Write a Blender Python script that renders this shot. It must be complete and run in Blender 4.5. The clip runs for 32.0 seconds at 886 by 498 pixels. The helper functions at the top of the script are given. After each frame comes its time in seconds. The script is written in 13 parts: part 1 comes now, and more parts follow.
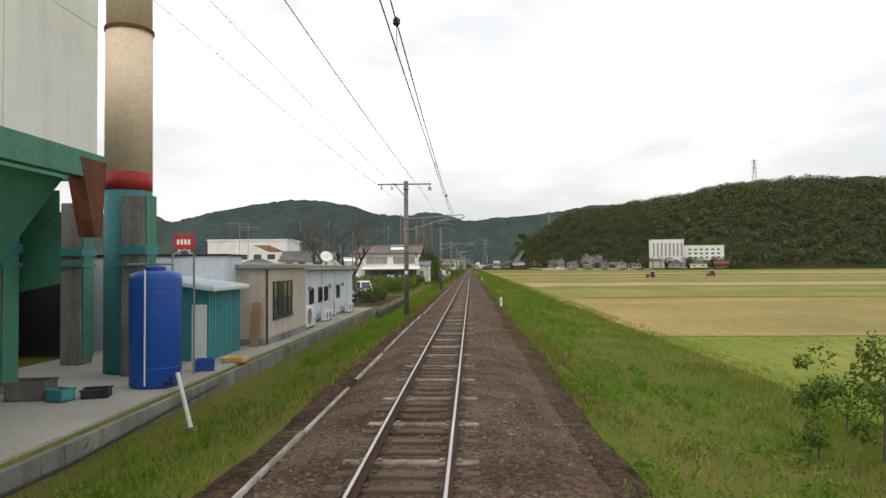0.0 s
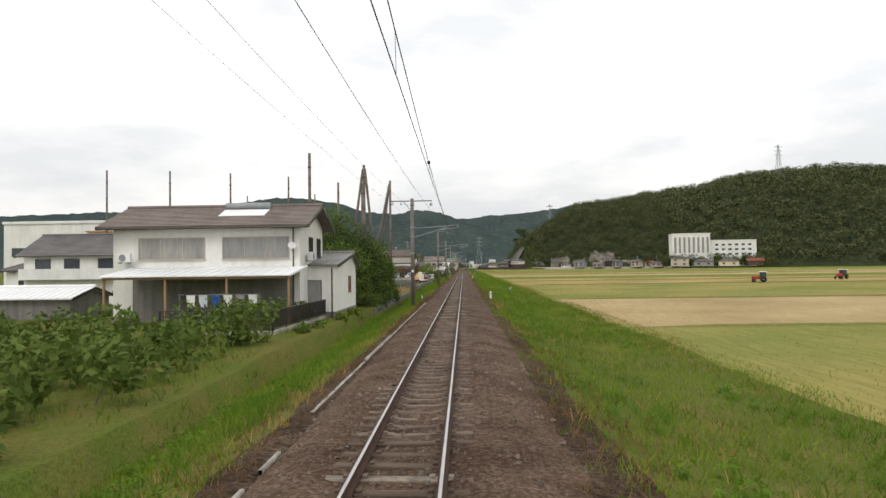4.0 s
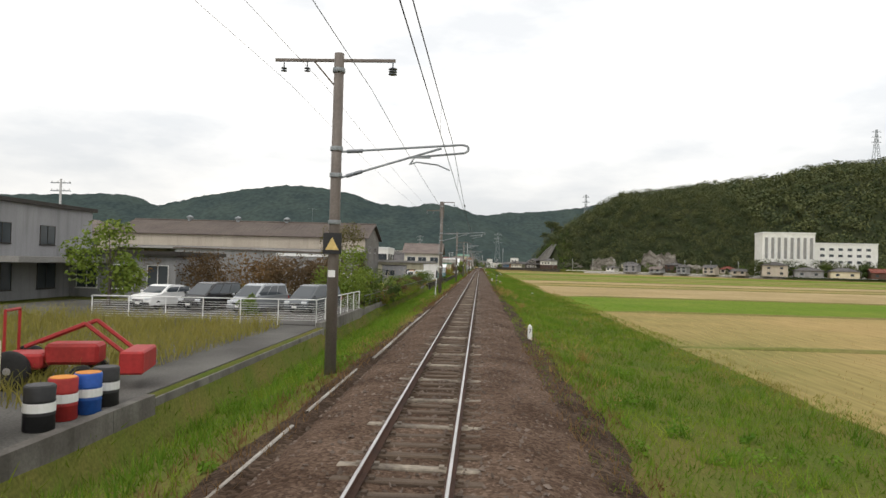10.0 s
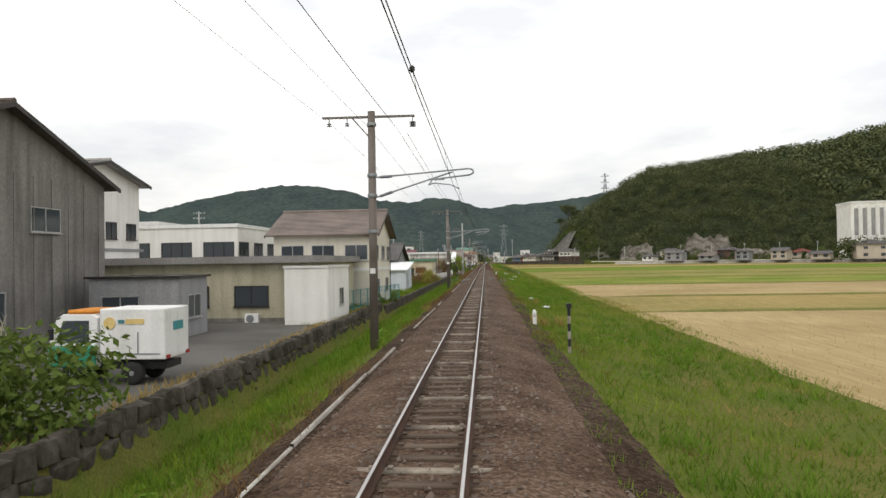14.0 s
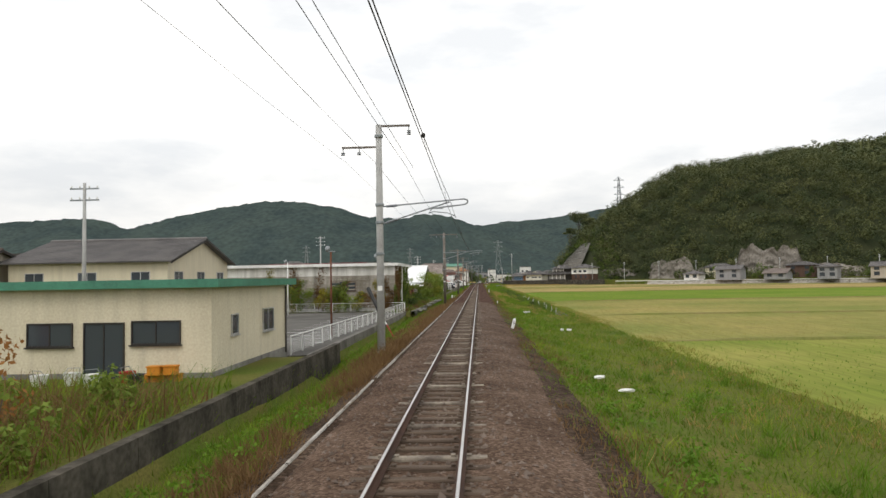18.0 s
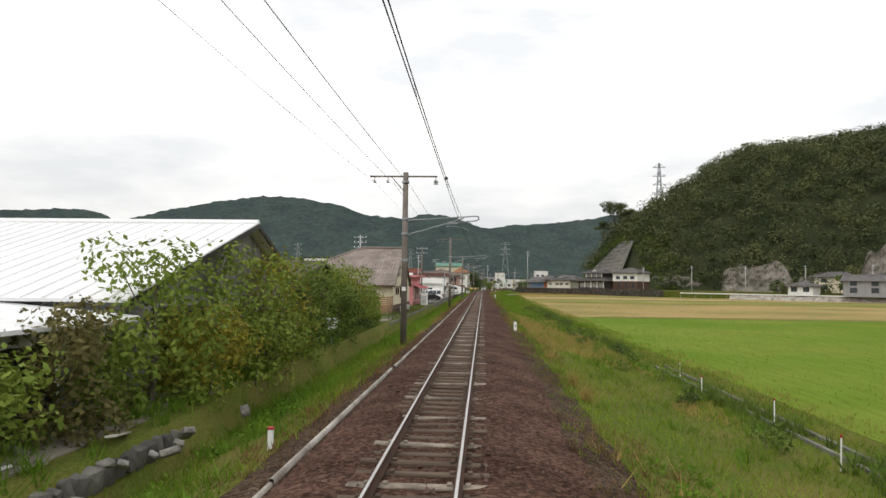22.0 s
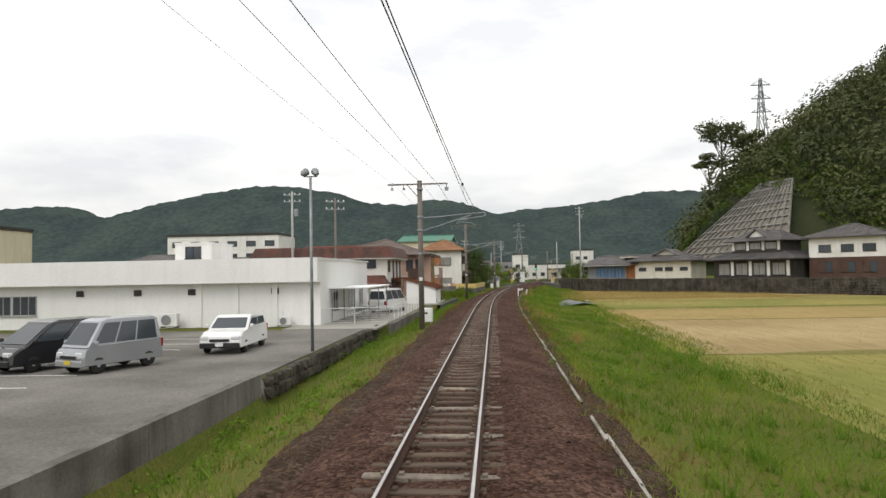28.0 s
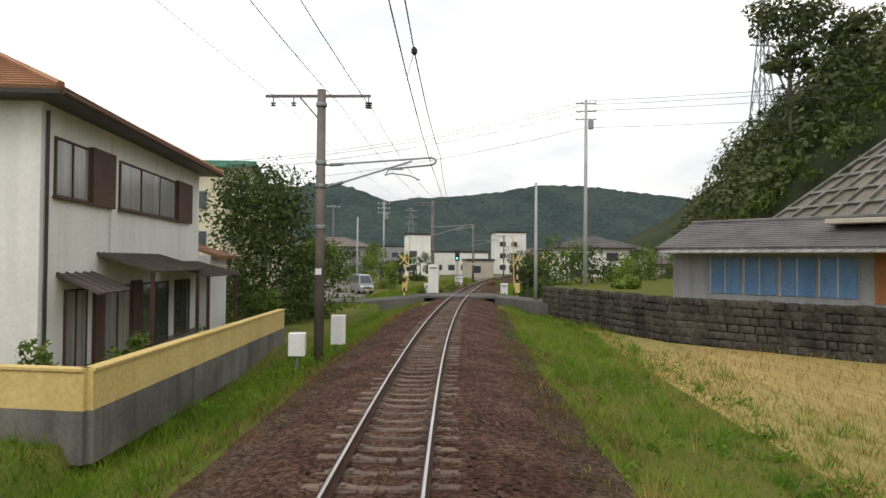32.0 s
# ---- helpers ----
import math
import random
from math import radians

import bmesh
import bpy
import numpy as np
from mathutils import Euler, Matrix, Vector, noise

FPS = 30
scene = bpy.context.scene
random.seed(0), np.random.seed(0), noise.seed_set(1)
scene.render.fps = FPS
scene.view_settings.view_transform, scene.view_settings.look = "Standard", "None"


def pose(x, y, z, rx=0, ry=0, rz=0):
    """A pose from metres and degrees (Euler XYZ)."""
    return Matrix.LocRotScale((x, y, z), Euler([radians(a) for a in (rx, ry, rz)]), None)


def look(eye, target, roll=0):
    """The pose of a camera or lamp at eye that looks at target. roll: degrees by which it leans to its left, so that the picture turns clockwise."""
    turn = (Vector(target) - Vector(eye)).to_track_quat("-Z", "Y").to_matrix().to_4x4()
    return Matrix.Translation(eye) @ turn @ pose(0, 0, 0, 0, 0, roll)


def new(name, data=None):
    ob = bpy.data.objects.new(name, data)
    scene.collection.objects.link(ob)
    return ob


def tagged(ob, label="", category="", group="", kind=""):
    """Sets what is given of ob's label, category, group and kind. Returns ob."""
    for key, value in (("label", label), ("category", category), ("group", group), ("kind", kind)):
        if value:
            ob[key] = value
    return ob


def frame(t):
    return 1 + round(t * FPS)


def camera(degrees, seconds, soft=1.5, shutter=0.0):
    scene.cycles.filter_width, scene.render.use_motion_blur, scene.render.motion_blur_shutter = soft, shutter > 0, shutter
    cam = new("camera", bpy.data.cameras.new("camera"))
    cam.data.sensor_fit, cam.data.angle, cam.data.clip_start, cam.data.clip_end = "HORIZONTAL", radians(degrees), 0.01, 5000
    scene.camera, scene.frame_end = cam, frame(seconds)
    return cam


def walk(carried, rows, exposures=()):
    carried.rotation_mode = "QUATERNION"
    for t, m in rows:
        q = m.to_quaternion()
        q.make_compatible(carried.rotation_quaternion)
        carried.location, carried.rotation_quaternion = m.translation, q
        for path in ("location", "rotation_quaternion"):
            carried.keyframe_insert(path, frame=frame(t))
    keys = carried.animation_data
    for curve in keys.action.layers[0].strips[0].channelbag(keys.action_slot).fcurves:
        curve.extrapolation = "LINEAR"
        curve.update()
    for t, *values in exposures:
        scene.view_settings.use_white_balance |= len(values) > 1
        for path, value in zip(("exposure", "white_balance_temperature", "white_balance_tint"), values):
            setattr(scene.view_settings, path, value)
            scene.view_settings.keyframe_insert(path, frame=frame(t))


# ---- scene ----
cam = camera(67.2, 32.0)
EYE = 2.57
# seconds, x, y, yaw to the left, pitch up, roll
PATH = [
    (0.0, 0.87, 15.97, 2.37, 1.52, -0.38),
    (0.5, 0.87, 27.10, 2.05, 1.22, -0.60),
    (1.0, 0.87, 38.23, 2.10, 1.19, -0.32),
    (1.5, 0.87, 49.38, 1.97, 1.07, -0.62),
    (2.0, 0.87, 60.54, 1.72, 0.71, -1.18),
    (2.5, 0.87, 71.71, 1.34, 0.56, -0.93),
    (4.5, 0.87, 116.50, 2.20, 1.97, -0.33),
    (5.0, 0.87, 127.76, 2.67, 2.33, 0.80),
    (5.5, 0.87, 139.08, 2.87, 2.39, 0.95),
    (6.0, 0.87, 150.48, 2.84, 2.23, 0.55),
    (6.5, 0.87, 161.95, 2.79, 1.77, -0.10),
    (7.0, 0.87, 173.49, 2.79, 1.46, -0.76),
    (7.5, 0.87, 185.07, 2.45, 1.21, -1.10),
    (8.0, 0.87, 196.70, 2.42, 1.00, -1.06),
    (8.5, 0.87, 208.37, 2.45, 0.76, -1.14),
    (9.0, 0.87, 220.09, 2.80, 0.87, 0.06),
    (9.5, 0.87, 231.85, 2.95, 1.30, 1.11),
    (10.0, 0.87, 243.62, 3.21, 1.24, 1.52),
    (10.5, 0.87, 255.38, 3.25, 1.27, 1.47),
    (11.0, 0.87, 267.11, 3.16, 1.19, 0.66),
    (11.5, 0.87, 278.82, 3.05, 0.94, 0.49),
    (12.0, 0.87, 290.49, 3.10, 1.27, -1.55),
    (12.5, 0.87, 302.12, 3.31, 1.26, -1.08),
    (13.0, 0.87, 313.74, 3.60, 1.54, -1.06),
    (13.5, 0.87, 325.36, 3.56, 1.35, -1.64),
    (14.0, 0.87, 336.98, 3.64, 0.93, -0.92),
    (14.5, 0.87, 348.63, 3.77, 0.83, -0.74),
    (16.5, 0.87, 395.37, 3.42, 2.29, 1.15),
    (17.0, 0.87, 407.11, 3.06, 2.48, 0.68),
    (17.5, 0.87, 418.92, 2.96, 2.37, -0.33),
    (18.0, 0.87, 430.79, 3.02, 2.53, -0.98),
    (18.5, 0.87, 442.73, 2.98, 2.59, -0.14),
    (19.0, 0.87, 454.73, 2.88, 2.69, -0.13),
    (19.5, 0.87, 466.79, 2.77, 2.84, -0.23),
    (20.0, 0.87, 478.88, 3.28, 2.89, -0.24),
    (20.5, 0.87, 491.00, 3.04, 2.58, 0.20),
    (21.0, 0.87, 503.15, 2.95, 2.25, 1.14),
    (21.5, 0.87, 515.32, 3.26, 2.36, 1.32),
    (22.0, 0.87, 527.49, 3.49, 2.83, 0.74),
    (22.5, 0.87, 539.63, 3.66, 3.21, 0.89),
    (23.0, 0.87, 551.76, 3.76, 3.58, 1.23),
    (23.5, 0.87, 563.86, 3.79, 3.93, 1.02),
    (24.0, 0.87, 575.95, 3.57, 3.86, -0.17),
    (24.5, 0.87, 588.04, 3.31, 3.70, -0.86),
    (26.5, 0.87, 636.48, 4.48, 2.88, -0.22),
    (27.0, 0.87, 648.62, 4.23, 2.46, -0.27),
    (27.5, 0.87, 660.79, 4.12, 2.41, -0.91),
    (28.0, 0.87, 672.98, 4.34, 1.98, -1.06),
    (28.5, 0.87, 685.21, 4.12, 1.71, -0.74),
    (29.0, 0.87, 697.47, 3.59, 1.29, -1.06),
    (29.5, 0.87, 709.72, 2.15, 0.92, -1.96),
    (30.0, 0.91, 721.92, -0.75, -0.19, -2.00),
    (30.5, 1.09, 734.02, -3.07, -2.21, -1.62),
    (31.0, 1.51, 746.01, -4.32, -1.04, 0.24),
    (31.5, 2.16, 757.90, -4.28, -0.17, 2.06),
    (32.0, 3.06, 769.72, -5.05, 1.05, 0.50),
]


def aim(x, y, yaw, pitch, roll):
    a, b = radians(yaw), radians(pitch)
    way = Vector((-math.sin(a) * math.cos(b), math.cos(a) * math.cos(b), math.sin(b)))
    eye = Vector((x, y, EYE))
    return look(eye, eye + way * 5, roll)


walk(cam, [(t, aim(x, y, yaw, pitch, roll)) for t, x, y, yaw, pitch, roll in PATH], [(0.0, 0.0), (29.2, 0.0), (29.9, 0.25), (30.5, 0.45), (31.0, 0.33), (31.7, 0.12), (32.0, 0.05)])

# ---- sky and sun: a bright overcast ----
world = bpy.data.worlds.new("overcast")
scene.world = world
world.use_nodes = True
wn, wl = world.node_tree.nodes, world.node_tree.links
wn.clear()
w_out = wn.new("ShaderNodeOutputWorld")
w_bg = wn.new("ShaderNodeBackground")
w_sky = wn.new("ShaderNodeTexSky")
w_sky.sky_type = "NISHITA"
w_sky.sun_disc = False
w_sky.sun_elevation, w_sky.sun_rotation = radians(48), radians(200)
w_sky.air_density, w_sky.dust_density = 1.0, 4.0
w_co = wn.new("ShaderNodeTexCoord")
w_map = wn.new("ShaderNodeMapping")
w_map.inputs["Scale"].default_value = (1.0, 1.0, 3.2)
w_noise = wn.new("ShaderNodeTexNoise")
w_noise.inputs["Scale"].default_value = 2.6
w_noise.inputs["Detail"].default_value = 6
w_noise.inputs["Roughness"].default_value = 0.55
w_ramp = wn.new("ShaderNodeValToRGB")
w_ramp.color_ramp.elements[0].position, w_ramp.color_ramp.elements[0].color = 0.38, (0.86, 0.872, 0.88, 1)
w_ramp.color_ramp.elements[1].position, w_ramp.color_ramp.elements[1].color = 0.60, (1.20, 1.17, 1.12, 1)
w_gain = wn.new("ShaderNodeMixRGB")
w_gain.blend_type = "MULTIPLY"
w_gain.inputs["Fac"].default_value = 1.0
w_gain.inputs["Color2"].default_value = (0.1, 0.1, 0.1, 1)
w_mix = wn.new("ShaderNodeMixRGB")
w_mix.inputs["Fac"].default_value = 0.9
wl.new(w_co.outputs["Generated"], w_map.inputs["Vector"])
wl.new(w_map.outputs["Vector"], w_noise.inputs["Vector"])
wl.new(w_noise.outputs["Fac"], w_ramp.inputs["Fac"])
wl.new(w_sky.outputs["Color"], w_gain.inputs["Color1"])
wl.new(w_gain.outputs["Color"], w_mix.inputs["Color1"])
wl.new(w_ramp.outputs["Color"], w_mix.inputs["Color2"])
w_sep = wn.new("ShaderNodeSeparateXYZ")
w_lift = wn.new("ShaderNodeMapRange")
w_lift.inputs["From Min"].default_value, w_lift.inputs["From Max"].default_value = 0.02, 0.24
w_lift.inputs["To Min"].default_value, w_lift.inputs["To Max"].default_value = 0.8, 1.04
w_dim = wn.new("ShaderNodeMixRGB")
w_dim.blend_type = "MULTIPLY"
w_dim.inputs["Fac"].default_value = 1.0
wl.new(w_co.outputs["Generated"], w_sep.inputs["Vector"])
wl.new(w_sep.outputs["Z"], w_lift.inputs["Value"])
wl.new(w_mix.outputs["Color"], w_dim.inputs["Color1"])
wl.new(w_lift.outputs["Result"], w_dim.inputs["Color2"])
wl.new(w_dim.outputs["Color"], w_bg.inputs["Color"])
w_bg.inputs["Strength"].default_value = 1.13
wl.new(w_bg.outputs["Background"], w_out.inputs["Surface"])
sun = new("sun", bpy.data.lights.new("sun", "SUN"))
sun.data.energy, sun.data.angle, sun.data.color = 0.9, radians(25), (1.0, 0.97, 0.92)
sun.matrix_world = look((0, 0, 100), (35, 75, 0))


# ---- materials ----
def mat(name, a, b=None, rough=0.8, big=0.25, small=9.0, bump=0.25, metal=0.0, grime=0.0, vary=0.0, stretch=(1, 1, 1), spec=0.3, grain=0.35, rows=None):
    """Two-scale mottled surface in world space: a to b by a broad noise, a fine grain over it, dirt streaks, and relief."""
    m = bpy.data.materials.new(name)
    m.use_nodes = True
    n, l = m.node_tree.nodes, m.node_tree.links
    bs = n["Principled BSDF"]
    b = b or tuple(v * 0.75 for v in a)
    geo = n.new("ShaderNodeNewGeometry")
    mp = n.new("ShaderNodeMapping")
    mp.inputs["Scale"].default_value = stretch
    l.new(geo.outputs["Position"], mp.inputs["Vector"])
    n1, n2 = n.new("ShaderNodeTexNoise"), n.new("ShaderNodeTexNoise")
    n1.inputs["Scale"].default_value, n1.inputs["Detail"].default_value = big, 5
    n2.inputs["Scale"].default_value, n2.inputs["Detail"].default_value = small, 4
    for q in (n1, n2):
        l.new(mp.outputs["Vector"], q.inputs["Vector"])
    if rows:
        rp = n.new("ShaderNodeMapping")
        rp.inputs["Scale"].default_value = rows
        l.new(geo.outputs["Position"], rp.inputs["Vector"])
        l.new(rp.outputs["Vector"], n2.inputs["Vector"])
    ramp = n.new("ShaderNodeValToRGB")
    ramp.color_ramp.elements[0].position, ramp.color_ramp.elements[1].position = 0.35, 0.65
    ramp.color_ramp.elements[0].color, ramp.color_ramp.elements[1].color = (*a, 1), (*b, 1)
    l.new(n1.outputs["Fac"], ramp.inputs["Fac"])
    mul = n.new("ShaderNodeMixRGB")
    mul.blend_type = "OVERLAY"
    mul.inputs["Fac"].default_value = grain
    l.new(ramp.outputs["Color"], mul.inputs["Color1"])
    l.new(n2.outputs["Fac"], mul.inputs["Color2"])
    last = mul.outputs["Color"]
    if grime:
        gm = n.new("ShaderNodeMapping")
        gm.inputs["Scale"].default_value = (2.2, 2.2, 0.16)
        gn = n.new("ShaderNodeTexNoise")
        gn.inputs["Scale"].default_value, gn.inputs["Detail"].default_value = 1.0, 6
        gr = n.new("ShaderNodeValToRGB")
        gr.color_ramp.elements[0].position, gr.color_ramp.elements[1].position = 0.45, 0.75
        gx = n.new("ShaderNodeMixRGB")
        gx.blend_type = "MULTIPLY"
        gx.inputs["Color2"].default_value = (1 - grime, 1 - grime, 1 - grime * 1.05, 1)
        l.new(geo.outputs["Position"], gm.inputs["Vector"])
        l.new(gm.outputs["Vector"], gn.inputs["Vector"])
        l.new(gn.outputs["Fac"], gr.inputs["Fac"])
        l.new(gr.outputs["Color"], gx.inputs["Fac"])
        l.new(last, gx.inputs["Color1"])
        last = gx.outputs["Color"]
    if vary:
        oi = n.new("ShaderNodeObjectInfo")
        hs = n.new("ShaderNodeHueSaturation")
        mr = n.new("ShaderNodeMapRange")
        mr.inputs["To Min"].default_value, mr.inputs["To Max"].default_value = 1 - vary, 1 + vary
        l.new(oi.outputs["Random"], mr.inputs["Value"])
        l.new(mr.outputs["Result"], hs.inputs["Value"])
        l.new(last, hs.inputs["Color"])
        last = hs.outputs["Color"]
    l.new(last, bs.inputs["Base Color"])
    bs.inputs["Roughness"].default_value, bs.inputs["Metallic"].default_value = rough, metal
    bs.inputs["Specular IOR Level"].default_value = spec
    if bump:
        bp = n.new("ShaderNodeBump")
        bp.inputs["Strength"].default_value, bp.inputs["Distance"].default_value = bump, 0.03
        l.new(n2.outputs["Fac"], bp.inputs["Height"])
        l.new(bp.outputs["Normal"], bs.inputs["Normal"])
    return m


def leafy(name, a, b, rough=0.65, trans=0.25, scale=0.35, spread=1.0):
    """Leaves: each island takes its own tone between a and b, thin enough to let some light through."""
    m = bpy.data.materials.new(name)
    m.use_nodes = True
    n, l = m.node_tree.nodes, m.node_tree.links
    bs = n["Principled BSDF"]
    geo = n.new("ShaderNodeNewGeometry")
    no = n.new("ShaderNodeTexNoise")
    no.inputs["Scale"].default_value, no.inputs["Detail"].default_value = scale, 3
    l.new(geo.outputs["Position"], no.inputs["Vector"])
    ad = n.new("ShaderNodeMath")
    ad.operation = "MULTIPLY_ADD"
    ad.inputs[1].default_value = 0.55 / spread
    l.new(geo.outputs["Random Per Island"], ad.inputs[0])
    sub = n.new("ShaderNodeMath")
    sub.operation = "SUBTRACT"
    sub.inputs[1].default_value = 0.28 + 0.05 * (spread - 1)
    gain = n.new("ShaderNodeMath")
    gain.operation = "MULTIPLY_ADD"
    gain.inputs[1].default_value, gain.inputs[2].default_value = spread, 0.5 - 0.5 * spread
    l.new(no.outputs["Fac"], gain.inputs[0])
    l.new(gain.outputs["Value"], sub.inputs[0])
    l.new(sub.outputs["Value"], ad.inputs[2])
    mx = n.new("ShaderNodeMixRGB")
    mx.inputs["Color1"].default_value, mx.inputs["Color2"].default_value = (*a, 1), (*b, 1)
    l.new(ad.outputs["Value"], mx.inputs["Fac"])
    l.new(mx.outputs["Color"], bs.inputs["Base Color"])
    bs.inputs["Roughness"].default_value = rough
    bs.inputs["Specular IOR Level"].default_value = 0.08
    tr = n.new("ShaderNodeBsdfTranslucent")
    l.new(mx.outputs["Color"], tr.inputs["Color"])
    ms = n.new("ShaderNodeMixShader")
    ms.inputs["Fac"].default_value = trans
    l.new(bs.outputs["BSDF"], ms.inputs[1])
    l.new(tr.outputs["BSDF"], ms.inputs[2])
    l.new(ms.outputs["Shader"], n["Material Output"].inputs["Surface"])
    return m


def glass(name, tint=(0.05, 0.06, 0.07), rough=0.06):
    m = bpy.data.materials.new(name)
    m.use_nodes = True
    bs = m.node_tree.nodes["Principled BSDF"]
    bs.inputs["Base Color"].default_value = (*tint, 1)
    bs.inputs["Roughness"].default_value = rough
    bs.inputs["Specular IOR Level"].default_value = 0.6
    return m


def gravel(name, tones, size=15.0, rough=0.95):
    """Crushed stone: every cell its own tone, dark joints, broad stains."""
    m = bpy.data.materials.new(name)
    m.use_nodes = True
    n, l = m.node_tree.nodes, m.node_tree.links
    bs = n["Principled BSDF"]
    geo = n.new("ShaderNodeNewGeometry")
    vo = n.new("ShaderNodeTexVoronoi")
    vo.inputs["Scale"].default_value = size
    l.new(geo.outputs["Position"], vo.inputs["Vector"])
    sep = n.new("ShaderNodeSeparateColor")
    l.new(vo.outputs["Color"], sep.inputs["Color"])
    ramp = n.new("ShaderNodeValToRGB")
    el = ramp.color_ramp.elements
    el[0].position, el[0].color = 0.0, (*tones[0], 1)
    el[1].position, el[1].color = 1.0, (*tones[2], 1)
    mid = el.new(0.6)
    mid.color = (*tones[1], 1)
    l.new(sep.outputs["Red"], ramp.inputs["Fac"])
    no = n.new("ShaderNodeTexNoise")
    no.inputs["Scale"].default_value, no.inputs["Detail"].default_value = 0.7, 6
    l.new(geo.outputs["Position"], no.inputs["Vector"])
    st = n.new("ShaderNodeValToRGB")
    st.color_ramp.elements[0].position, st.color_ramp.elements[0].color = 0.36, (0.62, 0.58, 0.55, 1)
    st.color_ramp.elements[1].position, st.color_ramp.elements[1].color = 0.66, (1.15, 1.15, 1.15, 1)
    l.new(no.outputs["Fac"], st.inputs["Fac"])
    mx = n.new("ShaderNodeMixRGB")
    mx.blend_type = "MULTIPLY"
    mx.inputs["Fac"].default_value = 1.0
    l.new(ramp.outputs["Color"], mx.inputs["Color1"])
    l.new(st.outputs["Color"], mx.inputs["Color2"])
    l.new(mx.outputs["Color"], bs.inputs["Base Color"])
    bs.inputs["Roughness"].default_value = rough
    bs.inputs["Specular IOR Level"].default_value = 0.06
    bp = n.new("ShaderNodeBump")
    bp.invert = True
    bp.inputs["Strength"].default_value, bp.inputs["Distance"].default_value = 0.9, 0.03
    l.new(vo.outputs["Distance"], bp.inputs["Height"])
    l.new(bp.outputs["Normal"], bs.inputs["Normal"])
    return m


M_SOIL = mat("grassy_soil", (0.08, 0.11, 0.018), (0.125, 0.115, 0.032), 0.95, 0.5, 14, 0.8, grain=0.7, spec=0.06)
M_EARTH = gravel("stony_earth", ((0.034, 0.023, 0.015), (0.07, 0.048, 0.034), (0.115, 0.082, 0.06)), 14)
M_BALLAST = gravel("ballast", ((0.07, 0.046, 0.033), (0.12, 0.081, 0.058), (0.18, 0.128, 0.096)), 20)
M_RAILSIDE = mat("rusty_rail_side", (0.085, 0.042, 0.026), (0.05, 0.028, 0.02), 0.85, 1.5, 30, 0.2)
M_RAILTOP = mat("polished_rail_head", (0.62, 0.61, 0.6), (0.5, 0.49, 0.48), 0.32, 1.0, 40, 0.03, metal=0.85)
M_SLEEPER = mat("concrete_sleeper", (0.19, 0.145, 0.112), (0.095, 0.068, 0.053), 0.9, 1.2, 18, 0.3, vary=0.15, grain=0.6)
M_TIMBER = mat("old_timber_sleeper", (0.13, 0.096, 0.069), (0.072, 0.051, 0.037), 0.9, 2, 25, 0.4, stretch=(0.4, 3, 3))
M_PALESLEEPER = mat("pale_sleeper", (0.30, 0.26, 0.205), (0.10, 0.08, 0.065), 0.85, 1.6, 12, 0.3, grain=0.6)
M_KERB = mat("concrete_kerb", (0.42, 0.40, 0.36), (0.22, 0.195, 0.165), 0.9, 1.1, 14, 0.35, grain=0.55)
M_CONC = mat("weathered_concrete", (0.27, 0.26, 0.24), (0.16, 0.155, 0.14), 0.9, 0.5, 14, 0.35, grime=0.45)
M_CONCDARK = mat("dark_stained_concrete", (0.21, 0.20, 0.18), (0.115, 0.105, 0.095), 0.92, 0.6, 14, 0.4, grime=0.45)
M_POLE = mat("brown_painted_steel_pole", (0.185, 0.16, 0.142), (0.135, 0.115, 0.1), 0.6, 1.0, 20, 0.1, metal=0.2)
M_CONCPOLE = mat("grey_concrete_pole", (0.42, 0.42, 0.41), (0.33, 0.33, 0.32), 0.85, 0.8, 20, 0.15)
M_GALV = mat("galvanised_steel", (0.30, 0.32, 0.33), (0.22, 0.24, 0.25), 0.5, 2, 25, 0.05, metal=0.5)
M_WIRE = mat("dark_copper_wire", (0.05, 0.05, 0.05), (0.035, 0.035, 0.035), 0.6, 1, 10, 0)
M_INSUL = mat("grey_porcelain", (0.16, 0.18, 0.2), (0.12, 0.13, 0.15), 0.3, 2, 10, 0)
M_WHITEPAINT = mat("white_painted_metal", (0.78, 0.78, 0.77), (0.68, 0.68, 0.66), 0.5, 0.8, 12, 0.05, grime=0.12)
# black parts, and flat plates that stand in for deep shade
M_BLACK = mat("black_paint_and_deep_shade", (0.02, 0.02, 0.022), (0.03, 0.03, 0.03), 0.5, 1, 10, 0)
# far woods: distance haze is put into the base colour as a blue cast
M_HILL = mat("haze_tinted_far_hill", (0.056, 0.075, 0.068), (0.04, 0.056, 0.056), 1.0, 0.009, 0.07, 0, grain=0.5, spec=0.0)
M_FORESTFLOOR = mat("forest_floor", (0.03, 0.04, 0.02), (0.045, 0.05, 0.025), 1.0, 0.1, 2, 0.4, spec=0.06)
M_STUBBLE = mat("rice_stubble", (0.345, 0.25, 0.107), (0.215, 0.19, 0.067), 1.0, 0.05, 3.0, 0.6, rows=(1.2, 0.09, 1), grain=0.45, spec=0.06)
M_PALESTRAW = mat("pale_straw", (0.385, 0.295, 0.155), (0.29, 0.22, 0.108), 1.0, 0.08, 3.0, 0.6, rows=(1.2, 0.09, 1), grain=0.4, spec=0.06)
M_GREENFIELD = mat("green_regrowth", (0.115, 0.17, 0.02), (0.24, 0.235, 0.06), 1.0, 0.07, 4.0, 0.6, rows=(1.0, 0.1, 1), grain=0.4, spec=0.06)
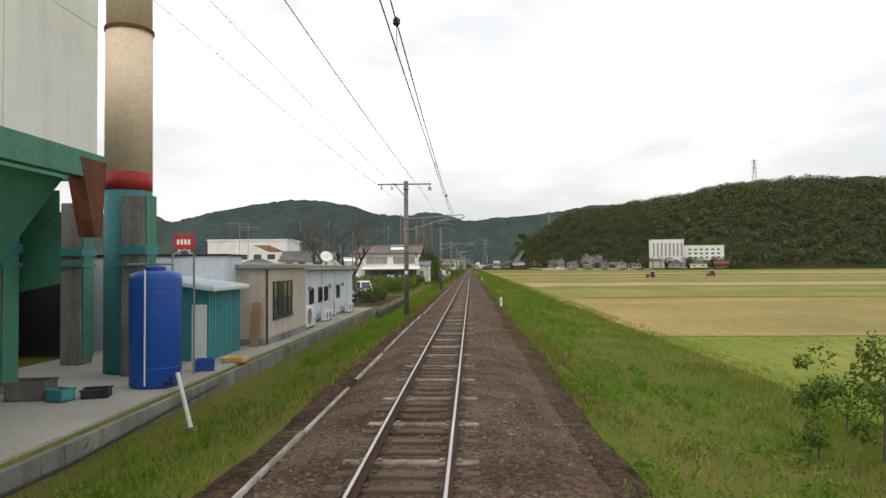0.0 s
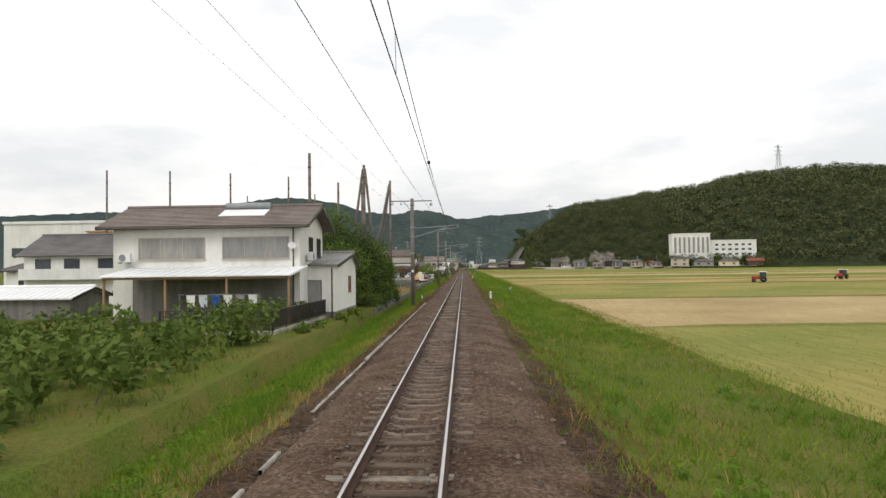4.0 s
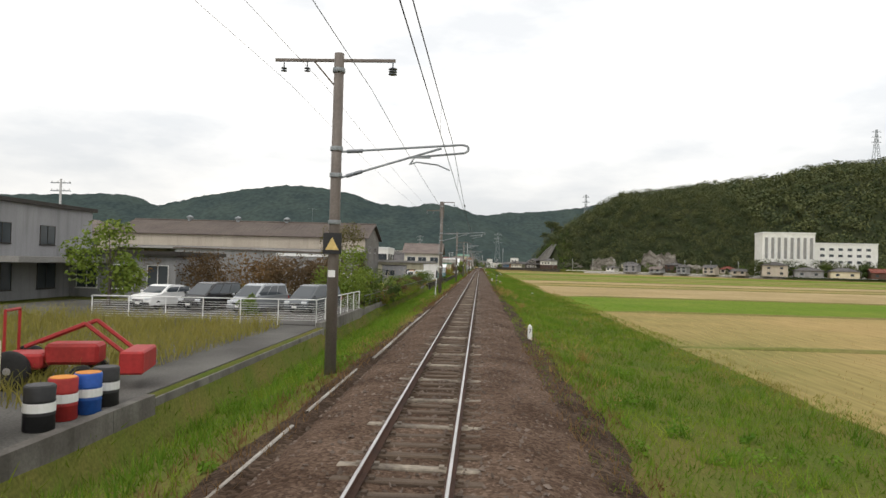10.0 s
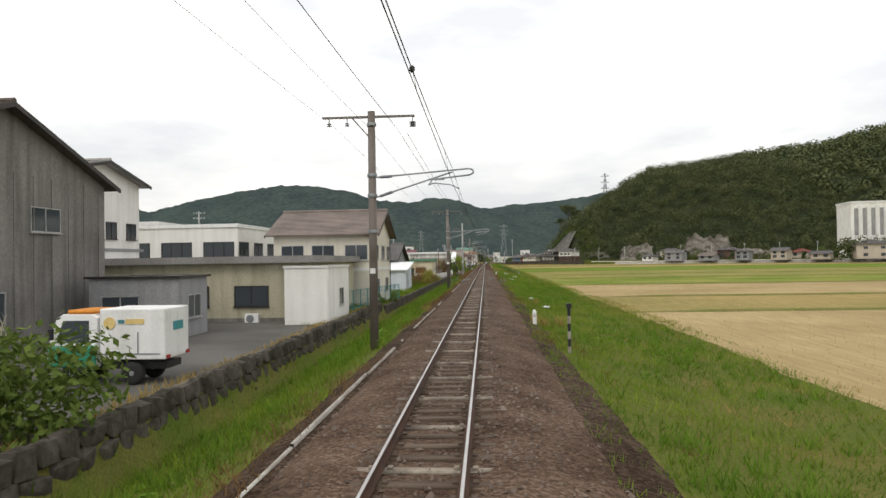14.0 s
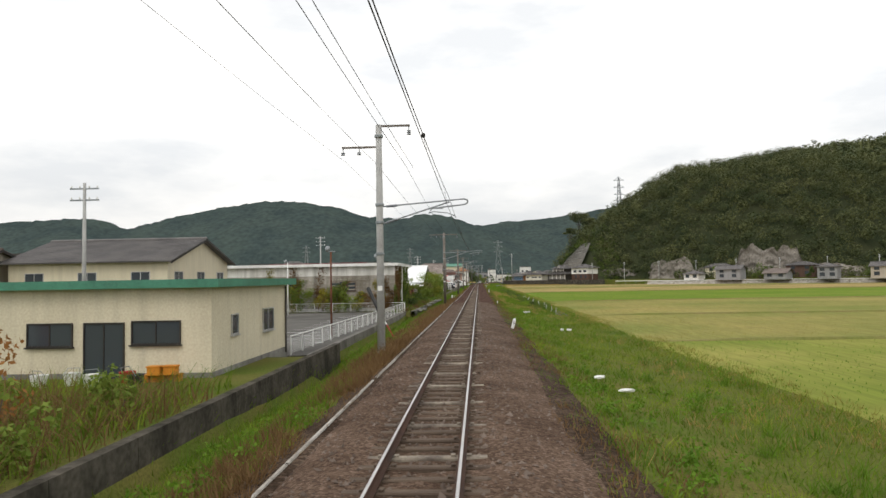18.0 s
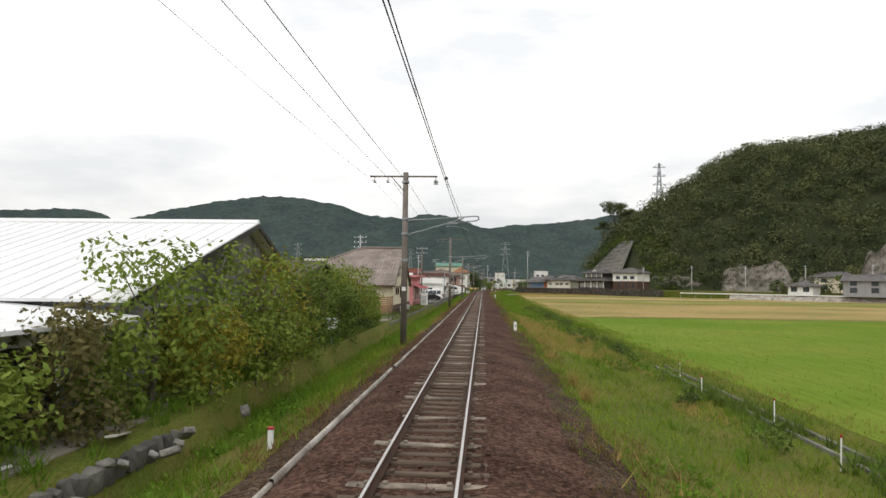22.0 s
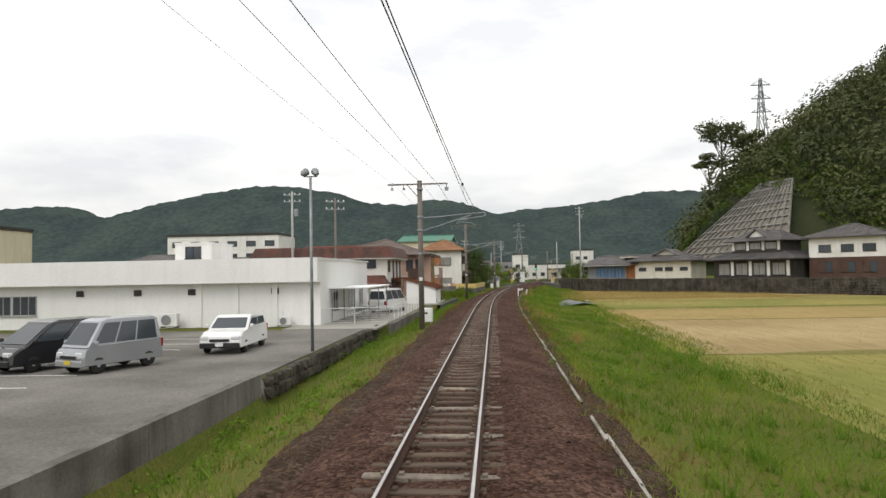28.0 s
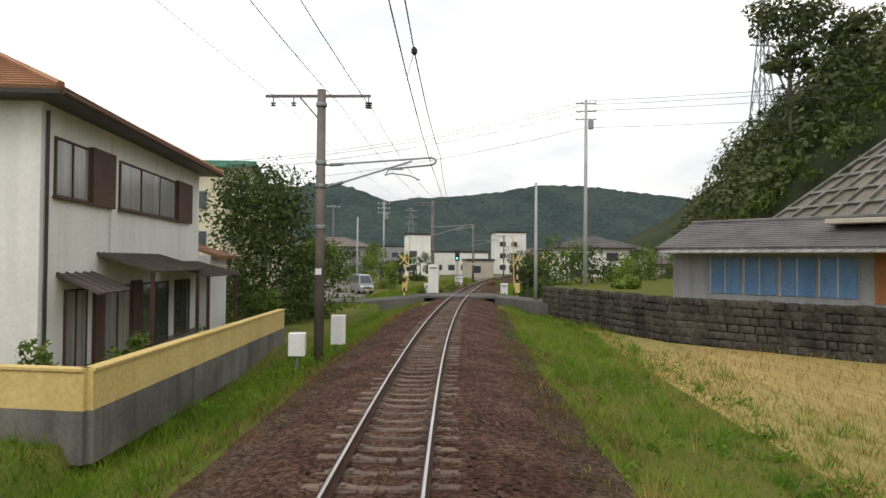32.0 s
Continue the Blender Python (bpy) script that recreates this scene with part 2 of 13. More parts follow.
M_OLIVEFIELD = mat("yellowing_regrowth", (0.265, 0.225, 0.075), (0.16, 0.18, 0.045), 1.0, 0.06, 4.0, 0.6, rows=(1.0, 0.1, 1), grain=0.4, spec=0.06)
M_BUND = mat("field_bund", (0.15, 0.165, 0.045), (0.2, 0.17, 0.07), 1.0, 0.3, 5, 0.5, spec=0.06)
M_ASPHALT = mat("worn_asphalt", (0.088, 0.084, 0.079), (0.14, 0.135, 0.125), 0.92, 0.3, 16, 0.35, grain=0.55, spec=0.06)
M_PALECONC = mat("pale_concrete_yard", (0.36, 0.345, 0.31), (0.27, 0.26, 0.23), 0.9, 0.25, 9, 0.25)
M_WHITEWALL = mat("white_plaster", (0.80, 0.79, 0.76), (0.70, 0.69, 0.65), 0.85, 0.3, 12, 0.1, grime=0.12)
M_CREAM = mat("cream_plaster", (0.66, 0.60, 0.45), (0.60, 0.54, 0.40), 0.85, 0.3, 12, 0.1, grime=0.15)
M_BEIGE = mat("beige_siding", (0.47, 0.42, 0.35), (0.42, 0.37, 0.31), 0.8, 0.3, 14, 0.1, grime=0.15)
M_PALEBLUE = mat("pale_blue_grey_siding", (0.58, 0.63, 0.68), (0.53, 0.58, 0.63), 0.75, 0.3, 12, 0.08, grime=0.15)
M_GREYWALL = mat("grey_wall", (0.30, 0.30, 0.31), (0.25, 0.25, 0.26), 0.85, 0.3, 12, 0.1, grime=0.25)
M_DARKCLAD = mat("dark_weathered_cladding", (0.24, 0.23, 0.215), (0.165, 0.158, 0.148), 0.85, 0.3, 9, 0.2, grime=0.45)
M_TILE = mat("dark_grey_tile", (0.145, 0.136, 0.132), (0.095, 0.09, 0.09), 0.6, 0.6, 7, 0.4, vary=0.15)
M_BROWNTILE = mat("brown_grey_tile", (0.23, 0.19, 0.17), (0.17, 0.14, 0.125), 0.7, 0.6, 7, 0.35, vary=0.15)
M_ORANGETILE = mat("orange_tile", (0.37, 0.20, 0.11), (0.28, 0.145, 0.08), 0.7, 0.8, 7, 0.35, vary=0.18)
M_REDTILE = mat("red_brown_tile", (0.22, 0.06, 0.04), (0.15, 0.045, 0.032), 0.6, 0.8, 7, 0.35, vary=0.18)
M_REDROOF = mat("faded_red_metal", (0.20, 0.08, 0.075), (0.135, 0.06, 0.058), 0.6, 0.4, 6, 0.2, grime=0.2)
M_METALROOF = mat("weathered_metal_roof", (0.30, 0.29, 0.28), (0.22, 0.21, 0.2), 0.55, 0.4, 8, 0.15, metal=0.2)
M_WHITEROOF = mat("white_metal_roof", (0.82, 0.83, 0.84), (0.74, 0.75, 0.76), 0.5, 0.3, 8, 0.05)
M_BROWNROOF = mat("brown_corrugated_roof", (0.13, 0.105, 0.09), (0.10, 0.08, 0.07), 0.8, 0.3, 6, 0.2, grime=0.2)
M_GREEN = mat("green_metal", (0.07, 0.24, 0.16), (0.06, 0.19, 0.13), 0.55, 0.6, 10, 0.05, grime=0.2)
M_TEAL = mat("teal_paint", (0.06, 0.25, 0.27), (0.05, 0.2, 0.22), 0.6, 0.6, 10, 0.05, grime=0.2)
M_ORANGEWALL = mat("orange_brown_panel", (0.36, 0.15, 0.06), (0.30, 0.13, 0.055), 0.8, 0.5, 8, 0.15, grime=0.3)
M_PINK = mat("pink_wall", (0.58, 0.24, 0.25), (0.52, 0.21, 0.22), 0.8, 0.4, 8, 0.08, grime=0.15)
M_BRICKPINK = mat("pink_brown_tile_wall", (0.46, 0.31, 0.255), (0.40, 0.265, 0.22), 0.8, 0.4, 22, 0.15)
M_YELLOW = mat("yellow_plaster", (0.66, 0.50, 0.20), (0.60, 0.44, 0.17), 0.85, 0.5, 10, 0.1, grime=0.12)
M_BROWN = mat("dark_brown_wood", (0.10, 0.058, 0.042), (0.075, 0.042, 0.032), 0.7, 0.7, 12, 0.15)
M_WOOD = mat("weathered_wood", (0.34, 0.22, 0.12), (0.26, 0.165, 0.09), 0.75, 0.8, 14, 0.2)
M_FRAME = mat("dark_bronze_frame", (0.045, 0.04, 0.038), (0.06, 0.055, 0.05), 0.4, 1, 10, 0, metal=0.5)
M_ALU = mat("aluminium_frame", (0.5, 0.5, 0.5), (0.42, 0.42, 0.42), 0.4, 1, 10, 0, metal=0.6)
M_GLASS = glass("window_glass")
M_CURTAIN = mat("curtained_glass", (0.32, 0.31, 0.29), (0.22, 0.22, 0.22), 0.15, 1.2, 5, 0, stretch=(1, 4, 0.2), spec=0.5)
M_BLUE = mat("blue_plastic", (0.015, 0.075, 0.36), (0.02, 0.085, 0.32), 0.4, 0.5, 10, 0.03, grime=0.15)
M_BEIGEPIPE = mat("beige_painted_pipe", (0.74, 0.60, 0.44), (0.68, 0.55, 0.40), 0.65, 0.5, 10, 0.05, grime=0.15)
M_RED = mat("red_paint", (0.38, 0.03, 0.03), (0.3, 0.03, 0.025), 0.55, 0.7, 10, 0.03, grime=0.2)
M_RUST = mat("rusted_steel", (0.16, 0.06, 0.03), (0.09, 0.04, 0.025), 0.9, 2, 15, 0.3)
M_LEAF = leafy("broad_leaf", (0.06, 0.10, 0.022), (0.145, 0.195, 0.04))
M_LEAFLIGHT = leafy("yellow_green_leaf", (0.10, 0.16, 0.025), (0.22, 0.27, 0.05))
M_LEAFDARK = leafy("dark_leaf", (0.045, 0.068, 0.022), (0.085, 0.12, 0.036))
M_LEAFHILL = leafy("hill_wood_leaf", (0.05, 0.068, 0.03), (0.165, 0.168, 0.066), trans=0.2, scale=0.09, spread=1.9)
M_BALLASTRED = gravel("rusty_ballast", ((0.035, 0.02, 0.015), (0.092, 0.052, 0.038), (0.145, 0.088, 0.066)), 16)
M_DARKSTONE = mat("dark_mossy_stone", (0.105, 0.094, 0.078), (0.05, 0.046, 0.038), 0.95, 0.9, 7, 0.6, grime=0.4, grain=0.7, spec=0.06)
M_BAREYARD = mat("bare_yard_earth", (0.25, 0.22, 0.18), (0.17, 0.15, 0.12), 0.95, 0.4, 9, 0.4)
M_STONES = leafy("ballast_stone", (0.045, 0.032, 0.025), (0.22, 0.175, 0.145), 0.9, 0.0)
M_STONESRED = leafy("rusty_ballast_stone", (0.032, 0.019, 0.016), (0.145, 0.09, 0.072), 0.9, 0.0)
M_GRASS = leafy("grass_blade", (0.085, 0.155, 0.014), (0.27, 0.325, 0.04), trans=0.3, scale=0.45, spread=2.1)
M_LUSH = leafy("lush_weed_leaf", (0.07, 0.15, 0.014), (0.20, 0.32, 0.035), trans=0.35, scale=0.6, spread=1.6)
M_CLIFF = mat("bare_rock_cut", (0.26, 0.235, 0.205), (0.15, 0.135, 0.115), 0.95, 0.12, 1.2, 1.0, grime=0.4, grain=0.8)
M_GREYYARD = mat("stained_grey_yard", (0.21, 0.2, 0.18), (0.12, 0.113, 0.1), 0.9, 0.28, 11, 0.3, spec=0.2, grain=0.55)
M_DUNLEAF = leafy("dun_autumn_leaf", (0.07, 0.05, 0.03), (0.16, 0.105, 0.055), trans=0.2)
M_DULLCREAM = mat("dull_cream_wall", (0.47, 0.44, 0.32), (0.41, 0.385, 0.28), 0.85, 0.3, 12, 0.1, grime=0.25)
M_PALECREAM = mat("pale_cream_wall", (0.70, 0.67, 0.58), (0.62, 0.59, 0.5), 0.85, 0.3, 12, 0.1, grime=0.15)
M_DRYGRASS = leafy("dry_grass_blade", (0.26, 0.19, 0.06), (0.42, 0.31, 0.11), trans=0.3)
M_YELLOWGRASS = leafy("yellowing_grass", (0.17, 0.17, 0.035), (0.33, 0.28, 0.08), trans=0.3)
M_STRAWGRASS = leafy("straw_grass", (0.24, 0.185, 0.055), (0.40, 0.29, 0.10), trans=0.3)
M_RUSSET = leafy("russet_weed", (0.13, 0.075, 0.035), (0.20, 0.125, 0.055), trans=0.2)
M_OLIVELEAF = leafy("dull_olive_leaf", (0.075, 0.07, 0.03), (0.17, 0.15, 0.055))
M_FOOTPLANK = mat("rusty_brown_plank", (0.23, 0.125, 0.08), (0.16, 0.085, 0.055), 0.85, 1.0, 14, 0.2)
M_ORANGELEAF = leafy("orange_autumn_leaf", (0.2, 0.085, 0.025), (0.33, 0.16, 0.05), trans=0.3)
M_DARKGREEN = mat("dark_green_rubber", (0.03, 0.075, 0.04), (0.02, 0.05, 0.028), 0.6, 1, 12, 0)
M_DARKTIMBER = mat("blackened_timber", (0.062, 0.056, 0.05), (0.042, 0.038, 0.034), 0.8, 0.8, 12, 0.15, grime=0.2)
M_BRIGHTFIELD = mat("bright_green_regrowth", (0.10, 0.17, 0.013), (0.15, 0.195, 0.028), 1.0, 0.07, 4.0, 0.6, rows=(1.0, 0.1, 1), grain=0.35, spec=0.06)
M_PALETILE = mat("pale_brown_tile", (0.30, 0.255, 0.23), (0.215, 0.18, 0.16), 0.7, 0.6, 9, 0.35, vary=0.14)
M_YELLOWLEAF = leafy("yellowing_leaf", (0.15, 0.15, 0.02), (0.36, 0.31, 0.05), trans=0.3)
M_STUBBLETUFT = leafy("bleached_stubble", (0.36, 0.27, 0.11), (0.56, 0.43, 0.21), trans=0.3)
M_SIDING = mat("stained_siding", (0.38, 0.355, 0.31), (0.21, 0.185, 0.15), 0.9, 0.45, 10, 0.3, grime=0.5, grain=0.55)
M_BARK = mat("grey_bark", (0.12, 0.10, 0.085), (0.08, 0.065, 0.055), 0.95, 2, 14, 0.5)
M_SHEET = mat("black_plastic_sheet", (0.035, 0.037, 0.042), (0.02, 0.021, 0.024), 0.38, 1.5, 14, 0.3, spec=0.5)
M_WATER = glass("still_grey_water", (0.16, 0.16, 0.15), 0.12)
M_REDSHEET = mat("weathered_red_sheet", (0.19, 0.05, 0.042), (0.115, 0.07, 0.056), 0.65, 0.45, 5, 0.25, grime=0.45, grain=0.5)
M_BROWNMANSARD = mat("weathered_brown_tile", (0.155, 0.062, 0.045), (0.095, 0.05, 0.04), 0.7, 0.8, 7, 0.35, vary=0.18, grime=0.25)
M_PILLAR = mat("ochre_stone_cladding", (0.42, 0.29, 0.14), (0.26, 0.17, 0.09), 0.85, 1.2, 9, 0.5, grain=0.7)
M_CLEANWHITE = mat("clean_white_panel", (0.82, 0.82, 0.81), (0.77, 0.77, 0.755), 0.7, 0.25, 8, 0.04, grime=0.05)
M_PLUME = leafy("pampas_plume", (0.5, 0.45, 0.34), (0.64, 0.58, 0.46), trans=0.3)


# ---- mesh kit ----
class Mesh:
    """Collects faces for one part."""

    def __init__(self):
        self.v, self.f = [], []

    def add(self, verts, faces):
        k = len(self.v)
        self.v += [tuple(p) for p in verts]
        self.f += [tuple(i + k for i in f) for f in faces]
        return self

    def box(self, x0, x1, y0, y1, z0, z1, c=0.0):
        if c:
            c = min(c, 0.49 * min(x1 - x0, y1 - y0, z1 - z0))
            vs, fs = [], []
            for sx in (0, 1):
                for sy in (0, 1):
                    for sz in (0, 1):
                        X, Y, Z = (x0, x1)[sx], (y0, y1)[sy], (z0, z1)[sz]
                        dx, dy, dz = (c, -c)[sx], (c, -c)[sy], (c, -c)[sz]
                        vs += [(X, Y + dy, Z + dz), (X + dx, Y, Z + dz), (X + dx, Y + dy, Z)]
            q = lambda sx, sy, sz, k: (sx * 4 + sy * 2 + sz) * 3 + k
            for s in (0, 1):
                fs.append([q(s, 0, 0, 0), q(s, 0, 1, 0), q(s, 1, 1, 0), q(s, 1, 0, 0)][:: 1 if not s else -1])
                fs.append([q(0, s, 0, 1), q(1, s, 0, 1), q(1, s, 1, 1), q(0, s, 1, 1)][:: 1 if not s else -1])
                fs.append([q(0, 0, s, 2), q(0, 1, s, 2), q(1, 1, s, 2), q(1, 0, s, 2)][:: 1 if not s else -1])
            for a in (0, 1):
                for b in (0, 1):
                    fs.append([q(a, b, 0, 0), q(a, b, 1, 0), q(a, b, 1, 1), q(a, b, 0, 1)][:: 1 if a == b else -1])
                    fs.append([q(a, 0, b, 0), q(a, 1, b, 0), q(a, 1, b, 2), q(a, 0, b, 2)][:: -1 if a == b else 1])
                    fs.append([q(0, a, b, 1), q(1, a, b, 1), q(1, a, b, 2), q(0, a, b, 2)][:: 1 if a == b else -1])
                    for d in (0, 1):
                        fs.append([q(a, b, d, 0), q(a, b, d, 1), q(a, b, d, 2)][:: 1 if (a + b + d) % 2 == 0 else -1])
            return self.add(vs, fs)
        return self.add(
            [(x0, y0, z0), (x1, y0, z0), (x1, y1, z0), (x0, y1, z0), (x0, y0, z1), (x1, y0, z1), (x1, y1, z1), (x0, y1, z1)],
            [(0, 3, 2, 1), (4, 5, 6, 7), (0, 1, 5, 4), (1, 2, 6, 5), (2, 3, 7, 6), (3, 0, 4, 7)],
        )

    def tube(self, p, q, r, r2=None, n=8, caps=True):
        p, q = Vector(p), Vector(q)
        d = (q - p).normalized()
        a = d.orthogonal().normalized()
        b = d.cross(a)
        r2 = r if r2 is None else r2
        ring = [math.cos(2 * math.pi * i / n) * a + math.sin(2 * math.pi * i / n) * b for i in range(n)]
        fs = [(i, (i + 1) % n, n + (i + 1) % n, n + i) for i in range(n)]
        if caps:
            fs += [tuple(range(n - 1, -1, -1)), tuple(range(n, 2 * n))]
        return self.add([p + e * r for e in ring] + [q + e * r2 for e in ring], fs)

    def line(self, pts, r, n=5):
        for p, q in zip(pts, pts[1:]):
            self.tube(p, q, r, n=n)
        return self

    def poly(self, pts, d):
        """A flat outline pushed along the vector d."""
        k, d = len(pts), Vector(d)
        pts = [Vector(p) for p in pts]
        return self.add(pts + [p + d for p in pts], [tuple(range(k - 1, -1, -1)), tuple(range(k, 2 * k))] + [(i, (i + 1) % k, k + (i + 1) % k, k + i) for i in range(k)])

    def lathe(self, prof, n=16, at=(0, 0, 0)):
        """prof: (radius, height) from bottom to top."""
        vs = [(at[0] + r * math.cos(2 * math.pi * i / n), at[1] + r * math.sin(2 * math.pi * i / n), at[2] + z) for r, z in prof for i in range(n)]
        fs = [(j * n + i, j * n + (i + 1) % n, (j + 1) * n + (i + 1) % n, (j + 1) * n + i) for j in range(len(prof) - 1) for i in range(n)]
        return self.add(vs, fs + [tuple(range(n - 1, -1, -1)), tuple(range((len(prof) - 1) * n, len(prof) * n))])

    def data(self, name, material, smooth=False):
        me = bpy.data.meshes.new(name)
        me.from_pydata(self.v, [], self.f)
        me.materials.append(material)
        if smooth:
            me.polygons.foreach_set("use_smooth", [True] * len(me.polygons))
        me.update()
        return me


def part(name, mesh, material, parent=None, label="", smooth=False):
    ob = new(name, mesh.data(name, material, smooth) if isinstance(mesh, Mesh) else mesh)
    if parent is not None:
        ob.parent = parent
    return tagged(ob, label)


def thing(name, label, category, m=None, group="", kind=""):
    ob = new(name)
    ob.empty_display_size = 0.3
    if m is not None:
        ob.matrix_world = m
    return tagged(ob, label, category, group, kind)


def bulk(name, verts, faces, material):
    """One mesh from numpy arrays: verts (n, 3), faces (m, k)."""
    me = bpy.data.meshes.new(name)
    k = faces.shape[1]
    me.vertices.add(len(verts))
    me.vertices.foreach_set("co", np.ascontiguousarray(verts, np.float32).ravel())
    me.loops.add(faces.size)
    me.loops.foreach_set("vertex_index", np.ascontiguousarray(faces, np.int32).ravel())
    me.polygons.add(len(faces))
    me.polygons.foreach_set("loop_start", np.arange(len(faces), dtype=np.int32) * k)
    me.materials.append(material)
    me.update(calc_edges=True)
    return me


# ---- the line: straight, then a right-hand bend ----
BEND, EASE, RADIUS = 706.0, 26.0, 584.0
RUN = np.arange(-80.0, 1300.0, 1.0)
_turn = np.cumsum(np.clip((RUN - BEND) / EASE, 0, 1) / RADIUS * (RUN < 960))
_cx = np.concatenate([[0], np.cumsum(np.sin(_turn))[:-1]])
_cy = -80 + np.concatenate([[0], np.cumsum(np.cos(_turn))[:-1]])


def on_line(s, u=0.0, z=0.0):
    """The place s metres along the line and u metres to its right."""
    a = np.interp(s, RUN, _turn)
    return Vector((float(np.interp(s, RUN, _cx) + u * np.cos(a)), float(np.interp(s, RUN, _cy) - u * np.sin(a)), z))


def along(s, u, z):
    """on_line for numpy arrays."""
    a = np.interp(s, RUN, _turn)
    return np.stack([np.interp(s, RUN, _cx) + u * np.cos(a), np.interp(s, RUN, _cy) - u * np.sin(a), z + 0 * a], -1)


def at_line(s, u=0.0, z=0.0):
    """A pose on the line, its y along the track."""
    p = on_line(s, u, z)
    return pose(p.x, p.y, p.z, 0, 0, -math.degrees(float(np.interp(s, RUN, _turn))))


# ---- ground: one sheet out to the horizon ----
rng = np.random.default_rng(7)


def smooth_noise(x, y, scale, seed):
    """Cheap smooth noise for numpy arrays, about -1 to 1."""
    r = np.random.default_rng(seed)
    out = 0
    for k in range(6):
        a, f, p = r.uniform(0, 6.28), (0.6 + 0.5 * k) / scale, r.uniform(0, 6.28, 2)
        out = out + np.sin((x * np.cos(a) + y * np.sin(a)) * f + p[0]) * np.cos((y * np.cos(a) - x * np.sin(a)) * f * 0.8 + p[1]) / (1 + 0.5 * k)
    return out / 2.2


YARD_S = [-100, 71, 73, 112, 116, 128, 130, 165, 170, 236, 240, 300, 305, 461, 463, 507, 509, 600, 720, 740, 1300]
YARD_Z = [-0.62, -0.62, -0.95, -0.95, -0.9, -0.9, -0.75, -0.75, -1.0, -1.0, -0.98, -0.95, -0.9, -0.78, -1.22, -1.22, -0.82, -0.85, -0.8, -0.75, -0.75]


def yard(s):
    return float(np.interp(s, YARD_S, YARD_Z))


cols_u = [-3500, -1500, -600, -250, -110, -60, -40, -30, -22, -15, -10, -8, -6.95, -6.75, -6.4, -5.6, -4.6, -3.6, -2.9, -2.35, -1.9, 0, 1.9, 2.5, 2.9, 3.5, 4.3, 5.2, 6.1, 7, 8, 9.2, 10.5, 14, 22, 40, 60, 110, 250, 600, 1500, 3500]
cols_z = [-1, -1, -1, -1, -1, -1, -1, -1, -1, -1, -1, -1, -1, -1, -1.3, -1.22, -1.02, -0.78, -0.58, -0.42, -0.55, -0.6, -0.55, -0.5, -0.56, -0.72, -0.95, -1.16, -1.34, -1.46, -1.52, -1.57, -1.62, -1.63, -1.63, -1.63, -1.63, -1.72, -1.74, -1.72, -1.6, -1.5]
rows_s = np.concatenate([[-3000, -900, -300, -100], np.arange(-60, 960, 2.5), [1000, 1060, 1150, 1290, 1800, 3000, 4900]])
gu, gz = np.array(cols_u, float), np.array(cols_z, float)
S, U = np.meshgrid(rows_s, gu, indexing="ij")
Z = np.repeat(gz[None], len(rows_s), 0)
WALL_S = [-3000, 214, 216, 246, 247, 279, 280, 344, 346, 462, 464, 506, 508, 545, 548, 714, 717, 739, 742, 754, 757, 790, 5000]
WALL_AT = [-6.75, -6.75, -7.1, -7.1, -7.25, -7.25, -7.5, -7.5, -6.75, -6.75, -7.5, -7.5, -6.4, -6.4, -6.85, -6.85, -5.9, -5.9, -4.75, -4.75, -6.3, -6.0, -6.75]


def ditch(s):
    """How much wider or narrower the ditch is than its usual 3.85 m."""
    return (np.interp(s, WALL_S, WALL_AT) + 2.9) / -3.85


near = (U >= -6.96) & (U < -2.9)
U = np.where(near, -2.9 + (U + 2.9) * ditch(S), U)
yz = np.interp(rows_s, YARD_S, YARD_Z)
Z[:, :13] = yz[:, None]
Z[:, 13] = yz
deep = np.interp(rows_s, [20, 40, 250, 258, 291, 296, 343, 347, 375, 450, 456, 508, 515, 690, 700, 785], [0, 0.35, 0.4, 0.75, 0.75, 0.45, 0.45, 0.55, 0.45, 0.5, 0.8, 0.8, 0.5, 0.5, 0.3, 0])
Z[:, 14] -= deep
Z[:, 15] -= 0.8 * deep
Z[:, 16] -= 0.35 * deep
Z[:, 14:20] += 0.06 * smooth_noise(S[:, 14:20], U[:, 14:20] * 3, 3.0, 3)
Z[:, 23:29] += 0.09 * smooth_noise(S[:, 23:29], U[:, 23:29] * 2, 3.5, 4)
Z[:, 29:37] -= 0.06
inner = np.clip(U, -60, 60)
sc = np.clip(S, -80, 1298)
xyz = along(sc, inner, Z)
xyz[..., 0] += U - inner
xyz[..., 1] += S - sc
nr, nc = S.shape
idx = np.arange(nr * nc).reshape(nr, nc)
faces = np.stack([idx[:-1, :-1], idx[:-1, 1:], idx[1:, 1:], idx[1:, :-1]], -1).reshape(-1, 4)
GROUND_Z = Z.copy()
ground = new("ground", bulk("ground", xyz.reshape(-1, 3), faces, M_SOIL))
tagged(ground, "grassy soil of a railway embankment, yards and fields", "ground", kind="structure")

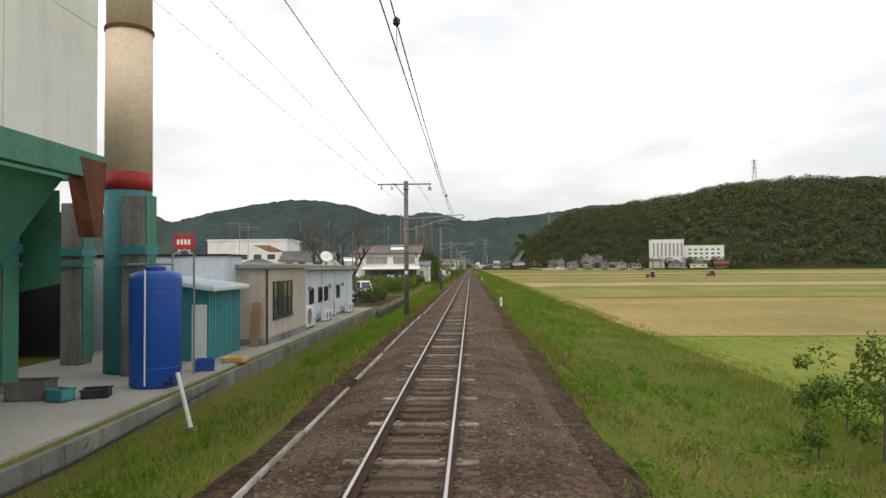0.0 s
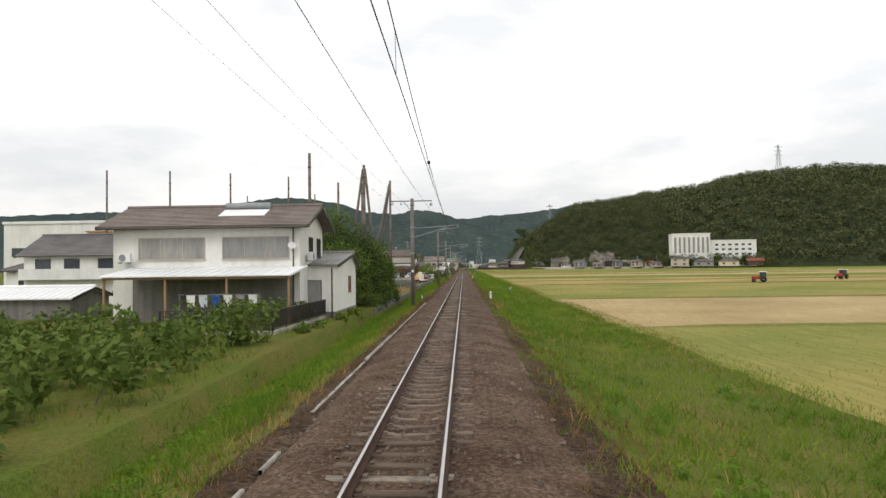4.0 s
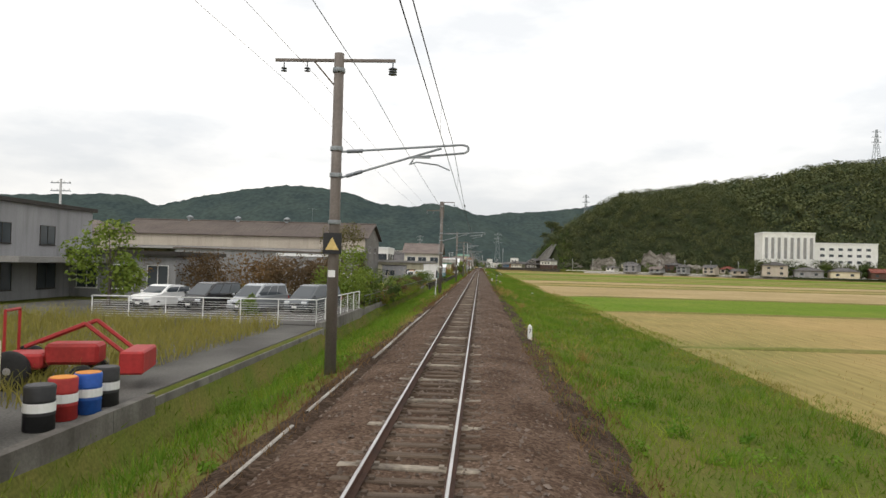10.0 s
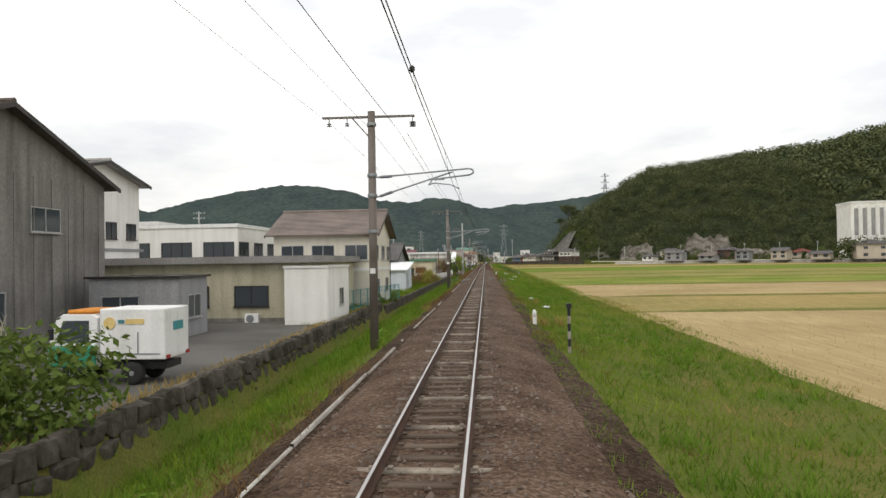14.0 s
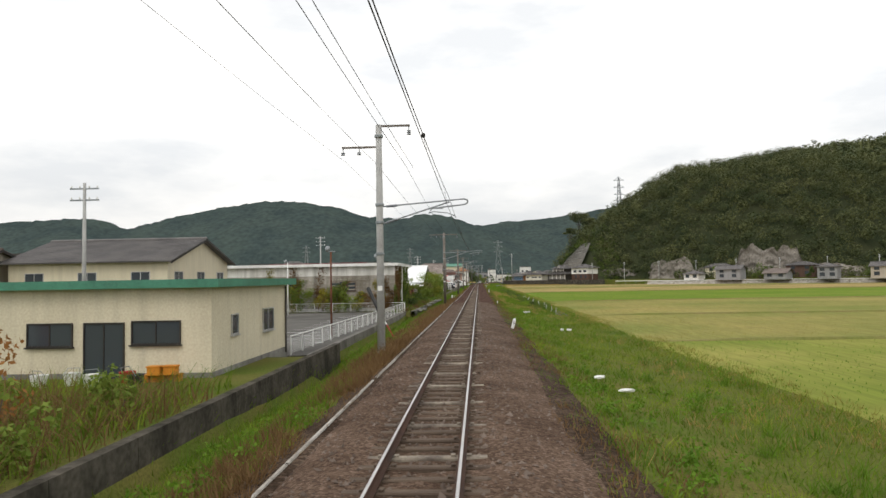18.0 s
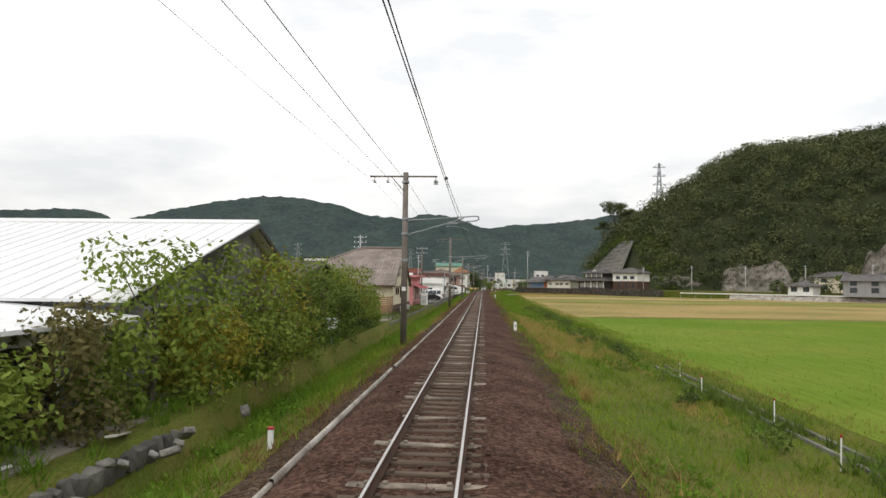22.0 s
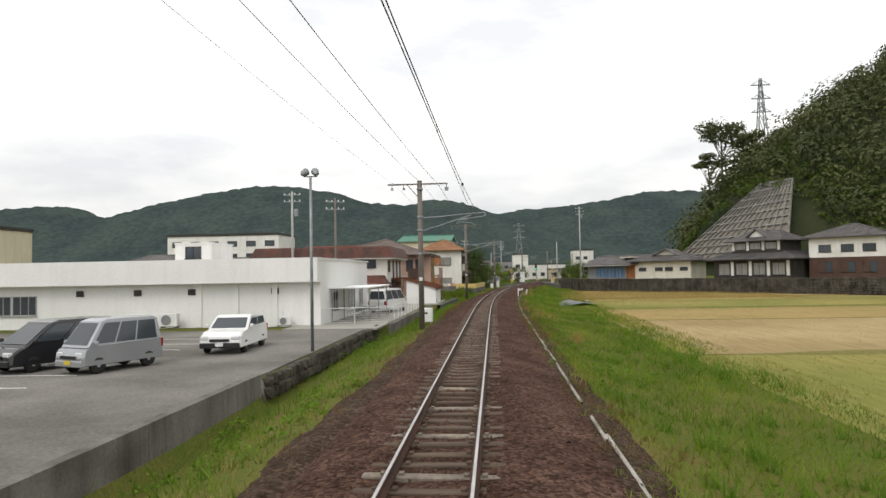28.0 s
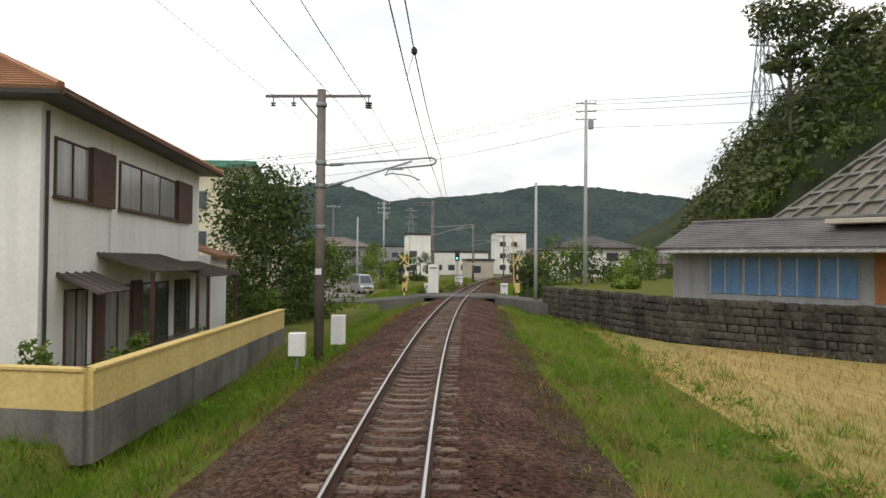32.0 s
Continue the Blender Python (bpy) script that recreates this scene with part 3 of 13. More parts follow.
# ballast bed, uneven
bu = np.array([-2.15, -1.95, -1.7, -1.45, -1.1, -0.75, -0.4, 0, 0.4, 0.75, 1.1, 1.45, 1.75, 2.0, 2.3, 2.6, 2.85])
bz = np.array([-0.47, -0.33, -0.25, -0.195, -0.172, -0.203, -0.226, -0.222, -0.226, -0.203, -0.172, -0.195, -0.24, -0.31, -0.38, -0.47, -0.62])
for b0, b1, M, lb in ((-40, 505, M_BALLAST, "brown crushed-stone ballast bed under the track"), (505, 940, M_BALLASTRED, "rust-red crushed-stone ballast bed under the track")):
    bs_ = np.arange(b0, b1 + 0.25, 0.5)
    S, U = np.meshgrid(bs_, bu, indexing="ij")
    Z = bz[None] + 0.012 * rng.standard_normal(S.shape) * ((S > b0) & (S < b1)) + 0.02 * smooth_noise(S, U * 2, 1.2, 5)
    nr, nc = S.shape
    idx = np.arange(nr * nc).reshape(nr, nc)
    faces = np.stack([idx[:-1, :-1], idx[:-1, 1:], idx[1:, 1:], idx[1:, :-1]], -1).reshape(-1, 4)
    tagged(new("track_bed", bulk("track_bed", along(S, U, Z).reshape(-1, 3), faces, M)), lb, "track bed", kind="structure")

# loose stones on the bed
N = 105000
s_, u_ = rng.uniform(5, 830, N), np.clip(rng.normal(0.3, 1.35, N), -2.1, 2.8)
keep = (np.abs(np.abs(u_) - 0.566) > 0.12)
s_, u_ = s_[keep], u_[keep]
N = len(s_)
z_ = np.interp(u_, bu, bz) + 0.008
c = along(s_, u_, z_)
r = rng.uniform(0.018, 0.042, N) * rng.choice([1, 1, 1, 1.5], N)
dirs = np.array([[1, 0, 0], [-1, 0, 0], [0, 1, 0], [0, -1, 0], [0, 0, 1], [0, 0, -1]], float)
v = c[:, None] + dirs[None] * r[:, None, None] * rng.uniform(0.55, 1.25, (N, 6, 1)) + rng.normal(0, 0.25, (N, 6, 3)) * r[:, None, None]
ft = np.array([[0, 2, 4], [2, 1, 4], [1, 3, 4], [3, 0, 4]])
for here, M, lb in ((s_ < 505, M_STONES, "loose brown and grey crushed stones on the track bed"), (s_ >= 505, M_STONESRED, "loose rust-stained crushed stones on the track bed")):
    q = v[here]
    faces = (np.arange(len(q))[:, None, None] * 6 + ft[None]).reshape(-1, 3)
    tagged(new("ballast_stones", bulk("ballast_stones", q.reshape(-1, 3), faces, M)), lb, "ballast", kind="stuff")


# ---- track ----
track = thing("railway_track", "single narrow-gauge railway track with polished rails on worn sleepers", "railway track", kind="structure")


def sweep(prof, s0, s1, step, u0):
    """A closed profile (u, z) carried along the line."""
    ss = np.arange(s0, s1 + step / 2, step)
    k = len(prof)
    p = np.array(prof)
    S, K = np.meshgrid(ss, np.arange(k), indexing="ij")
    v = along(S, p[K, 0] + u0, p[K, 1]).reshape(-1, 3)
    i = np.arange(len(ss) * k).reshape(len(ss), k)
    f = np.stack([i[:-1], np.roll(i[:-1], -1, 1), np.roll(i[1:], -1, 1), i[1:]], -1).reshape(-1, 4)
    return v, f


RAIL = [(-0.064, -0.153), (0.064, -0.153), (0.064, -0.142), (0.012, -0.125), (0.009, -0.045), (0.032, -0.03), (0.0325, -0.006), (-0.0325, -0.006), (-0.032, -0.03), (-0.009, -0.045), (-0.012, -0.125), (-0.064, -0.142)]
HEAD = [(-0.023, -0.0055), (0.023, -0.0055), (0.02, 0.0), (-0.02, 0.0)]
for side in (-0.566, 0.566):
    rl = part("rail", bulk("rail", *sweep(RAIL, -40, 940, 2.0, side), M_RAILSIDE), None, track, "rust-brown steel rail")
    part("running_surface", bulk("running_surface", *sweep(HEAD, -40, 940, 2.0, side), M_RAILTOP), None, rl, "polished bright rail head")


def sleeper_mesh(kind):
    m = Mesh()
    if kind == "concrete":
        m.add([(-1.0, -0.12, -0.3), (1.0, -0.12, -0.3), (1.0, 0.12, -0.3), (-1.0, 0.12, -0.3), (-1.0, -0.085, -0.165), (-0.4, -0.085, -0.165), (-0.25, -0.08, -0.19), (0.25, -0.08, -0.19), (0.4, -0.085, -0.165), (1.0, -0.085, -0.165), (-1.0, 0.085, -0.165), (-0.4, 0.085, -0.165), (-0.25, 0.08, -0.19), (0.25, 0.08, -0.19), (0.4, 0.085, -0.165), (1.0, 0.085, -0.165)],
              [(4, 5, 11, 10), (5, 6, 12, 11), (6, 7, 13, 12), (7, 8, 14, 13), (8, 9, 15, 14), (0, 1, 9, 8, 7, 6, 5, 4), (3, 10, 11, 12, 13, 14, 15, 2), (0, 4, 10, 3), (1, 2, 15, 9)])
    else:
        m.box(-0.98, 0.98, -0.09, 0.09, -0.31, -0.168, 0.02)
    for x in (-0.69, -0.44, 0.44, 0.69):
        m.box(x - 0.035, x + 0.035, -0.055, 0.055, -0.17, -0.138)
    return m


SLEEPERS = {"concrete": sleeper_mesh("concrete").data("sleeper", M_SLEEPER), "timber": sleeper_mesh("timber").data("sleeper", M_TIMBER), "pale": sleeper_mesh("timber").data("sleeper", M_PALESLEEPER)}


def sleeper_kind(i, s):
    if 56 < s < 95 or 573 < s < 628 or s > 690 or 116 < s < 140:
        return "concrete"
    return "pale" if i % 4 == 0 else "timber"


rest = {k: [] for k in SLEEPERS}
for i in range(int((900 + 20) / 0.568)):
    s = -20 + i * 0.568
    kd = sleeper_kind(i, s)
    if 16 < s < 60 or 560 < s < 660 and i % 2 == 0 or 700 < s < 770:
        ob = new("sleeper", SLEEPERS[kd])
        ob.parent = track
        ob.matrix_world = at_line(s) @ pose(random.uniform(-0.02, 0.02), random.uniform(-0.02, 0.02), random.uniform(-0.012, 0.004), 0, 0, random.uniform(-0.8, 0.8))
    else:
        rest[kd].append(s)
for kd, ss in rest.items():
    me = SLEEPERS[kd]
    co = np.array([tuple(q.co) for q in me.vertices])
    fs = {3: [], 4: [], 8: []}
    for p in me.polygons:
        fs[len(p.vertices)].append(tuple(p.vertices))
    m = Mesh()
    for s in ss:
        j = random.uniform(-0.02, 0.02)
        tilt = random.uniform(-0.02, 0.02)
        m.add(along(s + co[:, 1], co[:, 0] + j, co[:, 2] + random.uniform(-0.02, 0.002) + tilt * co[:, 0] - 0.012 * np.clip(np.abs(co[:, 0]) - 0.6, 0, 1)), [f for g in fs.values() for f in g])
    tagged(part("sleeper_run", m, me.materials[0], track), kind="stuff")

# concrete edging along the foot of the ballast
for a, b, u, h in [(15, 57, -2.2, -0.33), (58, 116, -2.15, -0.33), (119, 160, -2.3, -0.33), (196, 212, -2.35, -0.34), (229, 262, -2.45, -0.36), (264, 316, -2.35, -0.34), (318, 334, -2.4, -0.34), (340, 362, -2.3, -0.34), (366, 384, -2.3, -0.33), (398, 418, -2.3, -0.33), (424, 512, -2.3, -0.33), (516, 668, -2.2, -0.32)]:
    s = a
    k = thing("edging", "pale concrete edging strip along the ballast", "edging", kind="structure")
    while s < b:
        e = min(b, s + random.uniform(3.5, 9))
        v, f = sweep([(-0.04, h - 0.24), (0.04, h - 0.24), (0.03, h - 0.045), (-0.03, h - 0.045)], s, e - 0.03, max(0.5, (e - s - 0.04) / 3), u + random.uniform(-0.02, 0.02))
        part("edging_piece", bulk("edging_piece", v + np.array([0, 0, random.uniform(-0.03, 0.02)]), f, M_KERB), None, k)
        s = e + (random.uniform(0.3, 2.0) if random.random() < 0.2 else 0)
k = thing("edging", "thin pale pipe run along the right foot of the ballast", "pipe", kind="structure")
s = 664
while s < 776:
    e = s + random.uniform(0.9, 3.0)
    v, f = sweep([(-0.03, -0.58), (0.03, -0.58), (0.026, -0.49), (-0.026, -0.49)], s, e, 1.0, 2.85 + random.uniform(-0.05, 0.05))
    part("pipe_piece", bulk("pipe_piece", v, f, M_KERB), None, k)
    s = e + random.choice([0.03, 0.05, 0.4, 1.2])


# ---- overhead line masts ----
def insulator(m, x, y, z, n, r):
    for i in range(n):
        m.lathe([(0.02, 0), (r, 0.01), (r * 0.9, 0.035), (0.02, 0.06)], 10, (x, y, z - 0.075 * (i + 1)))
    return m


def mast(s, hand, top=8.15, arm="T", steel=True, lean=0.0, label="", u=-3.3, wires=True, cantilever=True, foot=-1.0):
    pole = thing("catenary_mast", label or "brown steel overhead-line mast with a crossarm and cantilever beside the track", "catenary mast", at_line(s, u, foot) @ pose(0, 0, 0, 0, lean, 0), "overhead line masts")
    M = M_POLE if steel else M_CONCPOLE
    h = top - foot
    m = Mesh().tube((0, 0, 0), (0, 0, h), 0.165 if steel else 0.175, 0.14 if steel else 0.13, 14)
    part("shaft", m, M, pole, "", True)
    for z in (h - 0.55, 5.7 - foot, 4.94 - foot, 3.6 - foot):
        part("band", Mesh().lathe([(0.18, 0), (0.185, 0.03), (0.185, 0.09), (0.18, 0.12)], 14, (0, 0, z)), M_GALV, pole)
    part("number_plate", Mesh().box(-0.1, 0.1, -0.19, -0.175, 2.1 - foot, 2.3 - foot), M_WHITEPAINT, pole, "small blank white plate")
    if arm == "T":
        z = h - 0.2
        bar = part("crossarm", Mesh().box(-1.85, 1.62, -0.04, 0.04, z - 0.04, z + 0.04), M_GALV if not steel else M_POLE, pole)
        part("brace", Mesh().tube((-0.75, 0, z), (-0.12, 0, z - 0.72), 0.025, n=6), M_POLE, bar)
        for x, n, r in ((-1.6, 2, 0.09), (-0.92, 2, 0.09), (1.55, 3, 0.13)):
            part("insulator", insulator(Mesh().tube((x, 0, z), (x, 0, z - 0.2), 0.02, n=6), x, 0, z - 0.18, n, r), M_INSUL, bar, "", True)
    elif arm == "L":
        for z, x0, x1 in ((h - 0.05, -0.05, 1.35), (h - 0.95, -1.6, 0.1)):
            bar = part("crossarm", Mesh().box(x0, x1, -0.04, 0.04, z - 0.04, z + 0.04), M_POLE, pole)
            for x, n in ((x1 - 0.05, 3),) if x1 > 1 else ((x0 + 0.05, 2), (x0 + 0.75, 2)):
                part("insulator", insulator(Mesh().tube((x, 0, z), (x, 0, z - 0.2), 0.02, n=6), x, 0, z - 0.18, n, 0.1), M_INSUL, bar, "", True)
        if steel:
            part("head_frame", Mesh().box(-0.22, -0.14, -0.05, 0.05, h - 1.7, h).box(0.14, 0.22, -0.05, 0.05, h - 1.7, h).tube((-0.18, 0, h - 1.6), (0.18, 0, h - 0.9), 0.025).tube((0.18, 0, h - 0.9), (-0.18, 0, h - 0.2), 0.025), M_POLE, pole)
    if cantilever:
        f = -foot
        tip = 4.62 if hand > 0 else 3.75
        can = part("cantilever", Mesh().line([(0.15, 0, 5.68 + f), (tip - 0.15, 0, 5.93 + f), (tip, 0, 5.89 + f), (tip + 0.02, 0, 5.78 + f), (tip - 0.1, 0, 5.7 + f), (tip - 1.6, 0, 5.55 + f)], 0.032, 7).line([(0.15, 0, 4.94 + f), (3.0, 0, 5.82 + f)], 0.032, 7), M_GALV, pole, "galvanised tube bracket")
        for z0, z1 in ((5.69, 5.715), (4.985, 5.125)):
            part("strut_insulator", Mesh().tube((0.3, 0, z0 + f), (0.75, 0, z1 + f), 0.055, n=8), M_INSUL, can)
        if hand > 0:
            part("steady_arm", Mesh().line([(4.25, 0, 5.72 + f), (4.25, 0, 5.5 + f), (3.9, 0, 5.45 + f), (3.4, 0, 5.33 + f), (3.28, 0, 5.22 + f)], 0.02, 6).box(4.2, 4.3, -0.04, 0.04, 5.46 + f, 5.62 + f), M_GALV, can)
        else:
            part("steady_arm", Mesh().line([(2.25, 0, 5.55 + f), (2.1, 0, 5.35 + f), (2.3, 0, 5.42 + f), (2.9, 0, 5.35 + f), (3.25, 0, 5.2 + f)], 0.02, 6).box(2.1, 2.7, -0.03, 0.03, 5.53 + f, 5.58 + f), M_GALV, can)
    return pole


MASTS = [(9.0, -1), (59.1, -1), (109.3, 1), (159.8, -1), (209.4, 1), (262.4, -1), (314.1, 1), (361.6, -1), (411.0, 1), (459.0, -1), (512.6, 1), (561.3, -1), (611.1, 1), (660.4, -1), (711.0, -1), (751.0, -1), (791.5, -1), (831.0, -1), (871.0, -1), (911.0, -1)]
for s, hand in MASTS:
    if s == 314.1:
        mast(s, hand, 9.1, "L", label="brown steel mast with a two-level head frame and a guy wire")
    elif s == 459.0:
        mast(s, hand, 9.2, "L", steel=False, label="grey round concrete mast with two short crossarms and a notice plate")
    elif s == 660.4:
        mast(s, hand, 7.75)
    elif s == 262.4:
        mast(s, hand, 8.5)
    elif s == 791.5:
        mast(s, hand, u=-3.6)
    elif s == 411.0:
        mast(s, hand)
        mast(412.7, hand, 6.6, "", label="shorter brown steel mast standing close behind another")
    elif s == 361.6:
        mast(s, hand)
    elif s == 711.0:
        mast(s, hand, 7.85)
    elif s == 209.4:
        mast(s, hand, u=-3.1)
    elif s == 561.3:
        mast(s, hand, u=-3.15)
    else:
        mast(s, hand)
lines = {n: Mesh() for n in ("contact_wire", "messenger_wire", "feeder_wire", "signal_wire")}
drops = Mesh()
STAGGER = {9.0: 0.05, 59.1: -0.15, 262.4: 0.0, 711.0: -0.05, 751.0: 0.2, 791.5: 0.2}
FEEDER = ([0, 150, 210, 300, 345, 430, 480, 527, 580, 660, 722, 760], [-2.37, -1.95, -2.15, -2.45, -2.4, -1.95, -2.33, -2.7, -3.0, -2.7, -2.0, -1.9])
SIGNAL = ([0, 300, 345, 430, 527, 580, 660, 722, 760], [-3.67, -3.67, -3.4, -3.4, -3.5, -3.85, -3.6, -2.95, -2.9])
sag = lambda q, d: -4 * d * q * (1 - q)
for (s0, h0), (s1, h1) in zip(MASTS, MASTS[1:]):
    n = 10
    P = lambda q, u, z, d=0.0: on_line(s0 + (s1 - s0) * q, u, z + sag(q, d))
    st0, st1 = STAGGER.get(s0, 0.0 if h0 > 0 else -0.22), STAGGER.get(s1, 0.0 if h1 > 0 else -0.22)
    for i in range(n):
        a, b = i / n, (i + 1) / n
        lines["contact_wire"].tube(P(a, st0 + (st1 - st0) * a, 5.2), P(b, st0 + (st1 - st0) * b, 5.2), 0.009, n=4, caps=False)
        lines["messenger_wire"].tube(P(a, (st0 + (st1 - st0) * a) * 1.5, 6.03, 0.55), P(b, (st0 + (st1 - st0) * b) * 1.5, 6.03, 0.55), 0.01, n=4, caps=False)
        F = lambda q, tab: float(np.interp(s0 + (s1 - s0) * q, *tab))
        lines["feeder_wire"].tube(P(a, F(a, FEEDER), 7.45, 0.3), P(b, F(b, FEEDER), 7.45, 0.3), 0.009, n=4, caps=False)
        lines["signal_wire"].tube(P(a, F(a, SIGNAL), 7.55, 0.3), P(b, F(b, SIGNAL), 7.55, 0.3), 0.0075 if s0 > 340 else 0.005, n=4, caps=False)
        lines["signal_wire"].tube(P(a, -4.7, 7.6, 0.3), P(b, -4.7, 7.6, 0.3), 0.0045, n=4, caps=False)
        if 340 < s0 < 420:
            lines["feeder_wire"].tube(P(a, F(a, FEEDER) + 0.35, 7.3, 0.3), P(b, F(b, FEEDER) + 0.35, 7.3, 0.3), 0.008, n=4, caps=False)
    for q in (0.1, 0.3, 0.5, 0.7, 0.9):
        drops.tube(P(q, st0 + (st1 - st0) * q, 5.2), P(q, (st0 + (st1 - st0) * q) * 1.5, 6.03, 0.55), 0.005, n=4)
        if q in (0.3, 0.7):
            drops.lathe([(0.02, -0.05), (0.045, -0.02), (0.045, 0.03), (0.02, 0.06)], 8, tuple(P(q, (st0 + (st1 - st0) * q) * 1.5, 6.03, 0.55)))
over = thing("overhead_line", "thin dark contact, messenger and feeder wires strung above the track", "overhead line", kind="structure")
for nm, q in lines.items():
    part(nm, q, M_WIRE, over)
part("dropper", drops, M_WIRE, over)


# ---- rice fields beside the line ----
def far_edge(y):
    return float(np.interp(y, [-100, 560, 660, 765, 775, 812], [420, 420, 190, 58, 47, 16]))


FIELDS = [(-60, 56, M_GREENFIELD, "green regrowth"), (56.6, 103.6, M_STUBBLE, "golden rice stubble"), (104.4, 150, M_OLIVEFIELD, "yellow-green regrowth"), (150.6, 187, M_PALESTRAW, "pale cut rice stubble"), (187.6, 246, M_OLIVEFIELD, "yellow-green regrowth"), (246.6, 280.6, M_STUBBLE, "golden rice stubble"), (281.4, 309, M_STUBBLE, "golden rice stubble"), (309.6, 340, M_BRIGHTFIELD, "bright green regrowth"), (340.6, 388.5, M_PALESTRAW, "pale cut rice stubble"), (389.5, 408.5, M_STUBBLE, "golden rice stubble"), (409.5, 440, M_PALESTRAW, "pale cut rice stubble"), (440.6, 474, M_GREENFIELD, "green regrowth"), (474.6, 503, M_OLIVEFIELD, "yellow-green regrowth"), (503.6, 545, M_OLIVEFIELD, "patchy yellow-green stubble"), (545.6, 613, M_BRIGHTFIELD, "bright green regrowth"), (614, 675, M_STUBBLE, "golden rice stubble"), (675.6, 706, M_OLIVEFIELD, "yellow-green stubble"), (706.6, 728.5, M_PALESTRAW, "pale cut rice stubble"), (729, 744, M_STUBBLE, "golden and green rice stubble"), (744.6, 762, M_OLIVEFIELD, "yellow-green regrowth"), (762.6, 772, M_STUBBLE, "dry golden stubble")]
for y0, y1, M, what in FIELDS:
    m = Mesh()
    cx = lambda y: float(np.interp(y, _cy, _cx))
    n0 = 11.2 if y0 < 600 else 9.5
    ys = np.linspace(y0, y1, max(4, int((y1 - y0) / 1.6)))
    rim = 0.45 + 0.5 * smooth_noise(ys, ys * 0, 3.0, 91) + 0.3 * smooth_noise(ys, ys * 0, 0.9, 92)
    m.poly([(far_edge(y0), y0, -1.72), (far_edge(y1), y1, -1.72)] + [(n0 + cx(y) + r_, y, -1.72) for y, r_ in zip(ys[::-1], rim[::-1])], (0, 0, 0.055))
    f = part("rice_field", m, M)
    tagged(f, what + " in a flat rice field", "rice field", kind="structure")
for y in (104, 150.3, 187.3, 246.3, 281, 309.3, 340.3, 389, 409, 440.3, 474.3, 503.3, 545.3, 613.5, 675.3, 706.3, 744.3):
    e = far_edge(y)
    m = Mesh()
    xs = np.arange(11.9, min(e, 160), 3.0)
    for a, b in zip(xs, xs[1:]):
        wa = 0.34 + 0.08 * math.sin(a * 1.3 + y)
        za, zb = (-1.7 + 0.19 * min(1, (q - 11.9) / 6) for q in (a, b))
        m.add([(a, y - wa, -1.66), (b + 0.05, y - wa, -1.66), (b + 0.05, y - wa * 0.5, zb), (a, y - wa * 0.5, za), (a, y + wa * 0.5, za), (b + 0.05, y + wa * 0.5, zb), (b + 0.05, y + wa, -1.66), (a, y + wa, -1.66)], [(0, 1, 2, 3), (3, 2, 5, 4), (4, 5, 6, 7)])
    tagged(part("field_bund", m, M_BUND), "low grassy earth bund between rice fields", "field bund", kind="structure")


# ---- hills ----
def ridge(name, crest, y0, depth, step, M, label, seed=1, rough=8.0):
    """A long wooded ridge: crest gives (x, height) along its top."""
    cx_, ch_ = zip(*crest)
    xs, ys = np.arange(cx_[0], cx_[-1], step), np.linspace(0, 1, 26)
    X, T = np.meshgrid(xs, ys, indexing="ij")
    k = max(1, int(30 / step))
    line = np.convolve(np.pad(1.025 * np.interp(xs, cx_, ch_), k, "edge"), np.ones(2 * k + 1) / (2 * k + 1), "valid")
    prof = np.clip(1 - np.abs(T - 0.5) * 2, 0, 1) ** 0.8
    spur = 1 + 0.18 * smooth_noise(X, T * 900, 90, seed)
    Zz = line[:, None] * np.clip(prof * (spur * (1 - prof) + prof), 0, None) + rough * smooth_noise(X, T * 1500, 28, seed + 1) * np.minimum(1, prof * 3) + 0.35 * rough * rng.standard_normal(X.shape) * np.minimum(1, prof * 3) - 3
    Yy = y0 + (T - 0.5) * depth
    n, k = X.shape
    i = np.arange(n * k).reshape(n, k)
    f = np.stack([i[:-1, :-1], i[1:, :-1], i[1:, 1:], i[:-1, 1:]], -1).reshape(-1, 4)
    tagged(new(name, bulk(name, np.stack([X, Yy, Zz], -1).reshape(-1, 3), f, M)), label, "hill", kind="structure")


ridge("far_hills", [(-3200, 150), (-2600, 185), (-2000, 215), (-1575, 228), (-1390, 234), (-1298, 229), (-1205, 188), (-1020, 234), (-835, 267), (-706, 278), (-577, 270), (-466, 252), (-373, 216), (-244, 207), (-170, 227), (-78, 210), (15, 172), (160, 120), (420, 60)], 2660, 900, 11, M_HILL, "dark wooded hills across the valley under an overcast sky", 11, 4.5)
ridge("far_hills", [(-500, 215), (-150, 228), (15, 232), (116, 243), (353, 258), (570, 298), (700, 304), (900, 290), (1128, 266), (1500, 240), (2600, 200)], 3300, 1000, 13, M_HILL, "distant wooded ridge tinted blue-green for haze", 21, 5.0)


def hill_foot(x):
    return np.interp(x, [10, 40, 46, 49, 52, 55, 62, 75, 110, 170, 260, 500, 900], [905, 885, 868, 850, 815, 803, 798, 788, 755, 715, 705, 700, 690])


LA, LB, LC, LD = Vector((48.5, 855, 4.0)), Vector((55, 801, 4.0)), Vector((66.2, 823, 21.4)), Vector((63.2, 832.5, 21.6))


def on_cut(x, y):
    """Place on the cut slope: share across its foot and share of its rise."""
    p, q = LB - LA, LD - LA
    det = p.x * q.y - p.y * q.x
    return ((x - LA.x) * q.y - (y - LA.y) * q.x) / det, (p.x * (y - LA.y) - p.y * (x - LA.x)) / det


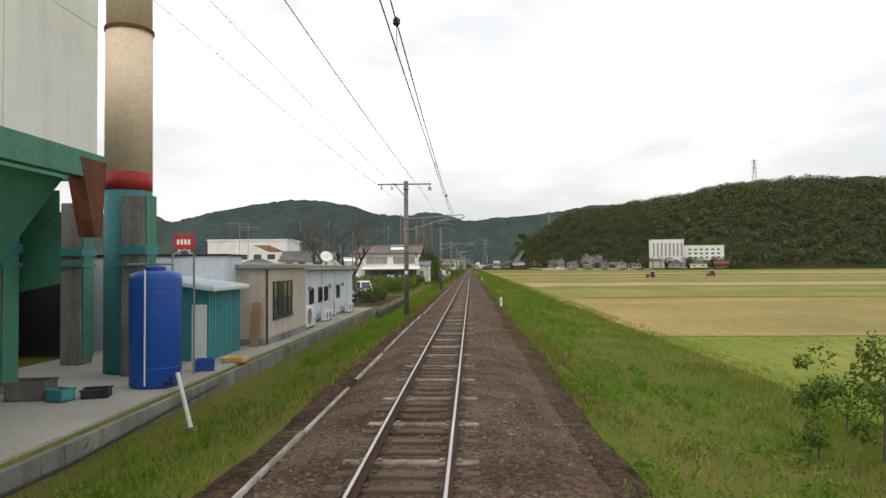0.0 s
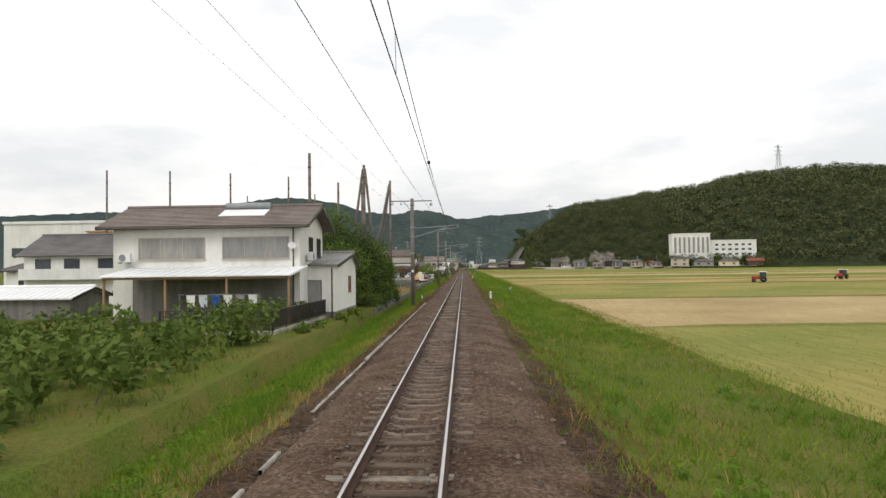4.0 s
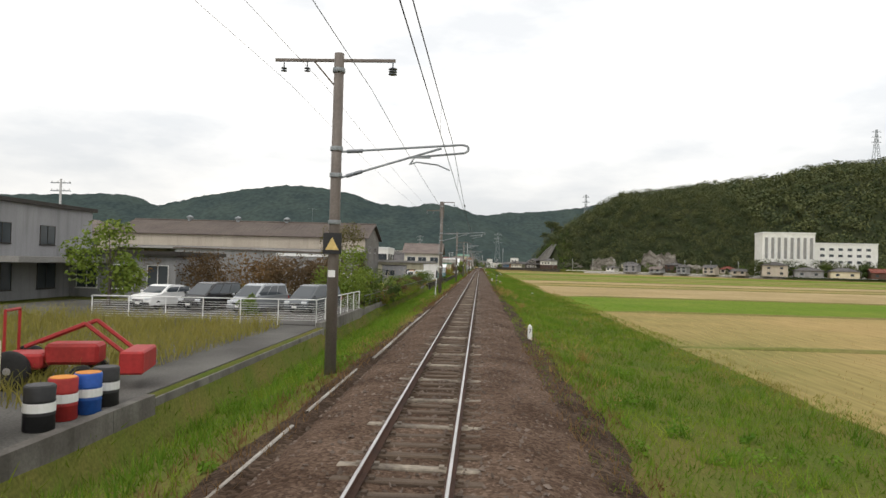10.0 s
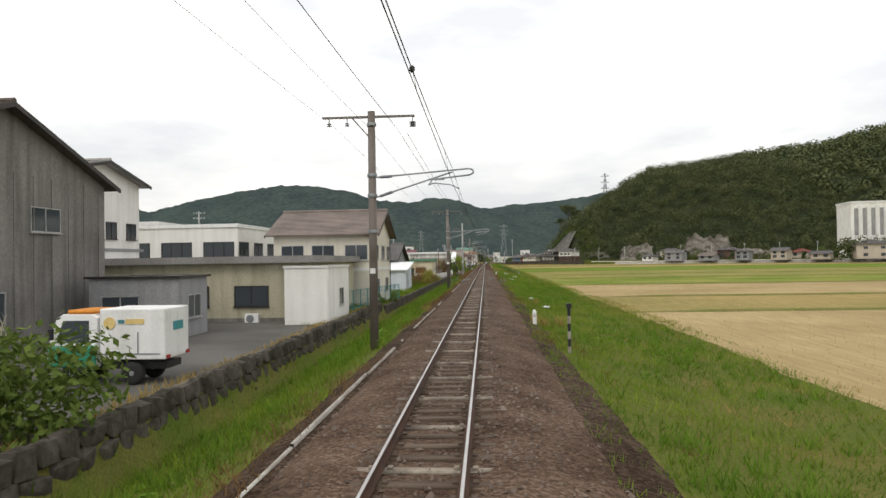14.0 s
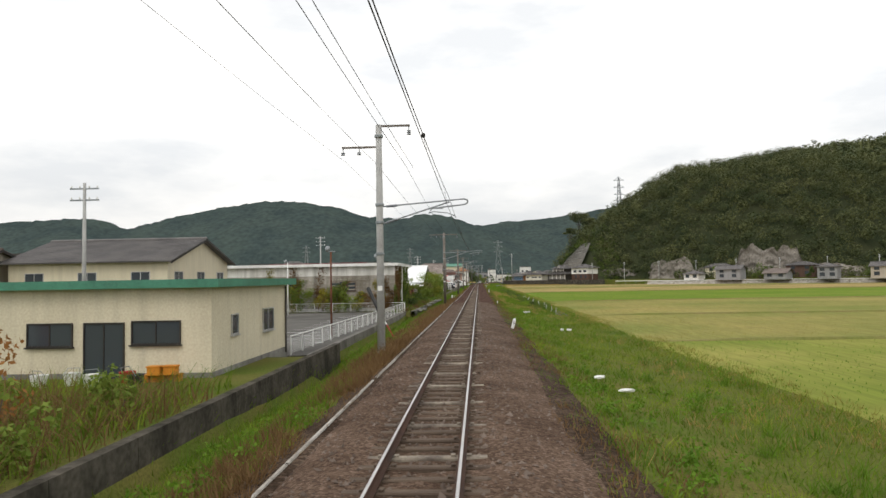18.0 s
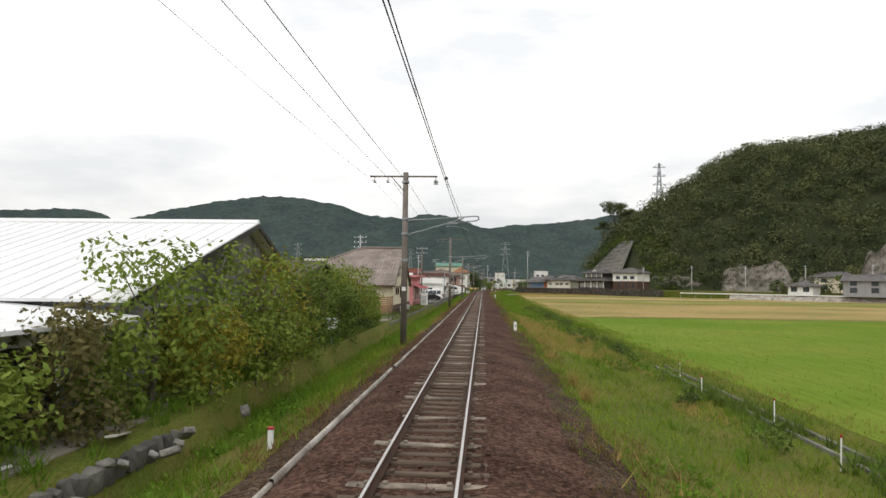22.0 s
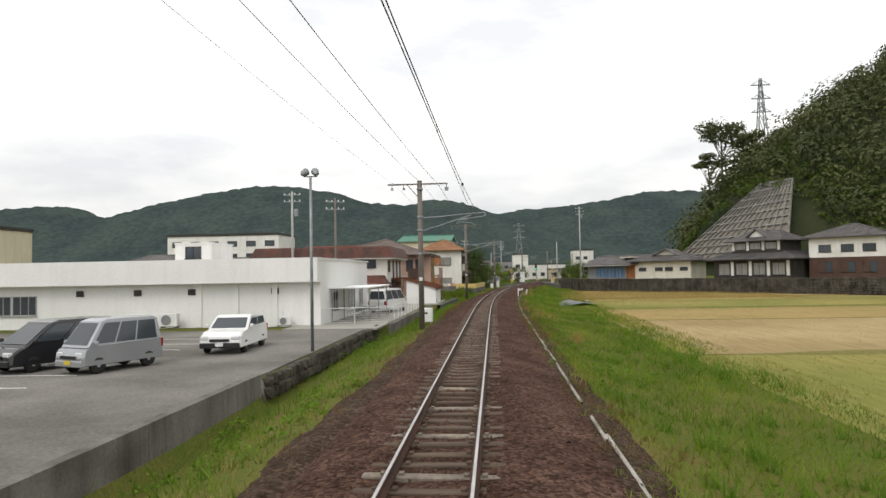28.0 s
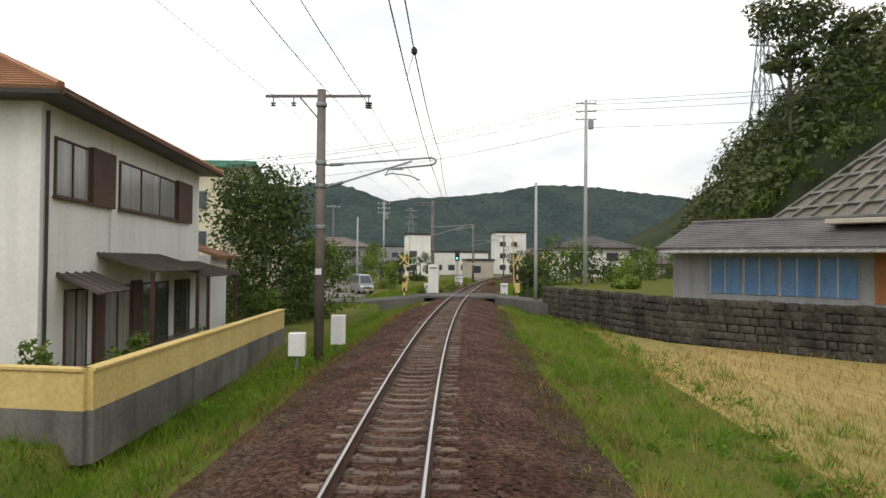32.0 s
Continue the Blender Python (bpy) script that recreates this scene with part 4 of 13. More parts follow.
def hill_h(x, y):
    d = (y - hill_foot(x)) * 0.8
    top = np.interp(x - 0.36 * np.clip(y - 850, 0, 220), [42, 46, 52, 58, 64, 70, 76, 84, 95, 106, 125, 152, 166, 200, 250, 360, 500, 700, 900], [0, 4, 12, 20, 27, 31, 35, 39, 46, 54, 66, 71, 75, 84, 96, 121, 131, 122, 76])
    sc = np.interp(x, [45, 75, 130, 200, 400], [14, 22, 36, 60, 95])
    back = np.clip(1 - (d - 5 * sc) / 260, 0, 1)
    h = top * (1 - np.exp(-((np.maximum(d, 0) / sc) ** 1.25))) * back * (1 + 0.10 * smooth_noise(x, y, 35, 31)) - 0.5 * (d < 0)
    a, b = on_cut(x, y)
    return np.where((a > -0.02) & (a < 1.08) & (b > -0.4) & (b < 1.06), np.minimum(h, LA.z + a * (LB.z - LA.z) + b * (LD.z - LA.z) - 1.6), h)


X, Y = np.meshgrid(np.concatenate([np.arange(12, 200, 3.0), np.arange(200, 860, 8.0)]), np.concatenate([np.arange(690, 900, 3.0), np.arange(900, 1400, 10.0)]), indexing="ij")
n, k = X.shape
i = np.arange(n * k).reshape(n, k)
f = np.stack([i[:-1, :-1], i[1:, :-1], i[1:, 1:], i[:-1, 1:]], -1).reshape(-1, 4)
Zh = hill_h(X, Y)
keep = (Zh.ravel()[f].max(1) > 0.2)
tagged(new("near_hill", bulk("near_hill", np.stack([X, Y, Zh - 1.0], -1).reshape(-1, 3), f[keep], M_FORESTFLOOR)), "steep wooded hill rising behind the village", "hill", kind="structure")


def leaf_cloud(cent, rad, n, size, flat=0.8, seed=1, ruffle=0.7, core=0.55):
    """Leaf cards spread over lumpy crowns: cent (k, 3), rad (k,), n cards each."""
    r = np.random.default_rng(seed)
    k = len(cent)
    d = r.standard_normal((k, n, 3))
    d /= np.linalg.norm(d, axis=2, keepdims=True)
    rr = r.uniform(core, 1.08, (k, n, 1)) ** 0.7
    p = cent[:, None] + d * rr * rad[:, None, None] * np.array([1, 1, flat])
    p = p.reshape(-1, 3)
    t = r.standard_normal((len(p), 3))
    nrm = d.reshape(-1, 3) + ruffle * r.standard_normal((len(p), 3)) + np.array([0, 0, 0.5])
    nrm /= np.linalg.norm(nrm, axis=1, keepdims=True)
    a = np.cross(nrm, t)
    a /= np.linalg.norm(a, axis=1, keepdims=True)
    b = np.cross(nrm, a)
    sz = (size * r.uniform(0.6, 1.3, len(p)))[:, None]
    v = np.stack([p - a * sz, p - b * sz * 0.55, p + a * sz, p + b * sz * 0.55], 1).reshape(-1, 3)
    return v, np.arange(len(v)).reshape(-1, 4)


hx, hy = [], []
for x0 in np.arange(46, 210, 4.3):
    for y0 in np.arange(712, 930, 4.3):
        x, y = x0 + rng.uniform(-2.2, 2.2), y0 + rng.uniform(-2.2, 2.2)
        a, b = on_cut(x, y)
        bare = -0.02 < a < 1.06 and b < 1.1 or x - 0.36 * max(0, y - 850) < 47
        if (y - hill_foot(x)) * 0.8 > 1.5 and not bare:
            hx.append(x), hy.append(y)
hx, hy = np.array(hx), np.array(hy)
cent = np.stack([hx, hy, hill_h(hx, hy) + rng.uniform(0.5, 6.0, len(hx))], 1)
rad = 2.5 + 3.2 * rng.uniform(0, 1, len(hx)) ** 1.3
v1, f1 = leaf_cloud(cent, rad, 120, 0.5, 0.8, 5, 0.3, 0.72)
tagged(new("hill_woods", bulk("hill_woods", v1, f1, M_LEAFHILL)), "dense mixed evergreen and broadleaf woods on the near hill", "woods", kind="stuff")
hx, hy = [], []
for x0 in np.arange(150, 800, 8.2):
    for y0 in np.arange(690, 1150, 8.2):
        x, y = x0 + rng.uniform(-4, 4), y0 + rng.uniform(-4, 4)
        up = (y - hill_foot(x)) * 0.8
        if 3 < up < 190 and (x > 205 or y > 920) and x - 0.36 * min(220, max(0, y - 850)) > 60:
            hx.append(x), hy.append(y)
hx, hy = np.array(hx), np.array(hy)
cent = np.stack([hx, hy, hill_h(hx, hy) + rng.uniform(1.0, 6.0, len(hx))], 1)
v1, f1 = leaf_cloud(cent, rng.uniform(4.6, 8.2, len(hx)), 64, 1.25, 0.8, 6, 0.3, 0.72)
tagged(new("hill_woods", bulk("hill_woods", v1, f1, M_LEAFHILL)), "dense dark woods covering the long hill", "woods", kind="stuff")


# ---- kit for buildings ----
def lerp(a, b, t):
    return Vector(a) + (Vector(b) - Vector(a)) * t


def slope(m, a, b, c, d, mode="tile", step=0.3, thick=0.1):
    """A roof slope in one sheet: eave from a to b, ridge from d to c; stepped in courses or standing in ribs."""
    a, b, c, d = map(Vector, (a, b, c, d))
    n = (b - a).cross(d - a).normalized()
    if n.z < 0:
        n = -n
    if mode == "tile":
        k = max(3, int((d - a).length / step))
        prof = [(0, -thick)] + [q for i in range(k) for q in ((i / k, 0.045), ((i + 1) / k, 0.008))] + [(1, -thick)]
        one, two = [lerp(a, d, t) + n * o for t, o in prof], [lerp(b, c, t) + n * o for t, o in prof]
    elif mode == "rib":
        k = max(2, int((b - a).length / step))
        w = 0.03 / max(0.2, (b - a).length)
        prof = [(0, -thick)] + [q for i in range(k + 1) for t in (min(1 - w, max(w, i / k)),) for q in ((t - w, 0), (t - w * 0.7, 0.05), (t + w * 0.7, 0.05), (t + w, 0))] + [(1, -thick)]
        one, two = [lerp(a, b, t) + n * o for t, o in prof], [lerp(d, c, t) + n * o for t, o in prof]
    else:
        return m.poly([a, b, c, d], -n * thick)
    k = len(one)
    return m.add(one + two, [(i, (i + 1) % k, k + (i + 1) % k, k + i) for i in range(k)] + [tuple(range(k - 1, -1, -1)), tuple(range(k, 2 * k))])


def facebox(m, face, w, d, u0, u1, n0, n1, z0, z1):
    """A box on a face of a w by d block about the origin; n counts outwards."""
    if face == "E":
        return m.box(w / 2 + n0, w / 2 + n1, u0, u1, z0, z1)
    if face == "W":
        return m.box(-w / 2 - n1, -w / 2 - n0, u0, u1, z0, z1)
    if face == "S":
        return m.box(u0, u1, -d / 2 - n1, -d / 2 - n0, z0, z1)
    return m.box(u0, u1, d / 2 + n0, d / 2 + n1, z0, z1)


def window(parent, face, w, d, u, z, ww, hh, frame=None, pane=None, panes=2, hood=False, bars=False, shutter=None, name="window", sill=True, fold=1):
    frame, pane = frame or M_FRAME, pane or M_GLASS
    u0, u1 = u - ww / 2, u + ww / 2
    m = Mesh()
    t = 0.05
    for a, b, c, e in ((u0, u1, z, z + t), (u0, u1, z + hh - t, z + hh), (u0, u0 + t, z + t, z + hh - t), (u1 - t, u1, z + t, z + hh - t)):
        facebox(m, face, w, d, a, b, -0.02, 0.06, c, e)
    for i in range(1, panes):
        q = u0 + (u1 - u0) * i / panes
        facebox(m, face, w, d, q - 0.025, q + 0.025, -0.02, 0.05, z + t, z + hh - t)
    win = part(name, m, frame, parent)
    for i in range(panes):
        a, b = u0 + (u1 - u0) * i / panes, u0 + (u1 - u0) * (i + 1) / panes
        part("pane", facebox(Mesh(), face, w, d, a + 0.03, b - 0.03, 0.006, 0.02 + 0.012 * (i % 2), z + t, z + hh - t), pane, win)
    if name == "window" and sill:
        part("sill", facebox(Mesh(), face, w, d, u0 - 0.05, u1 + 0.05, 0.0, 0.12, z - 0.05, z), frame, win)
    if hood:
        part("hood", facebox(Mesh(), face, w, d, u0 - 0.15, u1 + 0.15, 0.0, 0.45, z + hh + 0.12, z + hh + 0.17), M_METALROOF, win)
    if bars:
        g = Mesh()
        k = max(3, int(ww / 0.14))
        for i in range(k + 1):
            q = u0 + ww * i / k
            facebox(g, face, w, d, q - 0.012, q + 0.012, 0.1, 0.13, z, z + hh)
        facebox(g, face, w, d, u0, u1, 0.1, 0.13, z + 0.02, z + 0.06)
        facebox(g, face, w, d, u0, u1, 0.1, 0.13, z + hh - 0.06, z + hh - 0.02)
        part("window_bars", g, frame, win)
    if shutter:
        part("shutter_box", facebox(Mesh(), face, w, d, *((u1 + 0.02, u1 + 0.02 + ww * shutter[0]) if fold > 0 else (u0 - 0.02 - ww * shutter[0], u0 - 0.02)), 0, 0.14, z - 0.05, z + hh + 0.05), shutter[1], win)
    return win


def building(name, label, category, x0, x1, y0, y1, z0, h, wall, roof="flat", rh=1.5, ov=0.5, rmat=None, mode="tile", step=0.3, rot=0.0, plinth=None, group="", trim=None, cladding=0.0, ridge_cap=True, rc=0.0):
    """A block of the plan x0..x1, y0..y1 with walls h high and a roof; returns the thing and its width and depth."""
    w, d = x1 - x0, y1 - y0
    b = thing(name, label, category, pose((x0 + x1) / 2, (y0 + y1) / 2, z0, 0, 0, rot), group)
    X, Y = w / 2, d / 2
    rmat = rmat or M_TILE
    trim = trim or M_FRAME
    body = Mesh().box(-X, X, -Y, Y, -0.3, h)
    if roof == "gy":
        body.poly([(-X, -Y, h), (X, -Y, h), (0, -Y, h + rh)], (0, d, 0))
    elif roof == "gx":
        body.poly([(-X, -Y, h), (-X, rc, h + rh), (-X, Y, h)], (w, 0, 0))
    elif roof == "sx":
        body.poly([(-X, -Y, h), (X, -Y, h), (-X, -Y, h + rh)], (0, d, 0))
    elif roof == "se":
        body.poly([(-X, -Y, h), (X, -Y, h), (X, -Y, h + rh)], (0, d, 0))
    elif roof == "sy":
        body.poly([(-X, -Y, h), (-X, Y, h + rh), (-X, Y, h)], (w, 0, 0))
    wl = part("wall", body, wall, b)
    if cladding:
        c = Mesh()
        for i in range(int(d / cladding) + 1):
            q = -Y + i * cladding
            c.box(X, X + 0.025, q - 0.02, q + 0.02, 0, h)
        for i in range(int(w / cladding) + 1):
            q = -X + i * cladding
            top = h + (rh * (1 - abs(q) / X) if roof == "gy" else 0)
            c.box(q - 0.02, q + 0.02, -Y - 0.025, -Y, 0, top)
        tagged(part("cladding_ribs", c, wall, b), kind="stuff")
    if plinth:
        part("plinth", Mesh().box(-X - 0.03, X + 0.03, -Y - 0.03, Y + 0.03, -0.35, plinth[0]), plinth[1], b)
    e, lift = ov, 0.02
    if roof == "flat":
        part("roof", Mesh().box(-X + 0.1, X - 0.1, -Y + 0.1, Y - 0.1, h, h + 0.06), rmat, b)
        o4, i4 = [(-X - e, -Y - e), (X + e, -Y - e), (X + e, Y + e), (-X - e, Y + e)], [(-X + 0.15, -Y + 0.15), (X - 0.15, -Y + 0.15), (X - 0.15, Y - 0.15), (-X + 0.15, Y - 0.15)]
        rg = [(*q, z) for z in (h, h + rh) for c4 in (o4, i4) for q in c4]
        fc = []
        for i in range(4):
            j = (i + 1) % 4
            fc += [(i, j, j + 8, i + 8), (j + 4, i + 4, i + 12, j + 12), (i + 8, j + 8, j + 12, i + 12), (j, i, i + 4, j + 4)]
        part("parapet", Mesh().add(rg, fc), trim, b)
    else:
        parts = []
        if roof == "gy":
            k = rh / X
            zz = h - e * k + 0.12
            for sx in (1, -1):
                parts.append([(sx * (X + e), -Y - e, zz), (sx * (X + e), Y + e, zz), (0, Y + e, h + rh + 0.12), (0, -Y - e, h + rh + 0.12)])
            cap = ((0, -Y - e, h + rh + 0.16), (0, Y + e, h + rh + 0.16))
        elif roof == "gx":
            for sy in (1, -1):
                zz = h - e * rh / (Y - sy * rc) + 0.12
                parts.append([(-X - e, sy * (Y + e), zz), (X + e, sy * (Y + e), zz), (X + e, rc, h + rh + 0.12), (-X - e, rc, h + rh + 0.12)])
            cap = ((-X - e, rc, h + rh + 0.16), (X + e, rc, h + rh + 0.16))
        elif roof == "sx":
            k = rh / w
            parts.append([(X + e, -Y - e, h - e * k + 0.1), (X + e, Y + e, h - e * k + 0.1), (-X - e, Y + e, h + rh + e * k + 0.1), (-X - e, -Y - e, h + rh + e * k + 0.1)])
            cap = None
        elif roof == "se":
            k = rh / w
            parts.append([(-X - e, -Y - e, h - e * k + 0.1), (-X - e, Y + e, h - e * k + 0.1), (X + e, Y + e, h + rh + e * k + 0.1), (X + e, -Y - e, h + rh + e * k + 0.1)])
            cap = None
        elif roof == "sy":
            k = rh / d
            parts.append([(-X - e, -Y - e, h - e * k + 0.1), (X + e, -Y - e, h - e * k + 0.1), (X + e, Y + e, h + rh + e * k + 0.1), (-X - e, Y + e, h + rh + e * k + 0.1)])
            cap = None
        else:
            L = abs(d - w) / 2
            r0, r1 = (Vector((0, -L, h + rh + 0.1)), Vector((0, L, h + rh + 0.1))) if d >= w else (Vector((-L, 0, h + rh + 0.1)), Vector((L, 0, h + rh + 0.1)))
            zz = h + 0.02
            c = [Vector((-X - e, -Y - e, zz)), Vector((X + e, -Y - e, zz)), Vector((X + e, Y + e, zz)), Vector((-X - e, Y + e, zz))]
            if d >= w:
                parts = [[c[0], c[1], r0, r0], [c[1], c[2], r1, r0], [c[2], c[3], r1, r1], [c[3], c[0], r0, r1]]
            else:
                parts = [[c[0], c[1], r1, r0], [c[1], c[2], r1, r1], [c[2], c[3], r0, r1], [c[3], c[0], r0, r0]]
            cap = (r0, r1) if (r1 - r0).length > 0.1 else None
            for i in range(4):
                top = (r0, r0, r1, r1)[i] if d >= w else (r0, r1, r1, r0)[i]
                part("hip_cap", Mesh().tube(c[i] + Vector((0, 0, 0.05)), top + Vector((0, 0, 0.05)), 0.09, n=6), rmat, b)
            part("soffit", Mesh().box(-X - e, X + e, -Y - e, Y + e, zz - 0.14, zz - 0.04), trim, b)
        for q in parts:
            part("roof", slope(Mesh(), *q, mode=mode, step=step), rmat, b)
        if cap and ridge_cap:
            part("ridge_cap", Mesh().tube(cap[0], cap[1], 0.13, n=8), rmat, b)
        if roof in ("gy", "gx"):
            for q in parts:
                p0, p1, p2, p3 = map(Vector, q)
                for s0, s1 in ((p0, p3), (p1, p2)):
                    dn = Vector((0, 0, -0.2))
                    ax = Vector((0, 0.03, 0)) if roof == "gy" else Vector((0.03, 0, 0))
                    part("bargeboard", Mesh().add([s0 - ax, s1 - ax, s1 - ax + dn, s0 - ax + dn, s0 + ax, s1 + ax, s1 + ax + dn, s0 + ax + dn], [(0, 1, 2, 3), (7, 6, 5, 4), (0, 4, 5, 1), (2, 6, 7, 3), (1, 5, 6, 2), (0, 3, 7, 4)]), trim, b)
    return b, w, d


def downpipe(b, face, w, d, u, h, M=None):
    m = Mesh()
    x, y = {"E": (w / 2 + 0.06, u), "W": (-w / 2 - 0.06, u), "S": (u, -d / 2 - 0.06), "N": (u, d / 2 + 0.06)}[face]
    m.tube((x, y, 0), (x, y, h), 0.04, n=8)
    part("downpipe", m, M or M_FRAME, b)


def gutter(b, face, w, d, e, z, M=None):
    m = Mesh()
    if face in "EW":
        x = (w / 2 + e + 0.05) * (1 if face == "E" else -1)
        m.tube((x, -d / 2 - e, z), (x, d / 2 + e, z), 0.06, n=8)
    else:
        y = (d / 2 + e + 0.05) * (1 if face == "N" else -1)
        m.tube((-w / 2 - e, y, z), (w / 2 + e, y, z), 0.06, n=8)
    part("gutter", m, M or M_FRAME, b)


def aerial(x, y, z, h=2.2):
    a = thing("tv_aerial", "thin metal rooftop television aerial", "aerial", pose(x, y, z, 0, 0, random.uniform(0, 90)), "rooftop aerials")
    m = Mesh().tube((0, 0, 0), (0, 0, h), 0.018, n=5)
    part("pole", m, M_GALV, a)
    q = Mesh().tube((-0.8, 0, h - 0.1), (0.8, 0, h - 0.1), 0.012, n=4)
    for i in range(8):
        q.tube((-0.75 + i * 0.21, -0.28, h - 0.1), (-0.75 + i * 0.21, 0.28, h - 0.1), 0.008, n=4)
    part("dipoles", q, M_GALV, a)


def dish(x, y, z, rz=0, r=0.3):
    a = thing("satellite_dish", "small white satellite dish on a bracket", "satellite dish", pose(x, y, z, 0, 0, rz), "satellite dishes")
    part("bowl", Mesh().lathe([(0.02, 0), (r * 0.5, 0.03), (r, 0.11), (r, 0.125), (r * 0.5, 0.05), (0.02, 0.02)], 16), M_WHITEPAINT, a, "", True).matrix_local = pose(0, 0, 0.35, 55, 0, 0)
    part("bracket", Mesh().tube((0, 0, 0), (0, 0, 0.35), 0.02, n=6).tube((0, 0, 0.2), (0, -0.3, 0.45), 0.012, n=5), M_GALV, a)


def ac_unit(x, y, z, rz=0, big=1.0):
    a = thing("air_conditioner", "white outdoor air-conditioner unit standing by the wall", "air conditioner", pose(x, y, z, 0, 0, rz) @ Matrix.Diagonal((big, big, big, 1)), "outdoor air conditioners")
    part("casing", Mesh().box(-0.4, 0.4, -0.15, 0.15, 0.06, 0.62, 0.02), M_WHITEPAINT, a)
    g = part("fan_grille", Mesh().lathe([(0.22, 0), (0.22, 0.02)], 18), M_GALV, a, "round grey fan grille")
    g.matrix_local = pose(-0.08, -0.15, 0.34, 90, 0, 0)
    for q in (-0.3, 0.3):
        part("foot", Mesh().box(q - 0.05, q + 0.05, -0.17, 0.17, 0, 0.06), M_CONC, a)


def fence(pts, h=0.9, gap=2.0, label="", M=None, bars="wires", n=7, group="", cat="fence", post=0.03):
    """A fence along world points; posts, top rail, and wires, pickets, a mesh panel or boards."""
    M = M or M_WHITEPAINT
    f = thing("fence", label or "white tubular metal fence with thin horizontal bars", cat, pose(*pts[0]), group)
    o = Vector(pts[0])
    for p, q in zip(pts, pts[1:]):
        p, q = Vector(p) - o, Vector(q) - o
        L = (q - p).length
        k = max(1, round(L / gap))
        up = Vector((0, 0, 1))
        t = (q - p).normalized()
        for i in range(k + 1):
            c = lerp(p, q, i / k)
            part("post", Mesh().tube(c - up * 0.25, c + up * h, post, n=8), M, f)
        part("top_rail", Mesh().tube(p + up * h, q + up * h, post * 0.9, n=8), M, f)
        if bars == "wires":
            for j in range(n):
                z = up * (h * (0.1 + 0.82 * j / n))
                part("bar", Mesh().tube(p + z, q + z, 0.009, n=5), M, f)
        elif bars == "pickets":
            part("bottom_rail", Mesh().tube(p + up * 0.12, q + up * 0.12, post * 0.8, n=6), M, f)
            c = int(L / 0.13)
            pk = Mesh().tube((0, 0, 0.12), (0, 0, h), 0.019, n=4).data("picket", M)
            for i in range(c):
                o2 = new("picket", pk)
                o2.parent = f
                o2.matrix_local = Matrix.Translation(lerp(p, q, (i + 0.5) / c))
        elif bars == "mesh":
            part("bottom_rail", Mesh().tube(p + up * 0.06, q + up * 0.06, post * 0.7, n=6), M, f)
            g = Mesh()
            c = int(L / 0.22)
            for i in range(c):
                r = lerp(p, q, i / c)
                g.tube(r + up * 0.06, r + t * 0.11 * 2 + up * h, 0.004, n=3, caps=False).tube(r + t * 0.22 + up * 0.06, r + up * h, 0.004, n=3, caps=False)
            tagged(part("wire_mesh", g, M, f), kind="stuff")
    return f


def line_wall(s0, s1, u, z0, z1, th, M, label, step=4.0, name="retaining_wall", cope=None):
    """A wall along the line, in cast lengths with thin joints."""
    w = thing(name, label, "wall", kind="structure")
    s = s0
    while s < s1 - 0.05:
        e = min(s1, s + step)
        z0 = min(z0, -2.3)
        v, f = sweep([(-th / 2 - 0.05, z0), (th / 2 + 0.05, z0), (th / 2, z1), (-th / 2, z1)], s, e - 0.02, max(0.2, (e - s - 0.02) / 2), u)
        k = len(v)
        part("wall_length", Mesh().add([tuple(q) for q in v], [tuple(int(j) for j in q) for q in f] + [(0, 1, 2, 3), (k - 1, k - 2, k - 3, k - 4)]), M, w)
        if cope:
            v, f = sweep([(-th / 2 - 0.06, z1), (th / 2 + 0.06, z1), (th / 2 + 0.05, z1 + cope[0]), (-th / 2 - 0.05, z1 + cope[0])], s, e - 0.02, max(0.2, (e - s - 0.02) / 2), u)
            part("coping", bulk("coping", v, f, cope[1]), None, w)
        s = e
    return w


def stone_mesh(r, sq=0.2):
    m = Mesh()
    a = r.uniform(0.8, 1.2, 3)
    vs = []
    for x in (-1, 1):
        for y in (-1, 1):
            for z in (-1, 1):
                vs.append((x * a[0] * 0.5 * (1 - sq * r.random()), y * a[1] * 0.5 * (1 - sq * r.random()), z * a[2] * 0.5 * (1 - sq * r.random())))
    vs += [(0.58 * a[0], 0, 0), (-0.58 * a[0], 0, 0), (0, 0.58 * a[1], 0), (0, -0.58 * a[1], 0), (0, 0, 0.56 * a[2]), (0, 0, -0.56 * a[2])]
    f = []
    for c, q in ((8, (4, 6, 7, 5)), (9, (0, 1, 3, 2)), (10, (2, 3, 7, 6)), (11, (0, 4, 5, 1)), (12, (1, 5, 7, 3)), (13, (0, 2, 6, 4))):
        for i in range(4):
            f.append((q[i], q[(i + 1) % 4], c))
    return m.add(vs, f)


M_ROCK = mat("field_stone", (0.124, 0.118, 0.108), (0.074, 0.071, 0.065), 0.95, 1.5, 12, 0.5, vary=0.25)
STONES = [stone_mesh(rng).data("stone", M_ROCK) for _ in range(6)]


DARKSTONES = [stone_mesh(rng).data("stone", M_DARKSTONE) for _ in range(6)]


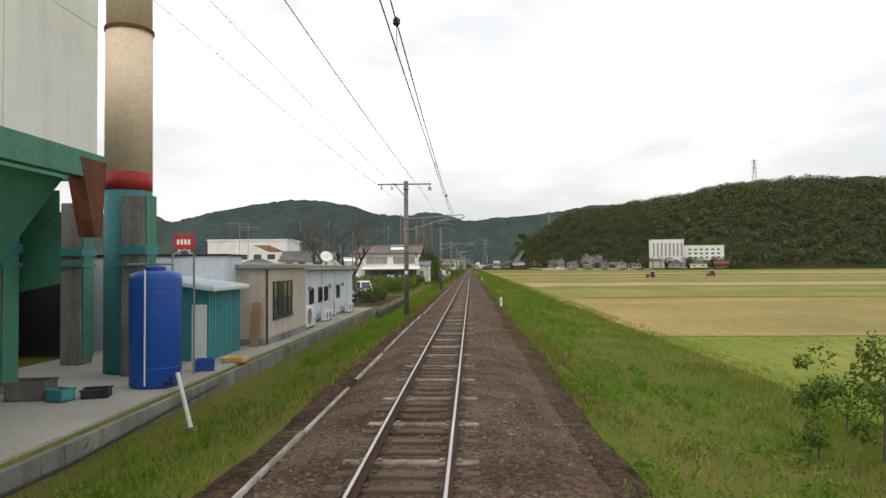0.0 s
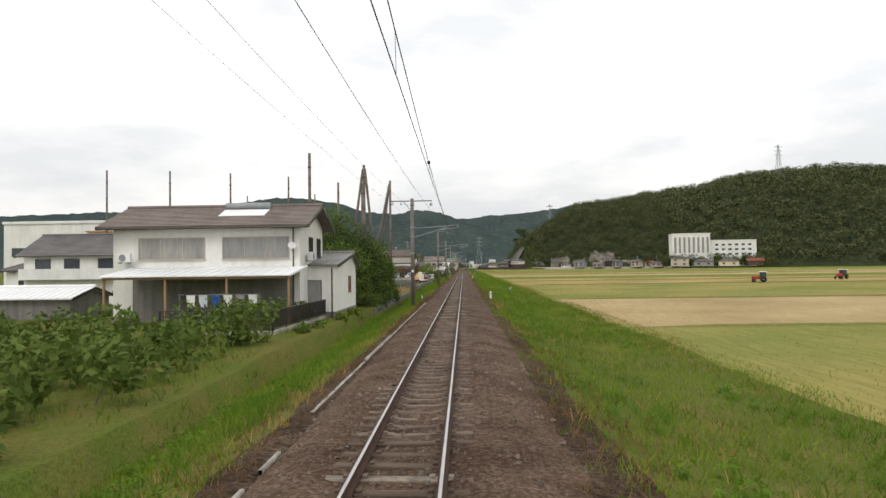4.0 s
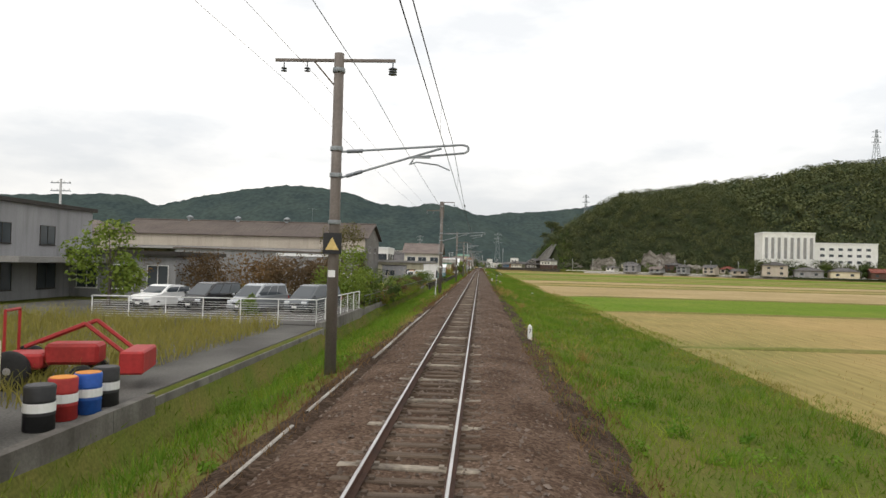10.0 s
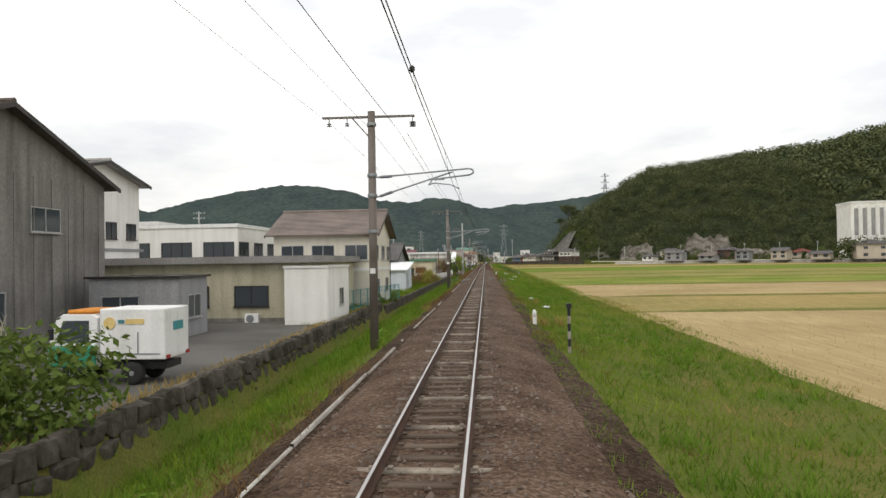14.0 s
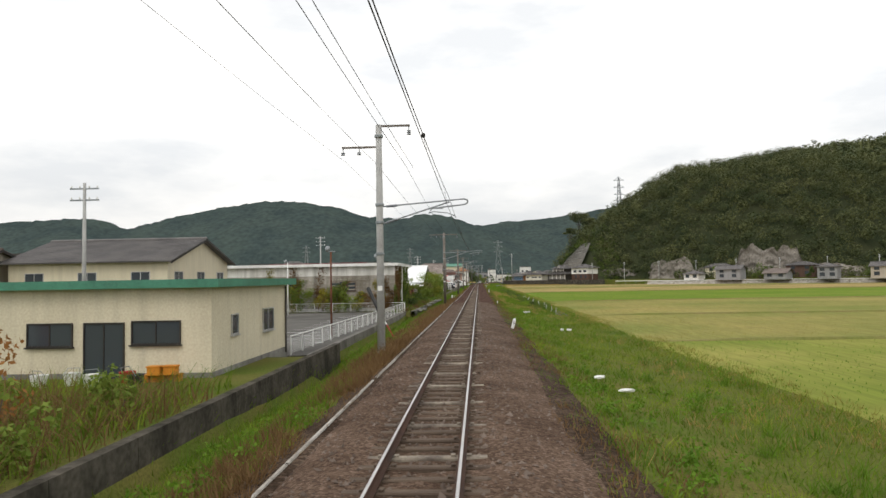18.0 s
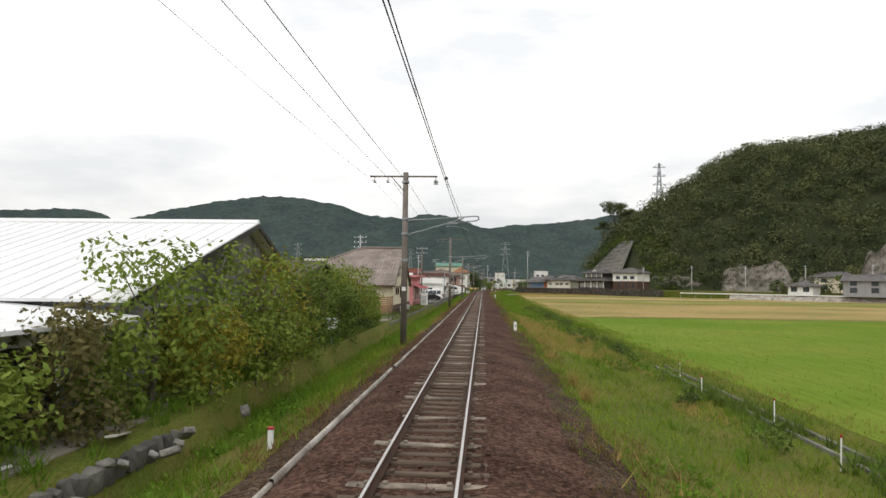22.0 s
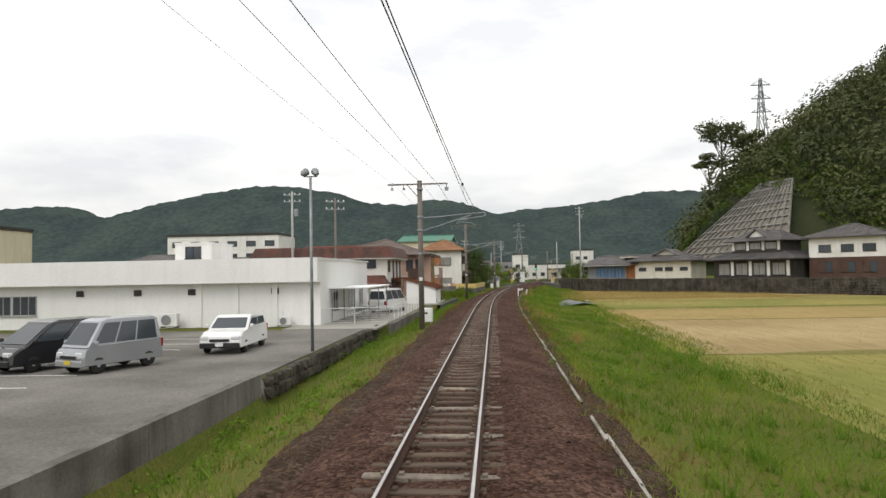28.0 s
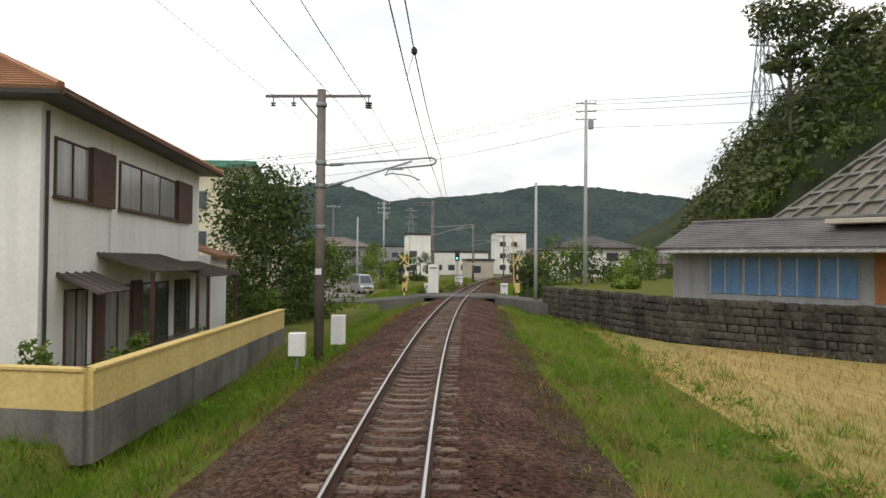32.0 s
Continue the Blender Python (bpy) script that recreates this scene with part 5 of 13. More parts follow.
def stone_wall(s0, s1, u, z0, z1, label, size=0.42, lean=0.12, most=300, meshes=None):
    w = thing("stone_wall", label, "stone wall", kind="structure")
    v, f = sweep([(-0.5, z0 - 0.2), (0.02, z0 - 0.2), (-lean - 0.05, z1 - 0.12), (-0.5, z1 - 0.12)], s0, s1, (s1 - s0) / 8, u)
    part("backing", bulk("backing", v, f, M_CONCDARK), None, w)
    rows, c = max(1, int((z1 - z0) / (size * 0.72))), 0
    for r in range(rows):
        s = s0 + random.uniform(0, size)
        while s < s1 and c < most:
            l = size * random.uniform(0.7, 1.35)
            ob = new("stone", random.choice(meshes or STONES))
            ob.parent = w
            z = z0 + (z1 - z0) * (r + 0.5) / rows
            ob.matrix_world = at_line(s + l / 2, u - lean * r / rows, z) @ pose(0, 0, 0, random.uniform(-12, 12), random.uniform(-15, 15), random.uniform(-10, 10)) @ Matrix.Diagonal((0.34, l * 0.95, (z1 - z0) / rows * 1.0, 1))
            s += l
            c += 1
    return w


# ---- kit for plants ----
def blob_crown(parent, name, M, cents, rads, n, size, seed, flat=0.85):
    v, f = leaf_cloud(np.array(cents, float), np.array(rads, float), n, size, flat, seed)
    return part(name, bulk(name, v, f, M), None, parent)


def tree(x, y, z, h, r, M=None, label="leafy green broadleaf tree", leaves=900, size=0.16, seed=1, trunk=0.14, low=0.25, group="", flat=0.9):
    rr = random.Random(seed)
    t = thing("tree", label, "tree", pose(x, y, z), group)
    top = h * 0.72
    tr = Mesh().tube((0, 0, -0.2), (0.1, 0.05, top * 0.5), trunk, trunk * 0.75, 8).tube((0.1, 0.05, top * 0.5), (0.0, 0.1, top), trunk * 0.75, trunk * 0.3, 8)
    part("trunk", tr, M_BARK, t)
    cents, rads = [], []
    k = max(7, int(leaves / 90))
    for i in range(k):
        a, e = rr.uniform(0, 6.28), rr.uniform(low, 0.95)
        q = r * math.sqrt(max(0.05, 1 - ((e - 0.5) / 0.62) ** 2)) * rr.uniform(0.35, 0.85)
        c = (q * math.cos(a), q * math.sin(a), h * e)
        cents.append(c)
        rads.append(r * rr.uniform(0.28, 0.46))
        if i < (2 if group in ("village trees", "town trees") else 7):
            part("limb", Mesh().tube((0.05, 0.05, max(0.3, h * e * 0.5)), c, trunk * 0.4, trunk * 0.12, 6), M_BARK, t)
    blob_crown(t, "crown", M or M_LEAF, cents, rads, leaves // k, size, seed, flat)
    return t


def bush(x, y, z, r, h, M=None, label="low leafy green bush", leaves=350, size=0.09, seed=1, ry=None, group="", name="bush"):
    rr = random.Random(seed)
    t = thing(name, label, "bush", pose(x, y, z), group)
    ry = ry or r
    cents, rads = [], []
    k = max(5, leaves // 60)
    for i in range(k):
        a, q = rr.uniform(0, 6.28), math.sqrt(rr.random()) * 0.75
        c = (r * q * math.cos(a), ry * q * math.sin(a), h * rr.uniform(0.1, 0.75))
        cents.append(c)
        rads.append(min(r, ry, h) * rr.uniform(0.3, 0.5))
        if i < 1:
            part("stem", Mesh().tube((c[0] * 0.3, c[1] * 0.3, -0.1), c, 0.025, 0.01, 5), M_BARK, t)
    blob_crown(t, "foliage", M or M_LEAF, cents, rads, leaves // k, size, seed, 0.9)
    return t


def bare_tree(x, y, z, h, seed, label):
    rr = random.Random(seed)
    t = thing("bare_tree", label, "tree", pose(x, y, z))
    trunk, limbs, twigs = Mesh(), Mesh(), Mesh()

    def grow(p, d, l, r, depth):
        q = p + d * l
        (trunk if depth == 0 else limbs if depth < 3 else twigs).tube(p, q, r, r * 0.68, 6 if depth < 3 else 4, caps=False)
        if depth == 7:
            return
        for _ in range(3 if depth in (0, 1) else 2 + (rr.random() < 0.45)):
            e = (d + Vector((rr.uniform(-1, 1), rr.uniform(-1, 1), rr.uniform(-0.5, 0.45))) * (0.72 if depth else 1.1)).normalized()
            grow(q, e, l * rr.uniform(0.62, 0.88), r * 0.56, depth + 1)

    grow(Vector((0, 0, -0.2)), Vector((0.05, 0, 1)), h * 0.2, h * 0.021, 0)
    part("trunk", trunk, M_BARK, t)
    part("branchwork", limbs, M_BARK, t)
    tagged(part("twig_spray", twigs, M_BARK, t), kind="stuff")
    return t


def pampas(x, y, z, n, spread, seed):
    rr = np.random.default_rng(seed)
    t = thing("pampas_grass", "tall clump of green pampas grass with pale feathery plumes", "grass clump", pose(x, y, z))
    b, fcs, pl = [], [], Mesh()
    for i in range(n * 14):
        p = np.append(rr.uniform(-spread, spread, 2), 0)
        d = np.append(rr.normal(0, 0.35, 2), 1.0)
        L = rr.uniform(0.8, 1.7)
        s = np.array([rr.normal(), rr.normal(), 0]) * 0.012
        k = len(b)
        q = p + d * L * 0.6
        e = p + d * L * 0.95 + np.array([d[0], d[1], -0.35]) * 0.4
        b += [p - s, p + s, q + s, q - s, e + s * 0.2, e - s * 0.2]
        fcs += [(k, k + 1, k + 2, k + 3), (k + 3, k + 2, k + 4, k + 5)]
    part("blades", bulk("blades", np.array(b), np.array(fcs), M_GRASS), None, t)
    for i in range(n):
        p = Vector((*rr.uniform(-spread, spread, 2), 0))
        d = Vector((rr.normal(0, 0.18), rr.normal(0, 0.18), 1))
        L = rr.uniform(1.5, 2.3)
        q = p + d * L
        e = q + Vector((d.x * 0.7 + 0.06, d.y * 0.7, 0.42))
        pl.tube(p, q, 0.006, n=3)
        for j in range(7):
            c = lerp(q, e, j / 7)
            pl.tube(c, c + Vector((rr.normal(0, 0.06), rr.normal(0, 0.06), 0.14)), 0.02 * (1 - j / 9), 0.003, 4)
    part("plumes", pl, M_PLUME, t)


# ---- kit for vehicles ----
CARS = {
    "kei_van": (3.4, 1.48, [(-1.7, 0.35), (-1.68, 0.95), (-1.62, 1.0), (1.25, 1.0), (1.6, 0.86), (1.7, 0.6), (1.68, 0.3), (-1.68, 0.28)], [(-1.64, 0.98), (-1.56, 1.78), (-1.4, 1.86), (0.55, 1.88), (0.85, 1.8), (1.5, 0.93)]),
    "van": (4.7, 1.7, [(-2.33, 0.35), (-2.35, 1.0), (-2.3, 1.08), (1.75, 1.08), (2.2, 0.98), (2.35, 0.66), (2.32, 0.32), (-2.3, 0.28)], [(-2.32, 1.05), (-2.27, 1.85), (-2.15, 1.96), (1.05, 1.98), (1.3, 1.92), (2.08, 1.02)]),
    "hatch": (3.75, 1.66, [(-1.85, 0.4), (-1.87, 0.9), (-1.75, 0.98), (0.75, 0.98), (1.55, 0.82), (1.86, 0.62), (1.85, 0.3), (-1.84, 0.28)], [(-1.8, 0.95), (-1.55, 1.42), (-1.3, 1.52), (0.1, 1.53), (0.35, 1.46), (1.05, 0.95)]),
    "suv": (4.38, 1.8, [(-2.15, 0.45), (-2.19, 0.95), (-2.05, 1.06), (0.85, 1.02), (1.75, 0.93), (2.12, 0.75), (2.19, 0.42), (2.1, 0.28), (-2.1, 0.28)], [(-2.0, 1.03), (-1.65, 1.35), (-1.0, 1.53), (0.05, 1.56), (0.35, 1.48), (1.1, 0.99)]),
    "minivan": (4.7, 1.74, [(-2.33, 0.4), (-2.35, 1.0), (-2.25, 1.06), (1.1, 1.04), (1.95, 0.88), (2.3, 0.66), (2.35, 0.35), (2.25, 0.26), (-2.3, 0.26)], [(-2.28, 1.02), (-2.12, 1.68), (-1.9, 1.78), (0.3, 1.8), (0.65, 1.72), (1.75, 0.92)]),
}
PAINT = {
    "white": mat("white_car_paint", (0.8, 0.8, 0.79), (0.74, 0.74, 0.73), 0.22, 0.4, 6, 0, spec=0.6, grain=0.05),
    "silver": mat("silver_car_paint", (0.42, 0.44, 0.46), (0.36, 0.38, 0.4), 0.25, 0.4, 6, 0, metal=0.5, spec=0.6, grain=0.05),
    "black": mat("black_car_paint", (0.014, 0.014, 0.016), (0.02, 0.02, 0.022), 0.16, 0.4, 6, 0, spec=0.7, grain=0.05),
    "grey": mat("grey_car_paint", (0.12, 0.13, 0.14), (0.1, 0.11, 0.12), 0.2, 0.4, 6, 0, metal=0.3, spec=0.6, grain=0.05),
    "blue": mat("blue_truck_paint", (0.08, 0.10, 0.30), (0.07, 0.09, 0.26), 0.35, 0.4, 6, 0, spec=0.5, grain=0.05),
    "green": mat("green_van_paint", (0.03, 0.25, 0.14), (0.03, 0.2, 0.12), 0.35, 0.4, 6, 0, spec=0.5, grain=0.05),
}
M_TYRE = mat("black_rubber", (0.018, 0.018, 0.018), (0.026, 0.026, 0.025), 0.85, 2, 20, 0.1)
M_RIM = mat("silver_wheel", (0.45, 0.45, 0.46), (0.36, 0.36, 0.37), 0.35, 2, 20, 0, metal=0.7)
M_LAMP = glass("clear_lamp_lens", (0.62, 0.64, 0.66), 0.1)
M_TAIL = glass("red_lamp_lens", (0.32, 0.02, 0.02), 0.15)
M_PLATEY = mat("yellow_plate", (0.62, 0.47, 0.05), (0.58, 0.43, 0.05), 0.5, 1, 10, 0)
M_ORANGETARP = mat("orange_tarpaulin", (0.62, 0.24, 0.02), (0.52, 0.19, 0.02), 0.6, 1.2, 6, 0.5)


def wheel_on(parent, x, y, r=0.29, wdt=0.18):
    t = part("wheel", Mesh().lathe([(r * 0.6, -wdt / 2), (r * 0.94, -wdt / 2), (r, -wdt * 0.3), (r, wdt * 0.3), (r * 0.94, wdt / 2), (r * 0.6, wdt / 2)], 18), M_TYRE, parent, "", True)
    t.matrix_local = pose(x, y, r, 0, 90, 0)
    part("rim", Mesh().lathe([(0.04, -wdt * 0.52), (r * 0.62, -wdt * 0.42), (r * 0.62, wdt * 0.42), (0.04, wdt * 0.52)], 14), M_RIM, t)


def ring_loft(prof, hw, tumble, z0, inset):
    """A side profile (y, z) made solid: rounded at the flanks, leaning in with height."""
    m = Mesh()
    k = len(prof)
    cy, cz = sum(p[0] for p in prof) / k, sum(p[1] for p in prof) / k
    rings = []
    for sx, sc in ((-1, 1 - inset), (-0.93, 1), (0.93, 1), (1, 1 - inset)):
        rings.append([(sx * (hw - max(0, z - z0) * tumble), cy + (y - cy) * sc, cz + (z - cz) * sc) for y, z in prof])
    vs = [p for r in rings for p in r]
    fs = [tuple(range(k - 1, -1, -1)), tuple(range(3 * k, 4 * k))]
    for j in range(3):
        fs += [(j * k + i, j * k + (i + 1) % k, (j + 1) * k + (i + 1) % k, (j + 1) * k + i) for i in range(k)]
    return m.add(vs, fs)


def car(kind, colour, x, y, z, rz, label, group="parked cars"):
    L, W, low, top = CARS[kind]
    c = thing("car" if kind != "kei_van" else "van", label, "car" if kind != "kei_van" else "van", pose(x, y, z, 0, 0, rz), group)
    part("body", ring_loft(low, W / 2, 0.06, 0.3, 0.06), PAINT[colour], c, "", True if 0 else False)
    zb = top[0][1]
    part("roof", ring_loft(top, W / 2 - 0.03, 0.2, zb, 0.04), PAINT[colour], c)

    def hwid(zz):
        return W / 2 - 0.03 - max(0, zz - zb) * 0.2

    f0, f1 = top[-1], top[-2]
    r0, r1 = top[0], top[1]
    P = lambda sx, p, k, o: (sx * (hwid(p[1]) * 0.93 - 0.05), p[0] + o, p[1] + 0.012)
    for nm, a, b, s in (("windscreen", f0, f1, 1), ("rear_window", r0, r1, -1)):
        a2 = (a[0] + (b[0] - a[0]) * 0.1, a[1] + (b[1] - a[1]) * 0.1)
        b2 = (a[0] + (b[0] - a[0]) * 0.93, a[1] + (b[1] - a[1]) * 0.93)
        o = 0.012 * s
        part(nm, Mesh().add([P(-1, a2, 0, o), P(1, a2, 0, o), P(1, b2, 0, o), P(-1, b2, 0, o)], [(0, 1, 2, 3) if s < 0 else (3, 2, 1, 0)]), M_GLASS, c)
    zt = max(p[1] for p in top) - 0.14
    z0 = zb + 0.06
    ya = r0[0] + (r1[0] - r0[0]) * 0.5 + 0.16
    yf = f0[0] - 0.25
    yft = f1[0] - 0.12
    for sx in (-1, 1):
        cuts = [0, 0.36, 0.68, 1.0] if kind in ("minivan", "kei_van", "van") else [0, 0.5, 1.0]
        for a, b in zip(cuts, cuts[1:]):
            q = lambda t, zz: ya + (t * ((yft if zz > z0 + 0.1 else yf) - ya))
            vs = [(sx * (hwid(z0) + 0.006 - 0.0), q(a, z0) + 0.03, z0), (sx * (hwid(z0) + 0.006), q(b, z0) - 0.03, z0), (sx * (hwid(zt) + 0.006), q(b, zt) - 0.03, zt), (sx * (hwid(zt) + 0.006), q(a, zt) + 0.03, zt)]
            part("side_window", Mesh().add(vs, [(0, 1, 2, 3) if sx > 0 else (3, 2, 1, 0)]), M_GLASS, c)
        part("door_mirror", Mesh().box(sx * (W / 2 + 0.08) - 0.08, sx * (W / 2 + 0.08) + 0.08, f0[0] - 0.35, f0[0] - 0.24, zb + 0.02, zb + 0.17, 0.03), PAINT[colour], c)
        part("headlight", Mesh().box(sx * (W / 2 - 0.24) - 0.17, sx * (W / 2 - 0.24) + 0.17, L / 2 - 0.2, L / 2 - 0.01, 0.62, 0.78, 0.03), M_LAMP, c)
        part("tail_light", Mesh().box(sx * (W / 2 - 0.12) - 0.09, sx * (W / 2 - 0.12) + 0.09, -L / 2 - 0.015, -L / 2 + 0.1, 0.68, 1.0, 0.02), M_TAIL, c)
        for yy in (L * 0.31, -L * 0.3):
            wheel_on(c, sx * (W / 2 - 0.1), yy)
    part("bumper", Mesh().box(-W / 2 + 0.05, W / 2 - 0.05, L / 2 - 0.12, L / 2 + 0.03, 0.28, 0.5, 0.03), PAINT[colour] if kind != "suv" else M_BLACK, c)
    part("grille", Mesh().box(-0.42, 0.42, L / 2 - 0.02, L / 2 + 0.015, 0.55, 0.66), M_BLACK, c)
    part("plate", Mesh().box(-0.165, 0.165, L / 2 + 0.03, L / 2 + 0.045, 0.36, 0.5), M_PLATEY if kind in ("kei_van",) else M_WHITEPAINT, c, "blank number plate")
    part("plate", Mesh().box(-0.165, 0.165, -L / 2 - 0.045, -L / 2 - 0.005, 0.52, 0.66), M_PLATEY if kind in ("kei_van",) else M_WHITEPAINT, c, "blank number plate")
    return c


def truck(x, y, z, rz, label, kind="flatbed", colour="white", L=5.2, W=1.8, bedh=0.85, box=None):
    """A small lorry: cab in front, then an open bed or a closed box."""
    t = thing("truck", label, "truck", pose(x, y, z, 0, 0, rz), "lorries")
    cab = [(L / 2 - 1.45, 0.5), (L / 2 - 1.5, 1.9), (L / 2 - 1.35, 2.0), (L / 2 - 0.45, 2.0), (L / 2 - 0.28, 1.9), (L / 2 - 0.05, 1.15), (L / 2, 0.5)]
    part("cab", ring_loft(cab, W / 2 - 0.05, 0.05, 0.9, 0.03), PAINT[colour], t)
    part("windscreen", Mesh().add([(-W / 2 + 0.16, L / 2 - 0.055, 1.2), (W / 2 - 0.16, L / 2 - 0.055, 1.2), (W / 2 - 0.2, L / 2 - 0.255, 1.86), (-W / 2 + 0.2, L / 2 - 0.255, 1.86)], [(3, 2, 1, 0)]), M_GLASS, t)
    for sx in (-1, 1):
        part("side_window", Mesh().add([(sx * (W / 2 - 0.05), L / 2 - 1.25, 1.2), (sx * (W / 2 - 0.05), L / 2 - 0.3, 1.2), (sx * (W / 2 - 0.085), L / 2 - 0.48, 1.82), (sx * (W / 2 - 0.085), L / 2 - 1.25, 1.82)], [(0, 1, 2, 3) if sx > 0 else (3, 2, 1, 0)]), M_GLASS, t)
        part("headlight", Mesh().box(sx * (W / 2 - 0.28) - 0.16, sx * (W / 2 - 0.28) + 0.16, L / 2 - 0.08, L / 2 + 0.015, 0.62, 0.8, 0.02), M_LAMP, t)
        part("door_mirror", Mesh().box(sx * (W / 2 + 0.1) - 0.07, sx * (W / 2 + 0.1) + 0.07, L / 2 - 0.3, L / 2 - 0.2, 1.3, 1.62, 0.02), M_BLACK, t)
        for yy in (L / 2 - 0.75, -L / 2 + 1.0):
            wheel_on(t, sx * (W / 2 - 0.14), yy, 0.33, 0.2)
    part("chassis", Mesh().box(-W / 2 + 0.3, W / 2 - 0.3, -L / 2 + 0.1, L / 2 - 0.5, 0.42, 0.62), M_BLACK, t)
    y0, y1 = -L / 2, L / 2 - 1.6
    if kind == "box":
        part("cargo_box", Mesh().box(-W / 2, W / 2, y0, y1, 0.72, box, 0.03), M_WHITEPAINT, t)
        for q in ((-W / 2 + 0.08, -0.01), (0.01, W / 2 - 0.08)):
            part("rear_door", Mesh().box(*q, y0 - 0.02, y0, 0.8, box - 0.1), M_WHITEPAINT, t)
    else:
        part("bed", Mesh().box(-W / 2, W / 2, y0, y1, 0.66, bedh), M_ALU, t)
        part("bed_floor", Mesh().box(-W / 2 + 0.06, W / 2 - 0.06, y0 + 0.06, y1 - 0.06, bedh, bedh + 0.02), M_WOOD, t)
        if kind == "pickup":
            for q in ((-W / 2, -W / 2 + 0.04, y0, y1), (W / 2 - 0.04, W / 2, y0, y1), (-W / 2 + 0.04, W / 2 - 0.04, y0, y0 + 0.04)):
                part("side_board", Mesh().box(*q, bedh, bedh + 0.3), PAINT[colour], t)
        else:
            g = Mesh()
            for i in range(7):
                q = -W / 2 + 0.06 + i * (W - 0.12) / 6
                g.box(q - 0.025, q + 0.025, y0 - 0.03, y0 + 0.03, bedh - 0.1, bedh + 0.85)
            for zz in (bedh - 0.05, bedh + 0.4, bedh + 0.82):
                g.box(-W / 2, W / 2, y0 - 0.04, y0 + 0.04, zz - 0.03, zz + 0.03)
            part("tail_gate", g, M_WHITEPAINT, t, "white barred tail gate standing upright")
            f = Mesh()
            for q in (-W / 2 + 0.1, W / 2 - 0.1):
                f.box(q - 0.03, q + 0.03, y1 - 0.08, y1 - 0.02, bedh, bedh + 1.1)
            f.box(-W / 2 + 0.1, W / 2 - 0.1, y1 - 0.08, y1 - 0.02, bedh + 1.04, bedh + 1.1).box(-W / 2 + 0.1, W / 2 - 0.1, y1 - 0.08, y1 - 0.02, bedh + 0.5, bedh + 0.56)
            part("head_board", f, PAINT["blue"], t)
    part("plate", Mesh().box(-0.165, 0.165, L / 2 + 0.0, L / 2 + 0.02, 0.42, 0.56), M_WHITEPAINT, t, "blank number plate")
    return t


def slab(name, x0, x1, y0, y1, z, M, label, th=0.08, cat="paving"):
    """Paving laid on the ground."""
    o = part(name, Mesh().box(x0, x1, y0, y1, z - th, z), M)
    return tagged(o, label, cat, kind="structure")


def stripe(x0, y0, x1, y1, z, w=0.1):
    d = Vector((x1 - x0, y1 - y0, 0)).normalized()
    n = Vector((-d.y, d.x, 0)) * w / 2
    p, q = Vector((x0, y0, z)), Vector((x1, y1, z))
    return [tuple(v) for v in (p - n, q - n, q + n, p + n)]


def stripes(name, label, segs, z):
    g = thing(name, label, "road marking", kind="structure")
    for s in segs:
        part("line", Mesh().poly(stripe(*s, z + 0.003), (0, 0, 0.004)), M_WHITEPAINT, g)


def utility_pole(x, y, z, h, label="grey concrete utility pole with crossarms", arms=2, r=0.15, rz=0, M=None, box=False, group="utility poles"):
    p = thing("utility_pole", label, "utility pole", pose(x, y, z, 0, 0, rz), group)
    part("shaft", Mesh().tube((0, 0, -0.3), (0, 0, h), r, r * 0.6, 12), M or M_CONCPOLE, p, "", True)
    for i in range(arms):
        zz = h - 0.35 - i * 0.7
        a = part("crossarm", Mesh().box(-0.9, 0.9, -0.05, 0.05, zz - 0.04, zz + 0.04), M_GALV, p)
        for q in (-0.8, -0.3, 0.3, 0.8):
            part("insulator", Mesh().lathe([(0.03, 0), (0.055, 0.03), (0.04, 0.12), (0.02, 0.16)], 8, (q, 0, zz + 0.04)), M_WHITEPAINT, a)
    if box:
        part("transformer", Mesh().lathe([(0.2, 0), (0.24, 0.03), (0.24, 0.7), (0.18, 0.78)], 14, (0.42, 0, h - 2.6)), M_GALV, p)
    return p


def lamp_post(x, y, z, h, rz, label, M=None, heads=(-1, 1)):
    p = thing("lamp_post", label, "lamp post", pose(x, y, z, 0, 0, rz), "floodlight posts")
    part("post", Mesh().tube((0, 0, -0.2), (0, 0, h), 0.075, 0.055, 10), M or M_GALV, p, "", True)
    for s in heads:
        a = part("floodlight", Mesh().lathe([(0.06, -0.12), (0.13, -0.02), (0.17, 0.18), (0.17, 0.21)], 12), M_GALV, p)
        a.matrix_local = pose(0.28 * s, 0.12, h + 0.12, 60, 0, -30 * s)
        part("lens", Mesh().lathe([(0.15, 0.212), (0.15, 0.222)], 12), M_LAMP, a)
    part("bracket", Mesh().tube((-0.3, 0, h), (0.3, 0, h), 0.03, n=6), M_GALV, p)
    return p


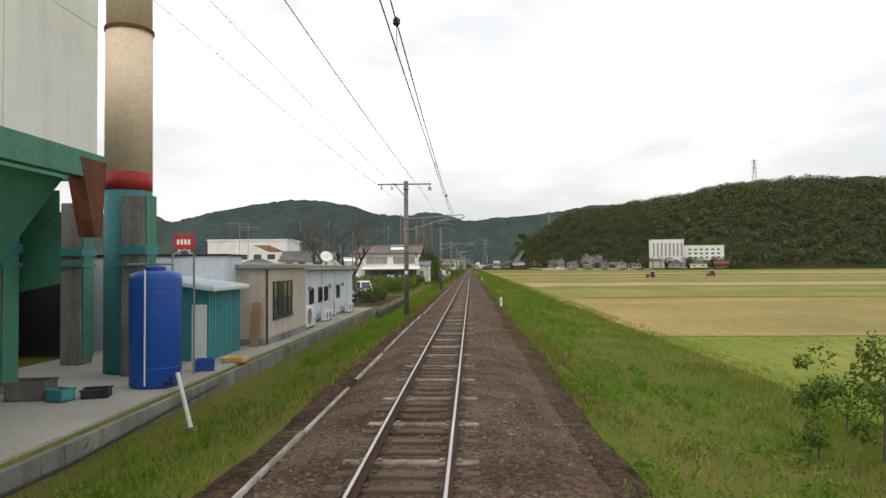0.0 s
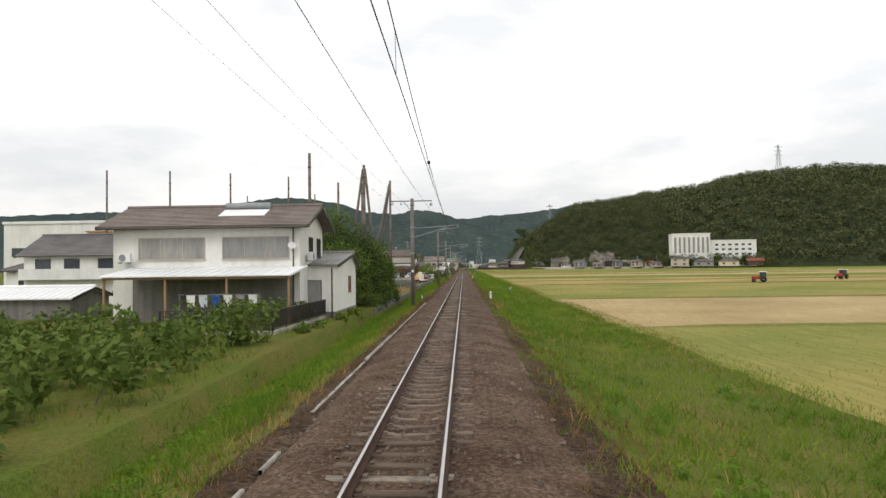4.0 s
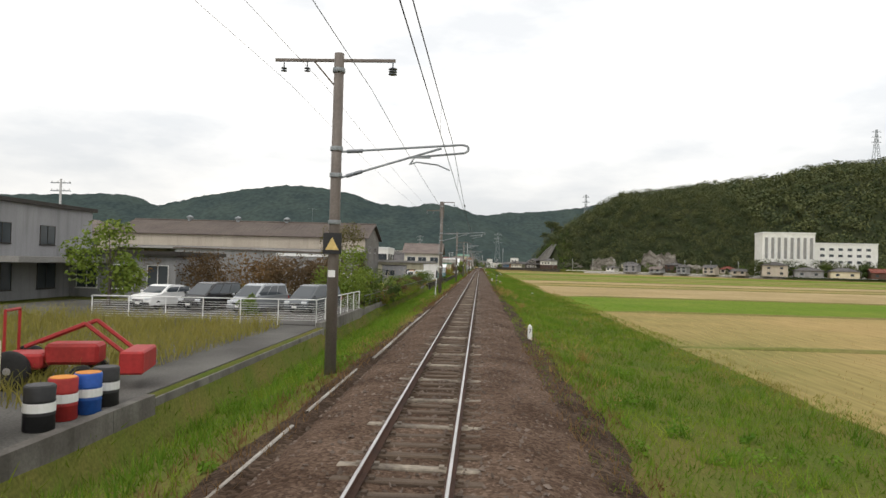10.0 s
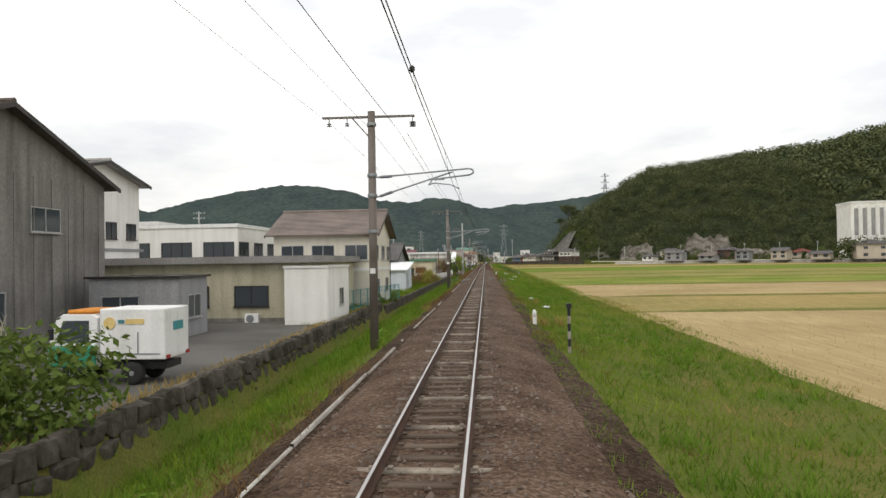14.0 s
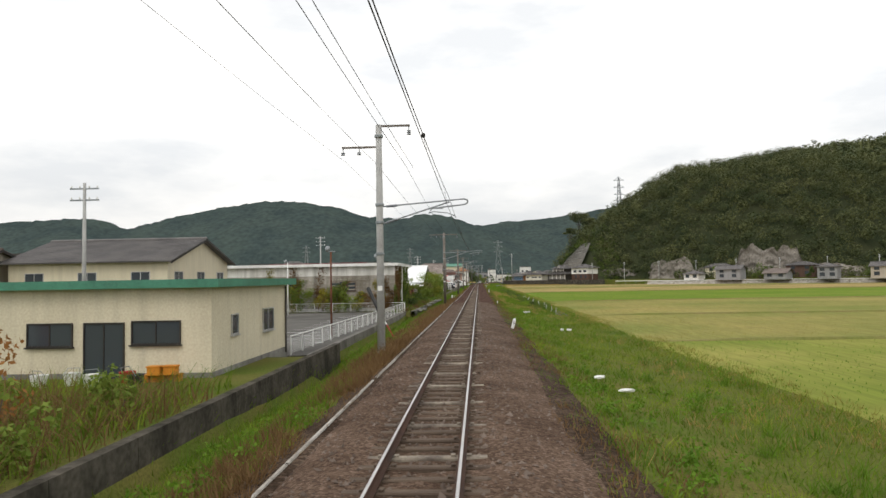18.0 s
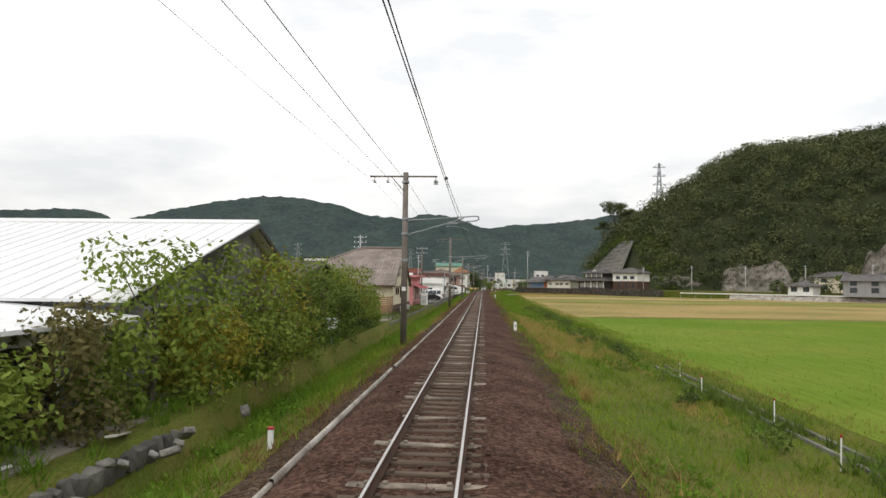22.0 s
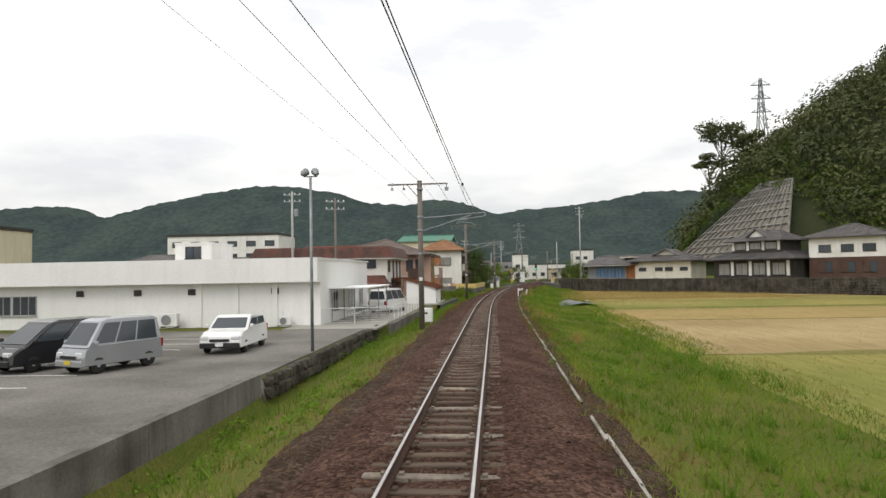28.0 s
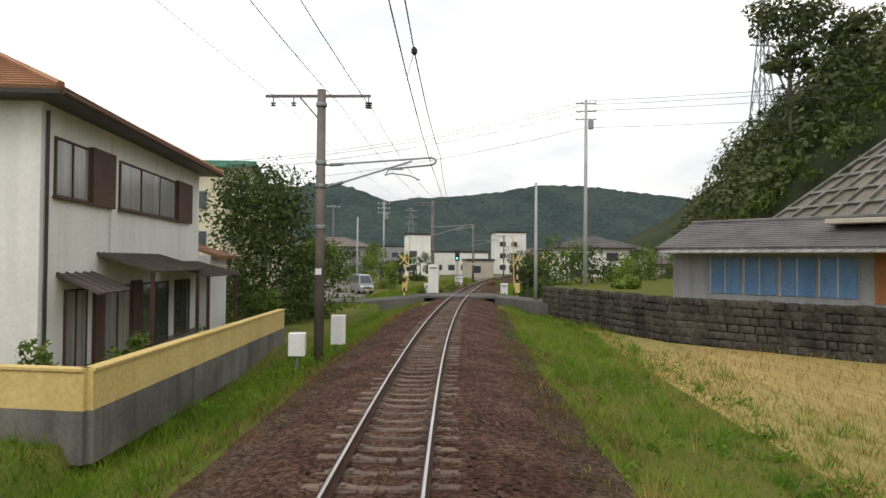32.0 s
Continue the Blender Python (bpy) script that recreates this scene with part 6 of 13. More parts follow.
def pylon(x, y, z, h, w):
    t = thing("pylon", "far steel lattice power pylon on the hill", "pylon", pose(x, y, z), "power pylons")
    m = Mesh()
    r = 0.13 * h / 30
    lv = [0, 0.3, 0.52, 0.68, 0.8, 0.9, 1.0]
    wd = [w * (1 - 0.9 * q ** 0.8) / 2 for q in lv]
    for i in range(len(lv) - 1):
        for sx, sy in ((-1, -1), (1, -1), (1, 1), (-1, 1)):
            a, b = wd[i], wd[i + 1]
            m.tube((sx * a, sy * a, h * lv[i]), (sx * b, sy * b, h * lv[i + 1]), r, n=4)
            nx, ny = (-sy, sx) if sx == sy else (sy, -sx)
            m.tube((sx * a, sy * a, h * lv[i]), (-sx * b, sy * b, h * lv[i + 1]), r * 0.6, n=3)
            m.tube((sx * a, sy * a, h * lv[i]), (sx * b, -sy * b, h * lv[i + 1]), r * 0.6, n=3)
    part("tower", m, M_GALV, t)
    for q in (0.7, 0.82, 0.94):
        part("crossarm", Mesh().box(-w * 0.55, w * 0.55, -r, r, h * q - r, h * q + r).tube((-w * 0.55, 0, h * q), (0, 0, h * q + h * 0.05), r * 0.7, n=3).tube((w * 0.55, 0, h * q), (0, 0, h * q + h * 0.05), r * 0.7, n=3), M_GALV, t)
    return t


# ---- works beside the line: hopper, pipe, tank and low offices ----
line_wall(12, 41, -6.75, -1.5, -0.66, 0.3, M_CONC, "weathered concrete retaining wall of a works yard", 4.0)
slab("works_platform", -13.5, -6.85, 10, 44, -0.56, M_PALECONC, "pale stained concrete yard platform", 0.1)
works = thing("hopper_building", "white-panelled works building raised on teal steel legs over a green hopper", "works building", pose(-10, 30, -0.56))
for i in range(6):
    for j in range(2):
        y0 = -18 + i * 3.3
        part("panel", Mesh().box(1.72, 1.8, y0 + 0.02, y0 + 3.28, 5.9 + j * 3.1, 8.98 + j * 3.1), M_WHITEWALL, works, "dirty off-white wall panel")
for i in range(4):
    x0 = 1.7 - (i + 1) * 2.4
    for j in range(2):
        part("panel", Mesh().box(x0 + 0.02, x0 + 2.38, 1.8, 1.88, 5.9 + j * 3.1, 8.98 + j * 3.1), M_WHITEWALL, works)
part("beam", Mesh().box(1.55, 1.85, -18, 2.0, 5.3, 5.9).box(-8, 1.5, 1.7, 2.0, 5.3, 5.9), M_GREEN, works, "flaking pale green steel beam")
part("gusset", Mesh().poly([(1.86, 1.0, 5.75), (1.86, 2.1, 5.75), (1.86, 1.9, 3.9), (1.86, 1.6, 3.9)], (-0.4, 0, 0)), M_RUST, works, "rusted steel gusset")
for x, y in ((1.0, 5.4), (-2.2, 7.6), (-1.3, 2.6), (1.0, -6.5), (-5, 2)):
    lg = part("leg", Mesh().box(x - 0.35, x + 0.35, y - 0.35, y + 0.35, 0, 5.3, 0.03), M_CONC, works)
    part("collar", Mesh().box(x - 0.42, x + 0.42, y - 0.42, y + 0.42, 3.55, 3.8).box(x - 0.42, x + 0.42, y - 0.42, y + 0.42, 3.2, 3.3), M_TEAL, lg)
    part("steel_face", Mesh().box(x + 0.36, x + 0.4, y - 0.3, y + 0.3, 0.2, 5.3), M_GREEN, lg)
part("hopper", Mesh().add([(-6, -12, 5.3), (1.2, -12, 5.3), (1.2, 1.4, 5.3), (-6, 1.4, 5.3), (-4, -8, 2.1), (-0.2, -8, 2.4), (-0.2, 0.3, 2.4), (-4, 0.3, 2.1)], [(0, 1, 5, 4), (1, 2, 6, 5), (2, 3, 7, 6), (3, 0, 4, 7), (4, 5, 6, 7)]), M_GREEN, works, "green sheet hopper")
# interior darkness put in as black boxes behind the hopper
part("dark_back", Mesh().box(-6.5, -5.6, -12, 14, 0, 5.2).box(-5.6, -2.9, 9.5, 9.8, 0, 5.2), M_BLACK, works, "black backing standing in for the unlit depth of the works")
part("green_sheet", Mesh().add([(-7.5, 3.0, 5.2), (0.1, 3.0, 5.2), (0.1, 3.1, 2.75), (-3.4, 3.25, 2.1), (-7.5, 3.0, 2.0)], [(4, 3, 2, 1, 0)]), M_GREEN, works, "green netting sheet")
for q in (-7.2, -4.4):
    part("grey_bay_wall", Mesh().box(q, q + 2.2, 4.2, 4.35, 0, 2.1), M_CONC, works)
part("pipe_bracket", Mesh().tube((0.4, -3, 4.2), (1.8, -3, 4.25), 0.03).tube((1.0, -3, 4.2), (1.0, -3, 5.3), 0.03).tube((0.2, -5, 3.3), (1.8, -5.2, 3.5), 0.03), M_GALV, works)
pipe = thing("vertical_duct", "thick vertical duct painted beige, red and teal beside the works", "duct", pose(-9.62, 36.0, -0.56))
part("teal_section", Mesh().lathe([(0.68, 0), (0.68, 5.5)], 22), M_TEAL, pipe, "teal painted lower section", True)
part("red_band", Mesh().lathe([(0.685, 5.5), (0.685, 6.05)], 22), M_RED, pipe, "red painted band", True)
part("beige_section", Mesh().lathe([(0.68, 6.05), (0.68, 10.4)], 22).lathe([(0.66, 10.5), (0.66, 16)], 22), M_BEIGEPIPE, pipe, "beige painted upper section", True)
part("flange", Mesh().lathe([(0.72, 10.4), (0.72, 10.5)], 22), M_RUST, pipe)
tank = thing("water_tank", "tall blue plastic water tank on the works yard", "water tank", pose(-7.6, 33.6, -0.56) @ Matrix.Diagonal((1.04, 1.04, 1, 1)))
part("shell", Mesh().lathe([(0.6, 0), (0.63, 0.05), (0.64, 2.85), (0.61, 2.98), (0.45, 3.06), (0.1, 3.1)], 26), M_BLUE, tank, "", True)
part("lid", Mesh().lathe([(0.25, 3.06), (0.25, 3.16), (0.2, 3.2)], 16), M_BLUE, tank)
part("level_pipe", Mesh().tube((0.05, -0.68, 0.1), (0.05, -0.68, 3.1), 0.02, n=6), M_WHITEPAINT, tank)
part("strap", Mesh().lathe([(0.645, 2.6), (0.65, 2.62), (0.645, 2.64)], 26).lathe([(0.645, 0.5), (0.65, 0.52), (0.645, 0.54)], 26), M_BLUE, tank)
part("top_pipe", Mesh().line([(-0.6, -0.3, 3.25), (0.6, -0.3, 3.25)], 0.025).line([(0.3, 0.3, 3.0), (0.3, 0.3, 3.5), (0.55, 0.5, 3.65), (0.75, 0.6, 3.5), (0.75, 0.6, 0.2)], 0.03), M_GALV, tank)
part("valve", Mesh().tube((0.5, -0.5, 0.15), (0.75, -0.65, 0.15), 0.05).tube((0.7, -0.62, 0.1), (0.7, -0.62, 0.35), 0.03), M_BLACK, tank)
for x, y, w_, d_, h_, M, lb in ((-8.9, 31.5, 0.5, 0.4, 0.3, M_TEAL, "light blue plastic crate on the yard"), (-9.8, 31.8, 0.9, 0.7, 0.45, M_CONCDARK, "dark round tub of scrap on the yard"), (-7.3, 36.2, 0.55, 0.45, 0.35, M_BLUE, "blue plastic crate on the yard edge"), (-8.3, 32.0, 0.6, 0.5, 0.22, M_BLACK, "black plastic basin on the yard"), (-7.0, 38.0, 0.7, 0.5, 0.18, M_YELLOW, "yellow plastic basin with scrap")):
    c = thing("crate", lb, "crate", pose(x, y, -0.56, 0, 0, random.uniform(-20, 20)))
    part("tub", Mesh().box(-w_ / 2, w_ / 2, -d_ / 2, -d_ / 2 + 0.03, 0, h_).box(-w_ / 2, w_ / 2, d_ / 2 - 0.03, d_ / 2, 0, h_).box(-w_ / 2, -w_ / 2 + 0.03, -d_ / 2, d_ / 2, 0, h_).box(w_ / 2 - 0.03, w_ / 2, -d_ / 2, d_ / 2, 0, h_).box(-w_ / 2, w_ / 2, -d_ / 2, d_ / 2, 0, 0.04), M, c)
    part("rim", Mesh().box(-w_ / 2 - 0.03, w_ / 2 + 0.03, -d_ / 2 - 0.03, -d_ / 2, h_ - 0.04, h_).box(-w_ / 2 - 0.03, w_ / 2 + 0.03, d_ / 2, d_ / 2 + 0.03, h_ - 0.04, h_), M, c)
pl = thing("plywood_sheet", "tan plywood sheet leaning on the yard", "board", pose(-9.4, 28.6, -0.56, 0, -22, 8))
part("sheet", Mesh().box(-0.02, 0.02, -0.9, 0.9, 0, 1.0), M_WOOD, pl)
st = thing("leaning_post", "white peeling post leaning at the yard wall", "post", pose(-5.6, 31.2, -1.15, 0, -14, 0))
part("post", Mesh().tube((0, 0, 0), (0, 0, 1.35), 0.05, n=8), M_WHITEPAINT, st)
part("foot", Mesh().box(-0.1, 0.1, -0.1, 0.1, -0.05, 0.06), M_CONC, st)
hc = thing("drain_hose", "black drain hose along the yard wall", "hose", pose(-6.5, 20, -0.95))
part("hose", Mesh().line([(0, 0, 0), (0.06, 4, 0.05), (0.03, 8, -0.05), (0.08, 12, 0.1), (0.05, 15, 0.15)], 0.035, 6), M_BLACK, hc)

hut, w, d = building("teal_hut", "small teal corrugated hut with a sloping blue roof", "hut", -9.6, -8.0, 38.2, 41.2, -0.56, 2.4, M_TEAL, "sx", 0.25, 0.3, M_PALEBLUE, "rib", 0.4, cladding=0.25)
part("door", facebox(Mesh(), "S", w, d, 0.25, 0.75, 0.0, 0.05, 0, 1.9), M_WHITEPAINT, hut)
blk, w, d = building("grey_shed", "grey sheet-clad shed with a flat roof", "shed", -14, -8.6, 41.3, 43.2, -0.56, 3.6, M_PALEBLUE, "flat", 0.08, 0.06, M_METALROOF)
off, w, d = building("site_office", "beige single-storey office with a barred window and thin flat roof", "office", -12.5, -7.45, 42.6, 49.3, -0.6, 3.15, M_BEIGE, "flat", 0.16, 0.18, M_METALROOF, plinth=(0.3, M_CONC), trim=M_METALROOF)
window(off, "E", w, d, -0.8, 1.05, 2.9, 1.55, panes=4, bars=False)
downpipe(off, "E", w, d, -3.2, 3.1)
downpipe(off, "S", w, d, 1.2, 2.0)
bd = thing("leaning_board", "pale plank leaning against the office wall", "board", pose(-7.9, 42.1, -0.56, 0, 0, 0))
part("plank", Mesh().poly([(0, 0, 0), (0.35, 0, 0), (0.35, 0.35, 1.75), (0, 0.35, 1.75)], (0, 0.04, 0)), M_WOOD, bd)
bl, w, d = building("low_warehouse", "pale blue-grey clad low warehouse with barred windows and a ribbed roof", "warehouse", -22, -8.2, 49.4, 66.7, -0.64, 3.2, M_PALEBLUE, "sx", 0.5, 0.35, M_METALROOF, "rib", 0.3, plinth=(0.14, M_CONC), cladding=0.0)
for y in (53.4, 55.6, 57.2, 60.9):
    window(bl, "E", w, d, y - 58.05, 1.2, 0.6, 0.85, panes=1, bars=True, hood=False)
window(bl, "E", w, d, 51.0 - 58.05, 0.9, 0.9, 1.5, M_ALU, panes=2, bars=True)
for y in (56.2, 60.0, 64.5):
    downpipe(bl, "E", w, d, y - 58.05, 3.1, M_WHITEPAINT)
for y in (53.0, 58.4, 62.6):
    v_ = part("wall_vent", facebox(Mesh(), "E", w, d, y - 58.2, y - 57.9, 0, 0.12, 1.9, 2.15), M_GALV, bl)
gutter(bl, "E", w, d, 0.32, 3.12, M_METALROOF)
for y, b in ((50.3, 1.9), (51.6, 1.0), (55.1, 1.0), (55.95, 1.0), (62.5, 1.1), (63.5, 1.0)):
    ac_unit(-7.75, y, -0.6, 90, b)
pr = thing("electric_box", "small white meter box on a post by the wall", "meter box", pose(-7.9, 58.6, -0.6))
part("post", Mesh().tube((0, 0, 0), (0, 0, 1.3), 0.03), M_GALV, pr)
part("box", Mesh().box(-0.1, 0.1, -0.12, 0.12, 0.9, 1.4, 0.02), M_WHITEPAINT, pr)
slab("works_path", -8.3, -6.85, 44, 68, -0.6, M_PALECONC, "pale stained concrete apron along the warehouse", 0.1)
line_wall(41, 70, -6.75, -1.5, -0.66, 0.28, M_CONCDARK, "dark stained concrete yard wall", 3.0)
dish(-9.0, 61.2, 2.9, 30, 0.45)
sg = thing("roadside_sign", "red roadside sign board on two posts behind the warehouse", "sign", pose(-38, 105, -0.9))
part("board", Mesh().box(-1.4, 1.4, -0.1, 0.1, 6.0, 8.1, 0.03), M_RED, sg)
for q in (-0.7, 0.7):
    part("post", Mesh().tube((q, 0, 0), (q, 0, 6), 0.12), M_WHITEPAINT, sg)
for q in (-0.8, -0.3, 0.2, 0.7):
    part("letter_bar", Mesh().box(q - 0.17, q + 0.17, -0.115, -0.1, 6.7, 7.4), M_WHITEPAINT, sg, "plain white bar")
aerial(-16, 64, 2.9, 3.0)
aerial(-14, 60, 2.9, 2.5)

# ---- car park with a bare tree, orchard beyond ----
slab("gravel_parking", -26, -7.4, 69, 97, -0.9, M_EARTH, "bare brown earth car park beside the line", 0.1)
stone_wall(68, 92, -6.6, -1.35, -0.9, "low rough stone edging wall below the car park", 0.42)
bare_tree(-10.7, 80.5, -0.9, 13.6, 4, "large leafless spreading tree at the edge of the car park")
bare_tree(-14.5, 84.5, -0.9, 12.6, 9, "bare tree with fine twigs among parked cars")
car("hatch", "black", -12.0, 78.6, -0.9, 78, "black hatchback parked under a bare tree")
car("suv", "white", -14.5, 84.0, -0.9, 82, "white car parked beside a bare tree")
car("hatch", "silver", -15.5, 81.4, -0.9, 80, "silver car parked in the car park")
car("kei_van", "white", -11.6, 93.5, -0.9, -160, "white boxy van parked by dry grass")
car("kei_van", "white", -14.8, 92.5, -0.9, -160, "white boxy van parked beside another")
car("minivan", "grey", -19.0, 80.0, -0.9, 75, "dark grey minivan parked in the car park")
for i, (x, y, r, h) in enumerate(((-9.1, 80.2, 1.0, 1.5), (-9.0, 83.6, 1.2, 1.6), (-10.6, 84.2, 1.1, 1.5), (-8.6, 86.0, 0.8, 1.1))):
    bush(x, y, -0.9, r, h, M_LEAFDARK, "dark clipped evergreen shrub at the car park edge", 700, 0.09, 20 + i, group="car park shrubs")
k = 0
for yy in np.arange(99, 138, 2.6):
    for xx in (-9.2, -12.0, -15, -18, -21):
        k += 1
        if xx < -9 - (yy - 99) * 0.0 and not (yy < 104 and xx > -11):
            bush(xx + random.uniform(-0.4, 0.4), yy + random.uniform(-0.5, 0.5), -0.95, 1.5, 2.0 + random.uniform(-0.2, 0.4), M_LEAF, "dense rounded green orchard bush in a row", 330, 0.15, 100 + k, group="orchard bushes")
hb, w, d = building("white_house", "white two-storey house with a grey tiled roof and balcony", "house", -44, -32, 172, 180, -0.9, 5.2, M_WHITEWALL, "gx", 2.0, 0.6, M_TILE)
part("balcony", Mesh().box(-6, 5.5, -4.9, -4.1, 2.6, 3.7), M_WHITEPAINT, hb)
for u in (-4, -1, 2.5):
    window(hb, "S", w, d, u, 3.4, 1.6, 1.3, panes=2)
window(hb, "E", w, d, 0, 3.5, 1.0, 1.1)
fb, w, d = building("factory_block", "long pale block with an orange stripe on its wall", "factory", -82, -56.6, 223, 240, -0.9, 12.0, M_WHITEWALL, "flat", 0.5, 0.2, M_METALROOF, trim=M_WHITEPAINT)
for i in range(5):
    window(fb, "S", w, d, -10 + i * 4.4, 6.2, 2.4, 1.5, panes=3)
    window(fb, "S", w, d, -10 + i * 4.4, 2.4, 2.4, 1.5, panes=3)
part("stripe", Mesh().poly([(2, -d / 2 - 0.06, 10.6), (7, -d / 2 - 0.06, 10.6), (12, -d / 2 - 0.06, 8.4), (7, -d / 2 - 0.06, 8.4)], (0, 0.05, 0)), M_ORANGETILE, fb, "slanting orange stripe")
dg = thing("yellow_digger", "yellow excavator parked behind the orchard", "excavator", pose(-40, 140, -0.9, 0, 0, 30))
part("body", Mesh().box(-1.2, 1.2, -1.4, 1.4, 1.0, 2.6, 0.1), M_YELLOW, dg)
part("track", Mesh().box(-1.4, -0.8, -1.7, 1.7, 0, 0.9, 0.2), M_BLACK, dg)
part("track", Mesh().box(0.8, 1.4, -1.7, 1.7, 0, 0.9, 0.2), M_BLACK, dg)
part("boom", Mesh().line([(0, 1.2, 2.0), (0, 3.0, 4.2), (0, 5.0, 3.4), (0, 5.6, 1.6)], 0.16, 6), M_YELLOW, dg)
for i, (x, y, ln) in enumerate(((-26, 150, 8), (-24, 166, 7))):
    b, w, d = building("low_shed", "low shed with a white sheet roof beyond the orchard", "shed", x - ln, x, y, y + 5, -0.9, 1.6, M_DARKCLAD, "gx", 0.6, 0.4, M_WHITEROOF, "rib", 0.5)

# ---- white two-storey house with a lean-to ----
h1, w, d = building("white_house", "white two-storey house with grey tiled roof and a solar heater", "house", -21.5, -9.5, 147.2, 154.0, -0.75, 6.2, M_WHITEWALL, "gx", 1.25, 0.75, M_BROWNTILE, plinth=(0.35, M_CONC))
for u in (-2.2, 3.2):
    window(h1, "S", w, d, u, 3.95, 4.3, 1.4, M_BEIGE, M_CURTAIN, panes=3)
for u in (-0.4, 2.0):
    window(h1, "E", w, d, u, 4.1, 1.1, 1.3, panes=2)
gutter(h1, "S", w, d, 0.7, 5.9)
downpipe(h1, "S", w, d, 5.6, 5.9)
sh = thing("solar_water_heater", "white solar water heater panel lying on the tiled roof", "solar heater", pose(-13.6, 148.3, 5.86, 20, 0, 0))
part("panel", Mesh().box(-1.5, 1.5, 0, 1.5, 0.1, 0.2), M_WHITEROOF, sh)
part("tank", Mesh().tube((-1.5, 1.75, 0.35), (1.5, 1.75, 0.35), 0.24, n=12), M_GALV, sh)
for q in (-1.3, 1.3):
    part("strap", Mesh().box(q - 0.03, q + 0.03, 0, 1.9, 0.02, 0.12), M_GALV, sh)
dish(-9.9, 146.9, 3.6, 20, 0.28)
ac_unit(-9.15, 149.0, 3.0, 90)
ac_unit(-20.5, 146.7, 3.0, 0)
ex, w, d = building("lean_to_wing", "white single-storey wing with a ribbed metal roof and small window", "house wing", -13.0, -7.65, 149.3, 157.6, -0.75, 3.45, M_WHITEWALL, "gx", 0.85, 0.25, M_METALROOF, "rib", 0.35, plinth=(0.4, M_CONC), rc=2.2)
window(ex, "E", w, d, 1.2, 1.55, 0.95, 1.15, M_WOOD, panes=2)
window(ex, "S", w, d, 0.6, 0.5, 2.3, 2.0, panes=2, name="glazed_door", pane=M_CURTAIN)
part("high_vent", facebox(Mesh(), "S", w, d, -0.6, 0.0, 0, 0.06, 2.75, 3.15), M_FRAME, ex)
downpipe(ex, "S", w, d, 2.45, 3.3)
cp = thing("carport", "white sheet-roofed lean-to shelter in front of the house", "shelter", pose(-14.6, 145.4, -0.75))
part("roof", slope(Mesh(), (-5.6, -2.3, 2.95), (5.6, -2.3, 2.95), (5.6, 1.8, 3.45), (-5.6, 1.8, 3.45), "rib", 0.6, 0.06), M_WHITEROOF, cp)
for x in (-5.4, -1.8, 1.8, 5.4):
    part("post", Mesh().box(x - 0.06, x + 0.06, -2.1, -1.98, 0, 2.95), M_WOOD, cp)
part("beam", Mesh().box(-5.5, 5.5, -2.12, -1.98, 2.75, 2.93), M_WOOD, cp)
part("dark_screen", Mesh().box(-5.5, 4.6, 1.5, 1.6, 0, 2.7), M_DARKCLAD, cp)
ln_ = thing("washing_line", "washing line hung with light clothes under the shelter", "washing line", pose(-13.2, 143.2, -0.75))
part("pole", Mesh().tube((-2.4, 0, 1.85), (2.4, 0, 1.85), 0.02, n=6), M_GALV, ln_)
for q in (-2.3, 2.3):
    part("stand", Mesh().tube((q, 0, 0), (q, 0, 1.9), 0.025, n=6), M_GALV, ln_)
for i, M in enumerate((M_WHITEPAINT, M_PALEBLUE, M_BLUE, M_WHITEPAINT, M_GREYWALL, M_WHITEPAINT)):
    x = -1.9 + i * 0.72
    part("garment", Mesh().poly([(x, 0, 1.83), (x + 0.5, 0, 1.83), (x + 0.46, 0.06, 1.15), (x + 0.3, 0.02, 1.35), (x + 0.26, 0.05, 1.1), (x + 0.05, 0.02, 1.2)], (0, 0.03, 0)), M, ln_)
wb = thing("garden_wall", "low white concrete garden wall under a dark metal fence", "garden wall", kind="structure")
part("wall_run", Mesh().poly([(-8.6, 138.5, -1.4), (-8.1, 151.6, -1.4), (-8.35, 151.6, -1.4), (-8.85, 138.5, -1.4)], (0, 0, 0.82)), M_KERB, wb)
part("wall_run", Mesh().box(-15, -8.85, 138.4, 138.65, -1.4, -0.58), M_KERB, wb)
fence([(-8.72, 138.6, -0.58), (-8.22, 151.5, -0.58)], 1.05, 2.0, "dark brown metal garden fence with close upright bars", M_FRAME, "pickets")
fence([(-14.5, 138.5, -0.58), (-8.75, 138.5, -0.58)], 1.05, 2.0, "dark brown metal garden fence with close upright bars", M_FRAME, "pickets")
for i, (x, y, r, h, M) in enumerate(((-9.6, 141.2, 0.8, 2.0, M_LEAF), (-10.3, 144.0, 0.9, 1.8, M_LEAF), (-7.1, 147.6, 0.6, 1.0, M_LEAFLIGHT), (-7.0, 152.5, 0.6, 0.9, M_LEAFLIGHT), (-12.2, 140.5, 1.0, 2.2, M_LEAF), (-9.4, 146.2, 0.7, 1.5, M_LEAF), (-11.4, 142.5, 0.9, 2.0, M_LEAFLIGHT), (-7.4, 139.4, 0.7, 1.0, M_LEAF), (-7.2, 141.8, 0.6, 0.8, M_LEAF), (-7.5, 144.0, 0.5, 0.7, M_LEAFLIGHT))):
    bush(x, y, -0.75 if x < -8.5 else -1.15, r, h, M, "garden shrub by the metal fence", 800, 0.08, 300 + i, group="garden shrubs")

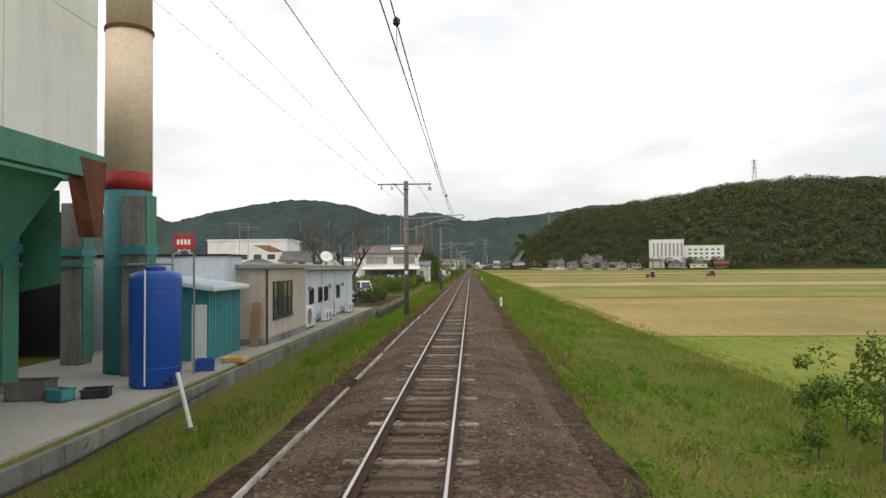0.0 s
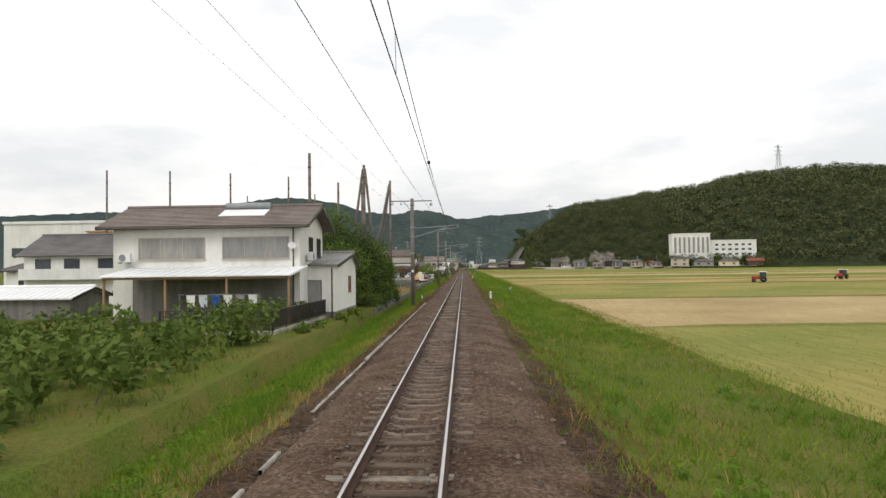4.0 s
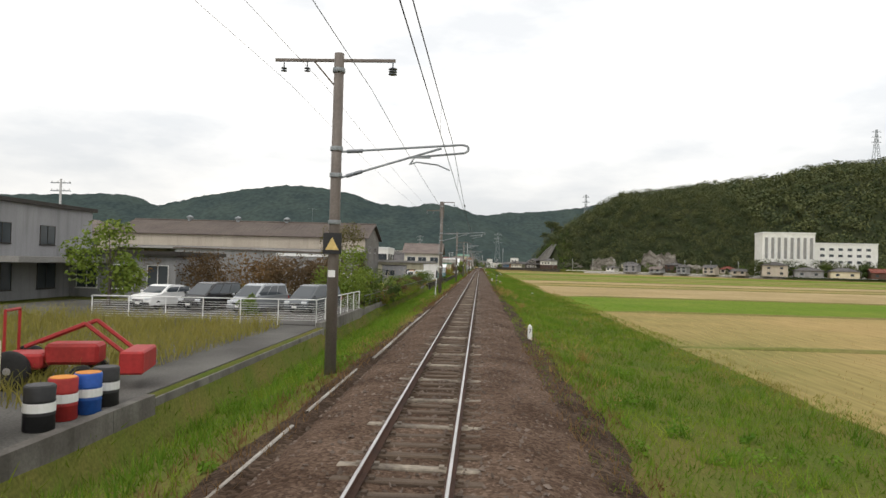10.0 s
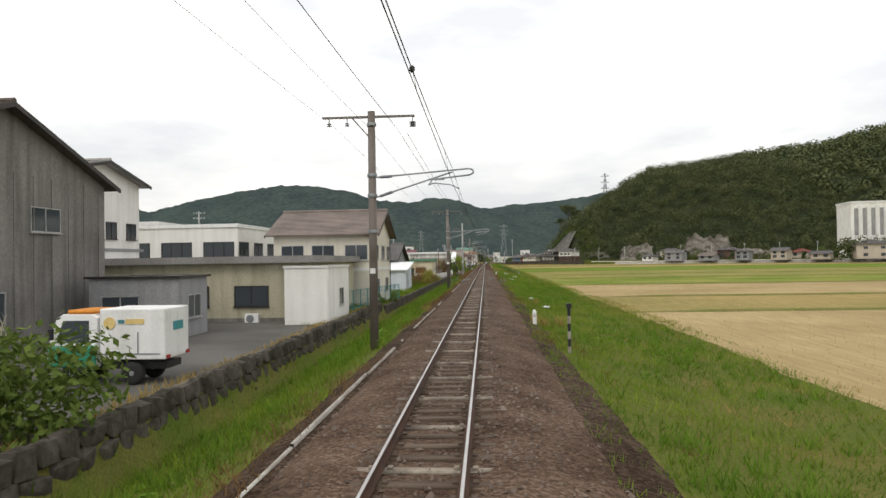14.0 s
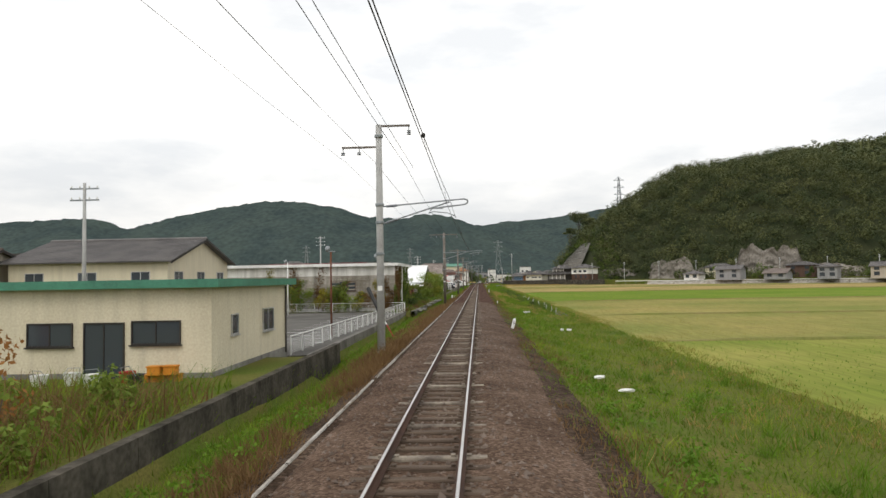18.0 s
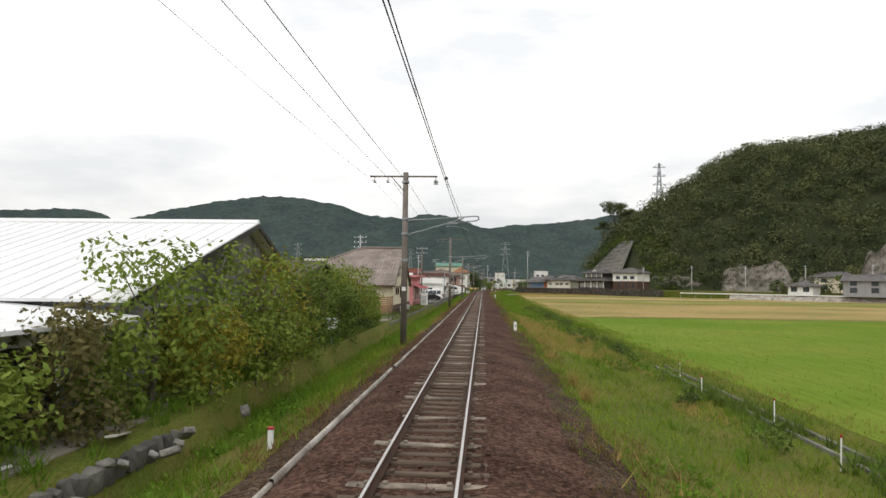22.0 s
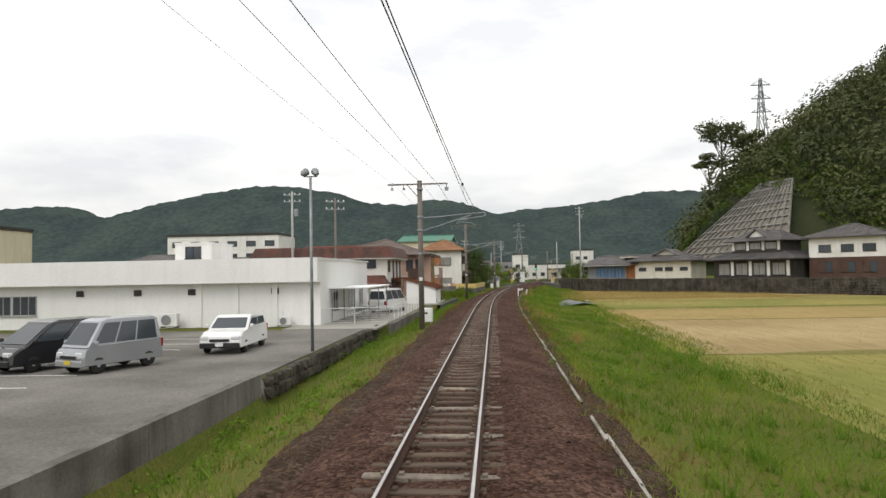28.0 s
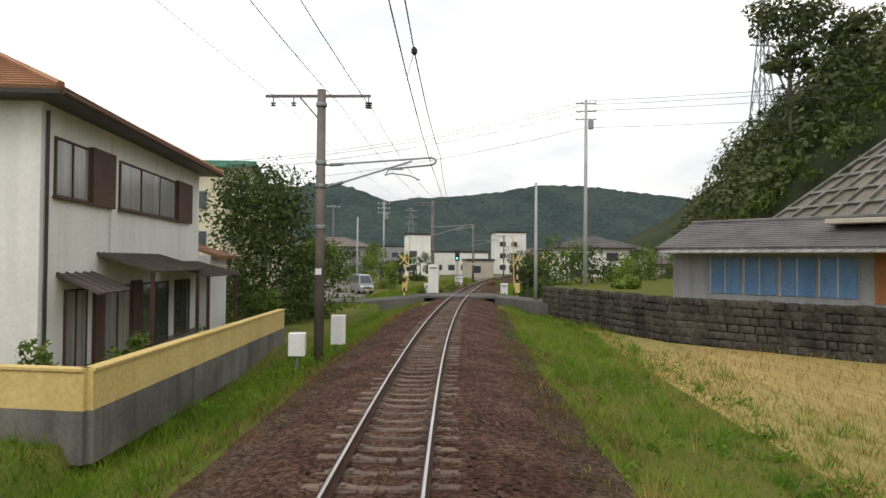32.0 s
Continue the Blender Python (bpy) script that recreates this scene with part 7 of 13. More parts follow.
# ---- dense trees and tall net poles ----
for i, (x, y, h, r, M) in enumerate(((-9.4, 166.0, 7.6, 2.9, M_LEAFDARK), (-12.5, 168.5, 9.2, 3.2, M_LEAF), (-8.8, 170.5, 6.2, 2.6, M_LEAF), (-9.6, 175.5, 6.6, 2.8, M_LEAFDARK), (-10.4, 181.0, 6.4, 2.9, M_LEAF), (-13.5, 175.0, 8.0, 3.0, M_LEAFDARK), (-8.3, 179.0, 4.6, 2.0, M_LEAF), (-9.0, 162.0, 5.6, 2.2, M_LEAF))):
    tree(x, y, -1.1, h, r, M, "dense dark green tree with foliage down to the ground", 7500, 0.115, 40 + i, 0.16, 0.08, "dense trees beside the line")
for i, y in enumerate(np.arange(160.5, 182, 1.7)):
    bush(-7.3 + 0.35 * math.sin(i * 2.1), y, -1.2, 0.95, 1.5 + 0.4 * math.sin(i), (M_LEAFDARK, M_LEAF)[i % 2], "leafy undergrowth at the foot of the trees", 800, 0.09, 400 + i, group="undergrowth bushes")
lg = thing("dead_branch", "fallen weathered dead branch lying by the ditch", "branch", pose(-6.3, 171.0, -0.9))
part("limb", Mesh().line([(-0.9, 2.2, 1.1), (-0.4, 1.3, 0.6), (0.1, 0.2, 0.2), (0.7, -1.0, -0.15), (1.1, -1.6, -0.25)], 0.09, 7), M_BARK, lg)
part("side_shoot", Mesh().line([(-0.4, 1.3, 0.6), (-0.1, 1.5, 1.2)], 0.04, 5).line([(0.7, -1.0, -0.1), (1.2, -0.6, -0.25)], 0.04, 5), M_BARK, lg)
M_OLDPOLE = mat("weathered_brown_pole", (0.17, 0.145, 0.125), (0.12, 0.10, 0.087), 0.85, 0.8, 14, 0.2, grime=0.3)


def net_pole(x, y, h, z=-1.0, r=0.215, stays=(), arm=False, lb="tall weathered brown pole that once held a net"):
    p = thing("net_pole", lb, "pole", pose(x, y, z), "net poles")
    part("shaft", Mesh().tube((0, 0, -0.3), (0, 0, h), r, r * 0.72, 10), M_OLDPOLE, p, "", True)
    for dx, dy in stays:
        part("prop", Mesh().tube((dx, dy, -0.2), (0.12 * (1 if dx < 0 else -1) * -1, 0, h * 0.97), r * 0.85, r * 0.7, 9), M_OLDPOLE, p, "slanting prop", True)
    for i in range(6):
        part("band", Mesh().lathe([(r * 0.92, 0), (r * 0.95, 0.05), (r * 0.92, 0.1)], 10, (0, 0, h * (0.3 + 0.12 * i))), M_RUST, p)
    if arm:
        part("arm", Mesh().box(-1.6, 0.7, -0.05, 0.05, h * 0.62, h * 0.62 + 0.08), M_OLDPOLE, p)


net_pole(-11.3, 187.0, 16.2, stays=((-2.6, 1.2), (1.6, 0.8)))
net_pole(-10.1, 205.5, 16.6, stays=((-3.6, 1.0), (-2.4, 2.2)))
net_pole(-14.2, 204.5, 16.2, arm=True)
net_pole(-16.2, 179.0, 16.4)
net_pole(-18.2, 206.7, 16.6)
net_pole(-15.2, 212.0, 15.8)
for x, y in ((-22, 192), (-29, 190), (-36, 188), (-43, 186), (-26, 207), (-34, 212), (-24.0, 216.5)):
    net_pole(x, y, 15.6 + 0.4 * math.sin(x), r=0.15)

# ---- house among the poles, field walls ----
h2, w, d = building("white_house", "white house with a worn slate roof and green-edged gable", "house", -32, -18.0, 208.6, 217.2, -1.0, 3.9, M_WHITEWALL, "gx", 2.9, 0.6, M_TILE, trim=M_GREEN, plinth=(0.3, M_CONC))
window(h2, "E", w, d, -1.6, 1.6, 1.2, 1.3, M_FRAME, hood=True)
window(h2, "E", w, d, 1.5, 1.6, 1.1, 1.3, M_FRAME, hood=True)
window(h2, "S", w, d, 4.6, 1.2, 1.6, 1.6, M_FRAME)
part("porch_roof", slope(Mesh(), (-4.5, -6.2, 2.7), (2.5, -6.2, 2.7), (2.5, -4.3, 3.1), (-4.5, -4.3, 3.1), "rib", 0.5, 0.05), M_BROWNROOF, h2)
for q in (-4.3, 2.3):
    part("porch_post", Mesh().box(q - 0.06, q + 0.06, -6.1, -5.98, 0, 2.75), M_WOOD, h2)
downpipe(h2, "E", w, d, -4.2, 3.6, M_WHITEPAINT)
for i, (x, y) in enumerate(((-15.6, 211.5), (-14.6, 215.0))):
    b, w, d = building("garden_hut", "small low hut with a sheet roof in the yard", "hut", x - 1.6, x + 1.6, y - 1, y + 1, -1.0, 1.7, M_DARKCLAD, "sx", 0.35, 0.3, M_WHITEROOF, "rib", 0.4)
for i in range(7):
    o = thing("garden_box", "white plastic crate in a cluttered yard", "crate", pose(-17.2 + i * 1.2, 206.5 + 0.8 * math.sin(i * 2), -1.0, 0, 0, i * 23))
    part("tub", Mesh().box(-0.35, 0.35, -0.25, 0.25, 0, 0.42 + 0.2 * (i % 2), 0.03), (M_WHITEPAINT, M_PALEBLUE, M_GALV)[i % 3], o)
    part("lid", Mesh().box(-0.37, 0.37, -0.27, 0.27, 0.43 + 0.2 * (i % 2), 0.47 + 0.2 * (i % 2)), M_WHITEPAINT, o)
line_wall(160, 199, -6.7, -1.6, -0.9, 0.34, M_CONCDARK, "low dark concrete ditch wall under dry grass", 4.0)
line_wall(199.5, 214.8, -7.2, -1.6, 0.38, 0.3, M_CONCDARK, "tall dark weathered concrete boundary wall", 3.0)
line_wall(214.9, 246.0, -7.1, -1.6, -0.66, 0.32, M_CONCDARK, "long low grey concrete retaining wall of a grassy yard", 4.0)
rw = thing("cross_wall", "dark concrete wall running back from the line", "wall", kind="structure")
part("wall_run", Mesh().box(-15, -7.4, 214.5, 214.8, -1.4, 0.38), M_CONCDARK, rw)
fence([(-15, 213.6, -0.4), (-7.6, 213.6, -0.4)], 1.1, 1.8, "pale green mesh fence on a low wall", M_GALV, "pickets")

# ---- farm yard: shed, lorries, machines ----
slab("farm_yard", -26, -7.5, 244.0, 279, -0.93, M_ASPHALT, "grey gravelly farm yard", 0.1)
line_wall(246.0, 259.9, -7.25, -1.6, -0.88, 0.26, M_CONCDARK, "low dark concrete kerb wall of the farm yard", 4.0)
fs = thing("open_shed", "long open farm shed with a sheet roof on posts", "open shed", pose(-24, 251, -0.95))
part("roof", slope(Mesh(), (-5, -9.5, 3.05), (7, -9.5, 3.05), (7, 0.2, 4.0), (-5, 0.2, 4.0), "rib", 0.6, 0.06), M_WHITEROOF, fs)
part("roof", slope(Mesh(), (-9, 10, 2.8), (7, 10, 2.8), (7, 0.2, 4.25), (-9, 0.2, 4.25), "rib", 0.6, 0.06), M_BROWNROOF, fs)
for y in (-9, -3, 3, 9.6):
    for x in (-4.7, -0.9, 2.9, 6.6):
        part("post", Mesh().tube((x, y, 0), (x, y, 4.02 - abs(y) * 0.105), 0.06, n=8), M_GALV, fs)
part("truss", Mesh().line([(6.6, -9, 3.0), (6.6, 0.2, 3.95), (6.6, 9.6, 2.85)], 0.05).line([(6.6, -9, 2.5), (6.6, 0.2, 3.3), (6.6, -4, 3.5)], 0.04), M_GALV, fs)
part("back_wall", Mesh().box(-9, 6.6, 9.7, 9.85, 0, 2.8), M_SIDING, fs, "stained sheet back wall")
bw, w, d = building("low_barn", "long low barn with pale walls and a dark roof", "barn", -60, -31, 232, 241, -1.0, 3.2, M_CREAM, "gx", 2.1, 0.6, M_METALROOF, "rib", 0.6)
window(bw, "S", w, d, 8, 0.4, 4, 2.4, panes=3)
truck(-12.3, 247.2, -0.9, 90, "white and blue flatbed lorry with a barred tail gate", "flatbed", "white", 7.6, 2.1, 0.95)
truck(-21.5, 256.5, -0.93, 120, "small white lorry parked under the shed", "pickup", "white", 3.9, 1.5)
for i, (x, y, M, lb) in enumerate(((-20, 250, M_RED, "red farm machine under the shed"), (-19, 246, M_WHITEPAINT, "white rice harvester under the shed"), (-17.5, 257, M_BLACK, "dark farm machine beside the shed"))):
    o = thing("farm_machine", lb, "farm machine", pose(x, y, -0.93, 0, 0, 40 * i))
    part("body", Mesh().box(-0.7, 0.7, -1.1, 1.0, 0.4, 1.3, 0.12), M, o)
    part("cab", Mesh().box(-0.5, 0.5, -0.9, 0.1, 1.3, 2.0, 0.08), M, o)
    for q in (-0.8, 0.8):
        wheel_on(o, q, -0.6, 0.4, 0.2)
        wheel_on(o, q, 0.7, 0.3, 0.16)
ot = thing("tarpaulin_heap", "heap of gear under an orange tarpaulin in the yard", "tarpaulin", pose(-10.2, 254.6, -0.93))
part("tarpaulin", Mesh().lathe([(1.35, 0), (1.3, 0.5), (1.05, 1.0), (0.6, 1.35), (0.1, 1.42)], 12), M_ORANGETARP, ot, "", True)
part("prop_board", Mesh().box(1.3, 1.4, -0.3, 0.3, 0, 1.6), M_WHITEPAINT, ot)
mc = thing("baler", "tan boxy farm machine in the yard", "farm machine", pose(-9.0, 255.2, -0.93, 0, 0, 10))
part("body", Mesh().box(-0.75, 0.75, -0.9, 0.9, 0.35, 1.8, 0.05), M_CREAM, mc)
part("hood", Mesh().box(-0.4, 0.4, -0.5, 0.5, 1.8, 2.25, 0.08), M_CREAM, mc)
for q in (-0.6, 0.6):
    wheel_on(mc, q, -0.5, 0.3, 0.15)
    wheel_on(mc, q, 0.6, 0.3, 0.15)
for x, y, lb in ((-8.3, 251.6, "small white and yellow farm cart in the yard"),):
    o = thing("farm_cart", lb, "farm cart", pose(x, y, -0.93, 0, 0, 15))
    part("bed", Mesh().box(-0.55, 0.55, -0.7, 0.7, 0.4, 0.65, 0.04), M_WHITEPAINT, o)
    part("seat", Mesh().box(-0.25, 0.25, -0.2, 0.2, 0.65, 0.95, 0.06), M_YELLOW, o)
    for q in (-0.5, 0.5):
        wheel_on(o, q, -0.45, 0.25, 0.14)
        wheel_on(o, q, 0.5, 0.25, 0.14)
rt = thing("red_loader", "red tractor with a front loader and rotary blades", "tractor", pose(-10.6, 260.6, -0.93, 0, 0, -75))
part("bonnet", Mesh().box(-0.4, 0.4, 0.2, 1.5, 0.6, 1.15, 0.08), M_RED, rt)
part("seat_frame", Mesh().box(-0.5, 0.5, -0.8, 0.2, 0.5, 0.9, 0.06).tube((-0.45, -0.7, 0.9), (-0.45, -0.7, 2.0), 0.04).tube((0.45, -0.7, 0.9), (0.45, -0.7, 2.0), 0.04).tube((-0.45, -0.7, 2.0), (0.45, -0.7, 2.0), 0.04), M_RED, rt)
part("loader", Mesh().line([(-0.5, -0.2, 1.1), (-0.5, 1.2, 1.7), (-0.5, 2.2, 0.9)], 0.06).line([(0.5, -0.2, 1.1), (0.5, 1.2, 1.7), (0.5, 2.2, 0.9)], 0.06).box(-0.8, 0.8, 2.1, 2.7, 0.4, 1.0, 0.05), M_RED, rt)
for q in (-0.65, 0.65):
    wheel_on(rt, q, -0.5, 0.5, 0.25)
    wheel_on(rt, q, 1.2, 0.32, 0.18)
for i, (x, y, M) in enumerate(((-7.75, 256.4, M_BLACK), (-7.85, 257.3, M_RED), (-7.7, 257.95, M_BLUE), (-7.75, 258.75, M_BLACK))):
    o = thing("oil_drum", "steel oil drum with a pale band standing on the yard edge", "drum", pose(x, y, -0.93), "oil drums")
    part("barrel", Mesh().lathe([(0.27, 0), (0.29, 0.02), (0.285, 0.3), (0.295, 0.31), (0.285, 0.33), (0.285, 0.58), (0.295, 0.59), (0.285, 0.61), (0.29, 0.86), (0.27, 0.89)], 18), M, o, "", True)
    part("band", Mesh().lathe([(0.297, 0.38), (0.298, 0.56)], 18), M_WHITEPAINT, o)
    part("lid", Mesh().lathe([(0.26, 0.885), (0.26, 0.9)], 16), M_ORANGETARP if i in (1, 2) else M_BLACK, o)
wn_ = thing("warning_sign", "black square sign with a yellow triangle fixed on a mast", "sign", pose(-3.3, 262.22, 3.05))
part("board", Mesh().box(-0.26, 0.26, -0.04, 0.0, -0.3, 0.3), M_BLACK, wn_)
part("triangle", Mesh().poly([(-0.19, -0.05, -0.18), (0.19, -0.05, -0.18), (0, -0.05, 0.18)], (0, 0.012, 0)), M_YELLOW, wn_)
gb, w, d = building("grey_house", "dark grey two-storey flat-roofed house with white pillars", "house", -50, -33, 284, 300, -1.0, 7.2, M_GREYWALL, "flat", 0.3, 0.3, M_METALROOF)
for q in ((-8.6, -8.1, -8.4, -8, 0, 6.9), (-8.6, -2, -8.4, -8, 6.9, 7.5), (8.3, 8.8, -8.4, -7.9, 0, 7.4)):
    part("white_pillar", Mesh().box(*q), M_WHITEPAINT, gb)
for u in (-1, 4):
    window(gb, "S", w, d, u, 4.2, 2.4, 1.6)
    window(gb, "E", w, d, u - 2, 4.2, 1.8, 1.5)
    window(gb, "E", w, d, u - 2, 0.8, 2.2, 2.0)
part("entrance_canopy", Mesh().box(8.5, 12, -6, 6, 2.9, 3.3), M_METALROOF, gb)
g2, w, d = building("low_office", "grey low building with white pillars behind the grass", "office", -33, -24, 297, 306, -1.0, 3.6, M_GREYWALL, "flat", 0.35, 0.5, M_METALROOF)
for u in (-3, 0, 3):
    window(g2, "S", w, d, u, 0.8, 1.8, 2.0, M_WHITEPAINT)
aerial(-40, 292, 6.4, 3.0)
dish(-34, 285, 6.4, 0, 0.5)
tree(-24.5, 288, -1.0, 5.5, 2.6, M_LEAFLIGHT, "light green rounded garden tree", 2200, 0.16, 71, 0.13, 0.2)
tree(-31, 279, -1.0, 5.2, 2.4, M_LEAF, "rounded green garden tree beside a lawn", 1500, 0.16, 72, 0.13, 0.2)
bush(-13.0, 283.0, -0.95, 0.8, 1.9, M_LEAF, "upright green shrub by the parking fence", 600, 0.09, 73)


# ---- small kit for yards ----
def rect_plate(name, parent, face, w, d, u0, u1, z0, z1, M, n0=0.0, n1=0.03, label=""):
    return part(name, facebox(Mesh(), face, w, d, u0, u1, n0, n1, z0, z1), M, parent, label)


def door(parent, face, w, d, u, z=0.0, ww=0.9, hh=2.0, M=None):
    o = rect_plate("door", parent, face, w, d, u - ww / 2, u + ww / 2, z, z + hh, M or M_WOOD, 0, 0.05)
    part("handle", facebox(Mesh(), face, w, d, u + ww * 0.32, u + ww * 0.38, 0.05, 0.1, z + 0.9, z + 1.05), M_ALU, o)
    return o


def bushes(spots, M, label, leaves, size, seed, z=-0.95, group=""):
    for i, (x, y, r, h) in enumerate(spots):
        bush(x, y, z, r, h, M[i % len(M)] if isinstance(M, (list, tuple)) else M, label, leaves, size, seed + i, group=group)


def weeds(name, label, x0, x1, y0, y1, z, n, h0, h1, M, seed, width=0.012, lean=0.25):
    """A stand of upright blades and stems, bent by their own weight."""
    r = np.random.default_rng(seed)
    p = np.stack([r.uniform(x0, x1, n), r.uniform(y0, y1, n), np.full(n, z)], 1)
    h = r.uniform(h0, h1, n)[:, None] * (0.75 + 0.35 * smooth_noise(p[:, 0], p[:, 1], 1.6, seed)[:, None])
    a = r.uniform(0, 2 * np.pi, n)
    s = np.stack([np.cos(a), np.sin(a), np.zeros(n)], 1) * width * r.uniform(0.6, 1.6, (n, 1))
    d = np.concatenate([r.normal(0, lean, (n, 2)), np.ones((n, 1))], 1)
    q = p + d * h * 0.55
    e = p + d * h + np.concatenate([d[:, :2] * h * 0.7, -0.12 * h * np.linalg.norm(d[:, :2], axis=1, keepdims=True)], 1)
    v = np.stack([p - s, p + s, q + s * 0.8, q - s * 0.8, e + s * 0.12, e - s * 0.12], 1).reshape(-1, 3)
    f = (np.arange(n)[:, None, None] * 6 + np.array([[0, 1, 2, 3], [3, 2, 4, 5]])[None]).reshape(-1, 4)
    return tagged(new(name, bulk(name, v, f, M)), label, "weeds", kind="stuff")


# ---- parking lot behind a white fence, tall grass and shrubs ----
weeds("tall_grass", "tall yellow-green grass behind the low wall", -24, -7.6, 216, 243, -1.0, 12000, 0.2, 0.5, M_YELLOWGRASS, 501)
weeds("tall_grass", "tall yellow-green grass beside the parking lot", -23, -9.2, 258, 277.5, -0.95, 12000, 0.6, 1.2, M_YELLOWGRASS, 502)
weeds("tall_grass", "dry golden grass behind the ditch wall", -13.5, -7.0, 180, 206, -1.0, 13000, 0.4, 0.95, M_STRAWGRASS, 503)
weeds("tall_grass", "dry golden seed heads among the tall grass", -12.0, -6.9, 182, 206, -1.0, 5200, 0.6, 1.05, M_STUBBLETUFT, 508)
slab("parking_lot", -30, -7.7, 278.7, 292.5, -0.88, M_ASPHALT, "worn asphalt of a small parking lot", 0.1)
line_wall(260, 278.2, -7.3, -1.5, -1.0, 0.26, M_CONCDARK, "dark stained concrete wall below tall grass", 4.0)
line_wall(278.2, 290.4, -7.5, -1.5, -0.72, 0.28, M_CONCDARK, "stained concrete wall under the parking fence", 4.0)
line_wall(290.5, 345, -7.5, -1.5, -0.85, 0.24, M_CONCDARK, "low dark concrete wall under shrubs", 4.0)
fence([(-20, 278.6, -0.85), (-7.7, 278.5, -0.74), (-7.55, 290.2, -0.74)], 1.2, 2.0, "white pipe fence with thin bars round the parking lot", M_WHITEPAINT, "wires", 8)
car("minivan", "grey", -10.2, 287.9, -0.88, 163, "dark grey minivan parked behind a white fence")
car("minivan", "silver", -13.6, 286.9, -0.88, 165, "silver minivan parked beside a grey one")
car("minivan", "black", -17.0, 287.4, -0.88, 165, "black minivan parked in the small lot")
car("suv", "white", -20.2, 287.0, -0.88, 165, "white car parked at the end of the row")
bushes([(-21.5, 297.5, 2.4, 4.4), (-18.4, 297.5, 2.4, 4.5), (-15.4, 298.5, 2.3, 4.3), (-12.6, 299, 2.1, 4.0), (-17.5, 302.5, 2.5, 4.6), (-13.6, 303, 2.3, 4.4), (-23.5, 302, 2.5, 4.6), (-26.5, 299, 2.5, 4.3)], [M_DUNLEAF, M_RUSSET, M_DUNLEAF], "reddish-brown autumn shrub behind the parked cars", 1900, 0.12, 510, group="autumn shrubs")
bushes([(-9.4, 295.2, 1.9, 3.6), (-8.9, 299, 2.0, 3.6), (-11.2, 296.0, 1.8, 3.6)], [M_LEAFLIGHT, M_LEAF], "large yellow-green shrub at the end of the parking fence", 1700, 0.1, 640, group="large boundary shrubs")
tree(-9.6, 298, -1.0, 4.6, 1.9, M_LEAFLIGHT, "yellow-green young tree beside the line", 1900, 0.12, 520, 0.08, 0.12)
bush(-6.75, 301.8, -1.05, 0.85, 2.1, M_LEAFDARK, "dark upright conifer shrub by the wall", 700, 0.08, 522)
bushes([(-8.9, 326, 1.2, 1.5), (-9.6, 331, 1.3, 1.6), (-8.8, 335.5, 1.2, 1.5), (-10.4, 338.5, 1.4, 1.7), (-8.9, 341.5, 1.3, 1.7), (-12.0, 343, 1.3, 1.6), (-9.0, 345.5, 1.3, 1.8), (-7.4, 312.5, 0.8, 1.8), (-7.3, 309.4, 0.7, 2.0), (-7.4, 306.6, 0.6, 1.3)], [M_LEAF, M_DUNLEAF, M_LEAFLIGHT], "dense yellow-green shrub over the boundary fence", 1300, 0.09, 620, group="dense boundary shrubs")
spots = []
for i, y in enumerate([*np.arange(291.5, 300, 2.1), *np.arange(317, 346, 2.1)]):
    spots.append((-8.3 - 0.8 * (i % 3) * 0.7 - random.uniform(0, 0.4), y, random.uniform(0.7, 1.1), random.uniform(0.7, 1.4)))
bushes(spots, [M_LEAF, M_DUNLEAF, M_LEAF, M_LEAFDARK], "overgrown green shrub along the boundary wall", 420, 0.1, 530, group="boundary shrubs")
tree(-13.6, 312.6, -1.0, 7.2, 2.8, M_OLIVELEAF, "half-bare spreading tree with thin dull brown-green leaves", 3400, 0.11, 560, 0.12, 0.2)
bare_tree(-13.5, 312.5, -1.0, 7.4, 14, "bare branches of a thin half-leafless tree")
fence([(-7.5, 292, -0.9), (-7.45, 343, -0.9)], 0.95, 2.5, "dark rusty metal fence half buried in shrubs", M_FRAME, "wires", 4)
slab("littered_yard", -24, -7.7, 301, 330.8, -0.84, M_BAREYARD, "littered bare earth yard with scattered scrap", 0.08)
bushes([(-11.6, 305, 0.9, 1.3), (-15.2, 309, 1.2, 2.2), (-11.2, 322, 0.9, 1.2), (-12.8, 303, 1.2, 2.4), (-9.6, 304.6, 1.1, 2.3), (-16.5, 312, 1.3, 2.6)], [M_OLIVELEAF, M_RUSSET, M_LEAFLIGHT], "tangled overgrown shrub on waste ground", 420, 0.08, 556, group="tangled shrubs")
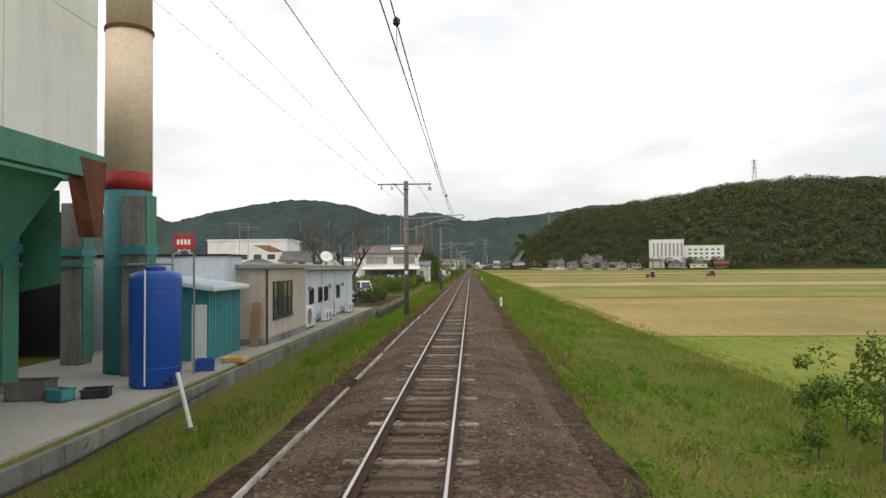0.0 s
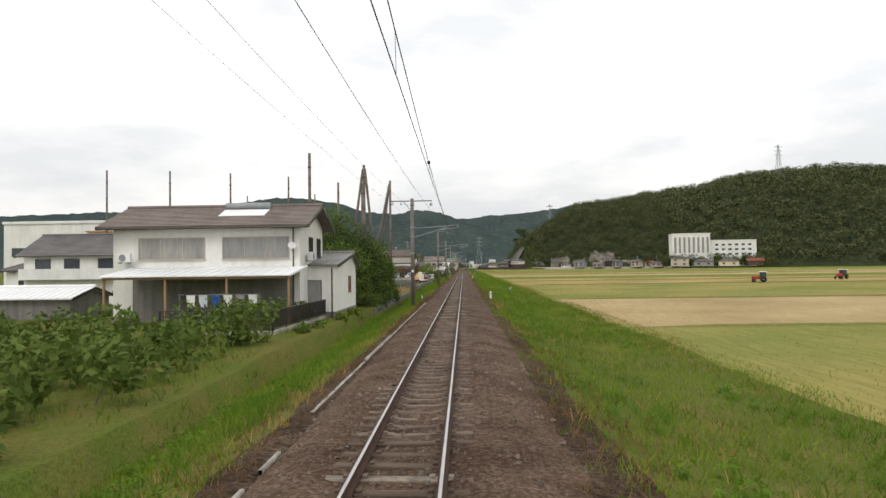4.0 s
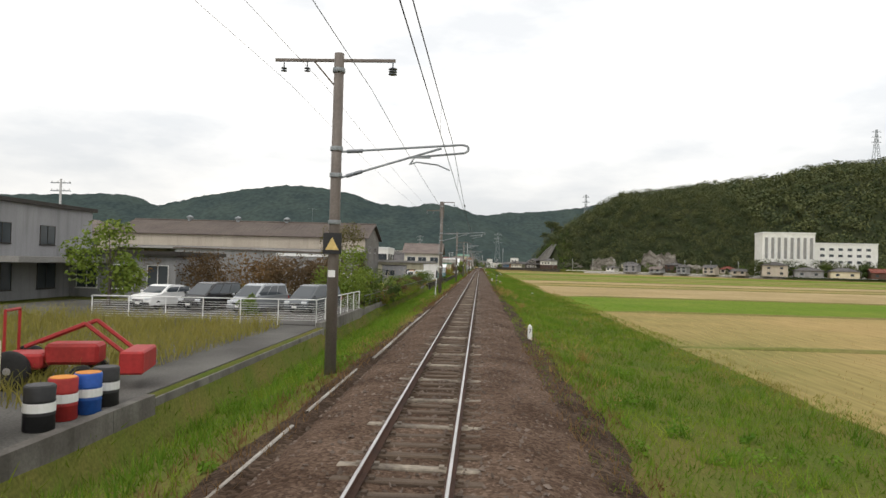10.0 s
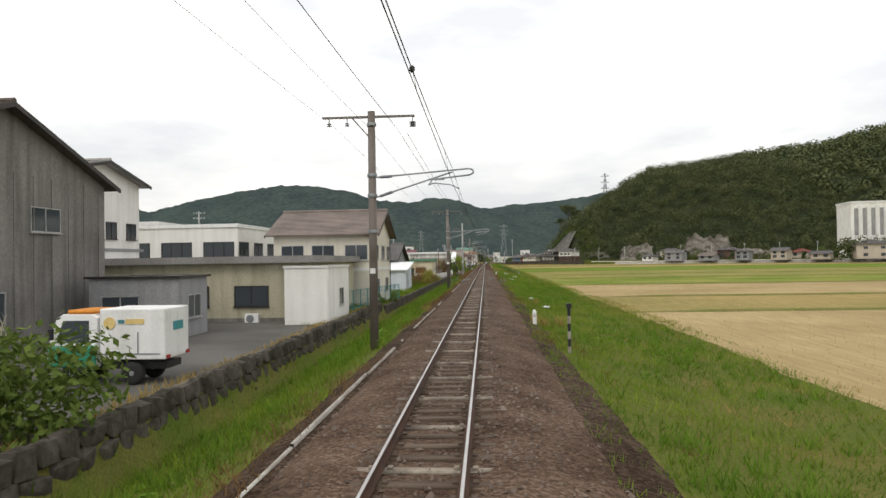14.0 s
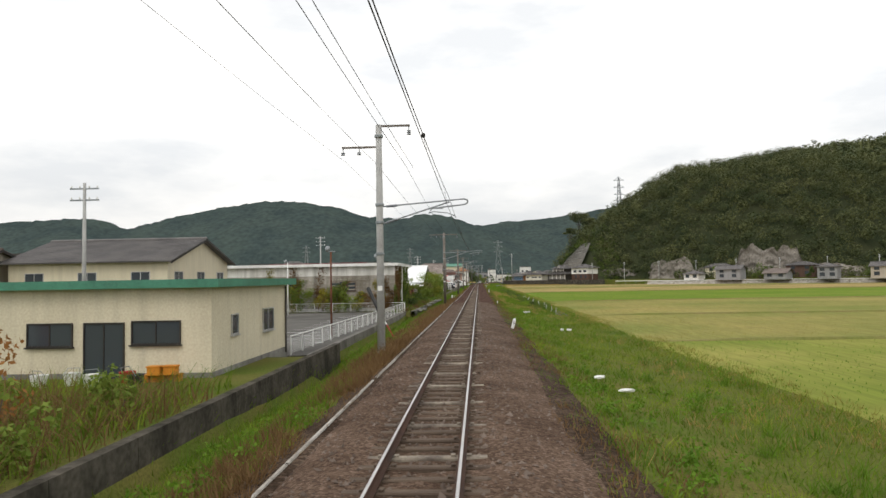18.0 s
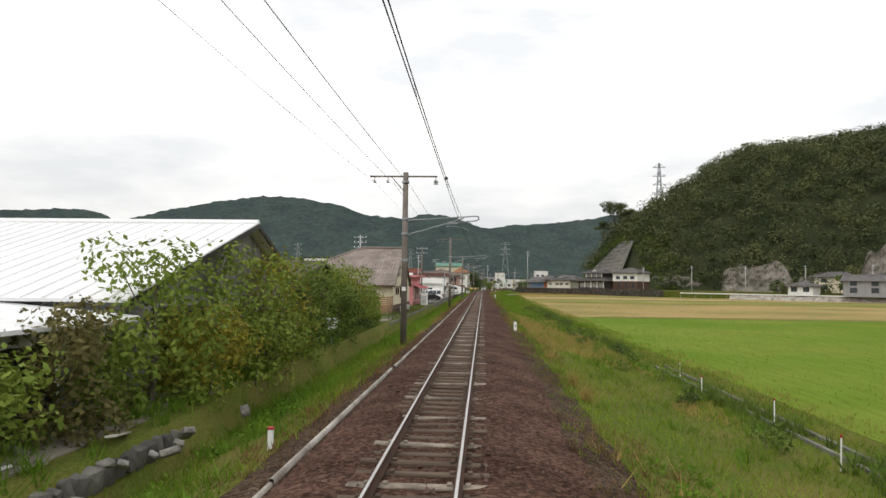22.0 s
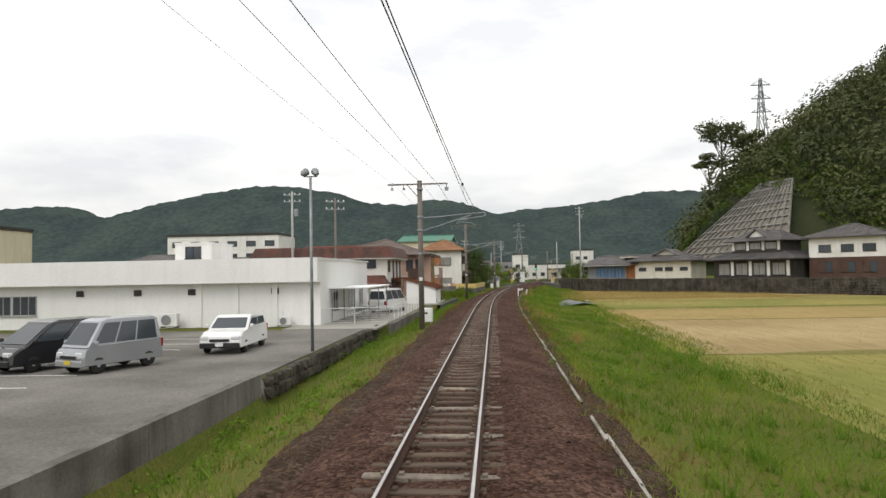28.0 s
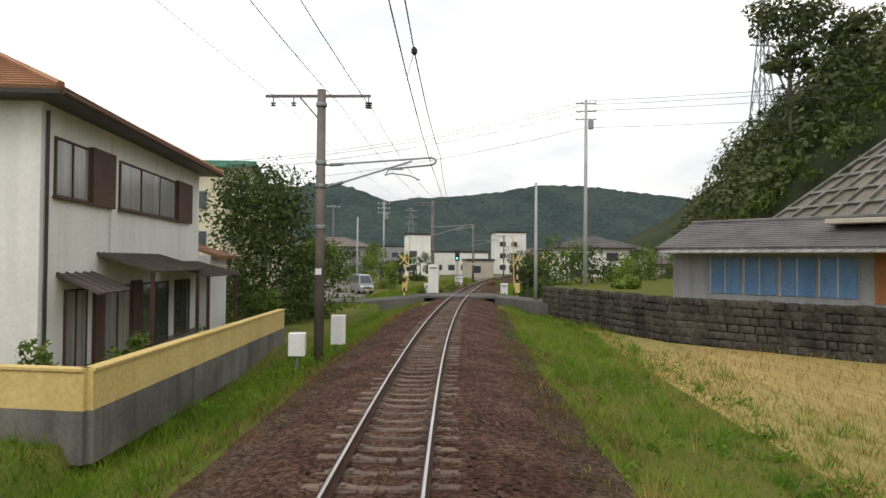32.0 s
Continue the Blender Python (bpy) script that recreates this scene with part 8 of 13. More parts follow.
for i, (x, y, a, b, c, M) in enumerate(((-8.6, 317.2, 0.55, 0.4, 0.22, M_GREEN), (-9.6, 319.5, 0.9, 0.6, 0.08, M_WHITEPAINT), (-10.8, 321.2, 0.5, 0.5, 0.5, M_KERB), (-12.6, 324.5, 0.7, 0.4, 0.3, M_BLUE), (-9.2, 324.2, 1.1, 0.5, 0.1, M_GALV), (-8.8, 313.8, 0.7, 0.5, 0.08, M_KERB), (-13.4, 330.2, 0.5, 0.5, 0.8, M_BLUE), (-12.2, 330.8, 0.6, 0.45, 0.5, M_CREAM), (-10.2, 329.4, 1.3, 0.6, 0.25, M_WHITEPAINT), (-11.6, 317.5, 0.6, 0.5, 0.12, M_WOOD), (-14.6, 326.5, 0.8, 0.6, 0.5, M_RUST))):
    o = thing("yard_scrap", "piece of scrap lying in the littered yard", "scrap", pose(x, y - 7.5, -0.84, 0, 0, 37 * i), "yard scrap")
    part("piece", Mesh().box(-a / 2, a / 2, -b / 2, b / 2, 0, c, 0.03), M, o)
    part("fold", Mesh().poly([(-a * 0.5, -b * 0.3, c + 0.004), (a * 0.3, -b * 0.5, c + 0.004), (a * 0.45, b * 0.4, c + 0.05), (-a * 0.2, b * 0.45, c + 0.02)], (0, 0, 0.02)), M, o)
weeds("russet_weeds", "tall brown weeds along the littered yard", -8.6, -6.9, 300, 331, -1.0, 4200, 0.4, 1.3, M_RUSSET, 515, 0.012, 0.35)
weeds("green_weeds", "green weeds along the littered yard", -8.8, -6.8, 300, 331, -1.0, 6000, 0.3, 1.2, M_GRASS, 516, 0.014, 0.4)
weeds("dry_grass", "patchy dry grass in the littered yard", -20, -8.5, 301, 331, -0.86, 3600, 0.1, 0.35, M_OLIVELEAF, 517, 0.012, 0.5)
gw = thing("guy_wire", "guy wire with two black tubular covers staying a mast", "guy wire", pose(-3.2, 305, -0.75))
for q in (-0.05, 0.05):
    part("stay", Mesh().tube((q, 0, 0), (q - 0.1, 9.0, 8.4), 0.009, n=5), M_GALV, gw)
part("sleeve", Mesh().tube((0, 0.15, 0.14), (-0.03, 2.0, 1.87), 0.014, n=8), M_WHITEPAINT, gw, "pale sleeve over the lower stay")
part("cover", Mesh().tube((-0.05, 2.1, 1.96), (-0.06, 2.75, 2.57), 0.09, n=10), M_BLACK, gw, "thick black plastic cover")
part("anchor", Mesh().box(-0.2, 0.2, -0.2, 0.2, -0.3, 0.05), M_CONC, gw)

# ---- storage barn and gear under the open shed ----
sb, w, d = building("storage_barn", "beige gabled storage barn with a pale sheet roof", "barn", -64, -37.5, 258, 272, -0.95, 3.95, M_BEIGE, "gx", 2.4, 0.5, M_WHITEROOF, "rib", 0.6)
# dark flat plate in place of a shaded barn opening
rect_plate("opening", sb, "S", w, d, 3.4, 7.6, 0, 3.0, M_FRAME, 0, 0.02)
window(sb, "S", w, d, 10.6, 0.9, 4.2, 1.1, M_ALU, panes=4)
downpipe(sb, "S", w, d, 12.9, 3.8)
for i, (x, y, a, b, c, M) in enumerate(((-28, 249, 1.4, 0.5, 1.1, M_WOOD), (-26.2, 250.5, 0.5, 0.5, 1.6, M_GALV), (-24.8, 247.5, 0.9, 0.6, 0.8, M_WHITEPAINT), (-23.4, 250.8, 0.7, 0.5, 1.4, M_BROWN), (-22.2, 247.4, 0.6, 0.6, 0.9, M_GREEN), (-21.4, 252.5, 1.0, 0.7, 1.2, M_BEIGE), (-27.2, 246.6, 0.8, 0.8, 0.9, M_RUST), (-25.6, 254, 1.6, 0.6, 1.5, M_METALROOF), (-18.6, 252.6, 0.6, 0.5, 1.0, M_WHITEPAINT))):
    o = thing("farm_crate", "weathered crate of farm gear stored under the shed", "crate", pose(x, y, -0.93, 0, 0, 23 * i), "stored farm gear")
    part("box", Mesh().box(-a / 2, a / 2, -b / 2, b / 2, 0, c * 0.8, 0.04), M, o)
    part("bundle", Mesh().line([(-a * 0.4, 0, c * 0.82), (0, 0.05, c * 0.95), (a * 0.4, 0, c * 0.84)], 0.1, 7), (M_GALV, M_WOOD, M_BLUE)[i % 3], o)
bushes([(-26.5, 238.5, 0.9, 1.5), (-24.2, 239.6, 1.0, 1.7), (-21.8, 238.2, 0.8, 1.4), (-20.2, 240.2, 0.8, 1.3), (-28.8, 239.4, 1.0, 1.6)], [M_DUNLEAF, M_LEAFLIGHT], "thin pruned fruit bush on the grass plot", 260, 0.08, 660, z=-1.0, group="fruit bushes")

# ---- works with a dark gable, sheds, pale boxes ----
shd, w, d = building("corrugated_shed", "grey corrugated sheet shed with a brown flat roof", "shed", -40, -16.4, 331, 338, -0.95, 4.4, M_GREYWALL, "sx", 0.25, 0.25, M_BROWNROOF, "rib", 0.5, cladding=0.45)
rect_plate("fascia", shd, "S", w, d, 2, w / 2, 3.95, 4.35, M_WHITEROOF, 0.0, 0.12, "white ribbed fascia")
rect_plate("shutter", shd, "E", w, d, -2.2, 1.4, 0, 2.9, M_GALV, label="grey roller shutter")
car("kei_van", "white", -15.2, 324.6, -0.84, 215, "white delivery van parked beside the corrugated shed")
ht, w, d = building("grey_hut", "small grey prefabricated hut", "hut", -16.3, -14.2, 333, 335.6, -0.95, 2.1, M_GREYWALL, "sx", 0.2, 0.15, M_METALROOF, "rib", 0.4)
door(ht, "E", w, d, 0.2, M=M_ALU)
for i, (x, y) in enumerate(((-12.8, 336.4), (-12.2, 338.0), (-13.4, 339.2), (-11.8, 340.6), (-14.0, 337.2))):
    o = thing("tub", "pale yellow plastic tub in the weedy yard", "tub", pose(x, y, -0.95, 0, 0, 30 * i), "yellow tubs")
    part("shell", Mesh().lathe([(0.26, 0), (0.34, 0.42), (0.36, 0.44), (0.32, 0.42), (0.25, 0.05), (0.02, 0.05)], 14), M_YELLOW, o)
    part("rim", Mesh().lathe([(0.36, 0.42), (0.37, 0.45), (0.33, 0.45)], 14), M_YELLOW, o)
slab("works_yard", -40, -7.6, 346, 377, -0.81, M_ASPHALT, "grey worn asphalt yard in front of the works", 0.1)
fac, w, d = building("factory", "long works hall with a dark sheet gable and brown roof", "factory", -62, -18.5, 355.4, 369.8, -0.95, 7.5, M_DARKCLAD, "gx", 2.55, 0.55, M_BROWNROOF, "rib", 0.7)
rect_plate("upper_wall", fac, "S", w, d, -w / 2 + 0.1, w / 2 - 0.1, 4.9, 7.4, M_BEIGE, 0, 0.06, "greyish beige sheet upper wall")
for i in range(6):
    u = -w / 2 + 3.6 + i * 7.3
    # wall is solid here: the bay's shade is a flat black plate
    rect_plate("open_bay", fac, "S", w, d, u - 3.1, u + 3.1, 0.0, 4.3, M_BLACK, 0.0, 0.03, "black plate painting the shade inside an open bay")
    rect_plate("bay_post", fac, "S", w, d, u + 3.2, u + 3.55, 0.0, 4.8, M_METALROOF, 0.0, 0.12)
for u in (-3.2, 2.6):
    window(fac, "E", w, d, u, 5.0, 2.0, 1.1, M_ALU, panes=2)
window(fac, "E", w, d, -1.4, 1.0, 3.0, 1.5, M_ALU, panes=3)
part("canopy", slope(Mesh(), (-w / 2, -d / 2 - 5.2, 4.9), (w / 2, -d / 2 - 5.2, 4.9), (w / 2, -d / 2, 5.4), (-w / 2, -d / 2, 5.4), "rib", 0.7, 0.08), M_METALROOF, fac, "ribbed sheet canopy")
for i in range(7):
    q = -w / 2 + 0.3 + i * (w - 0.6) / 6
    part("canopy_post", Mesh().tube((q, -d / 2 - 4.9, 0), (q, -d / 2 - 4.9, 4.9), 0.09, n=8), M_GALV, fac)
for i in range(4):
    part("ridge_vent", Mesh().lathe([(0.35, 0), (0.35, 0.5), (0.6, 0.6), (0.6, 0.85), (0.1, 1.1)], 14, (-12 + i * 9, 0, 10.0)), M_GALV, fac, "round roof ventilator")
for i in range(12):
    q = -d / 2 + 0.65 + i * d / 12
    part("sheet_rib", Mesh().box(w / 2, w / 2 + 0.03, q - 0.03, q + 0.03, 0, 7.4), M_DARKCLAD, fac)
aerial(-30, 364, 8.6, 3.4)
pampas(-11.8, 333, -0.95, 10, 0.8, 71)
pampas(-9.6, 350, -0.95, 12, 0.9, 72)
pampas(-10.8, 344.5, -0.95, 8, 0.7, 73)
bush(-7.9, 349.4, -0.95, 1.75, 2.5, M_LEAF, "big rounded green bush over the wall", 2600, 0.1, 570)
bush(-10.6, 347.5, -0.95, 1.3, 2.0, M_LEAFLIGHT, "yellow-green bush beside the yard", 900, 0.1, 571)
stone_wall(345, 385, -6.75, -1.85, -0.45, "rough dark stone boundary wall under the yard", 0.6, meshes=DARKSTONES)
weeds("dry_grass", "dry straw-coloured grass on the edge of the yard", -7.9, -6.9, 346, 384, -0.85, 3500, 0.2, 0.5, M_DRYGRASS, 507, 0.012)
wh, w, d = building("tall_house", "tall narrow white house with small upper windows", "house", -34, -23.2, 373, 382, -0.95, 9.0, M_WHITEWALL, "gx", 1.0, 0.6, M_METALROOF, "rib", 0.5)
for u, z in ((-2.5, 5.2), (1.0, 5.2), (3.4, 5.2), (-2.5, 2.6)):
    window(wh, "E", w, d, u, z, 1.2, 1.1)
window(wh, "S", w, d, 1.0, 5.2, 1.6, 1.1)
window(wh, "S", w, d, -2.0, 5.2, 1.2, 1.1)
rect_plate("band", wh, "E", w, d, -5, 5, 4.4, 4.6, M_GREYWALL, 0, 0.05)
rect_plate("band", wh, "S", w, d, -4, 4, 4.4, 4.6, M_GREYWALL, 0, 0.05)
an, w, d = building("prefab_annex", "grey prefabricated annex with sliding windows", "annex", -17.2, -13.0, 366.3, 369.4, -0.85, 2.8, M_GREYWALL, "flat", 0.1, 0.15, M_METALROOF)
window(an, "S", w, d, -0.6, 0.9, 1.8, 1.1, M_ALU)
window(an, "E", w, d, 0, 0.9, 1.4, 1.1, M_ALU)
cb, w, d = building("flat_roof_building", "cream single-storey building with a deep flat roof edge", "building", -26, -9.2, 374.6, 387.2, -0.95, 3.5, M_DULLCREAM, "flat", 0.4, 0.45, M_METALROOF, trim=M_METALROOF, plinth=(0.35, M_CONC))
for u in (-3.4, 1.5, 5.0):
    window(cb, "S", w, d, u, 1.0, 2.0, 1.2, M_FRAME)
for u in (-5, -1.5, 3.0):
    window(cb, "E", w, d, u, 1.0, 1.6, 1.2, M_FRAME)
ac_unit(-12.4, 374.1, -0.93, 0)
px, w, d = building("white_block", "small white box-shaped extension with one window", "extension", -10.0, -7.65, 372.4, 378, -0.95, 3.2, M_WHITEWALL, "flat", 0.12, 0.06, M_METALROOF, trim=M_WHITEPAINT)
window(px, "E", w, d, 0.6, 1.0, 1.0, 1.0, M_ALU)
downpipe(px, "E", w, d, -2.8, 3.1, M_WHITEPAINT)
tk = truck(-9.85, 355.85, -0.81, 90, "white delivery lorry with yellow and teal panels, parked", "box", "white", 3.5, 1.48, 0.85, 2.15)
part("emblem", Mesh().tube((-0.74, -0.15, 1.75), (-0.765, -0.15, 1.75), 0.17, n=16), M_YELLOW, tk, "plain yellow disc")
part("stripe", Mesh().box(-0.762, -0.745, -1.15, -0.62, 1.72, 1.86), M_YELLOW, tk, "plain yellow bar")
part("stripe", Mesh().box(-0.762, -0.745, -0.57, -0.4, 1.74, 1.84), M_TEAL, tk, "plain teal bar")
part("seam", Mesh().box(-0.755, -0.742, -1.6, 0.1, 0.86, 0.9), M_GALV, tk, "grey seam")
part("seam", Mesh().box(-0.755, -0.742, -0.98, -0.95, 0.9, 1.5), M_GALV, tk, "grey seam")
part("emblem", Mesh().box(-0.3, 0.3, -1.79, -1.772, 1.5, 1.75), M_TEAL, tk, "plain teal panel")
part("cab_skirt", Mesh().box(-0.75, 0.75, 0.3, 1.7, 0.5, 1.12, 0.06), PAINT["green"], tk, "teal-green lower cab panel")
part("roof_cap", Mesh().box(-0.6, 0.6, 0.35, 1.2, 2.0, 2.12, 0.05), M_ORANGETARP, tk, "pale orange cab roof")
for q in (-0.6, 0.6):
    part("tail_light", Mesh().box(q - 0.08, q + 0.08, -1.8, -1.75, 0.74, 0.84), M_RED, tk)
th2, w, d = building("cream_house", "two-storey off-white house with a pinkish tiled roof", "house", -15.6, -7.8, 388, 397, -0.95, 5.7, M_PALECREAM, "gx", 1.9, 0.55, M_BROWNTILE)
for u, z in ((-2.8, 3.6), (0.4, 3.6), (3.2, 3.6), (-2.4, 0.9), (2.4, 0.9)):
    window(th2, "E", w, d, u, z, 1.5, 1.2, M_ALU)
for u, z in ((2.6, 3.6), (0.0, 3.6), (-2.4, 3.6)):
    window(th2, "S", w, d, u, z, 1.8, 1.2, M_ALU)
part("storey_band", Mesh().box(-w / 2 - 0.05, w / 2 + 0.05, -d / 2 - 0.05, d / 2 + 0.05, 2.75, 3.0), M_WHITEPAINT, th2)
downpipe(th2, "E", w, d, 4.3, 5.2)
md, w, d = building("white_office", "modern flat-roofed white office with a window band", "office", -30, -19.6, 391, 401, -0.95, 6.5, M_WHITEWALL, "flat", 0.3, 0.1, M_METALROOF, trim=M_WHITEPAINT)
for u in (-3.6, 0, 3.6):
    window(md, "S", w, d, u, 4.0, 2.6, 1.3, M_FRAME, panes=3)
    window(md, "E", w, d, u, 4.0, 2.2, 1.3, M_FRAME, panes=2)
md2, w, d = building("white_office", "long white office block set back from the line", "office", -52, -31, 400, 412, -0.95, 7.4, M_WHITEWALL, "flat", 0.3, 0.1, M_METALROOF, trim=M_WHITEPAINT)
for u in (-8, -4, 0, 4, 8):
    window(md2, "S", w, d, u, 4.6, 2.6, 1.3, M_FRAME, panes=2)
fence([(-8.1, 379, -0.6), (-7.0, 397, -0.8)], 1.25, 2.0, "teal wire-mesh fence on the wall by the house", M_TEAL, "mesh")
for i, (x, y) in enumerate(((-7.9, 386.3), (-7.7, 388.0), (-7.3, 391.0))):
    bush(x + 0.5, y, -0.9, 0.5, 1.1, M_LEAF, "potted shrub by the teal fence", 300, 0.07, 580 + i, group="potted shrubs")

# ---- grey house, weeds, culvert and a green-roofed store ----
line_wall(386, 430, -6.7, -1.5, -0.76, 0.3, M_DARKSTONE, "dark concrete wall below the houses", 3.0)
line_wall(430, 466, -6.7, -1.5, -0.76, 0.3, M_DARKSTONE, "dark concrete wall below weeds and stores", 3.0)
ls, w, d = building("lean_to_shed", "pale grey lean-to shed with a white roof", "shed", -12.5, -8.0, 410.5, 416.2, -0.9, 2.4, M_PALEBLUE, "sy", 0.75, 0.3, M_WHITEROOF, "rib", 0.4)
rect_plate("sheet_joint", ls, "E", w, d, -0.02, 0.02, 0, 2.6, M_GALV)
door(ls, "E", w, d, -1.4, M=M_ALU)
gh, w, d = building("grey_house", "low grey house with boarded windows and a purple slate roof", "house", -24, -10, 416.4, 427.4, -0.9, 3.55, M_GREYWALL, "gx", 1.9, 0.45, M_TILE, plinth=(0.35, M_CONC))
for u in (-2.8, 0.6, 3.6):
    wnd = window(gh, "E", w, d, u, 1.25, 1.9, 0.75, M_WOOD, pane=M_WOOD, panes=2)
for i in range(11):
    z = 0.45 + i * 0.28
    part("siding_board", Mesh().box(w / 2, w / 2 + 0.018, -d / 2, d / 2, z, z + 0.25), M_GREYWALL, gh)
window(gh, "S", w, d, 4, 1.1, 1.8, 1.2, M_FRAME)
downpipe(gh, "E", w, d, 5.2, 3.4)
weeds("russet_weeds", "tall russet and green weeds on waste ground", -13, -6.9, 427.8, 450, -0.95, 5200, 0.6, 1.7, M_RUSSET, 504, 0.012, 0.3)
weeds("green_weeds", "green climbing weeds among russet stems", -14, -7.0, 428, 452, -0.95, 6000, 0.4, 1.2, M_GRASS, 505, 0.014, 0.35)
bushes([(-7.6, 431.2, 0.9, 2.6), (-8.8, 433, 1.1, 3.3), (-7.7, 434.8, 0.9, 2.7), (-9.4, 436.6, 1.2, 3.4), (-7.9, 438.4, 1.0, 2.9), (-9.0, 440.4, 1.1, 3.2), (-7.8, 442.4, 0.9, 2.4), (-9.6, 444.4, 1.2, 3.0), (-11.6, 438.6, 1.4, 3.5), (-12.0, 443.6, 1.3, 3.2), (-8.2, 447.0, 0.8, 1.8), (-10.8, 433.4, 1.1, 3.2), (-7.5, 436.4, 0.6, 1.4), (-7.5, 440.6, 0.6, 1.3)], [M_YELLOWLEAF, M_RUSSET, M_LEAFLIGHT, M_ORANGELEAF], "thin tangled autumn shrub on waste ground", 560, 0.075, 590, group="waste-ground shrubs")
cv = thing("culvert_bridge", "short track bridge with steel edge beams over a culvert", "bridge", kind="structure")
# no hole in the ballast: a black slab gives the gap its darkness
part("trough", Mesh().box(-1.55, 1.75, 428.4, 431.3, -0.3, -0.185), M_BLACK, cv, "black slab standing in for the shaded gap below the track")
for i in range(5):
    part("deck_timber", Mesh().box(-1.15, 1.25, 428.55 + i * 0.6, 428.8 + i * 0.6, -0.3, -0.12, 0.012), M_TIMBER, cv)
for u in (-1.3, 1.45):
    part("edge_beam", Mesh().box(u - 0.07, u + 0.07, 428.3, 431.5, -0.5, -0.13), M_BROWN, cv, "dark rusty steel edge beam")
for y in (428.15, 431.6):
    for u in (-1.6, 1.75):
        part("bearing_block", Mesh().box(u - 0.26, u + 0.26, y - 0.24, y + 0.24, -1.2, -0.13, 0.03), M_CONCDARK, cv)
part("foot_plank", Mesh().box(-0.12, 0.32, 428.6, 431.4, -0.1, -0.05, 0.008), M_FOOTPLANK, cv, "rusty brown walking plank between the rails")
part("walkway", Mesh().poly([(-2.5, 425.4, -0.36), (-1.25, 426.6, -0.36), (-1.5, 431.4, -0.36), (-2.2, 431.4, -0.36)], (0, 0, 0.14)), M_CONCDARK, cv, "worn concrete walkway slab")
for q in (2.95, 3.4):
    o = thing("marker_post", "short square concrete post beside the culvert", "post", pose(q, 428.5 + (q - 2.95) * 0.3, -1.2), "culvert posts")
    part("post", Mesh().box(-0.09, 0.09, -0.09, 0.09, -0.1, 1.0, 0.02), M_CONC, o)
bushes([(2.7, 430.4, 0.6, 0.8), (3.2, 431.6, 0.5, 0.6)], [M_LEAFDARK], "dark green bramble clump by the culvert", 420, 0.06, 597, z=-0.95, group="culvert brambles")
hs = thing("handrail", "sagging green hose strung between two short steel posts", "handrail", pose(-3.7, 428.3, -0.95))
part("hose", Mesh().line([(-0.4, -4, 0.55), (-0.05, 0, 0.78), (0.15, 2.2, 0.66), (0.3, 4.6, 0.7), (0.45, 7, 0.82)], 0.03, 7), M_DARKGREEN, hs)
for q in ((-0.05, 0), (0.45, 7)):
    part("post", Mesh().tube((q[0], q[1], -0.1), (q[0], q[1], 0.86), 0.04, n=8), M_GALV, hs)
for i, x in enumerate((-18.4, -17.7)):
    o = thing("banner", "tall narrow shop banner on a pole", "banner", pose(x, 449.5, -0.9, 0, 0, 12 * i), "banners")
    part("pole", Mesh().tube((-0.32, 0, 0), (-0.32, 0, 2.7), 0.02, n=6), M_WHITEPAINT, o)
    part("cloth", Mesh().poly([(-0.3, 0, 0.7), (0.3, 0.04, 0.7), (0.3, 0.02, 2.6), (-0.3, 0, 2.6)], (0, 0.012, 0)), (M_CLEANWHITE, M_RED)[i], o)
    part("field", Mesh().poly([(-0.2, -0.012, 1.3), (0.2, -0.012, 1.3), (0.2, -0.012, 2.3), (-0.2, -0.012, 2.3)], (0, 0.006, 0)), (M_BLUE, M_CLEANWHITE)[i], o, "block of bold colour")
gs, w, d = building("green_roof_store", "cream store with a green metal roof edge and one door", "store", -23, -8.6, 454, 463.2, -0.85, 3.25, M_CREAM, "flat", 0.3, 0.4, M_GREEN, trim=M_GREEN, plinth=(0.25, M_CONC))
window(gs, "E", w, d, 1.7, 1.25, 1.5, 1.0, M_ALU)
window(gs, "E", w, d, -2.4, 1.4, 0.7, 0.8, M_ALU, panes=1)
window(gs, "S", w, d, 5.2, 1.25, 1.8, 0.85, M_FRAME)
window(gs, "S", w, d, 1.3, 1.2, 1.7, 0.85, M_FRAME)
window(gs, "S", w, d, -3.4, 1.2, 1.7, 0.85, M_FRAME)
window(gs, "S", w, d, 3.3, 0.05, 1.5, 2.0, M_FRAME, name="glazed_door")
downpipe(gs, "E", w, d, 4.3, 3.2)
for i, (x, y, M) in enumerate(((-12.8, 452.6, M_WHITEPAINT), (-11.9, 452.2, M_WHITEPAINT), (-11.0, 452.8, M_RED), (-10.3, 452.0, M_BLACK), (-13.6, 452.1, M_WHITEPAINT))):
    o = thing("bucket", "plastic bucket standing by the store wall", "bucket", pose(x, y, -0.85, 0, 0, 40 * i), "buckets")
    part("shell", Mesh().lathe([(0.2, 0), (0.27, 0.45), (0.28, 0.47), (0.25, 0.45), (0.18, 0.04), (0.02, 0.04)], 14), M, o)
    part("bail", Mesh().line([(-0.27, 0, 0.45), (-0.2, 0.1, 0.62), (0.2, 0.1, 0.62), (0.27, 0, 0.45)], 0.012, 5), M_GALV, o)
for i in range(5):
    o = thing("crate", "orange plastic crate by the store wall", "crate", pose(-9.6 - 0.5 * (i % 3), 453.3 - 0.1 * i, -0.85 + 0.32 * (i // 3), 0, 0, 0), "orange crates")
    part("tub", Mesh().box(-0.22, 0.22, -0.16, 0.16, 0, 0.28, 0.02), M_ORANGETARP, o)
    part("rim", Mesh().box(-0.24, 0.24, -0.18, 0.18, 0.28, 0.32), M_ORANGETARP, o)

